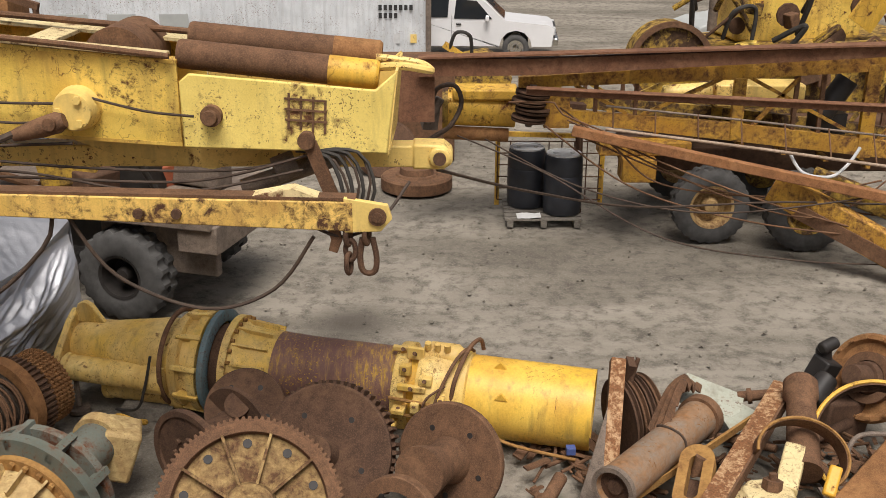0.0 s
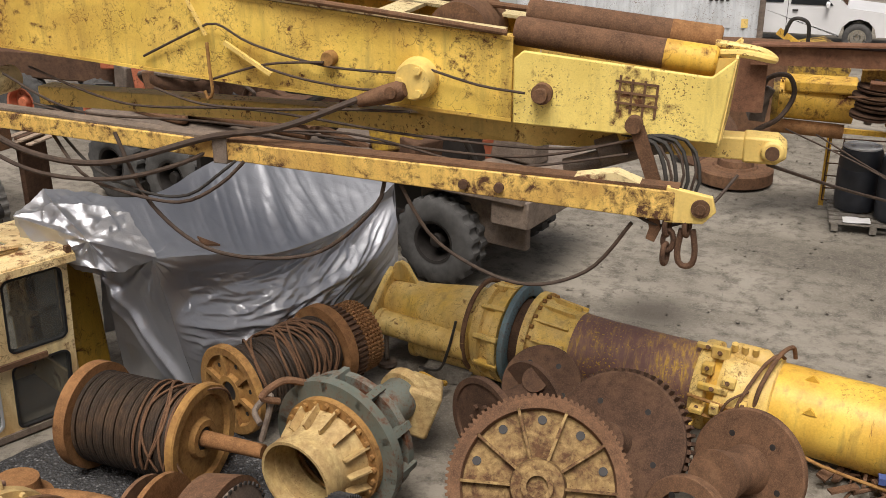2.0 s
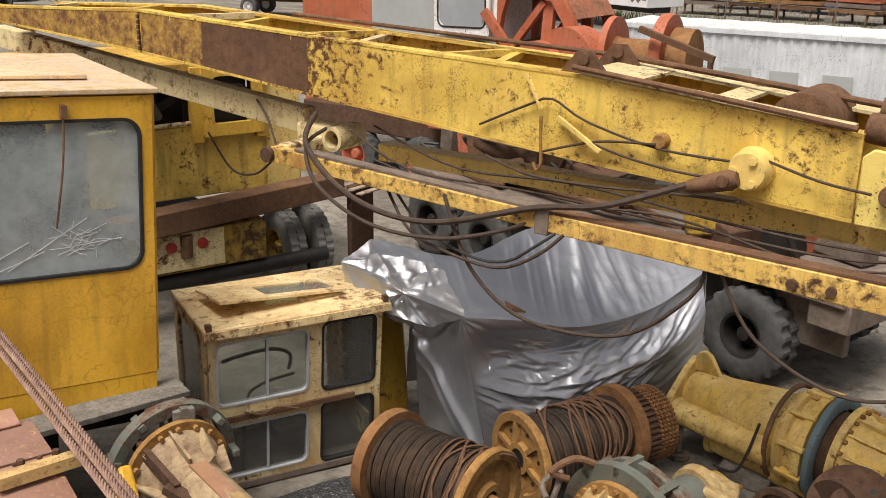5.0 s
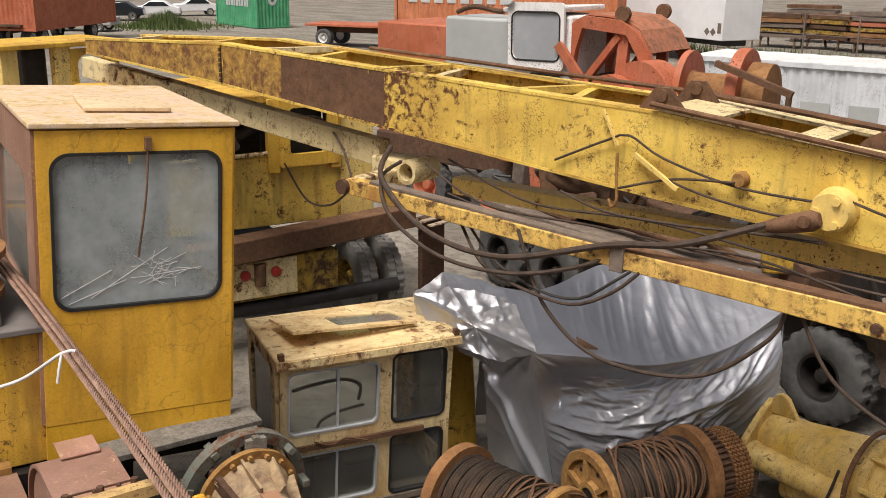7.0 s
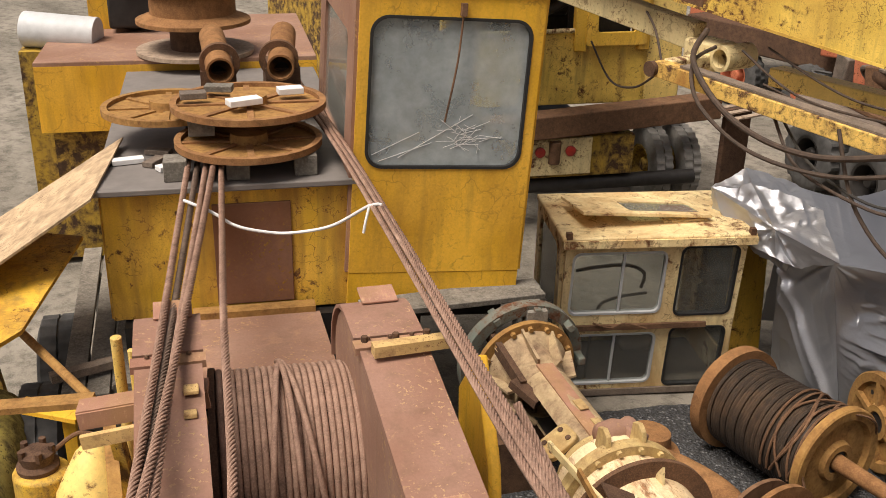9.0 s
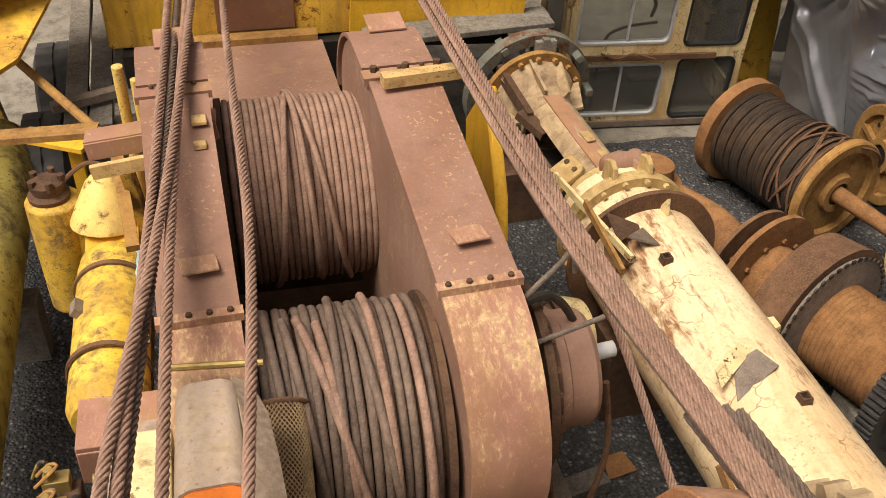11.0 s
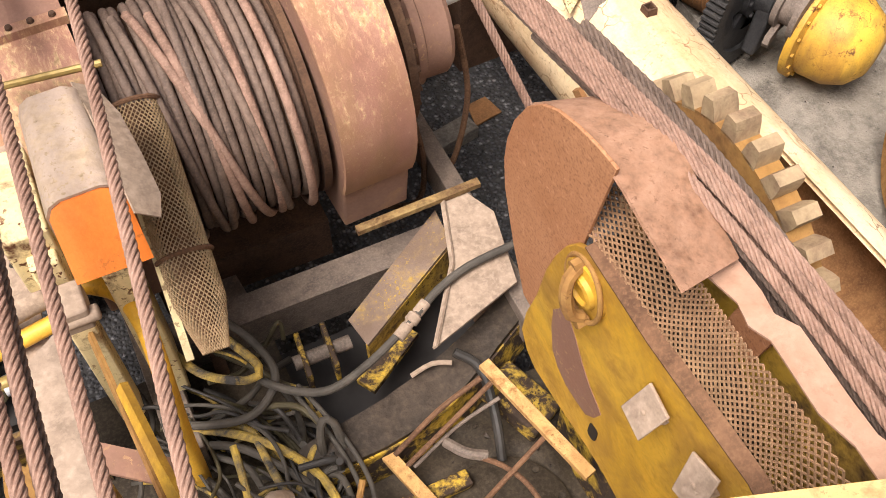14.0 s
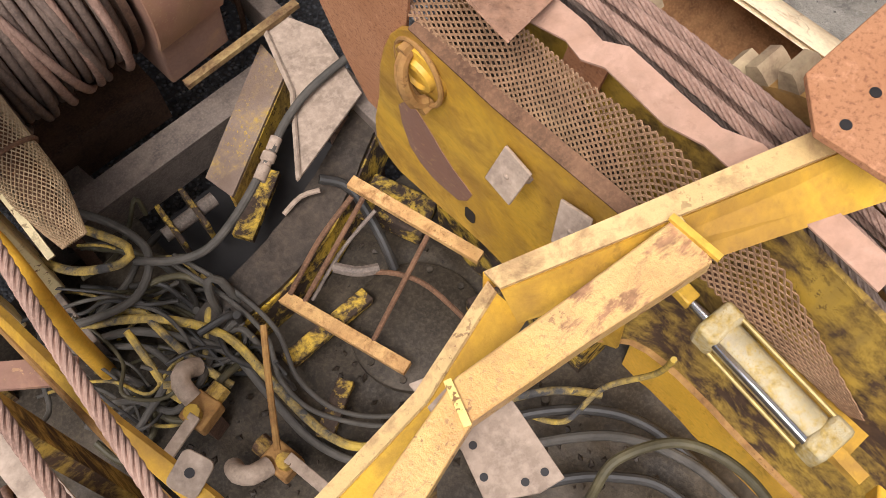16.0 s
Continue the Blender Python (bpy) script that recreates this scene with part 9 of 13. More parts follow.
part("hose", Shape().tube(curve([(1.0, 3.45, 1.3), (1.05, 3.4, 0.9), (1.0, 3.38, 0.62), (0.86, 3.5, 0.5)]), 0.016), RUST_BROWN, hub)
part("hose", Shape().tube(curve([(1.3, 3.55, 1.6), (1.34, 3.5, 1.15), (1.22, 3.45, 0.72), (1.08, 3.5, 0.85)]), 0.016), RUST_BROWN, hub)

# skid frame of the winch
skid = thing("winch_skid", "steel skid frame under the winch with a sloping brace", "skid frame", at=(0.4, 3.0, 0.0), axes=CRANE)
part("cross_beam", ribbon([(-0.5, 3.09, 0.8), (0.95, 3.10, 0.8)], [(-0.5, 2.94, 0.8), (0.95, 2.94, 0.8)], 0.02), STEEL_OLD, skid)
part("cross_beam_web", Shape().box((0.22, 2.955, 0.67), (1.45, 0.02, 0.24)), STEEL_OLD, skid)
part("side_beam", Shape().beam((1.14, 4.9, 0.72), (1.10, 2.3, 0.92), 0.1, 0.2), STEEL_OLD, skid, bevel=0.006)
part("gusset", Shape().plate([(0.96, 3.0), (1.08, 3.02), (1.16, 2.84), (1.08, 2.45), (0.60, 2.30), (0.85, 2.66)], 0.016, pose(0, 0, 1.10)), DUSTY, skid, "dusty pale gusset plate", bevel=0.003)
part("gusset_fold", ribbon([(0.96, 3.0, 1.11), (0.85, 2.66, 1.11), (0.60, 2.30, 1.11)], [(0.975, 2.99, 1.125), (0.865, 2.655, 1.125), (0.615, 2.295, 1.125)], 0.012), DUSTY, skid)
part("brace", ribbon([(0.95, 3.04, 0.98), (0.36, 2.72, 0.86)], [(0.94, 2.84, 0.98), (0.39, 2.56, 0.86)], 0.02), BRACE_DUSTY, skid, "dusty brown sloping brace with yellow wear")
part("brace_web", ribbon([(0.95, 2.85, 0.97), (0.39, 2.57, 0.85)], [(0.97, 2.84, 0.80), (0.39, 2.56, 0.66)], 0.02), YELLOW_DIRTY, skid)
for u in (0.11, 0.24):
    part("clevis_cheek", Shape().box((u, 2.67, 0.74), (0.025, 0.24, 0.16), (0, 0, -4)), YELLOW_GREASY, skid, bevel=0.006)
part("clevis_pin", Shape().cyl((0.06, 2.67, 0.76), (0.34, 2.67, 0.76), 0.035, n=16), STEEL_OLD, skid)
part("pit_plate", Shape().box((0.4, 2.62, 0.42), (1.2, 0.6, 0.03)), BLACK, skid, "black plate at the bottom of the pit")
part("tie_plate", Shape().beam((0.32, 2.44, 0.72), (0.62, 2.62, 0.74), 0.10, 0.04), YELLOW_GREASY, skid)
part("inner_beam", Shape().beam((-0.02, 2.95, 0.55), (-0.1, 3.6, 0.55), 0.1, 0.1), STEEL_OLD, skid, bevel=0.005)
part("side_beam", Shape().beam((-0.55, 5.2, 0.7), (-0.5, 2.4, 0.75), 0.14, 0.24), STEEL_OLD, skid, bevel=0.006)
part("rear_beam", Shape().beam((-0.6, 5.75, 0.7), (1.1, 5.85, 0.7), 0.2, 0.3), RUST_DARK, skid, bevel=0.006)
for u in (-0.5, 1.08):
    for v in (2.6, 5.4):
        part("leg", Shape().box((u, v, 0.33), (0.16, 0.2, 0.62)), RUST_DARK, skid)
wb = thing("timber_block", "short weathered timber block on the gravel", "timber", at=(1.55, 4.1, 0), axes=CRANE)
part("block", Shape().box((1.5, 4.1, 0.085), (0.42, 0.14, 0.1), (0, 0, 12)), WOOD_OLD, wb, bevel=0.006)
wb = thing("rust_flake", "flat rusty scrap plate on the gravel", "scrap", at=(1.8, 4.25, 0.03), axes=CRANE)
part("plate", Shape().plate([(-0.08, -0.1), (0.12, -0.06), (0.08, 0.1), (-0.06, 0.08)], 0.012, pose(1.82, 4.25, 0.05)), RUST_ORANGE, wb)


# ---- machine house, reels and big cab ----


def house():
    th = thing("machine_house", "yellow machine house with a rusty door and grey flat roof", "machine house", at=(-0.15, 9.3, 1.3), axes=CRANE)
    part("front_wall", Shape().box((-0.16, 7.62, 1.98), (1.86, 0.05, 1.02)), HOUSE_PAINT, th, "stained yellow front wall", bevel=0.01)
    part("door", Shape().box((-0.02, 7.59, 1.96), (0.58, 0.03, 0.82)), painted("rust_brown_door", (0.16, 0.065, 0.03), (0.40, 0.22, 0.04), 0.3, 0.05), th, "brown rusted door panel", bevel=0.006)
    part("side_wall", Shape().box((-1.08, 9.4, 1.98), (0.05, 3.55, 1.0)), HOUSE_PAINT, th)
    part("side_wall", Shape().box((0.76, 9.4, 1.98), (0.05, 3.55, 1.0)), HOUSE_PAINT, th)
    part("back_wall", Shape().box((-0.16, 11.2, 1.98), (1.86, 0.05, 1.0)), HOUSE_PAINT, th)
    part("roof", Shape().box((-0.16, 9.4, 2.51), (1.95, 3.75, 0.05)), plain("grey_roof_sheet", (0.19, 0.17, 0.155), 0.7, 0.15, 6), th, "flat dusty grey roof", bevel=0.01)
    part("sill", Shape().beam((-0.5, 7.5, 1.5), (0.42, 7.5, 1.5), 0.12, 0.1), RUST_YELLOW, th)
    part("apron", Shape().add([(-0.55, 7.45, 1.5), (0.45, 7.45, 1.5), (0.5, 5.8, 1.55), (-0.35, 5.8, 1.55), (-0.55, 7.45, 1.46), (0.45, 7.45, 1.46), (0.5, 5.8, 1.51), (-0.35, 5.8, 1.51)], [(0, 1, 2, 3), (7, 6, 5, 4), (0, 4, 5, 1), (1, 5, 6, 2), (2, 6, 7, 3), (3, 7, 4, 0)]), PRIMER, th, "dusty brown sloping apron")
    part("turntable", Shape().box((-0.16, 9.3, 1.2), (1.7, 3.6, 0.5)), BLACK, th)
    part("pedestal", Shape().cyl((-0.16, 9.3, 0), (-0.16, 9.3, 1.0), 0.8, n=32), BLACK, th)
    part("front_leg", Shape().box((0.72, 7.66, 1.36), (0.08, 0.1, 0.3)), YELLOW_DIRTY, th)
    return th


house()


def reel(c, r, label, mat, spokes=8, thick=0.05):
    th = thing("cable_reel", label, "reel", at=c, axes=CRANE, group="reels on the roof")
    part("rim", Shape().lathe((c[0], c[1], c[2]), (0, 0, 1), [(0, r - 0.05), (0, r), (thick, r), (thick, r - 0.05), (0, r - 0.05)], 56, cap=False), mat, th)
    for k in range(spokes):
        q = 2 * math.pi * k / spokes
        part("spoke", Shape().beam((c[0] + 0.12 * math.cos(q), c[1] + 0.12 * math.sin(q), c[2] + 0.02), (c[0] + (r - 0.03) * math.cos(q), c[1] + (r - 0.03) * math.sin(q), c[2] + 0.02), 0.05, 0.02), mat, th)
    part("web", Shape().lathe((c[0], c[1], c[2] + 0.004), (0, 0, 1), [(0, 0.1), (0.0, r - 0.04), (0.012, r - 0.04), (0.012, 0.1)], 48, cap=False), RUST_YELLOW, th)
    part("hub", Shape().lathe((c[0], c[1], c[2]), (0, 0, 1), [(0, 0.06), (0, 0.15), (0.09, 0.14), (0.09, 0.06)], 28), RUST_YELLOW, th)
    return th


reel((0.0, 8.02, 2.70), 0.56, "spoked rusty cable reel lying flat on blocks", RUST_ORANGE)
reel((0.02, 8.25, 2.93), 0.60, "spoked rusty cable reel stacked on top", RUST_ORANGE)
reel((-0.62, 8.7, 2.80), 0.52, "mossy cable reel lying behind", RUST_YELLOW)
for k, (u, v) in enumerate(((-0.55, 7.75), (-0.1, 7.72), (0.4, 7.75), (-0.4, 8.5), (0.4, 8.5))):
    blk = thing("timber_block", "weathered timber block under the reels", "timber", at=(u, v, 2.537), axes=CRANE, group="blocks under the reels")
    part("block", Shape().box((u, v, 2.615), (0.17, 0.2, 0.155)), WOOD_OLD, blk, bevel=0.006)
spacer = thing("timber_block", "dark timber block between the reels", "timber", at=(-0.35, 8.15, 2.75), axes=CRANE)
part("block", Shape().box((-0.35, 8.15, 2.84), (0.2, 0.2, 0.17)), WOOD_OLD, spacer, bevel=0.006)
for k, (u, v, a, l_) in enumerate(((-0.02, 8.05, 20, 0.26), (-0.4, 8.3, 5, 0.2), (-0.2, 8.5, -10, 0.22), (0.35, 8.35, 8, 0.2))):
    one = thing("offcut", "pale painted timber offcut on the reel", "timber", at=(u, v, 2.99), axes=CRANE, group="offcuts")
    part("piece", Shape().box((u, v, 3.02), (l_, 0.12, 0.05), (0, 0, a)), (PAPER, STEEL_OLD, WOOD_OLD, PAPER)[k], one, bevel=0.005)
for k, (u, v, a, l_) in enumerate(((-0.92, 8.15, 12, 0.24), (-0.72, 8.1, 60, 0.2), (-0.62, 7.95, 30, 0.16), (-0.7, 8.35, -20, 0.2))):
    one = thing("offcut", "pale painted timber offcut on the roof", "timber", at=(u, v, 2.537), axes=CRANE, group="offcuts")
    part("piece", Shape().box((u, v, 2.56), (l_, 0.09, 0.04), (0, 0, a)), PAPER if k % 2 == 0 else STEEL_OLD, one, bevel=0.004)
for k, (u, v) in enumerate(((-0.18, 8.95), (0.32, 9.02))):
    one = thing("flanged_pipe", "rusty flanged pipe stub pointing out over the reels", "pipe", at=(u, v, 2.8), axes=CRANE, group="pipe stubs")
    part("pipe", Shape().pipe((u, v - 0.06, 3.06), (u * 1.3, v + 0.9, 3.16), 0.115, 0.018), RUST_ORANGE, one)
    part("flange", Shape().ring((u, v + 0.16, 3.08), (u * 0.3, 0.96, 0.1), 0.115, 0.17, 0.05), RUST_BROWN, one)
    part("cradle", Shape().box((u * 1.1, v + 0.4, 2.78), (0.3, 0.5, 0.46)), RUST_DARK, one)

rear = thing("rear_deck", "rusty pink plate deck with yellow sides behind the house", "deck", at=(-0.4, 12.2, 1.0), axes=CRANE)
part("plate", Shape().box((-0.6, 12.6, 2.62), (2.9, 2.6, 0.05)), PRIMER, rear, bevel=0.008)
part("side", Shape().box((-0.6, 11.32, 2.25), (2.9, 0.05, 0.7)), YELLOW_DEEP, rear)
part("body", Shape().box((-0.6, 12.6, 1.6), (2.7, 2.4, 1.6)), YELLOW_DIRTY, rear)
br = thing("rope_drum", "upright rope drum with a wide rusty rim", "drum", at=(-0.42, 11.6, 2.65), axes=CRANE)
part("base_disc", Shape().cyl((-0.42, 11.6, 2.66), (-0.42, 11.6, 2.70), 0.62, n=44), DUSTY, br)
part("core", Shape().cyl((-0.42, 11.6, 2.70), (-0.42, 11.6, 3.0), 0.26, n=32), RUST_DARK, br)
part("rim", Shape().lathe((-0.42, 11.6, 2.98), (0, 0, 1), [(0, 0.25), (0, 0.6), (0.04, 0.6), (0.1, 0.45), (0.3, 0.45), (0.32, 0.5), (0.36, 0.5), (0.36, 0.1)], 44), RUST_ORANGE, br)
rb = thing("roller", "pale roller drum beside a small dark engine", "roller", at=(-2.0, 12.6, 2.0), axes=CRANE)
part("roller", Shape().cyl((-2.3, 12.6, 2.75), (-1.5, 12.4, 2.7), 0.2, n=28), LID_WHITE, rb)
part("support", Shape().box((-1.9, 12.6, 1.3), (0.9, 0.6, 2.5)), YELLOW_DIRTY, rb)
en = thing("small_engine", "small dark engine on yellow brackets", "engine", at=(-1.1, 12.9, 2.65), axes=CRANE)
part("block", Shape().box((-1.15, 13.0, 2.95), (0.5, 0.5, 0.5)).cyl((-1.3, 12.8, 3.25), (-0.9, 12.9, 3.25), 0.14), BLACK, en, bevel=0.03)
part("cover", Shape().box((-1.1, 12.8, 3.3), (0.5, 0.3, 0.06), (20, 0, 20)), LID_WHITE, en)
part("bracket", Shape().box((-1.4, 13.3, 2.95), (0.5, 0.5, 0.6)), YELLOW_DEEP, en)
ply = thing("plywood_sheet", "sun-bleached plywood sheet leaning over the machine house edge", "plywood", at=(-1.5, 7.2, 1.5), axes=CRANE)
part("sheet", Shape().add([(-0.98, 8.6, 2.62), (-1.12, 7.35, 2.55), (-2.2, 6.9, 1.95), (-2.1, 8.2, 2.02), (-0.98, 8.6, 2.60), (-1.12, 7.35, 2.53), (-2.2, 6.9, 1.93), (-2.1, 8.2, 2.0)], [(0, 1, 2, 3), (7, 6, 5, 4), (0, 4, 5, 1), (1, 5, 6, 2), (2, 6, 7, 3), (3, 7, 4, 0)]), painted("plywood_painted", (0.55, 0.40, 0.24), (0.34, 0.23, 0.14), 0.42, 0.12, rough=0.85, streak=(6, 1, 6)), ply)


def big_cab():
    th = thing("operator_cab", "tall yellow crane cab with a cracked dusty front window", "cab", at=(1.4, 8.6, 1.7), axes=CRANE)
    u0, u1, v0, v1, z0, z1 = 0.77, 2.14, 7.55, 9.75, 1.73, 3.88
    um = (u0 + u1) / 2
    fr = facing((um + 0.0, v0, 2.80), (1, 0, 0), (0, 0, 1))
    front = Shape()
    win = rounded(1.19, 1.12, 0.13, 7)
    outer = [(max(-0.685, min(0.685, 4 * x)), max(-1.075, min(1.075, 4 * y))) for x, y in win]
    frame_plate(front, outer, [(x, y + 0.35) for x, y in win], 0.05, fr)
    part("front_panel", front, YELLOW_DEEP, th, "deep yellow front panel with rust at the sill")
    gk = Shape()
    frame_plate(gk, [(x, y + 0.35) for x, y in rounded(1.21, 1.14, 0.135, 7)], [(x, y + 0.35) for x, y in rounded(1.165, 1.095, 0.12, 7)], 0.07, fr)
    part("window_gasket", gk, GLASS_DARK_FRAME, th, "black rubber window seal")
    pane = part("window_pane", Shape().plate([(x, y + 0.35) for x, y in rounded(1.18, 1.11, 0.12, 7)], 0.006, fr), GLASS_BIG, th, "dusty cracked window")
    pane.visible_shadow = False
    ck = Shape()
    rng_c = random.Random(8)
    for k in range(34):
        q, ln = rng_c.uniform(0, 6.28), rng_c.uniform(0.04, 0.22)
        o = Vector((0.15 + rng_c.uniform(-0.1, 0.12), 0.02 + rng_c.uniform(-0.06, 0.08), 0.008))
        ck.add(*bar(fr @ o, fr @ (o + Vector((math.cos(q) * ln, math.sin(q) * ln * 0.6, 0))), 0.003, 0.002, (0, 1, 0)))
    for xa, ya, xb, yb in ((-0.55, -0.12, -0.2, 0.06), (-0.35, -0.14, 0.2, 0.2), (-0.5, -0.17, -0.1, -0.02), (0.1, 0.0, 0.45, 0.03)):
        ck.add(*bar(fr @ Vector((xa, ya, 0.008)), fr @ Vector((xb, yb, 0.008)), 0.005, 0.002, (0, 1, 0)))
    part("window_cracks", ck, PAPER, pane, "pale cracks in the glass")
    part("wiper", Shape().tube(curve([(um + 0.06, v0 - 0.05, 3.76), (um + 0.04, v0 - 0.06, 3.4), (um - 0.02, v0 - 0.05, 2.95)]), 0.008).box((um + 0.06, v0 - 0.05, 3.78), (0.04, 0.05, 0.09)), RUST_BROWN, th)
    sd = Shape()
    m = facing((u0, (v0 + v1) / 2, 2.80), (0, -1, 0), (0, 0, 1))
    w2 = rounded(1.5, 0.95, 0.1)
    frame_plate(sd, [(max(-1.1, min(1.1, 4 * x)), max(-1.075, min(1.075, 4 * y))) for x, y in w2], [(x, y + 0.25) for x, y in w2], 0.05, m)
    part("side_panel", sd, PRIMER, th, "rusty brown side panel")
    g = part("window_pane", Shape().plate([(x, y + 0.25) for x, y in rounded(1.52, 0.97, 0.1)], 0.006, m), GLASS, th)
    g.visible_shadow = False
    sd = Shape()
    m = facing((u1, (v0 + v1) / 2, 2.80), (0, 1, 0), (0, 0, 1))
    frame_plate(sd, [(max(-1.1, min(1.1, 4 * x)), max(-1.075, min(1.075, 4 * y))) for x, y in w2], [(x, y + 0.25) for x, y in w2], 0.05, m)
    part("side_panel", sd, YELLOW_DEEP, th)
    sd = Shape()
    m = facing((um, v1, 2.80), (-1, 0, 0), (0, 0, 1))
    w3 = rounded(0.42, 0.75, 0.08)
    frame_plate(sd, [(max(-0.685, min(0.685, 8 * x)), max(-1.075, min(1.075, 4 * y))) for x, y in w3], [(x - 0.3, y + 0.4) for x, y in w3], 0.05, m)
    part("back_panel", sd, painted("pale_inner_paint", (0.50, 0.50, 0.46), RUST, 0.2, 0.03), th)
    part("roof", Shape().box((um, (v0 + v1) / 2, 3.91), (1.46, 2.3, 0.04)), painted("bleached_roof", (0.62, 0.45, 0.32), (0.62, 0.42, 0.12), 0.4, 0.1, rough=0.8, fade=(0.72, 0.58, 0.44)), th, "sun-bleached pinkish roof sheet", bevel=0.008)
    part("roof_board", Shape().box((1.52, 8.35, 3.955), (0.62, 0.75, 0.03), (0, 0, -4)), painted("bleached_board", (0.68, 0.50, 0.30), (0.5, 0.3, 0.15), 0.3, 0.1), th, "pale board lying on the roof", bevel=0.006)
    part("floor", Shape().box((um, (v0 + v1) / 2, 1.76), (1.36, 2.15, 0.06)), STEEL_OLD, th)
    part("seat", Shape().box((1.3, 8.9, 2.3), (0.5, 0.5, 0.14)).box((1.3, 9.15, 2.7), (0.5, 0.14, 0.8)), BLACK, th, bevel=0.05)
    part("console", Shape().box((1.75, 8.3, 2.2), (0.35, 0.9, 0.8)), plain("grey_console", (0.22, 0.24, 0.25), 0.6), th, bevel=0.03)
    part("dash_bar", Shape().beam((0.85, 7.75, 2.75), (2.05, 7.75, 2.78), 0.06, 0.05), YELLOW_DIRTY, th)
    part("slanted_panel", Shape().add([(1.65, 9.3, 3.2), (2.1, 9.3, 3.5), (2.1, 9.3, 2.0), (1.4, 9.3, 2.0), (1.65, 9.33, 3.2), (2.1, 9.33, 3.5), (2.1, 9.33, 2.0), (1.4, 9.33, 2.0)], [(3, 2, 1, 0), (4, 5, 6, 7), (0, 1, 5, 4), (1, 2, 6, 5), (2, 3, 7, 6), (3, 0, 4, 7)]), plain("grey_inner_panel", (0.30, 0.32, 0.33), 0.6), th)
    part("straw", Shape().add([p for k in range(40) for p in ((lambda a, b, c: ((a, b, 2.4), (a + 0.006, b, 2.4), (a + c, b + 0.03, 2.62)))(random.Random(k).uniform(0.95, 1.9), random.Random(k + 99).uniform(7.62, 7.75), random.Random(k + 7).uniform(-0.12, 0.12)))], [(3 * k, 3 * k + 1, 3 * k + 2) for k in range(40)]), STRAW, th, "dry straw behind the window", smooth=0)
    part("skirt_panel", Shape().box((um, v0 + 0.004, 1.585), (1.37, 0.05, 0.27)), YELLOW_DEEP, th, "yellow skirt with a rusty lower edge")
    part("support_beam", Shape().box((um, 8.6, 1.5), (1.2, 2.0, 0.4)), BLACK, th)
    part("support_post", Shape().box((1.3, 8.6, 0.65), (0.5, 0.6, 1.3)), BLACK, th)
    # the cab leans a little to one side
    th.matrix_world = CRANE @ pose(um, 0, 3.2) @ pose(0, 0, 0, 0, 3.2, 0) @ pose(-um, 0, -3.2) @ CRANE.inverted() @ th.matrix_world
    return th


big_cab()
pl = thing("timber_plank", "grey weathered planks under the big cab", "timber", at=(1.6, 7.3, 1.4), axes=CRANE)
for k in range(2):
    part("plank", Shape().box((1.48 + 0.02 * k, 7.3 + 0.16 * k, 1.56 - 0.02 * k), (1.5, 0.15, 0.05), (4, 1, 6 + 2 * k)), WOOD_OLD, pl, bevel=0.006)
for u in (1.0, 2.1):
    part("bearer", Shape().box((u, 7.27, 0.78), (0.16, 0.4, 1.5)), WOOD_OLD, pl)


# ---- ropes over the machine ----


def rope_line(name, label, pts, r, mat, step=0.013, group=""):
    sh = Shape().rope(curve(pts, step), r, 0.20, 24)
    return single(name, sh, mat, label, "wire rope", at=pts[0], axes=CRANE, group=group, smooth=40)


for k, (du, dz, mat) in enumerate(((0.0, 0.0, ROPE_M), (0.037, 0.006, ROPE_M), (0.074, -0.004, ROPE_M), (0.018, -0.036, ROPE_GREY), (0.058, -0.040, ROPE_M))):
    rope_line("wire_rope", "taut rusty wire rope running from the roof reels past the guard",
              [(0.42 + du * 1.3, 11.0, 2.62 + dz), (0.52 + du * 1.1, 9.2, 2.72 + dz), (0.62 + du, 7.6, 2.78 + dz), (0.72 + du + 0.004 * math.sin(k * 2.1), 5.6, 2.80 + dz), (0.83 + du + 0.003 * math.sin(k * 3.3), 3.4, 2.80 + dz), (0.96 + du * 0.95, 2.2, 2.83 + dz), (1.07 + du * 1.15, 1.5, 2.80 + dz * 1.5), (1.19 + du * 1.5, 0.7, 2.62 + dz * 2), (1.28 + du * 2.0, -0.3, 2.3 + dz)], 0.0178, mat, group="ropes over the guard")
for k, (ua, ub, uc, za) in enumerate(((-0.46, -0.60, -0.71, 0.0), (-0.40, -0.57, -0.70, -0.035), (-0.33, -0.52, -0.58, 0.0), (-0.27, -0.53, -0.755, 0.03))):
    rope_line("wire_rope", "taut rusty wire rope from the roof reels to the near deck",
              [(ua * 0.9, 9.0, 2.64 + za), (ua, 7.7, 2.64 + za), (ub, 4.2, 2.62 + za), (uc, 2.4, 2.60 + za), (uc - 0.02, 1.2, 2.58 + za), (uc - 0.04, -0.6, 2.5 + za)], 0.0215, ROPE_M if k != 1 else ROPE_GREY, group="ropes over the near deck")
rope_line("wire_rope", "single rusty wire rope over the winch case edge", [(-0.20, 9.0, 2.64), (-0.22, 7.7, 2.64), (-0.25, 5.2, 2.62), (-0.25, 3.6, 2.60), (-0.355, 2.2, 2.58), (-0.435, 1.2, 2.56), (-0.5, -0.4, 2.5)], 0.021, ROPE_M, group="ropes over the near deck")
rope_line("wire_rope", "slack rusty rope slanting down beside the winch motor", [(1.1, 4.4, 2.45), (1.34, 3.75, 1.9), (1.52, 3.2, 1.3), (1.68, 2.7, 0.75), (1.8, 2.4, 0.4)], 0.022, ROPE_M)
tie = thing("white_cord", "white cord tied between the two rope bundles", "cord", at=(0.0, 7.0, 2.6), axes=CRANE)
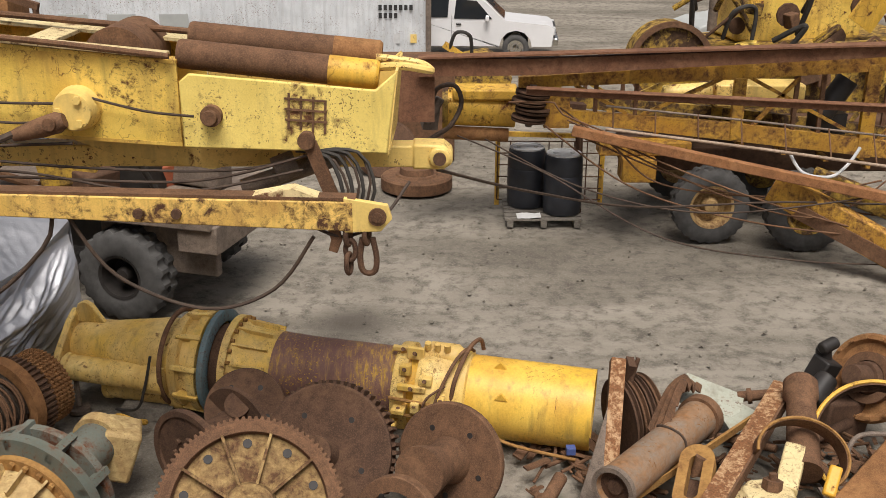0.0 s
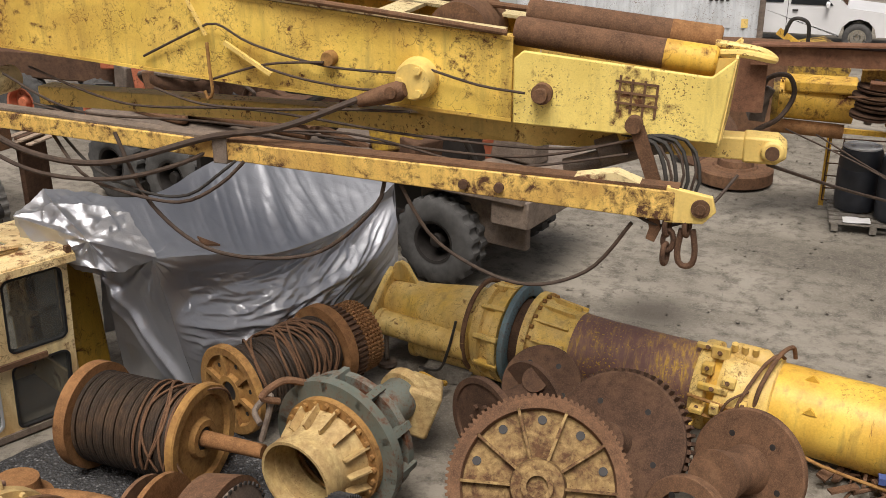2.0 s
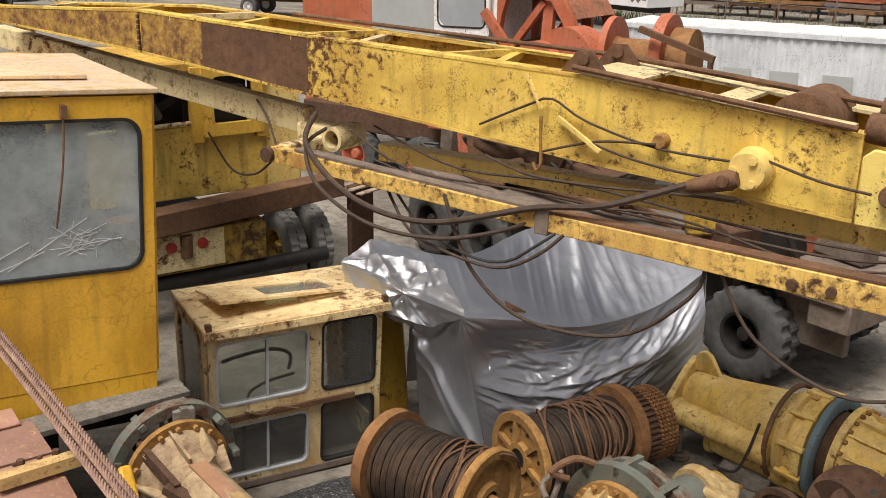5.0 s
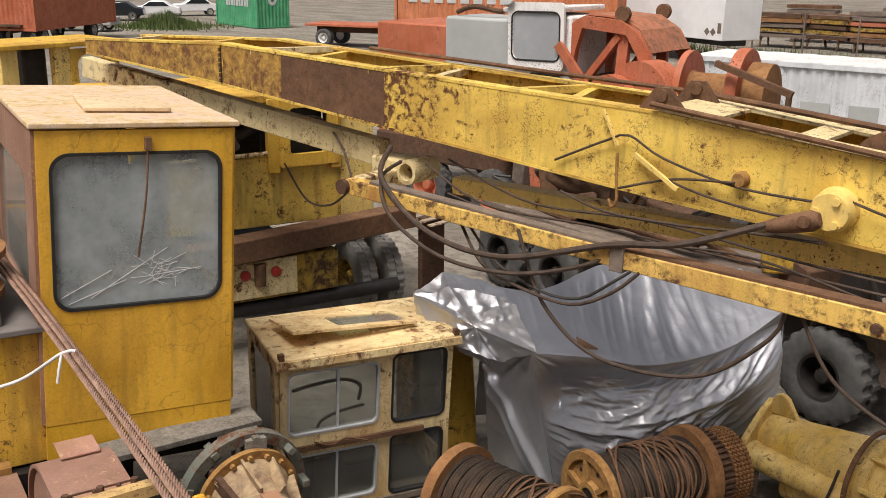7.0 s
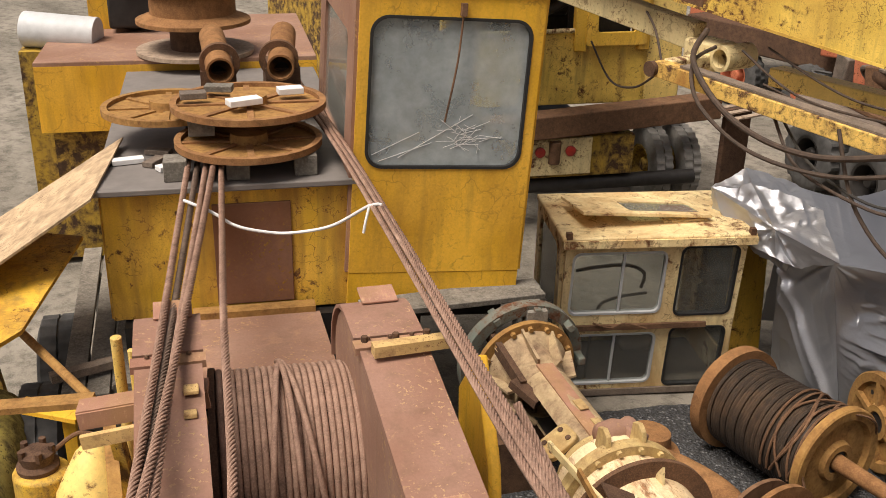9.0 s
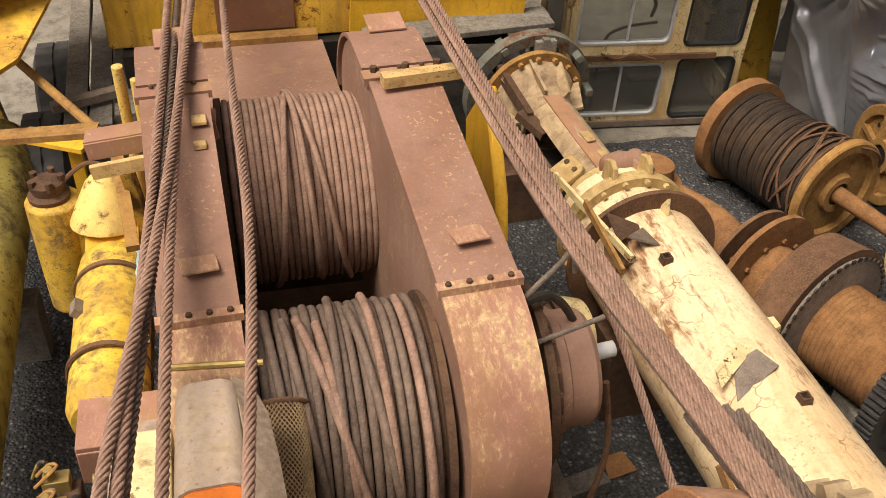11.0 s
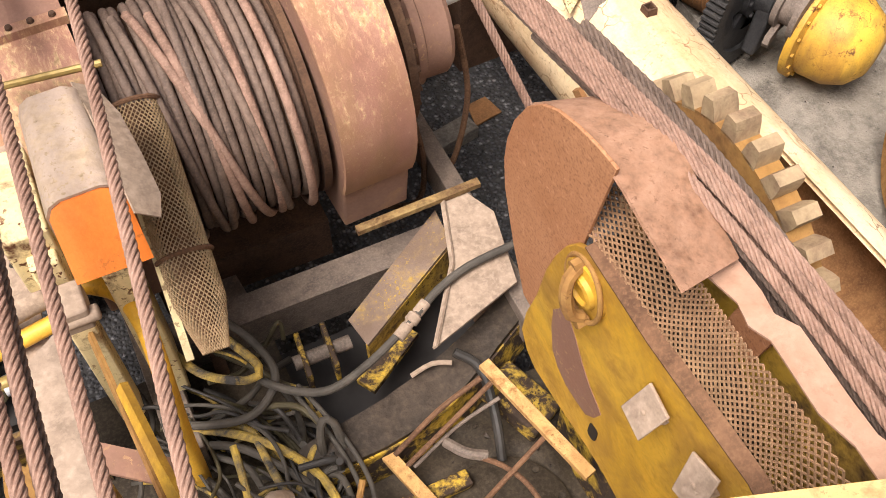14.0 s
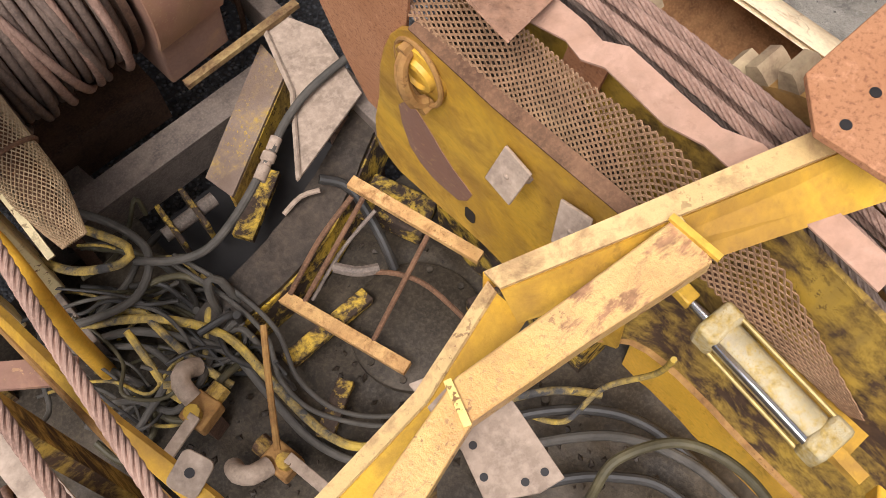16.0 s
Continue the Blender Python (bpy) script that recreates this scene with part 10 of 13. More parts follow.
part("cord", Shape().tube(curve([(-0.476, 6.917, 2.66), (-0.30, 6.80, 2.61), (-0.153, 6.685, 2.55), (0.02, 6.65, 2.51), (0.198, 6.62, 2.50), (0.45, 6.45, 2.60), (0.669, 6.25, 2.80), (0.74, 6.2, 2.82)]), 0.011), CORD_WHITE, tie)
part("loose_end", Shape().tube(curve([(0.669, 6.25, 2.80), (0.64, 6.21, 2.72), (0.623, 6.2, 2.64)]), 0.009), CORD_WHITE, tie)


# ---- cream tube beside the crane ----


def cream_tube():
    c = (2.25, 1.02)
    th = thing("crane_boom", "peeling cream-white tube boom with rust and torn patches", "tube boom", at=(2.25, 4.0, 0), axes=CRANE)
    n = 56
    part("tube", Shape().lathe((c[0], 2.45, c[1]), (0, 1, 0), [(0, 0.36), (0, 0.385), (2.9, 0.385), (2.9, 0.36)], n, cap=False), CREAM_TUBE, th, "peeling cream tube")
    # cut-away half: the far wall stands, the near side is open
    part("cut_wall", Shape().lathe((c[0], -1.4, c[1]), (0, 1, 0), [(0, 0.355), (0, 0.385), (3.86, 0.385), (3.86, 0.355), (0, 0.355)], 30, cap=False, arc=(radians(-78), radians(205))), CREAM_TUBE, th, "cut-open tube wall")
    part("cut_lining", Shape().lathe((c[0], -1.38, c[1]), (0, 1, 0), [(0, 0.350), (3.82, 0.350)], 30, cap=False, arc=(radians(-77), radians(204))), RUST_ORANGE, th, "rusty inner wall")
    part("band", Shape().lathe((c[0], 5.06, c[1]), (0, 1, 0), [(0, 0.38), (0, 0.50), (0.035, 0.50), (0.035, 0.38)], n, cap=False), RUST_BROWN, th, "loose rusty ring band")
    part("collar", Shape().lathe((c[0], 5.3, c[1]), (0, 1, 0), [(0, 0.37), (0, 0.45), (0.09, 0.45), (0.09, 0.40), (0.4, 0.30)], n, cap=False).bolts((c[0], 5.3, c[1]), (0, -1, 0), 0.425, 18, 0.02, 0.03), CREAM_RUST, th)
    na, nb = Vector((2.02, 7.05, 1.06)), Vector((2.14, 5.45, 1.06))
    nd = (nb - na).normalized()
    part("neck_cone", Shape().lathe(na, nd, [(0, 0.34), (0.05, 0.33), (0.16, 0.25), (0.30, 0.215), (0.42, 0.21)], 36, cap=False), RUSTY_NECK, th, "rust-streaked cream cone")
    # the neck is open on one side: an arched mouth shows its dark hollow
    part("neck", Shape().lathe(na + nd * 0.42, nd, [(0, 0.20), (0, 0.215), (0.95, 0.215), (0.95, 0.20), (0, 0.20)], 30, cap=False, arc=(radians(62), radians(322))), RUSTY_NECK, th, "rust-streaked cream neck with an open side")
    # black inner sheet puts the hollow's shade into the colour
    part("neck_lining", Shape().lathe(na + nd * 0.43, nd, [(0, 0.196), (0.93, 0.196)], 24, cap=False, arc=(radians(62), radians(322))), BLACK, th, "hollow with its shade painted black")
    part("mouth_arch", Shape().tube([na + nd * (0.40 + 0.10 * abs(k) / 6) + Vector((-0.215 * math.cos(radians(10 + 9 * k)), 0, -0.215 * math.sin(radians(10 + 9 * k)))) for k in range(-6, 7)], 0.022, 8), RUSTY_NECK, th)
    part("neck_strip", ribbon([na + nd * s + Vector((-0.06, 0, h)) for s, h in ((0.34, 0.215), (0.9, 0.205), (1.36, 0.215))], [na + nd * s + Vector((0.07, 0, h)) for s, h in ((0.34, 0.21), (0.9, 0.20), (1.36, 0.21))], 0.02), PRIMER_FLAKED, th, "worn brown strip with cream scuffs")
    for s, sx, w in ((0.95, 0.03, 0.07), (1.2, 0.05, 0.06)):
        part("strip_patch", Shape().box(na + nd * s + Vector((sx, 0, 0.228)), (w, 0.13, 0.012), (0, 0, 8)), CREAM_RUST, th, "worn cream patch plate", bevel=0.004)
    part("neck_root", Shape().lathe(na + nd * 1.36, nd, [(0, 0.18), (0, 0.25), (0.08, 0.27), (0.26, 0.30)], 36, cap=False), RUSTY_NECK, th)
    for k in range(9):
        q = 2 * math.pi * (k + 0.5) / 9
        o = Vector((math.cos(q), 0, math.sin(q)))
        part("neck_rib", Shape().add(*bar(na + nd * 0.02 + o * 0.32, na + nd * 0.34 + o * 0.225, 0.02, 0.11, o)), RUSTY_NECK, th)
    part("clevis_plate", Shape().plate(rounded(0.26, 0.20, 0.05), 0.05, pose(1.85, 5.78, 1.22, 0, -32, 12)), CREAM_RUST, th, "cream four-hole clevis plate", bevel=0.01)
    for a_, b_ in ((-0.07, -0.05), (0.07, -0.05), (-0.07, 0.05), (0.07, 0.05)):
        o = pose(1.85, 5.78, 1.22, 0, -32, 12) @ Vector((a_, b_, 0.024))
        part("clevis_hole", Shape().cyl(o, o + pose(0, 0, 0, 0, -32, 12) @ Vector((0, 0, 0.008)), 0.02, n=12), RUST_DARK, th)
    part("fork_arm", Shape().beam((1.72, 7.30, 1.35), (1.84, 6.55, 1.20), 0.05, 0.10).beam((1.78, 6.6, 1.22), (1.92, 6.4, 1.14), 0.10, 0.06), RUST_DARK, th)
    part("end_collar", Shape().lathe((c[0], 5.60, c[1]), (0, -1, 0), [(0, 0.26), (0.02, 0.36), (0.06, 0.38), (0.26, 0.38)], 40, cap=False), CREAM_TUBE, th)
    part("clamp", Shape().lathe((2.16, 5.60, 1.37), (1, 0.12, 0.02), [(0, 0.05), (0.02, 0.08), (0.14, 0.09), (0.20, 0.07), (0.26, 0.085), (0.30, 0.05)], 14).box((2.40, 5.55, 1.36), (0.12, 0.16, 0.12), (0, 20, 15)), PRIMER, th, "crumpled red-brown clamp", bevel=0.02)
    for u in (2.13, 2.37):
        part("lug", Shape().plate([(-0.10, -0.08), (0.10, -0.08), (0.07, 0.09), (0.0, 0.12), (-0.06, 0.09)], 0.035, facing((u, 5.42, 1.43), (0, 1, 0), (0, 0, 1))), CREAM_RUST, th, bevel=0.006)
    for (ua, va, za), (ub, vb, zb), mat in (((1.80, 5.52, 1.42), (1.91, 4.60, 1.44), CREAM), ((1.84, 5.14, 1.47), (1.84, 4.55, 1.40), RUST_YELLOW), ((1.74, 5.40, 1.30), (1.80, 4.70, 1.32), RUST_BROWN)):
        part("loose_strip", Shape().beam((ua, va, za), (ub, vb, zb), 0.022, 0.05), mat, th, "loose steel strip lying on the tube")
    for k, (pts, at_, rot, mat) in enumerate((([(-0.12, -0.1), (0.16, -0.02), (-0.02, 0.14)], (2.0, 4.92, 1.41), (12, 14, 20), RUST_DARK), ([(-0.1, -0.08), (0.14, -0.06), (0.05, 0.12)], (2.06, 4.82, 1.42), (-10, 20, -15), STEEL_OLD), ([(-0.16, -0.12), (0.06, -0.1), (0.0, 0.18)], (1.93, 4.80, 1.34), (5, -24, 5), RUST_BROWN))):
        part("torn_shard", Shape().plate(pts, 0.012, pose(*at_, *rot)), mat, th, "torn dark metal shard")
    ring_c = Vector((2.02, 7.05, 1.05))
    part("ring_flange", Shape().lathe(ring_c, (-0.12, 1, 0.08), [(0, 0.32), (0, 0.415), (0.05, 0.415), (0.05, 0.32)], 48, cap=False).bolts(ring_c, (0.12, -1, -0.08), 0.37, 16, 0.022, 0.035), RUST_YELLOW, th)
    part("outer_ring", Shape().lathe(ring_c + Vector((0, 0.1, 0)), (-0.12, 1, 0.08), [(0, 0.43), (0, 0.52), (0.1, 0.52), (0.1, 0.43), (0, 0.43)], 48, cap=False), GREEN_GREY, th, "dark grey-green ring")
    for k in range(9):
        q = 2 * math.pi * k / 9
        o = ring_c + Vector((math.cos(q) * 0.475, 0.02, math.sin(q) * 0.475))
        part("ring_lug", Shape().box(o + Vector((0, 0.10, 0)), (0.06, 0.20, 0.06), (0, -math.degrees(q), 0)), GREEN_GREY, th, bevel=0.008)
    for k, (u, v, tt) in enumerate(((2.13, 4.6, 30), (2.33, 4.5, 10), (2.12, 3.66, -20), (2.3, 3.42, 40))):
        zz = c[1] + math.sqrt(0.385 ** 2 - (u - c[0]) ** 2)
        if k in (0, 3):
            part("open_tab", Shape().lathe((u, v, zz - 0.01), (0, 0, 1), [(0, 0.045), (0.05, 0.04), (0.05, 0.028), (0.01, 0.028)], 4), RUST_DARK, th)
        elif k == 2:
            part("torn_patch", Shape().plate([(-0.15, -0.05), (0.14, -0.1), (0.16, 0.04), (0.02, 0.09)], 0.01, pose(u, v, zz + 0.006, 0, -18, 30)), STEEL_OLD, th, "grey torn metal patch")
            part("torn_flap", Shape().plate([(-0.16, -0.02), (0.14, -0.03), (0.12, 0.05), (-0.1, 0.06)], 0.008, pose(u - 0.04, v + 0.06, zz + 0.03, 25, -10, 35)), CREAM, th)
    part("fin", Shape().plate([(0, 0), (0.1, 0.0), (0.02, 0.12)], 0.02, facing((2.32, 4.98, c[1] + 0.375), (0, 1, 0), (0, 0, 1))), CREAM, th)
    part("side_eye", Shape().plate([(-0.06, -0.02), (0.06, -0.02), (0.04, 0.06), (-0.04, 0.06)], 0.05, facing((2.62, 4.2, c[1] + 0.1), (0, 1, 0), (1, 0, 0.2))), CREAM, th)
    for su, sv, sz in ((2.25, 4.8, 0.34), (2.25, 2.7, 0.34), (2.1, 7.0, 0.26)):
        part("saddle", Shape().box((su, sv, sz), (0.65, 0.3, sz * 1.95)), RUST_DARK, th)
    part("side_strap", Shape().beam((1.83, 3.3, 1.2), (1.95, 2.9, 0.75), 0.03, 0.05), RUST_ORANGE, th)
    # the tube is turned a few degrees to fit the camera's view; its neck isn't
    for ob in th.children:
        if not ob.name.startswith(("neck", "mouth", "strip_patch", "clevis", "fork", "ring", "outer")):
            ob.matrix_local = Matrix.Translation((0, -0.6, 0)) @ pose(0, 0, 0, 0, 0, 3.2) @ Matrix.Translation((0, 0.6, 0))
    return th


cream_tube()
cs = thing("cast_leg", "cream and dark casting between winch and tube", "casting", at=(1.35, 5.4, 0), axes=CRANE)
part("side_plate", Shape().plate([(4.9, 0.3), (5.9, 0.3), (6.0, 1.6), (5.6, 2.05), (5.2, 1.5)], 0.08, Matrix(((0, 0, 1, 1.25), (1, 0, 0, 0), (0, 1, 0, 0), (0, 0, 0, 1)))), YELLOW_DEEP, cs, bevel=0.02)
part("hub_boss", Shape().lathe((1.5, 4.75, 0.75), (1, 0.1, 0), [(0, 0.08), (0, 0.2), (0.08, 0.24), (0.2, 0.2), (0.22, 0.08)], 28), CREAM, cs)
part("ring", Shape().ring((1.48, 4.78, 0.7), (1, 0.1, 0), 0.26, 0.30, 0.04), RUST_DARK, cs)


def rusty_elbow():
    th = thing("axle_casting", "orange-rust axle casting with flanges on the gravel", "casting", at=(3.3, 6.2, 0), axes=CRANE)
    part("pot", Shape().lathe((2.95, 6.75, 0.0), (0.1, 0, 1), [(0, 0.2), (0.3, 0.2), (0.32, 0.26), (0.4, 0.26), (0.42, 0.18), (0.55, 0.16)], 30), RUST_ORANGE, th)
    part("elbow", Shape().tube(curve([(2.85, 6.6, 0.4), (3.05, 6.3, 0.45), (3.25, 5.9, 0.42), (3.2, 5.55, 0.3)]), 0.14, 20), RUST_ORANGE, th)
    part("gear_cup", Shape().lathe((2.8, 6.25, 0.42), (0.3, 0.3, 0.3), [(0, 0.1), (0, 0.22), (0.18, 0.24), (0.22, 0.12)], 28), RUST_YELLOW, th)
    part("flange", Shape().lathe((3.18, 5.62, 0.34), (0.05, -1, -0.3), [(0, 0.12), (0, 0.2), (0.06, 0.2), (0.06, 0.15), (0.25, 0.15)], 28), RUST_ORANGE, th)
    return th


rusty_elbow()


def drum_row():
    d = Vector((0.36, -0.93, 0.0)).normalized()
    a = Vector((3.14, 5.40, 0.56))
    th = thing("winch_shaft", "rusty winch shaft with orange flanges, grooved drum and black gear", "winch shaft", at=(3.6, 4.6, 0), axes=CRANE)
    for s, r, w, mat in ((0.0, 0.44, 0.03, RUST_BROWN), (0.14, 0.48, 0.04, RUST_ORANGE)):
        part("flange", Shape().lathe(a + d * s, d, [(0, 0.08), (0, r), (w, r), (w, 0.08)], 44, cap=False).bolts(a + d * (s + w), d, r * 0.62, 10, 0.02, 0.02), mat, th)
    part("shaft_collar", Shape().cyl(a + d * 0.18, a + d * 0.42, 0.26, n=36), RUST_ORANGE, th)
    part("seal_ring", Shape().ring(a + d * 0.40, d, 0.2, 0.28, 0.05), RUST_DARK, th)
    part("brake_drum", Shape().lathe(a + d * 0.44, d, [(0, 0.2), (0, 0.52), (0.26, 0.55), (0.26, 0.5), (0.28, 0.32)], 48), RUST_BROWN, th, "brown brake drum")
    part("grey_disc", Shape().lathe(a + d * 0.71, d, [(0, 0.5), (0.02, 0.5), (0.04, 0.3)], 48, cap=False), STEEL_OLD, th)
    x = d.cross(Vector((0, 0, 1))).normalized()
    y = d.cross(x)
    for k in range(46):
        q = 2 * math.pi * k / 46
        rad = x * math.cos(q) + y * math.sin(q)
        part("slot", Shape().add(*bar(a + d * 0.735 + rad * 0.49, a + d * 0.735 + rad * 0.515, 0.03, 0.012, d)), BLACK, th)
    gv = Shape()
    prof = []
    for k in range(17):
        prof += [(0.74 + 0.035 * k, 0.30), (0.757 + 0.035 * k, 0.315)]
    gv.lathe(a, d, prof, 40, cap=False)
    part("grooved_drum", gv, RUST_ORANGE, th, "grooved orange drum")
    part("black_gear", Shape().gear(a + d * 1.38, d, 0.56, 0.12, 76, 0.028, 0.44), BLACK_IRON, th, "black gear wheel")
    part("gear_web", Shape().lathe(a + d * 1.40, d, [(0, 0.30), (0, 0.45), (0.07, 0.45), (0.07, 0.30)], 40, cap=False), BLACK_IRON, th)
    for k in range(6):
        q = 2 * math.pi * k / 6
        rad = x * math.cos(q) + y * math.sin(q)
        part("gear_spoke", Shape().add(*bar(a + d * 1.43 + rad * 0.1, a + d * 1.43 + rad * 0.34, 0.13, 0.06, d)), BLACK_IRON, th)
    part("gear_hub", Shape().lathe(a + d * 1.30, d, [(0, 0.08), (0, 0.2), (0.2, 0.2), (0.21, 0.15), (0.32, 0.14), (0.32, 0.08)], 28).bolts(a + d * 1.50, d, 0.175, 8, 0.018, 0.02), BLACK_IRON, th)
    part("shaft", Shape().cyl(a + d * 1.5, a + d * 1.86, 0.085, n=20), BLACK_IRON, th)
    part("shaft_flange", Shape().lathe(a + d * 1.64, d, [(0, 0.08), (0, 0.17), (0.04, 0.17), (0.04, 0.13), (0.14, 0.13), (0.14, 0.2), (0.18, 0.2), (0.18, 0.08)], 28), STEEL_OLD, th)
    part("bearing_block", Shape().plate([(-0.20, -0.36), (0.20, -0.36), (0.16, -0.16), (0.12, 0.06), (0.0, 0.14), (-0.12, 0.06), (-0.16, -0.16)], 0.10, facing(a + d * 1.58, x, (0, 0, 1))), BLACK_IRON, th, bevel=0.02)
    part("rest", Shape().box(a + d * 0.3 - Vector((0, 0, 0.52)), (0.5, 0.3, 0.1)), WOOD_OLD, th)
    part("rest", Shape().box(a + d * 1.2 - Vector((0, 0, 0.44)), (0.4, 0.3, 0.26)), WOOD_OLD, th)
    return th


drum_row()
yh = thing("hub_casing", "round yellow-ochre hub casing with bolts on the dirt", "hub", at=(4.3, 3.2, 0), axes=CRANE)
part("casing", Shape().lathe((3.92, 3.80, 0.37), (0.40, -0.92, 0), [(0, 0.1), (0, 0.30), (0.02, 0.36), (0.07, 0.36), (0.09, 0.30), (0.12, 0.31), (0.28, 0.30), (0.40, 0.24), (0.47, 0.14), (0.48, 0)], 40).bolts((3.95, 3.735, 0.37), (0.40, -0.92, 0), 0.335, 18, 0.014, 0.02), HOUSE_PAINT, yh, "worn yellow round casing")
part("lug", Shape().plate([(-0.09, -0.04), (0.05, -0.05), (0.05, 0.05), (-0.09, 0.04), (-0.11, 0.0)], 0.04, facing((3.62, 3.78, 0.40), (0.866, 0.5, 0), (0, 0, 1))), STEEL_OLD, yh)
co = spool((4.1, 1.95, 0.45), (0.85, -0.5, 0), 0.8, 0.42, 0.34, ROPE_GREY, "small ochre spool with rusty cable on the dirt", 14)
co.matrix_world = CRANE @ Matrix.Translation((3.72, 2.62, 0))


# ---- sheave guard, gear and yellow side plate ----


def guard():
    th = thing("sheave_guard", "orange-rust rounded sheave guard over a yellow side plate with mesh", "sheave guard", at=(0.9, 1.7, 0.6), axes=CRANE)
    lean = lambda v, z, off=0.0: Vector((0.86 - 0.075 * (v - 1.7) - 0.07 * (z - 2.2) + off, v, z))

    def sheet(outline, off, t):
        s = Shape()
        k = len(outline)
        s.v = [tuple(lean(v, z, off)) for v, z in outline] + [tuple(lean(v, z, off + t)) for v, z in outline]
        s.f = [tuple(range(k)), tuple(reversed(range(k, 2 * k)))] + [(i, k + i, k + (i + 1) % k, (i + 1) % k) for i in range(k)]
        return s
    part("guard_plate", sheet([(1.95, 1.6), (2.10, 1.65), (2.17, 1.9), (2.225, 2.2), (2.225, 2.36), (2.205, 2.48), (2.16, 2.62), (2.09, 2.75), (2.02, 2.83), (1.94, 2.885), (1.85, 2.915), (1.76, 2.93), (1.67, 2.93), (1.765, 2.48), (1.82, 2.2)], 0.02, 0.012), RUST_GUARD, th, "orange-rust guard plate", bevel=0.002)
    inner = [(2.225, 2.30), (2.205, 2.48), (2.16, 2.62), (2.09, 2.75), (2.02, 2.82), (1.94, 2.865), (1.85, 2.885), (1.73, 2.895), (1.63, 2.885), (1.53, 2.865), (1.43, 2.85), (1.335, 2.835)]
    outer = [(2.225, 2.26), (2.205, 2.44), (2.16, 2.56), (2.09, 2.67), (2.02, 2.75), (1.94, 2.80), (1.85, 2.83), (1.75, 2.84), (1.66, 2.83), (1.58, 2.80), (1.49, 2.775), (1.40, 2.745)]
    part("guard_rim", ribbon([(0.835, v, z) for v, z in inner], [(1.065, v, z) for v, z in outer], 0.01), painted("pale_rust_rim", (0.43, 0.24, 0.15), (0.36, 0.19, 0.11), 0.46, 0.12, rough=0.85, fade=(0.49, 0.30, 0.20), size=0.6), th, "pale pinkish rust rim", smooth=40)
    low = [(1.42, 2.70), (1.30, 2.722), (1.23, 2.725), (1.165, 2.745), (0.955, 2.75), (0.85, 2.77), (0.755, 2.79), (0.6, 2.80), (0.35, 2.80)]
    part("guard_strip", ribbon([(0.985 + 0.015 * (k % 2), v, z) for k, (v, z) in enumerate(low)], [(1.085 - 0.012 * (k % 3), v, z + 0.005) for k, (v, z) in enumerate(low)], 0.008), painted("pale_rust_strip", (0.44, 0.265, 0.18), (0.36, 0.20, 0.12), 0.36, 0.16, rough=0.85, chip=0.2), th, "bent pale strip")
    part("strip_bracket", Shape().box((1.06, 1.27, 2.58), (0.015, 0.13, 0.17), (10, 0, 0)), RUST_GUARD, th)
    side = [(1.73, 2.49), (1.78, 2.45), (1.83, 2.37), (1.88, 2.25), (1.93, 2.09), (1.98, 1.85), (2.05, 1.6), (2.08, 1.42), (2.04, 1.30), (1.98, 1.24), (1.80, 1.22), (1.60, 1.22), (1.49, 1.20), (1.36, 1.14), (1.0, 1.12), (0.86, 1.3), (0.86, 2.32), (0.96, 2.38), (1.20, 2.40), (1.41, 2.42)]
    part("side_plate", sheet(side, 0.0, 0.018), YELLOW_STAINED, th, "grease-stained yellow side plate", bevel=0.004)
    edge = [(1.73, 2.50), (1.41, 2.43), (1.20, 2.41), (0.96, 2.39), (0.86, 2.33)]
    part("plate_edge", ribbon([lean(v, z, -0.004) for v, z in edge], [lean(v, z + 0.01, 0.05) for v, z in edge], 0.012), RUST_BROWN, th, "rusty folded plate edge")
    part("plate_edge", ribbon([(0.955, 0.86, 2.32), (1.05, 0.7, 2.12), (1.09, 0.41, 2.03), (1.10, 0.15, 2.02)], [(0.99, 0.86, 2.34), (1.09, 0.7, 2.14), (1.13, 0.41, 2.05), (1.14, 0.15, 2.04)], 0.012), RUST_BROWN, th, "rusty folded plate edge")
    n = Vector((-1, -0.075, -0.07)).normalized()
    bc = lean(1.71, 2.30)
    part("boss", Shape().lathe(bc, n, [(0, 0.105), (0.01, 0.105), (0.014, 0.07), (0.03, 0.065), (0.034, 0.05), (0.02, 0.045), (0.02, 0.0)], 32), YELLOW_STAINED, th, "yellow boss with a cast ring")
    part("boss_ring", Shape().tube([bc + n * 0.012 + (Vector((0, 1, 0)) * math.cos(q) + Vector((0, 0, 1)) * math.sin(q) * 1.4) * 0.1 for q in [2 * math.pi * i / 28 for i in range(29)]], 0.009, 8), RUST_YELLOW, th)
    part("boss_strap", Shape().tube(curve([bc + n * s + Vector((0, dv, dz)) for s, dv, dz in ((0.02, 0.03, 0.09), (0.06, 0.02, 0.07), (0.075, 0.0, 0.0), (0.06, -0.02, -0.08), (0.02, -0.03, -0.11))]), 0.022), RUST_YELLOW, th)
    for dv, dz in ((0.035, 0.1), (-0.035, -0.13)):
        part("boss_bolt", Shape().cyl(bc + Vector((0, dv, dz)), bc + n * 0.045 + Vector((0, dv, dz)), 0.022, n=6), RUST_YELLOW, th)
    scar = [(1.87, 1.91), (1.83, 1.98), (1.80, 2.01), (1.765, 1.97), (1.73, 1.91), (1.68, 1.81), (1.63, 1.73), (1.58, 1.68), (1.55, 1.64), (1.58, 1.55), (1.63, 1.48), (1.70, 1.48), (1.76, 1.49), (1.82, 1.54), (1.86, 1.62), (1.875, 1.78)]
    part("worn_scar", sheet(scar, -0.003, 0.003), PRIMER, th, "worn patch of brown primer")
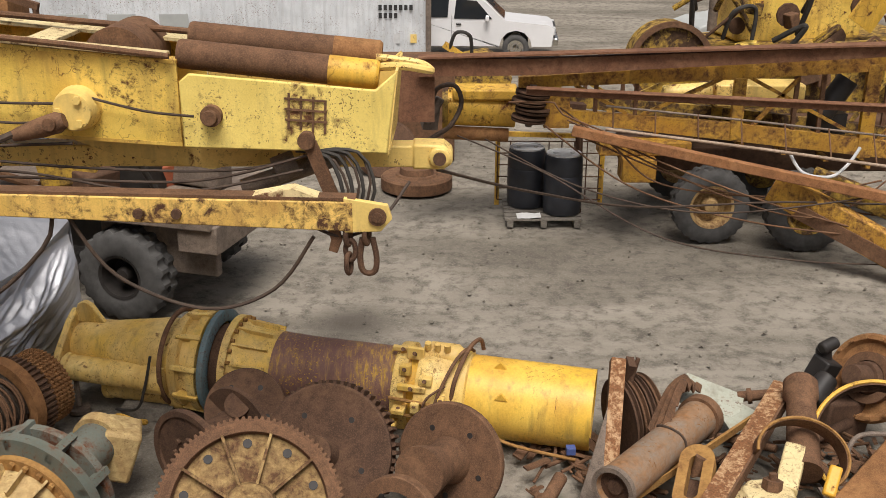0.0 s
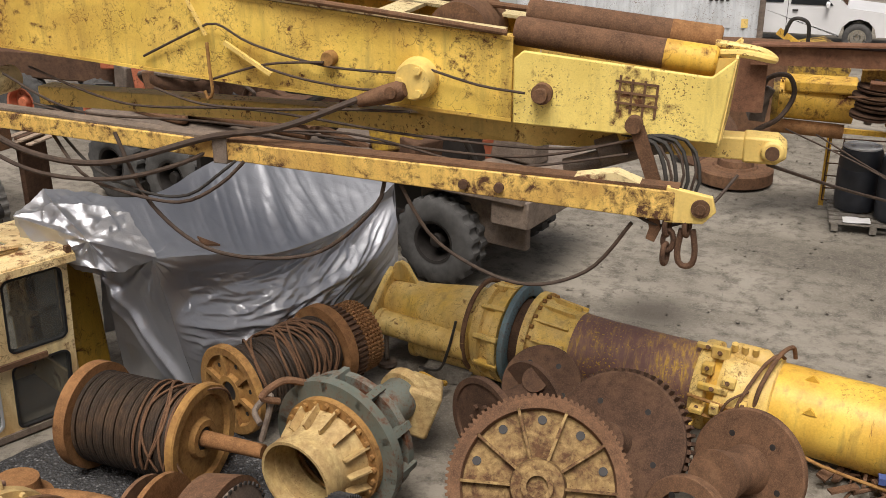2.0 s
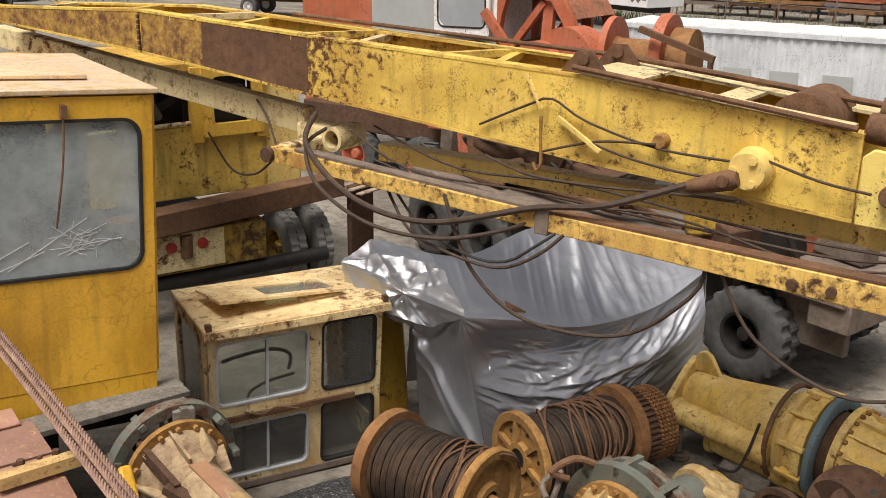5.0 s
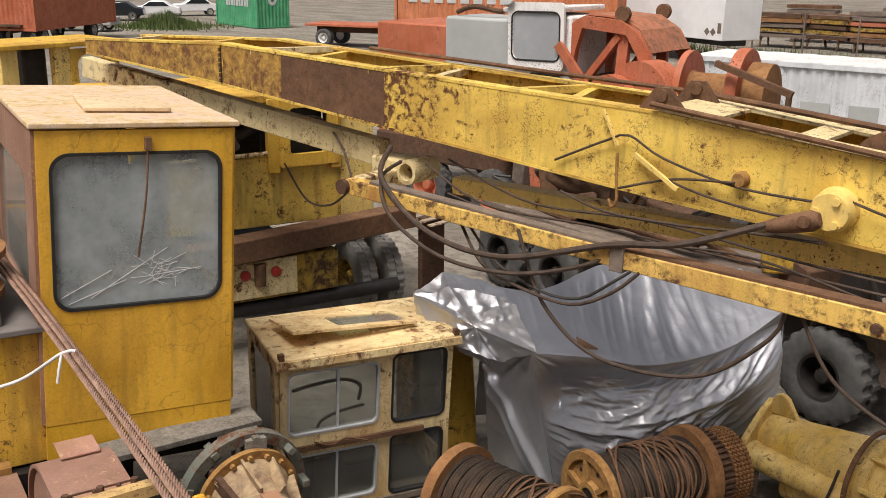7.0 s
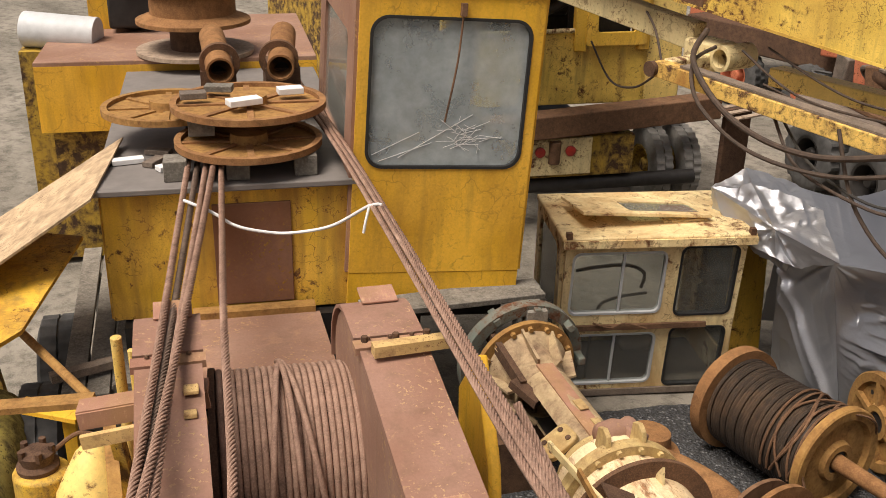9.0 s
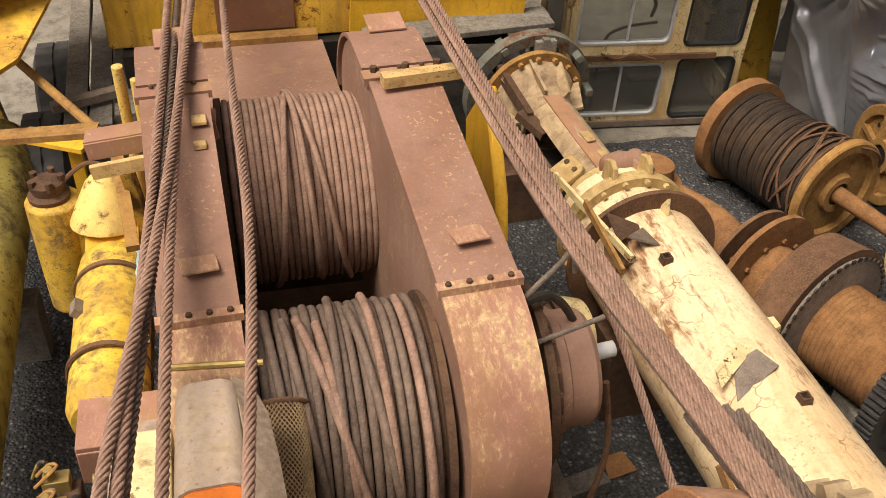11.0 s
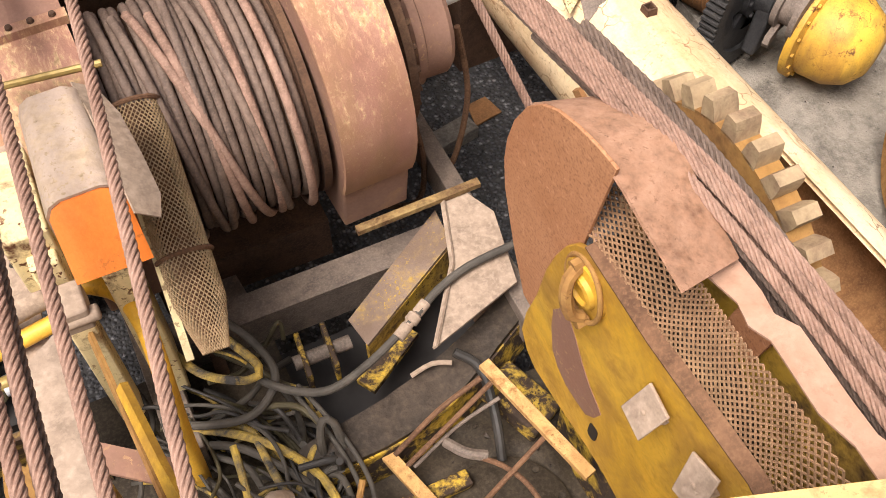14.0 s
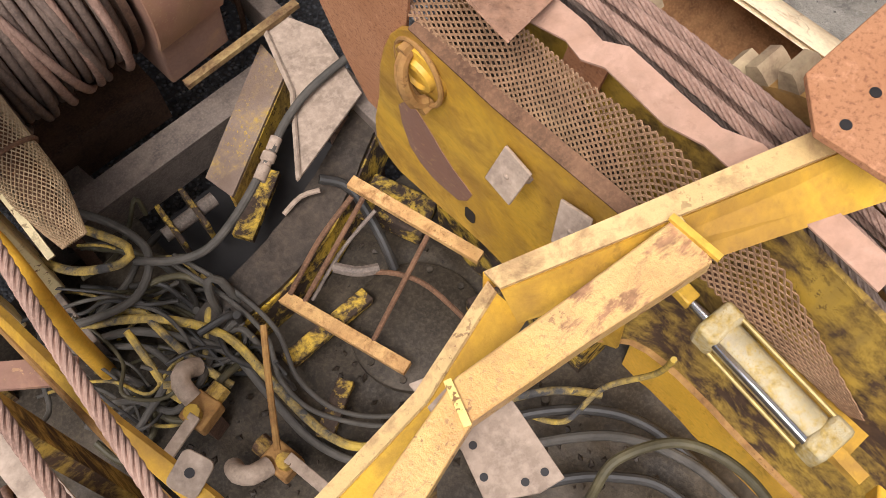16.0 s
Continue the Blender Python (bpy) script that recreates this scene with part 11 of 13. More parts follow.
    for v, z, tw in ((1.305, 2.22, 8), (1.06, 2.20, -12)):
        c = lean(v, z, -0.06)
        part("tab_plate", Shape().box(c, (0.012, 0.115, 0.16), (tw, 22, 0)).cyl(c + Vector((-0.012, 0, 0)), c + Vector((0, 0, 0)), 0.010, n=10), DUSTY, th, "dusty square tab", bevel=0.004)
        part("tab_arm", Shape().beam(c, lean(v - 0.02, z - 0.05), 0.05, 0.02), DUSTY, th)
    c = lean(1.575, 1.43, -0.003)
    part("slot_hole", Shape().plate(rounded(0.05, 0.10, 0.024), 0.004, facing(c, (0.075, -1, 0), (0, 0.5, 1))), BLACK, th)
    # expanded mesh between the plate edge and the rim
    ms = Shape()
    ia = [Vector(p) for p in ((0.855, 1.78, 2.52), (0.90, 1.46, 2.44), (0.93, 1.20, 2.39), (0.955, 0.95, 2.36), (1.06, 0.62, 2.07), (1.10, 0.18, 1.98))]
    ob_ = [Vector(p) for p in ((0.96, 1.80, 2.66), (0.97, 1.42, 2.69), (0.97, 1.20, 2.69), (0.98, 0.90, 2.72), (1.09, 0.55, 2.40), (1.10, 0.14, 2.03))]

    def along(line, t):
        x = min(t * (len(line) - 1), len(line) - 1.0001)
        return line[int(x)].lerp(line[int(x) + 1], x - int(x))
    n1, n2 = 62, 19
    P = lambda a, b: along(ia, max(0, min(1, a / n1))).lerp(along(ob_, max(0, min(1, a / n1))), b / n2)
    for b in range(n2):
        for a in range(n1):
            sft = 0.5 if b % 2 else 0.0
            p0, p1, p2 = P(a + sft, b), P(a + 0.5 + sft, b + 1), P(a - 0.5 + sft, b + 1)
            ms.add(*bar(p0, p1, 0.0062, 0.004, (1, 0, 0)))
            ms.add(*bar(p0, p2, 0.0062, 0.004, (1, 0, 0)))
    part("mesh", ms, rusted("rusty_mesh", (0.25, 0.14, 0.075), (0.34, 0.20, 0.11), (0.43, 0.28, 0.15)), th, "rusty expanded-metal mesh", smooth=0)
    part("inner_plate", Shape().plate([(1.78, 2.74), (1.5, 2.62), (0.9, 2.60), (0.3, 2.50), (-0.3, 2.30), (-0.3, 1.3), (1.8, 1.6)], 0.02, Matrix(((0, 0, 1, 1.12), (1, 0, 0, 0), (0, 1, 0, 0), (0, 0, 0, 1)))), YELLOW_DIRTY, th, "yellow inner plate")
    part("sheave", Shape().lathe((0.985, 1.5, 1.93), (1, 0, 0), [(0, 0.05), (0, 0.46), (0.03, 0.48), (0.06, 0.41), (0.09, 0.48), (0.12, 0.46), (0.12, 0.05)], 44), GREASE, th)
    part("hull", Shape().box((1.1, 1.45, 0.8), (0.16, 0.9, 0.9)), YELLOW_GREASY, th)
    return th


guard()


def spur(c, r, w, teeth, depth, name, label):
    tw = thing(name, label, "gear", at=(c[0] + w / 2, c[1], 0.3), axes=CRANE, group="gears beside the ropes")
    rim = Shape()
    part("rim", rim.lathe(c, (1, 0, 0), [(0, r - depth - 0.1), (0, r - depth), (w, r - depth), (w, r - depth - 0.1), (0, r - depth - 0.1)], 64, cap=False), RUST_YELLOW, tw)
    for k in range(teeth):
        q = 2 * math.pi * k / teeth
        rad, tan = Vector((0, math.cos(q), math.sin(q))), Vector((0, -math.sin(q), math.cos(q)))
        h = math.pi * r / teeth
        t = Shape()
        base, tip = h * 0.60, h * 0.36
        o = Vector(c)
        for s in (0.0, w):
            t.v += [tuple(o + Vector((s, 0, 0)) + rad * rr + tan * x) for rr, x in ((r - depth - 0.01, -base), (r - depth - 0.01, base), (r - depth * 0.35, base * 0.82), (r, tip), (r, -tip), (r - depth * 0.35, -base * 0.82))]
        t.f = [(5, 4, 3, 2, 1, 0), (6, 7, 8, 9, 10, 11)] + [(i, (i + 1) % 6, 6 + (i + 1) % 6, 6 + i) for i in range(6)]
        part("tooth", t, RUSTY_NECK, tw, smooth=30)
    part("web", Shape().lathe((c[0] + 0.03, c[1], c[2]), (1, 0, 0), [(0, 0.08), (0, r - depth - 0.08), (0.03, r - depth - 0.08), (0.03, 0.08)], 44), RUST_ORANGE, tw)
    part("axle", Shape().cyl((c[0] - 0.06, c[1], c[2]), (c[0] + 0.3, c[1], c[2]), 0.07, n=20), RUST_DARK, tw)
    part("bearing", Shape().box((c[0] + 0.27, c[1], c[2] / 2 + 0.06), (0.1, 0.22, c[2] - 0.1)), YELLOW_DIRTY, tw, bevel=0.02)
    return tw


spur((1.38, 1.80, 2.10), 0.565, 0.09, 30, 0.07, "bull_gear", "big cream-toothed gear wheel beside the ropes")
spur((1.37, 0.66, 2.28), 0.44, 0.10, 24, 0.06, "pinion_gear", "smaller cream-toothed gear wheel near the frame bars")
for k, (du, dz) in enumerate(((0.0, 0.0), (0.055, -0.02), (0.11, 0.0), (0.165, -0.03))):
    rope_line("wire_rope", "rusty wire rope passing between the guard and the gear", [(0.98 + du, 2.35, 2.74 + dz), (1.11 + du, 1.8, 2.66 + dz), (1.15 + du, 1.3, 2.58 + dz), (1.18 + du, 0.7, 2.44 + dz), (1.22 + du, -0.2, 2.1 + dz)], 0.022, ROPE_GREY, group="ropes beside the guard")


# ---- deck, hoses, valves under the camera ----


def deck():
    th = thing("crane_deck", "greasy dark crane deck plate with bolts and curved rails", "deck", at=(0.2, 1.2, 0), axes=CRANE)
    g = Shape()
    nu, nv = 60, 76
    for j in range(nv):
        for i in range(nu):
            u, v = -0.95 + 2.25 * i / (nu - 1), -0.9 + 3.15 * j / (nv - 1)
            g.v.append((u, v, 0.60 + 0.03 * noise.fractal(Vector((u * 7, v * 7, 2)), 0.9, 2.0, 5)))
    g.f = [(j * nu + i, j * nu + i + 1, (j + 1) * nu + i + 1, (j + 1) * nu + i) for j in range(nv - 1) for i in range(nu - 1)]
    part("deck_plate", g, GREASE, th, smooth=180)
    part("side_tray", Shape().box((-0.62, 2.62, 0.55), (1.3, 0.72, 0.06)), GREASE, th, "oily side tray under the hoses")
    part("under_frame", Shape().box((0.16, 0.70, 0.42), (2.1, 3.0, 0.24)), RUST_DARK, th)
    up = curve([(-0.12, 2.22, 0.80), (0.04, 2.25, 0.84), (0.32, 2.28, 0.85), (0.67, 2.37, 0.87), (0.92, 2.46, 0.9), (1.14, 2.54, 0.93)], 0.05)
    lo = curve([(-0.06, 2.05, 0.80), (0.07, 2.07, 0.84), (0.32, 2.08, 0.85), (0.56, 2.13, 0.86), (0.80, 2.23, 0.88), (1.06, 2.36, 0.92)], 0.05)
    lo = [lo[round(i * (len(lo) - 1) / (len(up) - 1))] for i in range(len(up))]
    rough_up = [p + Vector((0, 0, 0.012 * noise.noise(p * 20))) for p in up]
    rough_lo = [p + Vector((0, 0, 0.014 * noise.noise(p * 24))) for p in lo]
    part("curved_rail", ribbon(rough_up, rough_lo, 0.03), GREASE_THICK, th, "grease-caked curved rail")
    part("rail_web", ribbon([p + Vector((0, 0, -0.015)) for p in lo], [p + Vector((0.02, -0.02, -0.24)) for p in lo], 0.02), YELLOW_GREASY, th, "yellow rail web with grease")
    part("rail_web", ribbon([p + Vector((0, 0.0, -0.015)) for p in up], [p + Vector((0.0, 0.01, -0.26)) for p in up], 0.02), YELLOW_GREASY, th, "yellow rail web with grease")
    part("round_cover", Shape().lathe((0.64, 1.62, 0.61), (0, 0, 1), [(0, 0.30), (0.045, 0.30), (0.055, 0.285), (0.055, 0.24), (0.06, 0.23), (0.06, 0)], 44).bolts((0.64, 1.62, 0.66), (0, 0, 1), 0.262, 10, 0.016, 0.02), GREASE, th, "round greasy cover with bolts")
    for u, v, a, ln, z in ((0.33, 1.84, 2, 0.46, 0.74), (0.13, 1.55, 30, 0.26, 0.72)):
        part("yellow_bar", Shape().box((u, v, z), (ln, 0.075, 0.05), (0, 4, a)), YELLOW_GREASY, th, "yellow bar smeared with grease", bevel=0.006)
    part("side_block", Shape().box((0.93, 2.08, 0.72), (0.2, 0.32, 0.12), (8, 5, 25)), YELLOW_GREASY, th, bevel=0.015)
    part("side_block", Shape().box((0.9, 1.42, 0.7), (0.16, 0.2, 0.12), (0, 5, -15)), YELLOW_GREASY, th, bevel=0.015)
    for k in range(9):
        u, v = 0.62 + 0.2 * math.cos(k * 2.4), 1.0 + 0.09 * k
        part("bolt", Shape().cyl((u, v, 0.6), (u, v, 0.66), 0.018, n=6), GREASE, th)
    for u, v in ((-0.8, 0.0), (0.7, 0.0), (-0.8, 1.9), (0.75, 1.9)):
        part("leg", Shape().box((u, v, 0.16), (0.2, 0.3, 0.34)), RUST_DARK, th)
    return th


deck()
lumps = Shape()
rng = random.Random(5)
for k in range(420):
    u, v = rng.uniform(-0.7, 0.95), rng.uniform(0.2, 2.2)
    r = rng.uniform(0.006, 0.022)
    m = pose(u, v, 0.605 + 0.03 * noise.fractal(Vector((u * 7, v * 7, 2)), 0.9, 2.0, 5), rng.uniform(0, 90), rng.uniform(0, 90), rng.uniform(0, 360))
    lumps.add([(r, 0, 0), (-r, 0, 0), (0, r * 1.4, 0), (0, -r, 0), (0, 0, r * 0.7), (0, 0, -r * 0.7)], [(0, 2, 4), (2, 1, 4), (1, 3, 4), (3, 0, 4), (2, 0, 5), (1, 2, 5), (3, 1, 5), (0, 3, 5)], m)
single("deck_debris", lumps, GREASE_THICK, "lumps of caked grease and paint chips on the deck", "debris", at=(0, 1.2, 0.6), axes=CRANE, kind="stuff", smooth=0)
SLAT_PAINT = painted("orange_cream_slat", (0.60, 0.36, 0.13), (0.40, 0.20, 0.07), 0.42, 0.08, size=0.35, stain=0.6)
ladder = thing("step_ladder", "loose yellow steel slats joined by thin rods on the deck", "ladder", at=(0.4, 2.0, 0.66), axes=CRANE)
part("slat", Shape().beam((0.765, 2.15, 1.10), (0.935, 1.53, 1.08), 0.055, 0.035), SLAT_PAINT, ladder, "peeling cream slat", bevel=0.003)
part("slat", Shape().beam((0.26, 2.11, 0.78), (0.455, 1.455, 0.80), 0.06, 0.035), SLAT_PAINT, ladder, "peeling orange slat", bevel=0.003)
for ta, tb in ((0.12, 0.2), (0.62, 0.72)):
    pa = Vector((0.765, 2.15, 1.08)).lerp(Vector((0.935, 1.53, 1.06)), ta)
    pb = Vector((0.26, 2.11, 0.77)).lerp(Vector((0.455, 1.455, 0.79)), tb)
    part("rod", Shape().cyl(pa, pb, 0.012, n=8), RUST_BROWN, ladder)
for k, (pa, pb, r) in enumerate((((0.74, 2.12, 1.04), (0.30, 2.05, 0.80), 0.013), ((0.78, 2.02, 1.0), (0.36, 1.98, 0.76), 0.009), ((0.5, 2.32, 0.9), (0.68, 2.28, 0.95), 0.012), ((0.1, 1.87, 1.15), (-0.16, 1.49, 1.0), 0.014))):
    single("loose_rod", Shape().tube(curve([pa, tuple(Vector(pa).lerp(Vector(pb), 0.5) + Vector((0.01, 0.02, 0.01))), pb]), r, 8), (RUST_BROWN, STEEL_OLD, DUSTY, RUST_YELLOW)[k], "thin loose rusty rod lying on the deck", "rod", at=pa, axes=CRANE, group="loose rods")
wr = thing("spanner", "big rusty hook spanner lying over the ladder", "spanner", at=(0.5, 1.95, 0.7), axes=CRANE)
part("jaw", Shape().tube(curve([(0.50, 1.96, 0.93), (0.535, 1.895, 0.95), (0.57, 1.86, 0.95), (0.63, 1.83, 0.94)]), 0.024), STEEL_OLD, wr)
part("handle", Shape().tube(curve([(0.57, 1.86, 0.94), (0.67, 1.76, 0.94), (0.735, 1.63, 0.92), (0.755, 1.4, 0.90)]), 0.012), RUST_BROWN, wr)

rng = random.Random(21)
hose_specs = [
    ([(1.3, 2.62, 1.15), (1.13, 2.61, 1.15), (0.90, 2.59, 1.15), (0.73, 2.54, 1.14), (0.57, 2.46, 1.12), (0.33, 2.38, 1.05), (0.14, 2.35, 1.02), (0.0, 2.43, 0.98), (-0.11, 2.55, 0.95)], 0.019, HOSE_DUSTY, "thick grey hose with a crimped joint"),
    ([(-0.27, 3.05, 1.2), (-0.21, 2.97, 1.0), (-0.08, 2.74, 0.96), (-0.05, 2.54, 0.95), (-0.19, 2.42, 0.94), (-0.39, 2.46, 0.93), (-0.56, 2.57, 0.9)], 0.019, HOSE_DUSTY, "dusty grey hose in a loop"),
    ([(-0.44, 2.86, 1.0), (-0.33, 2.66, 1.0), (-0.16, 2.55, 1.0), (-0.10, 2.59, 1.01), (-0.19, 2.78, 1.02)], 0.020, HOSE_YELLOW, "loop of hydraulic hose with yellow overspray"),
    ([(-0.56, 2.56, 0.85), (-0.33, 2.43, 0.86), (-0.15, 2.27, 0.86), (-0.02, 2.05, 0.85), (0.0, 1.78, 0.82), (0.03, 1.5, 0.75), (0.13, 1.34, 0.70), (0.4, 1.2, 0.68)], 0.020, HOSE_YELLOW, "yellow-oversprayed hose along the deck"),
    ([(-0.56, 2.48, 0.80), (-0.33, 2.37, 0.84), (-0.17, 2.2, 0.83), (-0.05, 2.0, 0.80), (-0.04, 1.76, 0.76), (-0.02, 1.5, 0.70), (0.1, 1.28, 0.68), (0.4, 1.1, 0.66)], 0.019, HOSE_DUSTY, "grey hose along the deck"),
    ([(0.0, 2.48, 0.88), (0.08, 2.17, 0.9), (0.1, 1.94, 0.87), (0.03, 1.75, 0.84), (0.07, 1.56, 0.76), (0.28, 1.33, 0.7), (0.6, 1.25, 0.66)], 0.011, HOSE_DUSTY, "thin grey hose across the deck"),
    ([(0.03, 2.50, 0.88), (0.12, 2.19, 0.9), (0.15, 1.94, 0.86), (0.09, 1.72, 0.82), (0.14, 1.52, 0.74), (0.34, 1.35, 0.68), (0.65, 1.3, 0.66)], 0.011, HOSE_DUSTY, "thin grey hose across the deck"),
    ([(0.02, 2.16, 0.80), (0.03, 2.2, 0.95), (0.06, 2.24, 1.0), (0.10, 2.22, 0.98), (0.11, 2.15, 0.85)], 0.019, HOSE_DUSTY, "short grey hose end bent over"),
    ([(-0.32, 2.36, 0.85), (-0.33, 2.2, 0.83), (-0.34, 2.05, 0.80), (-0.30, 1.93, 0.76)], 0.018, HOSE_YELLOW, "yellow-oversprayed hose to the valve"),
    ([(-0.22, 2.36, 0.86), (-0.2, 2.15, 0.85), (-0.16, 1.98, 0.82), (-0.13, 1.9, 0.78)], 0.018, HOSE_YELLOW, "yellow-oversprayed hose to the valve"),
    ([(0.70, 2.30, 1.0), (0.78, 2.2, 0.95), (0.76, 2.0, 0.85), (0.72, 1.85, 0.75)], 0.022, HOSE, "black hose beside the slat"),
    ([(0.55, 0.55, 0.75), (0.59, 0.56, 1.1), (0.72, 0.58, 1.22), (0.92, 0.48, 1.22), (1.02, 0.30, 1.18), (1.05, 0.08, 1.05), (1.0, -0.2, 0.8)], 0.020, HOSE_OLIVE, "oily olive hose arched over the deck"),
    ([(0.45, 1.1, 0.66), (0.67, 1.01, 0.74), (0.9, 0.83, 0.76), (1.03, 0.62, 0.75), (1.08, 0.3, 0.7)], 0.022, HOSE, "black hose on the deck"),
    ([(0.4, 1.0, 0.66), (0.66, 0.87, 0.74), (0.91, 0.67, 0.76), (1.05, 0.4, 0.74), (1.08, 0.1, 0.7)], 0.022, HOSE_DUSTY, "grey hose on the deck"),
    ([(0.35, 0.85, 0.66), (0.63, 0.70, 0.73), (0.8, 0.55, 0.75), (0.9, 0.4, 0.74), (0.95, 0.1, 0.7)], 0.022, HOSE, "black hose on the deck"),
    ([(0.3, 1.3, 0.66), (0.6, 1.15, 0.70), (0.85, 1.0, 0.72), (1.0, 0.85, 0.7)], 0.018, HOSE_YELLOW, "yellow-oversprayed hose on the deck"),
    ([(0.72, 1.0, 0.66), (0.78, 0.86, 0.80), (0.92, 0.82, 1.05), (1.02, 0.7, 1.3), (1.0, 0.66, 1.6)], 0.012, HOSE_YELLOW, "thin yellow hose rising to the air cylinder"),
]
for k in range(58):
    u, v = rng.uniform(-0.8, -0.1), rng.uniform(2.05, 2.9)
    h = rng.uniform(0.64, 0.92)
    pts = [(u, v, h)]
    a = rng.uniform(-1.1, 0.1)
    for j in range(4 + k % 3):
        a += rng.uniform(-0.55, 0.25)
        if v + 0.15 * math.sin(a) < 1.98 - 0.5 * max(0.0, u + 0.2):
            a += 1.2
        u, v = u + 0.15 * math.cos(a), v + 0.15 * math.sin(a)
        pts.append((min(u, 0.06), v, max(0.64, h + rng.uniform(-0.12, 0.06))))
    tone = rng.choice((HOSE, HOSE, HOSE, HOSE_OLIVE, HOSE_OLIVE, HOSE_DUSTY, HOSE_DUSTY, HOSE_YELLOW))
    hose_specs.append((pts, rng.choice((0.007, 0.009, 0.012, 0.015, 0.017)), tone, {"oversprayed_hose": "tangled hose with yellow overspray on the deck", "dusty_grey_hose": "tangled dusty grey hose on the deck", "oily_olive_hose": "tangled oily olive hose on the deck"}.get(tone.name, "tangled black hose on the deck")))
for pts, r, mat, lab in hose_specs:
    single("hydraulic_hose", Shape().tube(curve(pts, 0.025), r, 10), mat, lab, "hose", at=pts[0], axes=CRANE, group="hoses on the deck")
jt = thing("hose_coupling", "ribbed metal coupling on the thick hose", "coupling", at=(0.54, 2.48, 0.9), axes=CRANE)
part("sleeve", Shape().lathe((0.66, 2.51, 1.132), (-0.17, -0.09, -0.035), [(0, 0.02), (0.0, 0.026), (0.06, 0.026), (0.065, 0.022), (0.075, 0.032), (0.11, 0.032), (0.115, 0.024), (0.13, 0.024), (0.135, 0.028), (0.20, 0.028), (0.20, 0.02)], 20), DUSTY, jt)


def valve(at, turn, label):
    th = thing("valve", label, "valve", at=at, axes=CRANE)
    m = Matrix.Translation(at) @ pose(0, 0, 0, 0, 0, turn)
    q = lambda s: Shape().add(s.v, s.f, m)
    part("block", q(Shape().box((0, 0, 0.02), (0.14, 0.12, 0.1))), RUST_YELLOW, th, bevel=0.012)
    part("stem", q(Shape().cyl((-0.03, 0, 0.06), (-0.03, 0, 0.12), 0.035, n=8)), YELLOW_DIRTY, th)
    part("nut", q(Shape().cyl((0.07, 0, 0.02), (0.13, 0, 0.02), 0.045, n=8)), YELLOW_DIRTY, th)
    part("elbow", q(Shape().tube(curve([(0.02, 0.05, 0.06), (0.04, 0.12, 0.09), (0.09, 0.15, 0.08), (0.14, 0.14, 0.02)]), 0.042, 14)), DUSTY, th)
    part("lever", q(Shape().box((-0.13, -0.02, 0.1), (0.2, 0.05, 0.02), (0, -8, 0))), DUSTY, th, bevel=0.004)
    part("foot", q(Shape().box((0, 0, -0.12), (0.08, 0.08, 0.22))), RUST_DARK, th)
    return th


valve((-0.29, 1.86, 0.84), 15, "yellow and dusty hydraulic valve with an elbow")
valve((-0.17, 1.52, 0.72), 100, "dusty brass pipe fitting on the deck")


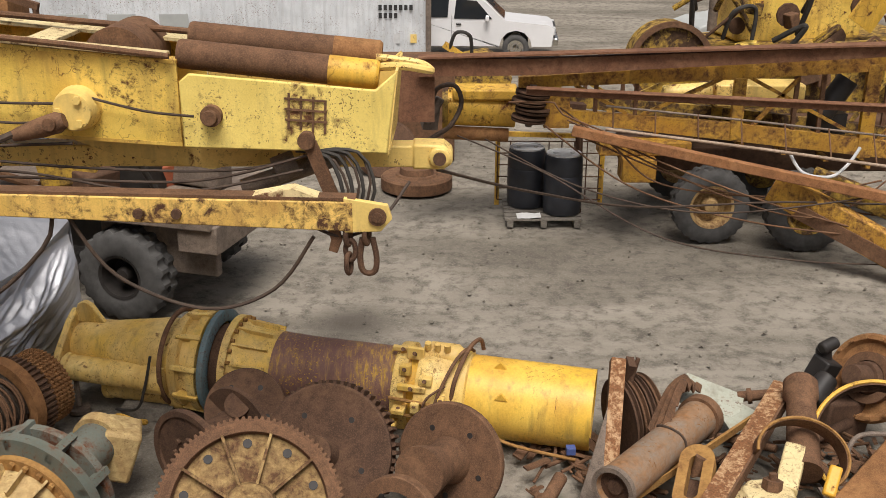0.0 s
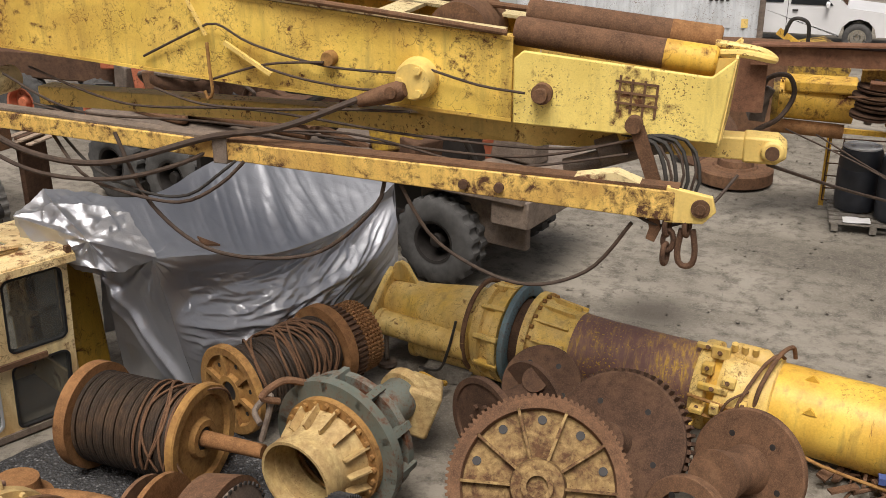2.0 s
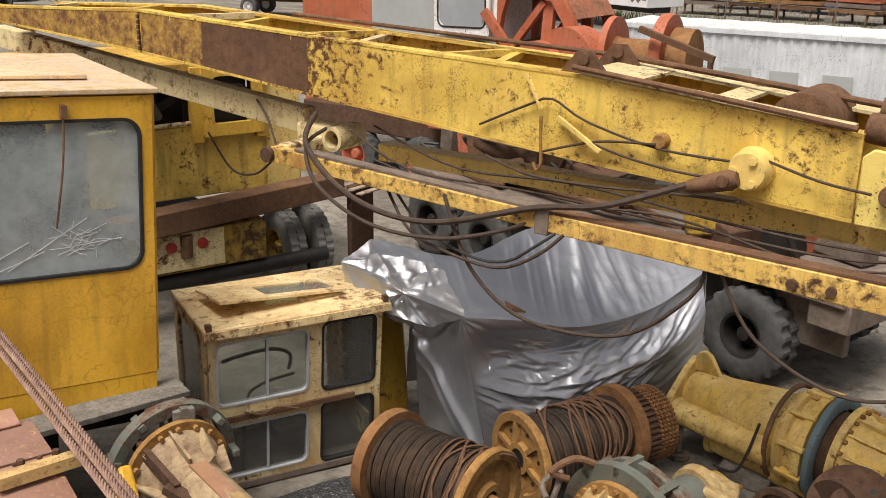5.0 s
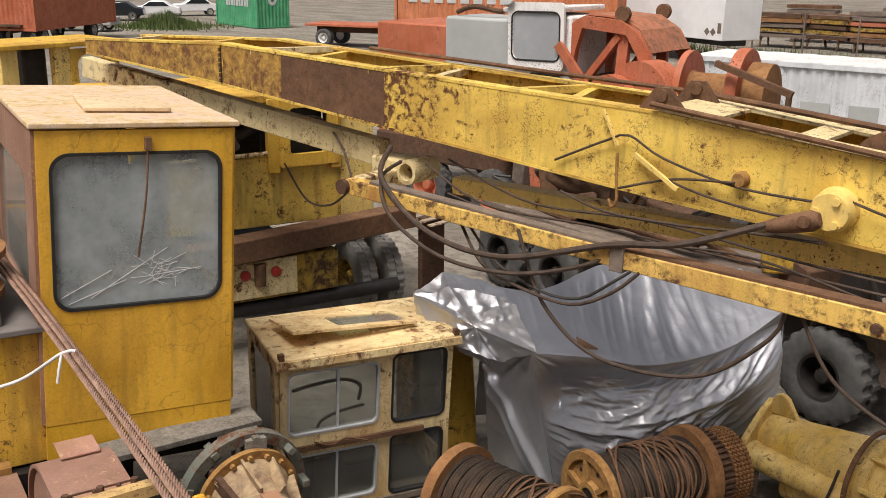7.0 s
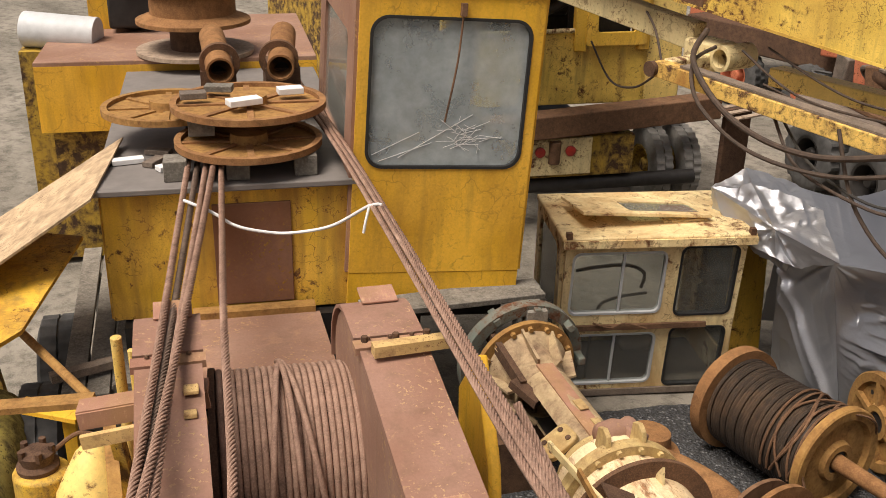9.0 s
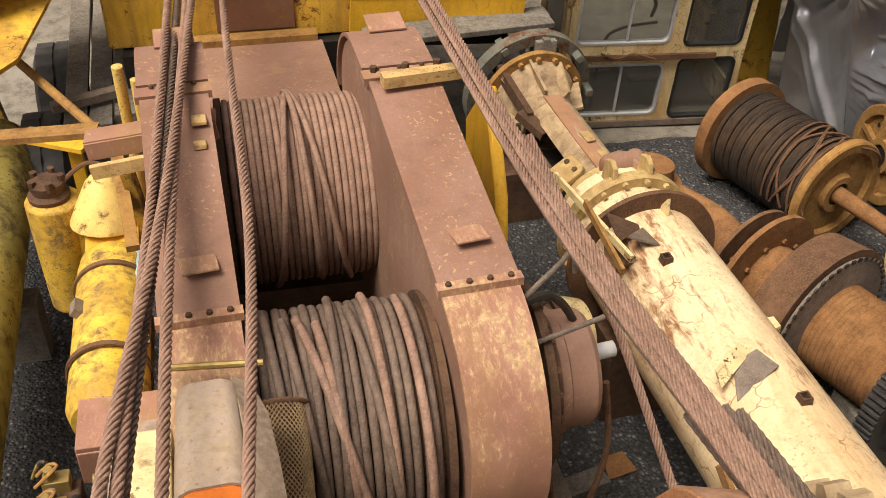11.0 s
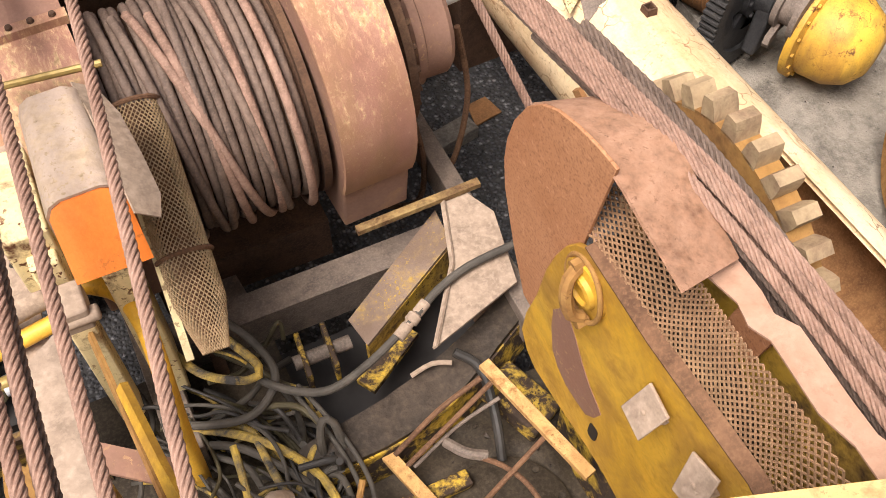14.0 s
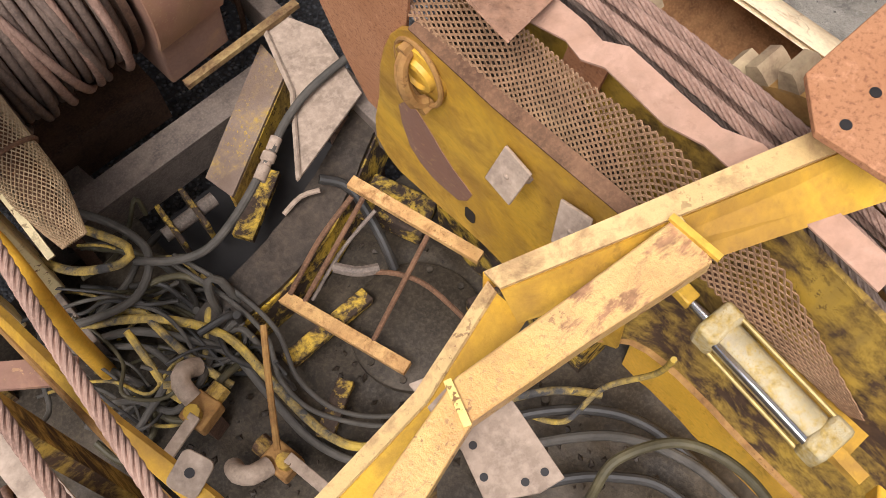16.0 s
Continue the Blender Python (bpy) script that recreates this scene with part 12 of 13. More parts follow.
def valve_bank():
    th = thing("valve_bank", "row of gold-painted hydraulic valves in a yellow frame", "valve bank", at=(-1.1, 3.0, 1.0), axes=CRANE)
    # black tray and dark block paint the shade in gaps between the valves
    part("tray", Shape().box((-1.1, 3.0, 1.42), (0.42, 1.0, 0.05)), BLACK, th)
    part("front_plate", Shape().box((-1.08, 2.47, 1.3), (0.5, 0.03, 0.4), (14, 0, 0)), YELLOW_DIRTY, th)
    part("bank_block", Shape().box((-1.12, 3.0, 1.50), (0.14, 0.95, 0.14)), RUST_DARK, th, bevel=0.01)
    rv = random.Random(12)
    for k in range(34):
        u, v = rv.uniform(-1.3, -0.86), rv.uniform(2.5, 3.5)
        part(*(("pipe", Shape().tube(curve([(u, v, 1.45), (u + 0.02, v + 0.03, 1.6), (u + rv.uniform(-0.1, 0.1), v + rv.uniform(-0.1, 0.12), 1.66), (u + rv.uniform(-0.12, 0.12), v + rv.uniform(-0.15, 0.15), 1.5)], 0.02), rv.choice((0.008, 0.012, 0.016))), rv.choice((HOSE, HOSE_OLIVE, HOSE_YELLOW))) if k % 2 else ("fitting", Shape().cyl((u, v, 1.45), (u, v, rv.uniform(1.56, 1.68)), rv.uniform(0.018, 0.032), n=6).cyl((u, v, 1.5), (u + rv.uniform(-0.06, 0.06), v + 0.05, 1.54), 0.016, n=8), rv.choice((BRASS, RUST_YELLOW, STEEL_OLD)))), th)
    part("edge_plate", Shape().box((-0.86, 3.1, 1.62), (0.14, 1.0, 0.02)), DUSTY, th, "dusty edge plate")
    for k in range(7):
        v = 2.6 + 0.14 * k
        lv = part("spool_valve", Shape().box((-1.14, v, 1.60), (0.11, 0.07, 0.07)).cyl((-1.16, v, 1.63), (-1.16, v, 1.69), 0.02, n=10).cyl((-1.0, v, 1.58), (-0.92, v, 1.58), 0.028, n=12), BRASS, th, bevel=0.004)
        part("clevis", Shape().tube(curve([(-1.22, v - 0.03, 1.62), (-1.16, v - 0.03, 1.68), (-1.12, v, 1.70), (-1.16, v + 0.03, 1.68), (-1.22, v + 0.03, 1.62)]), 0.008, 6), RUST_YELLOW, lv)
        part("cap", Shape().cyl((-0.99, v, 1.56), (-0.95, v, 1.56), 0.04, n=12), BLACK if k % 2 else LID_WHITE, lv)
    part("cross_tube", Shape().tube([(-1.5, 2.66, 1.72), (-0.62, 2.76, 1.82)], 0.05, 16), DUSTY, th)
    part("cross_tube", Shape().tube([(-1.5, 2.62, 1.62), (-0.62, 2.70, 1.72)], 0.035, 14), YELLOW_DEEP, th)
    part("bent_tube", Shape().tube(curve([(-0.78, 2.95, 1.62), (-0.71, 2.93, 1.62), (-0.61, 2.87, 1.62), (-0.50, 2.78, 1.61), (-0.455, 2.62, 1.6), (-0.45, 2.48, 1.56), (-0.46, 2.40, 1.42), (-0.48, 2.36, 1.1), (-0.49, 2.34, 0.7)]), 0.038, 14), YELLOW_DEEP, th)
    part("post", Shape().box((-1.2, 3.2, 0.7), (0.1, 0.1, 1.4)).box((-0.9, 2.6, 0.7), (0.08, 0.08, 1.4)), YELLOW_DIRTY, th)
    return th


valve_bank()


def hood():
    th = thing("control_hood", "dusty rounded hood with a bright orange front flap", "hood", at=(-0.45, 2.8, 1.6), axes=CRANE)
    prof = [(-0.125, 0.0), (-0.125, 0.09), (-0.105, 0.135), (-0.07, 0.155), (0.06, 0.16), (0.10, 0.14), (0.125, 0.08), (0.125, 0.0)]
    back = [(-0.455 + x * 0.86, 3.10, 2.24 + z) for x, z in prof]
    front = [(-0.45 + x, 2.64, 2.23 + z) for x, z in prof]
    part("hood", ribbon(back, front, 0.012), PATCHY_DUST, th, "dusty pale hood", smooth=50)
    part("hood_back", Shape().add(back, [tuple(reversed(range(8)))]), DUSTY, th)
    part("flap", ribbon([(-0.45 + x * 0.96, 2.638, 2.23 + z * 0.96) for x, z in prof[1:7]], [(-0.445 + x * 1.0, 2.50, 2.13) for x, z in prof[1:7]], 0.01), ORANGE_PAINT, th, "bright orange flap")
    part("side_sheet", ribbon([(-0.37, 3.15, 2.36), (-0.35, 3.0, 2.37), (-0.335, 2.8, 2.37), (-0.325, 2.6, 2.355), (-0.32, 2.54, 2.33)], [(-0.30, 3.13, 2.32), (-0.255, 3.0, 2.30), (-0.235, 2.8, 2.29), (-0.225, 2.62, 2.28), (-0.25, 2.545, 2.26)], 0.008), DUSTY, th, "pale grey sheet flap")
    part("front_box", Shape().box((-0.68, 2.9, 2.05), (0.16, 0.4, 0.3)), CREAM, th, bevel=0.01)
    part("stand", Shape().box((-0.46, 2.85, 1.5), (0.12, 0.3, 1.3)).box((-0.66, 2.7, 1.5), (0.1, 0.12, 1.2)), CREAM, th, bevel=0.01)
    part("bracket", Shape().box((-0.64, 2.55, 1.95), (0.12, 0.14, 0.12)).cyl((-0.7, 2.5, 1.95), (-0.55, 2.5, 1.95), 0.03), DUSTY, th, bevel=0.01)
    part("prop_rod", Shape().cyl((-0.62, 3.3, 2.30), (-0.25, 3.24, 2.32), 0.014, n=8), BRASS, th)
    return th


hood()
mt = thing("mesh_sleeve", "rusty expanded-mesh sleeve bound with wire", "mesh sleeve", at=(-0.2, 2.9, 1.2), axes=CRANE)
ms = Shape()
a, b = Vector((-0.20, 3.32, 1.98)), Vector((-0.24, 2.42, 1.55))
d = (b - a).normalized()
x = d.cross(Vector((0, 0, 1))).normalized()
y = d.cross(x)
n1, n2 = 84, 34
Q = lambda i, j: a + (b - a) * (i / n1) + x * math.cos(2 * math.pi * j / n2) * (0.10 - 0.05 * max(0, i / n1 - 0.8) / 0.2) + y * math.sin(2 * math.pi * j / n2) * (0.10 - 0.075 * max(0, i / n1 - 0.75) / 0.25)
for i in range(n1):
    for j in range(n2):
        sft = 0.5 if i % 2 else 0.0
        ms.add(*bar(Q(i, j + sft), Q(i + 1, j + 0.5 + sft), 0.0055, 0.003, d))
        ms.add(*bar(Q(i, j + sft), Q(i + 1, j - 0.5 + sft), 0.0055, 0.003, d))
part("mesh", ms, rusted("mesh_metal", (0.34, 0.22, 0.12), (0.44, 0.31, 0.17), (0.52, 0.40, 0.24)), mt, smooth=0)
part("core", Shape().lathe(a, b - a, [(0, 0.06), (0.75, 0.06), (0.98, 0.02)], 16), RUST_BROWN, mt)
for t in (0.0, 0.62):
    part("wire_tie", Shape().tube([a + (b - a) * t + (x * math.cos(q) + y * math.sin(q)) * 0.108 for q in [2 * math.pi * i / 20 for i in range(21)]], 0.01, 6), RUST_BROWN, mt)
part("edge_rail", Shape().beam(a + Vector((-0.1, 0, 0.0)), b + Vector((-0.1, 0, 0.0)), 0.03, 0.04), CREAM, mt)
part("stand", Shape().box((-0.25, 2.9, 1.05), (0.06, 0.1, 1.1)), RUST_DARK, mt)

YELLOW_GREASY2 = painted("worn_bottle_yellow", (0.74, 0.48, 0.05), (0.30, 0.19, 0.07), 0.42, 0.06, rough=0.45, grime=0.7, size=0.5, stain=0.7)
acc = thing("accumulator", "yellow gas cylinder with clamps and a blue rag tied on", "gas cylinder", at=(-1.0, 4.8, 0.6), axes=CRANE)
part("bottle", Shape().lathe((-1.02, 5.35, 1.28), (0, -1, -0.02), [(0, 0.05), (0.03, 0.13), (0.1, 0.19), (0.18, 0.2), (1.2, 0.2), (1.28, 0.17), (1.3, 0.05)], 36), YELLOW_GREASY2, acc)
for v in (5.05, 4.4):
    part("clamp", Shape().ring((-1.02, v, 1.28), (0, -1, 0), 0.2, 0.212, 0.03), RUST_BROWN, acc)
part("valve", Shape().cyl((-0.86, 4.45, 1.42), (-0.8, 4.45, 1.42), 0.03, n=8).box((-0.84, 4.5, 1.42), (0.07, 0.08, 0.06)), DUSTY, acc)
part("saddle", Shape().box((-1.02, 4.75, 0.95), (0.3, 1.0, 0.3)).box((-1.02, 4.75, 0.42), (0.2, 0.3, 0.8)), YELLOW_DIRTY, acc)
part("label", Shape().box((-1.17, 4.75, 1.42), (0.05, 0.1, 0.06), (0, -50, 0)), STEEL_OLD, acc)
rag = Shape()
for j in range(12):
    for i in range(8):
        q = 2 * math.pi * i / 8
        r = 0.03 + 0.025 * noise.noise(Vector((i * 0.9, j * 0.8, 3)))
        rag.v.append((-0.84 + r * math.cos(q), 5.12 - 0.035 * j, 1.48 + r * math.sin(q) - 0.004 * j))
rag.f = [(j * 8 + i, j * 8 + (i + 1) % 8, (j + 1) * 8 + (i + 1) % 8, (j + 1) * 8 + i) for j in range(11) for i in range(8)]
single("rag", rag, CLOTH_BLUE, "pale blue rag knotted round a pipe", "rag", at=(-0.84, 5.12, 1.45), axes=CRANE)
box_b = thing("hydraulic_tank", "dirty yellow bracket box with a small motor on top", "tank", at=(-1.25, 5.7, 0), axes=CRANE)
part("canister", Shape().lathe((-1.36, 5.60, 0.75), (0.03, 0.03, 1), [(0, 0.10), (0.03, 0.13), (0.5, 0.15), (0.78, 0.16), (0.80, 0.12)], 24).box((-1.22, 5.62, 0.95), (0.3, 0.2, 0.8)), YELLOW_GREASY2, box_b, "stained yellow canister", bevel=0.01)
part("cone", Shape().lathe((-1.06, 5.52, 1.40), (0.1, 0.2, 1), [(0, 0.2), (0.03, 0.2), (0.26, 0.1), (0.32, 0.05), (0.33, 0)], 20), YELLOW_PALE, box_b, "pale yellow cone cap")
part("bracket", Shape().box((-1.02, 5.42, 1.3), (0.3, 0.3, 0.22), (14, 0, 0)), YELLOW_DEEP, box_b, bevel=0.01)
part("motor", Shape().lathe((-1.35, 5.62, 1.52), (0, 0, 1), [(0, 0.11), (0.06, 0.12), (0.08, 0.09), (0.14, 0.1), (0.16, 0.06)], 18).bolts((-1.35, 5.62, 1.64), (0, 0, 1), 0.085, 5, 0.022, 0.06), RUST_DARK, box_b)
part("pipe", Shape().tube(curve([(-1.25, 5.62, 1.66), (-1.12, 5.68, 1.72), (-0.98, 5.62, 1.70), (-0.92, 5.5, 1.66)]), 0.014), RUST_BROWN, box_b)
part("rust_bar", Shape().beam((-0.95, 5.75, 1.85), (-0.86, 4.95, 1.62), 0.07, 0.05), RUST_YELLOW, box_b)
part("strap", Shape().beam((-0.78, 5.5, 0.9), (-0.86, 5.3, 1.9), 0.07, 0.05), YELLOW_DIRTY, box_b)
part("angle", Shape().beam((-1.7, 6.0, 1.75), (-1.05, 5.9, 1.80), 0.12, 0.04), RUST_YELLOW, box_b)
pin = thing("rail_post", "yellow rounded rail post beside the winch case", "post", at=(-0.82, 5.4, 1.0), axes=CRANE)
part("post", Shape().cyl((-0.82, 5.5, 1.2), (-0.82, 5.42, 2.45), 0.03, n=16).cyl((-0.74, 5.42, 1.2), (-0.74, 5.36, 2.4), 0.022, n=12), POST_WORN, pin)
beam_l = thing("cross_beam", "dusty brown cross beam below the gas cylinder", "beam", at=(-0.9, 3.85, 0.0), axes=CRANE)
part("beam", Shape().box((-0.85, 3.82, 1.5), (0.5, 0.3, 0.06)).box((-0.85, 3.68, 1.40), (0.5, 0.03, 0.2)), PRIMER_FLAKED, beam_l, bevel=0.006)
part("post", Shape().box((-0.9, 3.85, 0.72), (0.15, 0.2, 1.5)), RUST_DARK, beam_l)
part("sheet", Shape().box((-0.75, 3.45, 1.62), (0.3, 0.45, 0.02), (4, 0, 0)), DUSTY, beam_l)

lt = thing("tube_boom", "long dirty yellow tube lying along the machine", "tube", at=(-2.05, 5.0, 0), axes=CRANE)
part("tube", Shape().lathe((-1.86, 1.0, 0.8), (-0.02, 1, 0.02), [(0, 0.2), (0, 0.3), (6.2, 0.3), (6.2, 0.2)], 36), painted("greenish_yellow_paint", (0.33, 0.27, 0.06), (0.10, 0.07, 0.03), 0.42, 0.07), lt)
for v in (2.2, 6.0):
    part("rest", Shape().box((-1.92, v, 0.27), (0.5, 0.2, 0.5)), WOOD_OLD, lt)
for v in (8.4, 7.25):
    tyre = thing("tyre", "worn dark truck tyre standing behind the tank", "tyre", at=(-1.63, v, 0), axes=CRANE, group="tyres behind the tank")
    wheel(tyre, (-1.63, v, 0.56), (1, 0.05, 0), 0.56, 0.34, 0.29, RUBBER, RUST_DARK, 26)
for k in range(3):
    bd = thing("timber_plank", "weathered grey timber plank lying beside the tyres", "timber", at=(-1.2, 7.0, 0), axes=CRANE, group="grey planks")
    part("plank", Shape().beam((-1.36 + 0.17 * k, 6.9 + 0.12 * k, 1.16), (-1.46 + 0.18 * k, 9.7 + 0.2 * k, 1.20), 0.16, 0.05), WOOD_OLD, bd, bevel=0.005)
part("cross_rail", Shape().beam((-1.52, 7.18, 1.26), (-1.08, 7.35, 1.26), 0.09, 0.06), STEEL_OLD, bd)
part("yellow_shelf", Shape().beam((-1.62, 6.58, 1.42), (-1.2, 6.36, 1.42), 0.16, 0.03).box((-1.3, 6.45, 0.8), (0.08, 0.08, 1.2)), YELLOW_DEEP, bd, "small yellow steel shelf")
for v in (7.2, 9.2):
    part("bearer", Shape().box((-1.18, v, 0.575), (0.5, 0.12, 1.15)), WOOD_OLD, bd)
pry = thing("pry_bar", "rusty bar leaning across the planks", "bar", at=(-1.3, 6.2, 1.2), axes=CRANE)
part("bar", Shape().cyl((-1.72, 7.33, 1.6), (-1.0, 5.80, 1.8), 0.03, n=10), RUST_YELLOW, pry)

flap = thing("steel_flap", "deep yellow steel flap hanging out beside the machine house", "steel plate", at=(-1.7, 7.2, 1.5), axes=CRANE)
part("flap", Shape().add([(-1.28, 7.9, 2.06), (-1.55, 6.66, 1.92), (-1.75, 6.40, 1.90), (-2.45, 7.0, 1.92), (-2.3, 8.3, 2.06)] + [(-1.28, 7.9, 2.03), (-1.55, 6.66, 1.89), (-1.75, 6.40, 1.87), (-2.45, 7.0, 1.89), (-2.3, 8.3, 2.03)], [(0, 4, 3, 2, 1), (5, 6, 7, 8, 9)] + [(i, (i + 1) % 5, 5 + (i + 1) % 5, 5 + i) for i in range(5)]), HOUSE_PAINT, flap)
part("strut", Shape().beam((-2.2, 7.9, 2.03), (-1.95, 7.9, 0.0), 0.08, 0.08), YELLOW_DIRTY, flap)

# pale plates and straps beside the ropes
fl = thing("side_plate", "dusty pale steel side plate under the wire ropes", "plate", at=(-0.68, 1.7, 0.5), axes=CRANE)
part("plate", ribbon([(-0.80, 2.22, 2.18), (-0.75, 1.55, 2.2), (-0.72, 0.9, 2.2)], [(-0.66, 2.32, 2.18), (-0.645, 1.5, 2.2), (-0.60, 0.9, 2.2)], 0.02), DUSTY, fl)
part("strap", ribbon([(-0.66, 2.72, 1.6), (-0.56, 1.67, 1.6), (-0.5, 1.2, 1.6)], [(-0.645, 2.71, 1.64), (-0.545, 1.67, 1.64), (-0.485, 1.2, 1.64)], 0.015), RUST_YELLOW, fl, "thin rusty strap")
part("side_band", ribbon([(-0.60, 2.35, 1.66), (-0.56, 2.0, 1.66), (-0.53, 1.7, 1.66), (-0.46, 1.3, 1.66), (-0.42, 1.0, 1.66)], [(-0.575, 2.35, 1.70), (-0.53, 2.0, 1.7), (-0.48, 1.7, 1.7), (-0.39, 1.3, 1.7), (-0.35, 1.0, 1.7)], 0.03), YELLOW_STAINED, fl, "grimy yellow band")
part("tie_bar", Shape().beam((-0.80, 2.2, 1.62), (-0.5, 2.0, 1.55), 0.1, 0.02), PRIMER, fl)
part("post", Shape().box((-0.7, 1.8, 1.3), (0.06, 0.16, 1.74)), YELLOW_DIRTY, fl)
lug = thing("lug_plate", "dusty square lug with a hole at the deck edge", "lug", at=(-0.42, 1.39, 1.5), axes=CRANE)
part("lug", Shape().plate(rounded(0.13, 0.11, 0.025), 0.02, pose(-0.41, 1.39, 1.74, 15, -10, 20)), DUSTY, lug, bevel=0.003)
part("hole", Shape().cyl((-0.41, 1.39, 1.745), (-0.409, 1.389, 1.756), 0.016, n=12), BLACK, lug)
part("stem", Shape().beam((-0.42, 1.40, 1.74), (-0.44, 1.42, 1.66), 0.06, 0.05), YELLOW_DEEP, lug)

rb = thing("drum_coil", "end of a rusty rope coil at the deck side", "rope coil", at=(-0.95, 1.6, 1.2), axes=CRANE)
part("coil", wound(Shape(), (1.55, 1.55), 0.24, -1.15, -0.85, 7, 0.022, 0.4, 7), ROPE_M, rb)
part("core", Shape().cyl((-1.2, 1.55, 1.55), (-0.82, 1.55, 1.55), 0.21, n=28), RUST_DARK, rb)
part("stand", Shape().box((-1.0, 1.55, 0.7), (0.3, 0.3, 1.3)), YELLOW_DIRTY, rb)
part("jagged_plate", Shape().plate([(-0.16, -0.1), (0.12, -0.12), (0.2, 0.05), (0.12, 0.02), (0.12, 0.1), (0.05, 0.03), (0.02, 0.12), (-0.04, 0.04), (-0.1, 0.1), (-0.14, 0.0)], 0.01, pose(-0.95, 2.25, 1.5, 35, 10, 15)), RUST_YELLOW, rb)


# ---- nearest: the yellow frame bars at the end of the walk ----


def near_frame():
    th = thing("frame_bars", "yellow and orange steel frame bars bolted together above the deck", "frame", at=(0.8, 0.9, 0.6), axes=CRANE)
    # channel bar: a narrow bright flange and a wide tilted face
    a, b = Vector((0.386, 0.921, 2.835)), Vector((1.40, 0.555, 2.92))
    part("bar", ribbon([a + Vector((0.0, 0.016, 0.008)), b + Vector((0.0, 0.024, 0.008))], [a + Vector((0.0, -0.036, 0.01)), b + Vector((0.0, -0.05, 0.01))], 0.012), FLANGE_WORN, th, "pale worn flange of the channel bar")
    part("bar_face", ribbon([a + Vector((0.0, -0.036, 0.003)), b + Vector((0.0, -0.05, 0.003))], [a + Vector((0.0, -0.092, -0.08)), b + Vector((-0.03, -0.17, -0.10))], 0.012), YELLOW_STAINED, th, "yellow channel bar")
    part("bar_back", ribbon([a + Vector((0.0, 0.016, 0.0)), b + Vector((0.0, 0.024, 0.0))], [a + Vector((0.0, 0.016, -0.09)), b + Vector((0.0, 0.024, -0.09))], 0.01), YELLOW_DEEP, th)
    c, d = Vector((0.394, 0.929, 2.795)), Vector((-0.228, 0.849, 2.652))
    part("bent_bar", ribbon([c, Vector((0.123, 0.865, 2.731)), d], [c + Vector((-0.008, -0.032, 0.012)), Vector((0.123, 0.829, 2.743)), d + Vector((0.0, -0.036, 0.008))], 0.01), FLANGE_WORN, th, "pale worn flange of the bent bar")
    part("bent_bar_face", ribbon([c + Vector((-0.008, -0.032, 0.004)), Vector((0.123, 0.829, 2.735)), d + Vector((0.0, -0.036, 0.0))], [c + Vector((0.016, -0.104, -0.056)), Vector((0.123, 0.769, 2.652)), d + Vector((0.048, -0.112, -0.064))], 0.01), YELLOW_STAINED, th, "yellow bent channel bar")
    path = [(Vector((0.749, 0.678, 2.875)), 0.06), (Vector((0.442, 0.714, 2.883)), 0.048), (Vector((0.155, 0.745, 2.891)), 0.044), (Vector((-0.116, 0.67, 2.907)), 0.05)]
    part("peeling_bar", ribbon([q + Vector((0.016, w, 0)) for q, w in path], [q - Vector((0.016, w, 0)) for q, w in path], 0.056), painted("peeling_orange_bar", (0.68, 0.44, 0.14), (0.48, 0.25, 0.12), 0.42, 0.03, rough=0.3, size=0.5, crack=0.3, grain=(0.6, 1.6, 1), fade=(0.74, 0.54, 0.22), stain=0.6, stain_col=(0.52, 0.24, 0.10), relief=1.2), th, "orange peeling square bar", bevel=0.005)
    part("end_strip", Shape().beam((0.745, 0.61, 2.91), (0.741, 0.745, 2.91), 0.016, 0.014), YELLOW, th)
    part("end_strip", Shape().beam((0.123, 0.698, 2.924), (0.155, 0.793, 2.924), 0.016, 0.012), YELLOW_PALE, th)
    pl = part("hole_plate", Shape().plate([(0.123, 0.889), (0.187, 0.865), (0.266, 0.73), (0.23, 0.522), (0.171, 0.534), (0.075, 0.594), (0.111, 0.706)], 0.012, pose(0, 0, 2.73)), DUSTY, th, "pinkish dusty plate with four holes", bevel=0.002)
    for x, y in ((0.107, 0.634), (0.163, 0.57), (0.207, 0.558), (0.135, 0.698)):
        part("hole", Shape().cyl((x, y, 2.734), (x, y, 2.738), 0.009, n=14), BLACK, pl)
    pl = part("hole_plate", Shape().plate([(1.024, 0.65), (1.119, 0.753), (1.382, 0.753), (1.334, 0.467), (1.047, 0.467)], 0.024, pose(0, 0, 3.04)), RUST_GUARD, th, "pinkish rust plate with holes", bevel=0.003)
    for x, y in ((1.183, 0.626), (1.079, 0.618)):
        part("hole", Shape().cyl((x, y, 3.05), (x, y, 3.054), 0.013, n=14), BLACK, pl)
    part("plate_post", Shape().box((1.24, 0.6, 2.97), (0.08, 0.1, 0.12)), YELLOW_DEEP, th)
    part("post", Shape().beam((0.12, 0.84, 2.70), (0.05, 0.86, 0.6), 0.04, 0.04), YELLOW_DIRTY, th)
    part("post", Shape().beam((1.25, 0.62, 2.86), (1.25, 0.62, 1.2), 0.05, 0.05), YELLOW_DIRTY, th)
    return th


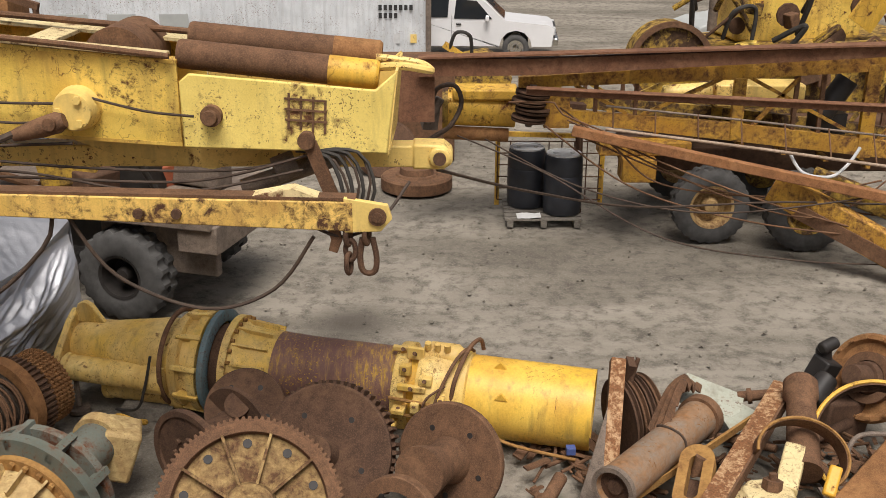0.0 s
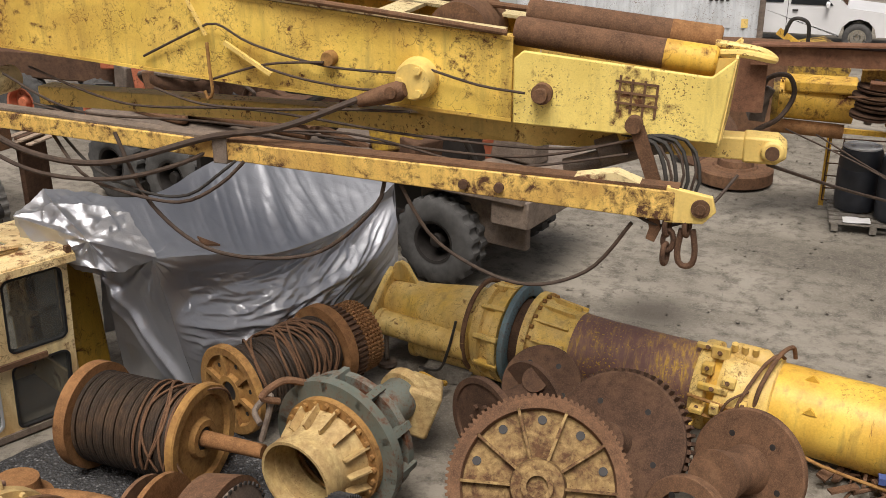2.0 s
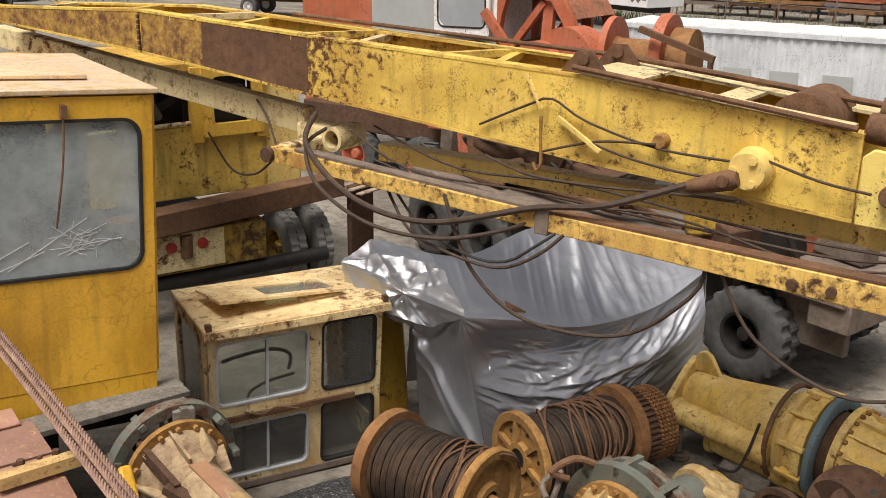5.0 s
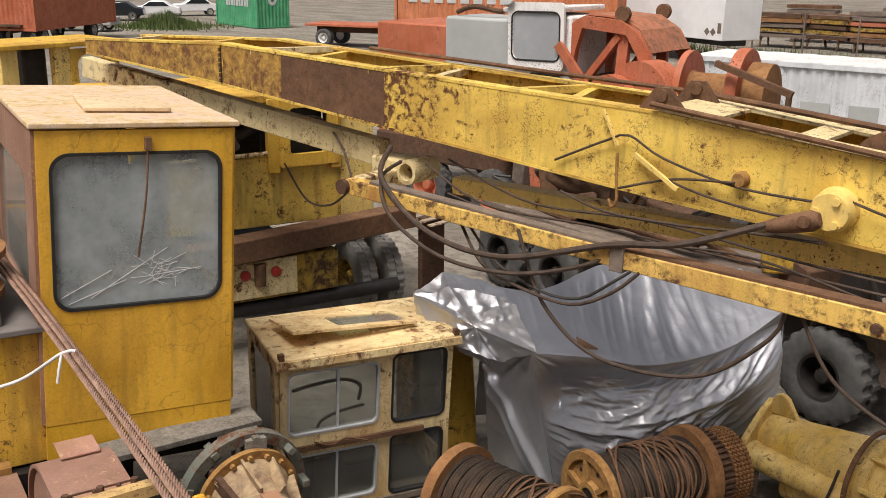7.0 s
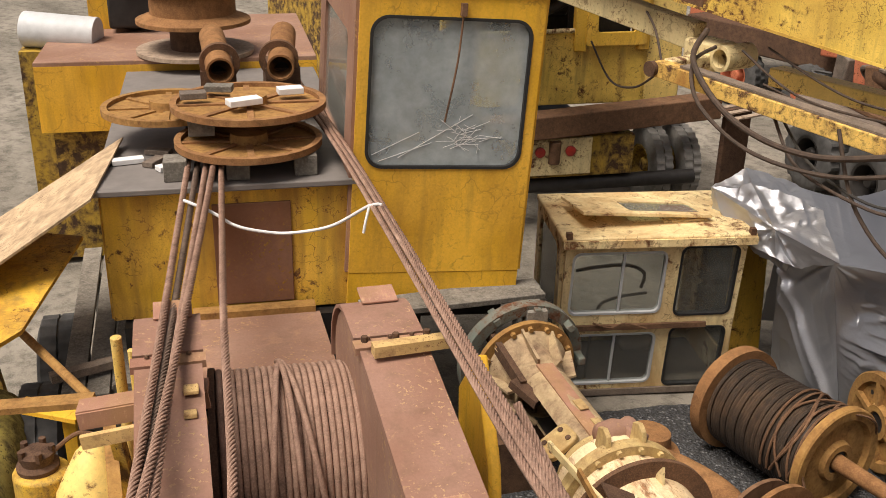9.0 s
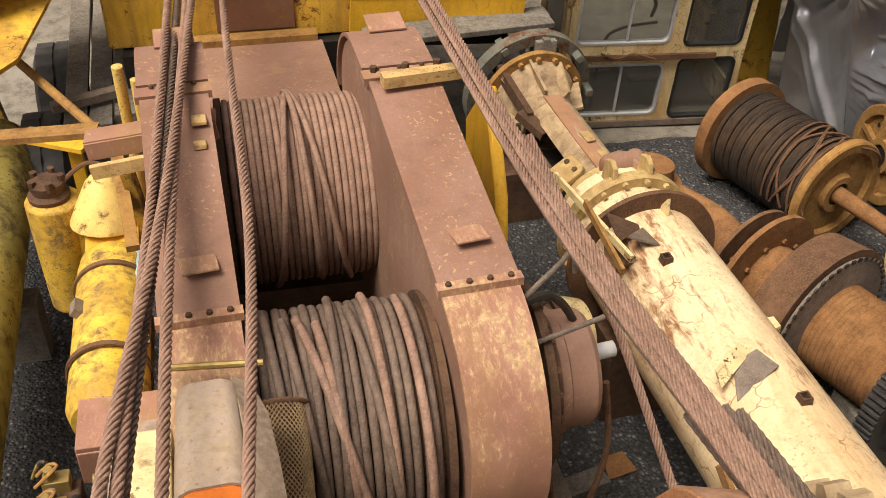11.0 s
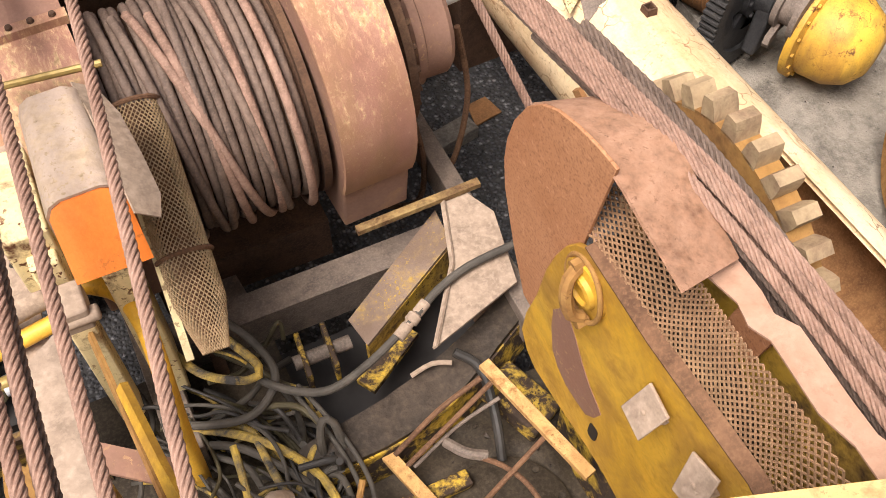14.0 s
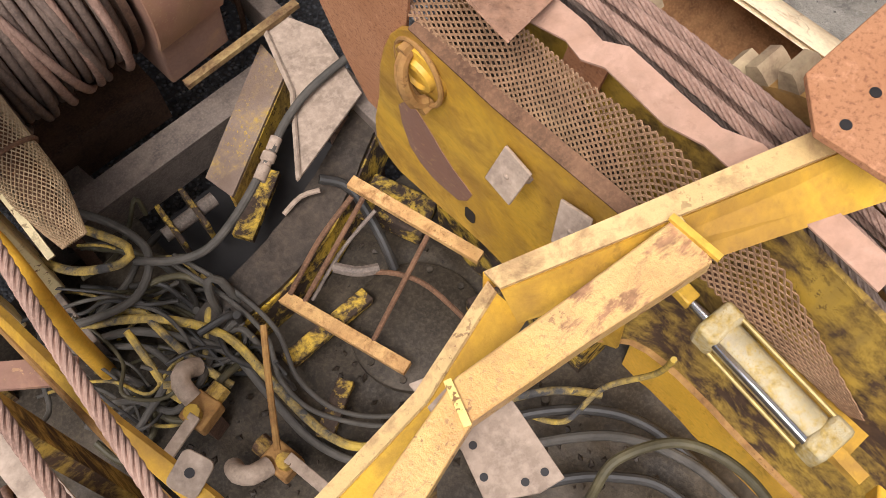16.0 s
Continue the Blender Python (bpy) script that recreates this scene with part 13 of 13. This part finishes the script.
near_frame()
pc = thing("air_cylinder", "small pneumatic cylinder with tie rods and a chrome edge", "air cylinder", at=(1.0, 0.4, 1.6), axes=CRANE)
a, b = Vector((0.996, 0.596, 2.05)), Vector((0.9725, 0.1785, 2.03))
d = (b - a).normalized()
ALU_DULL = painted("dull_yellowed_aluminium", (0.38, 0.32, 0.19), (0.50, 0.33, 0.06), 0.42, 0.08, rough=0.35, size=0.25, grime=0.5)
part("barrel", Shape().cyl(a, b, 0.055, n=32), ALU_DULL, pc, "yellowed aluminium barrel")
for p, w in ((a, 0.075), (b, 0.075)):
    part("end_block", Shape().add(*bar(p - d * w / 2, p + d * w / 2, 0.135, 0.125)), ALU_DULL, pc, "dull metal end cap", bevel=0.016)
for sx, sz in ((1, 1), (-1, -1), (1, -1)):
    o = Vector((0.054 * sx, 0, 0.05 * sz))
    part("tie_rod", Shape().cyl(a + o, b + o, 0.008, n=8), BRASS, pc)
part("side_rail", Shape().add(*bar(a + Vector((-0.052, 0, 0.03)), b + Vector((-0.052, 0, 0.03)), 0.022, 0.03)), CHROME, pc, "bright chromed side rail", bevel=0.006)
part("rod", Shape().cyl(a - d * 0.03, a - d * 0.12, 0.018, n=14), CHROME, pc)
part("clevis", Shape().add(*bar(a - d * 0.1, a - d * 0.18, 0.05, 0.05)), YELLOW_STAINED, pc, bevel=0.006)
part("mount", Shape().add(*bar(b + d * 0.03, b + d * 0.14, 0.04, 0.04)), YELLOW_STAINED, pc)
part("bracket", Shape().box((1.06, 0.3, 1.93), (0.14, 0.4, 0.05)), YELLOW_STAINED, pc)
hb = thing("hull_plate", "big curved yellow hull plate below the air cylinder", "hull plate", at=(1.1, 0.3, 0.3), axes=CRANE)
rim_l = curve([(0.99, 0.94, 1.25), (1.06, 0.84, 1.3), (1.09, 0.70, 1.3), (1.09, 0.47, 1.3), (1.08, 0.28, 1.3), (1.07, -0.8, 1.3)], 0.06)
part("plate", ribbon(rim_l, [Vector((1.13, p.y, 2.02)) for p in rim_l], 0.016), YELLOW_DIRTY, hb)
part("edge", ribbon([p + Vector((-0.02, 0, -0.01)) for p in rim_l], [p + Vector((0.01, 0, 0.015)) for p in rim_l], 0.02), RUST_YELLOW, hb, "worn pale edge")
part("rib", Shape().box((1.22, 0.1, 0.95), (0.06, 1.6, 1.4)), YELLOW_DEEP, hb)
part("corner_bar", Shape().beam((1.42, 0.08, 1.68), (0.95, -0.22, 1.72), 0.16, 0.12), YELLOW_DEEP, hb, bevel=0.01)
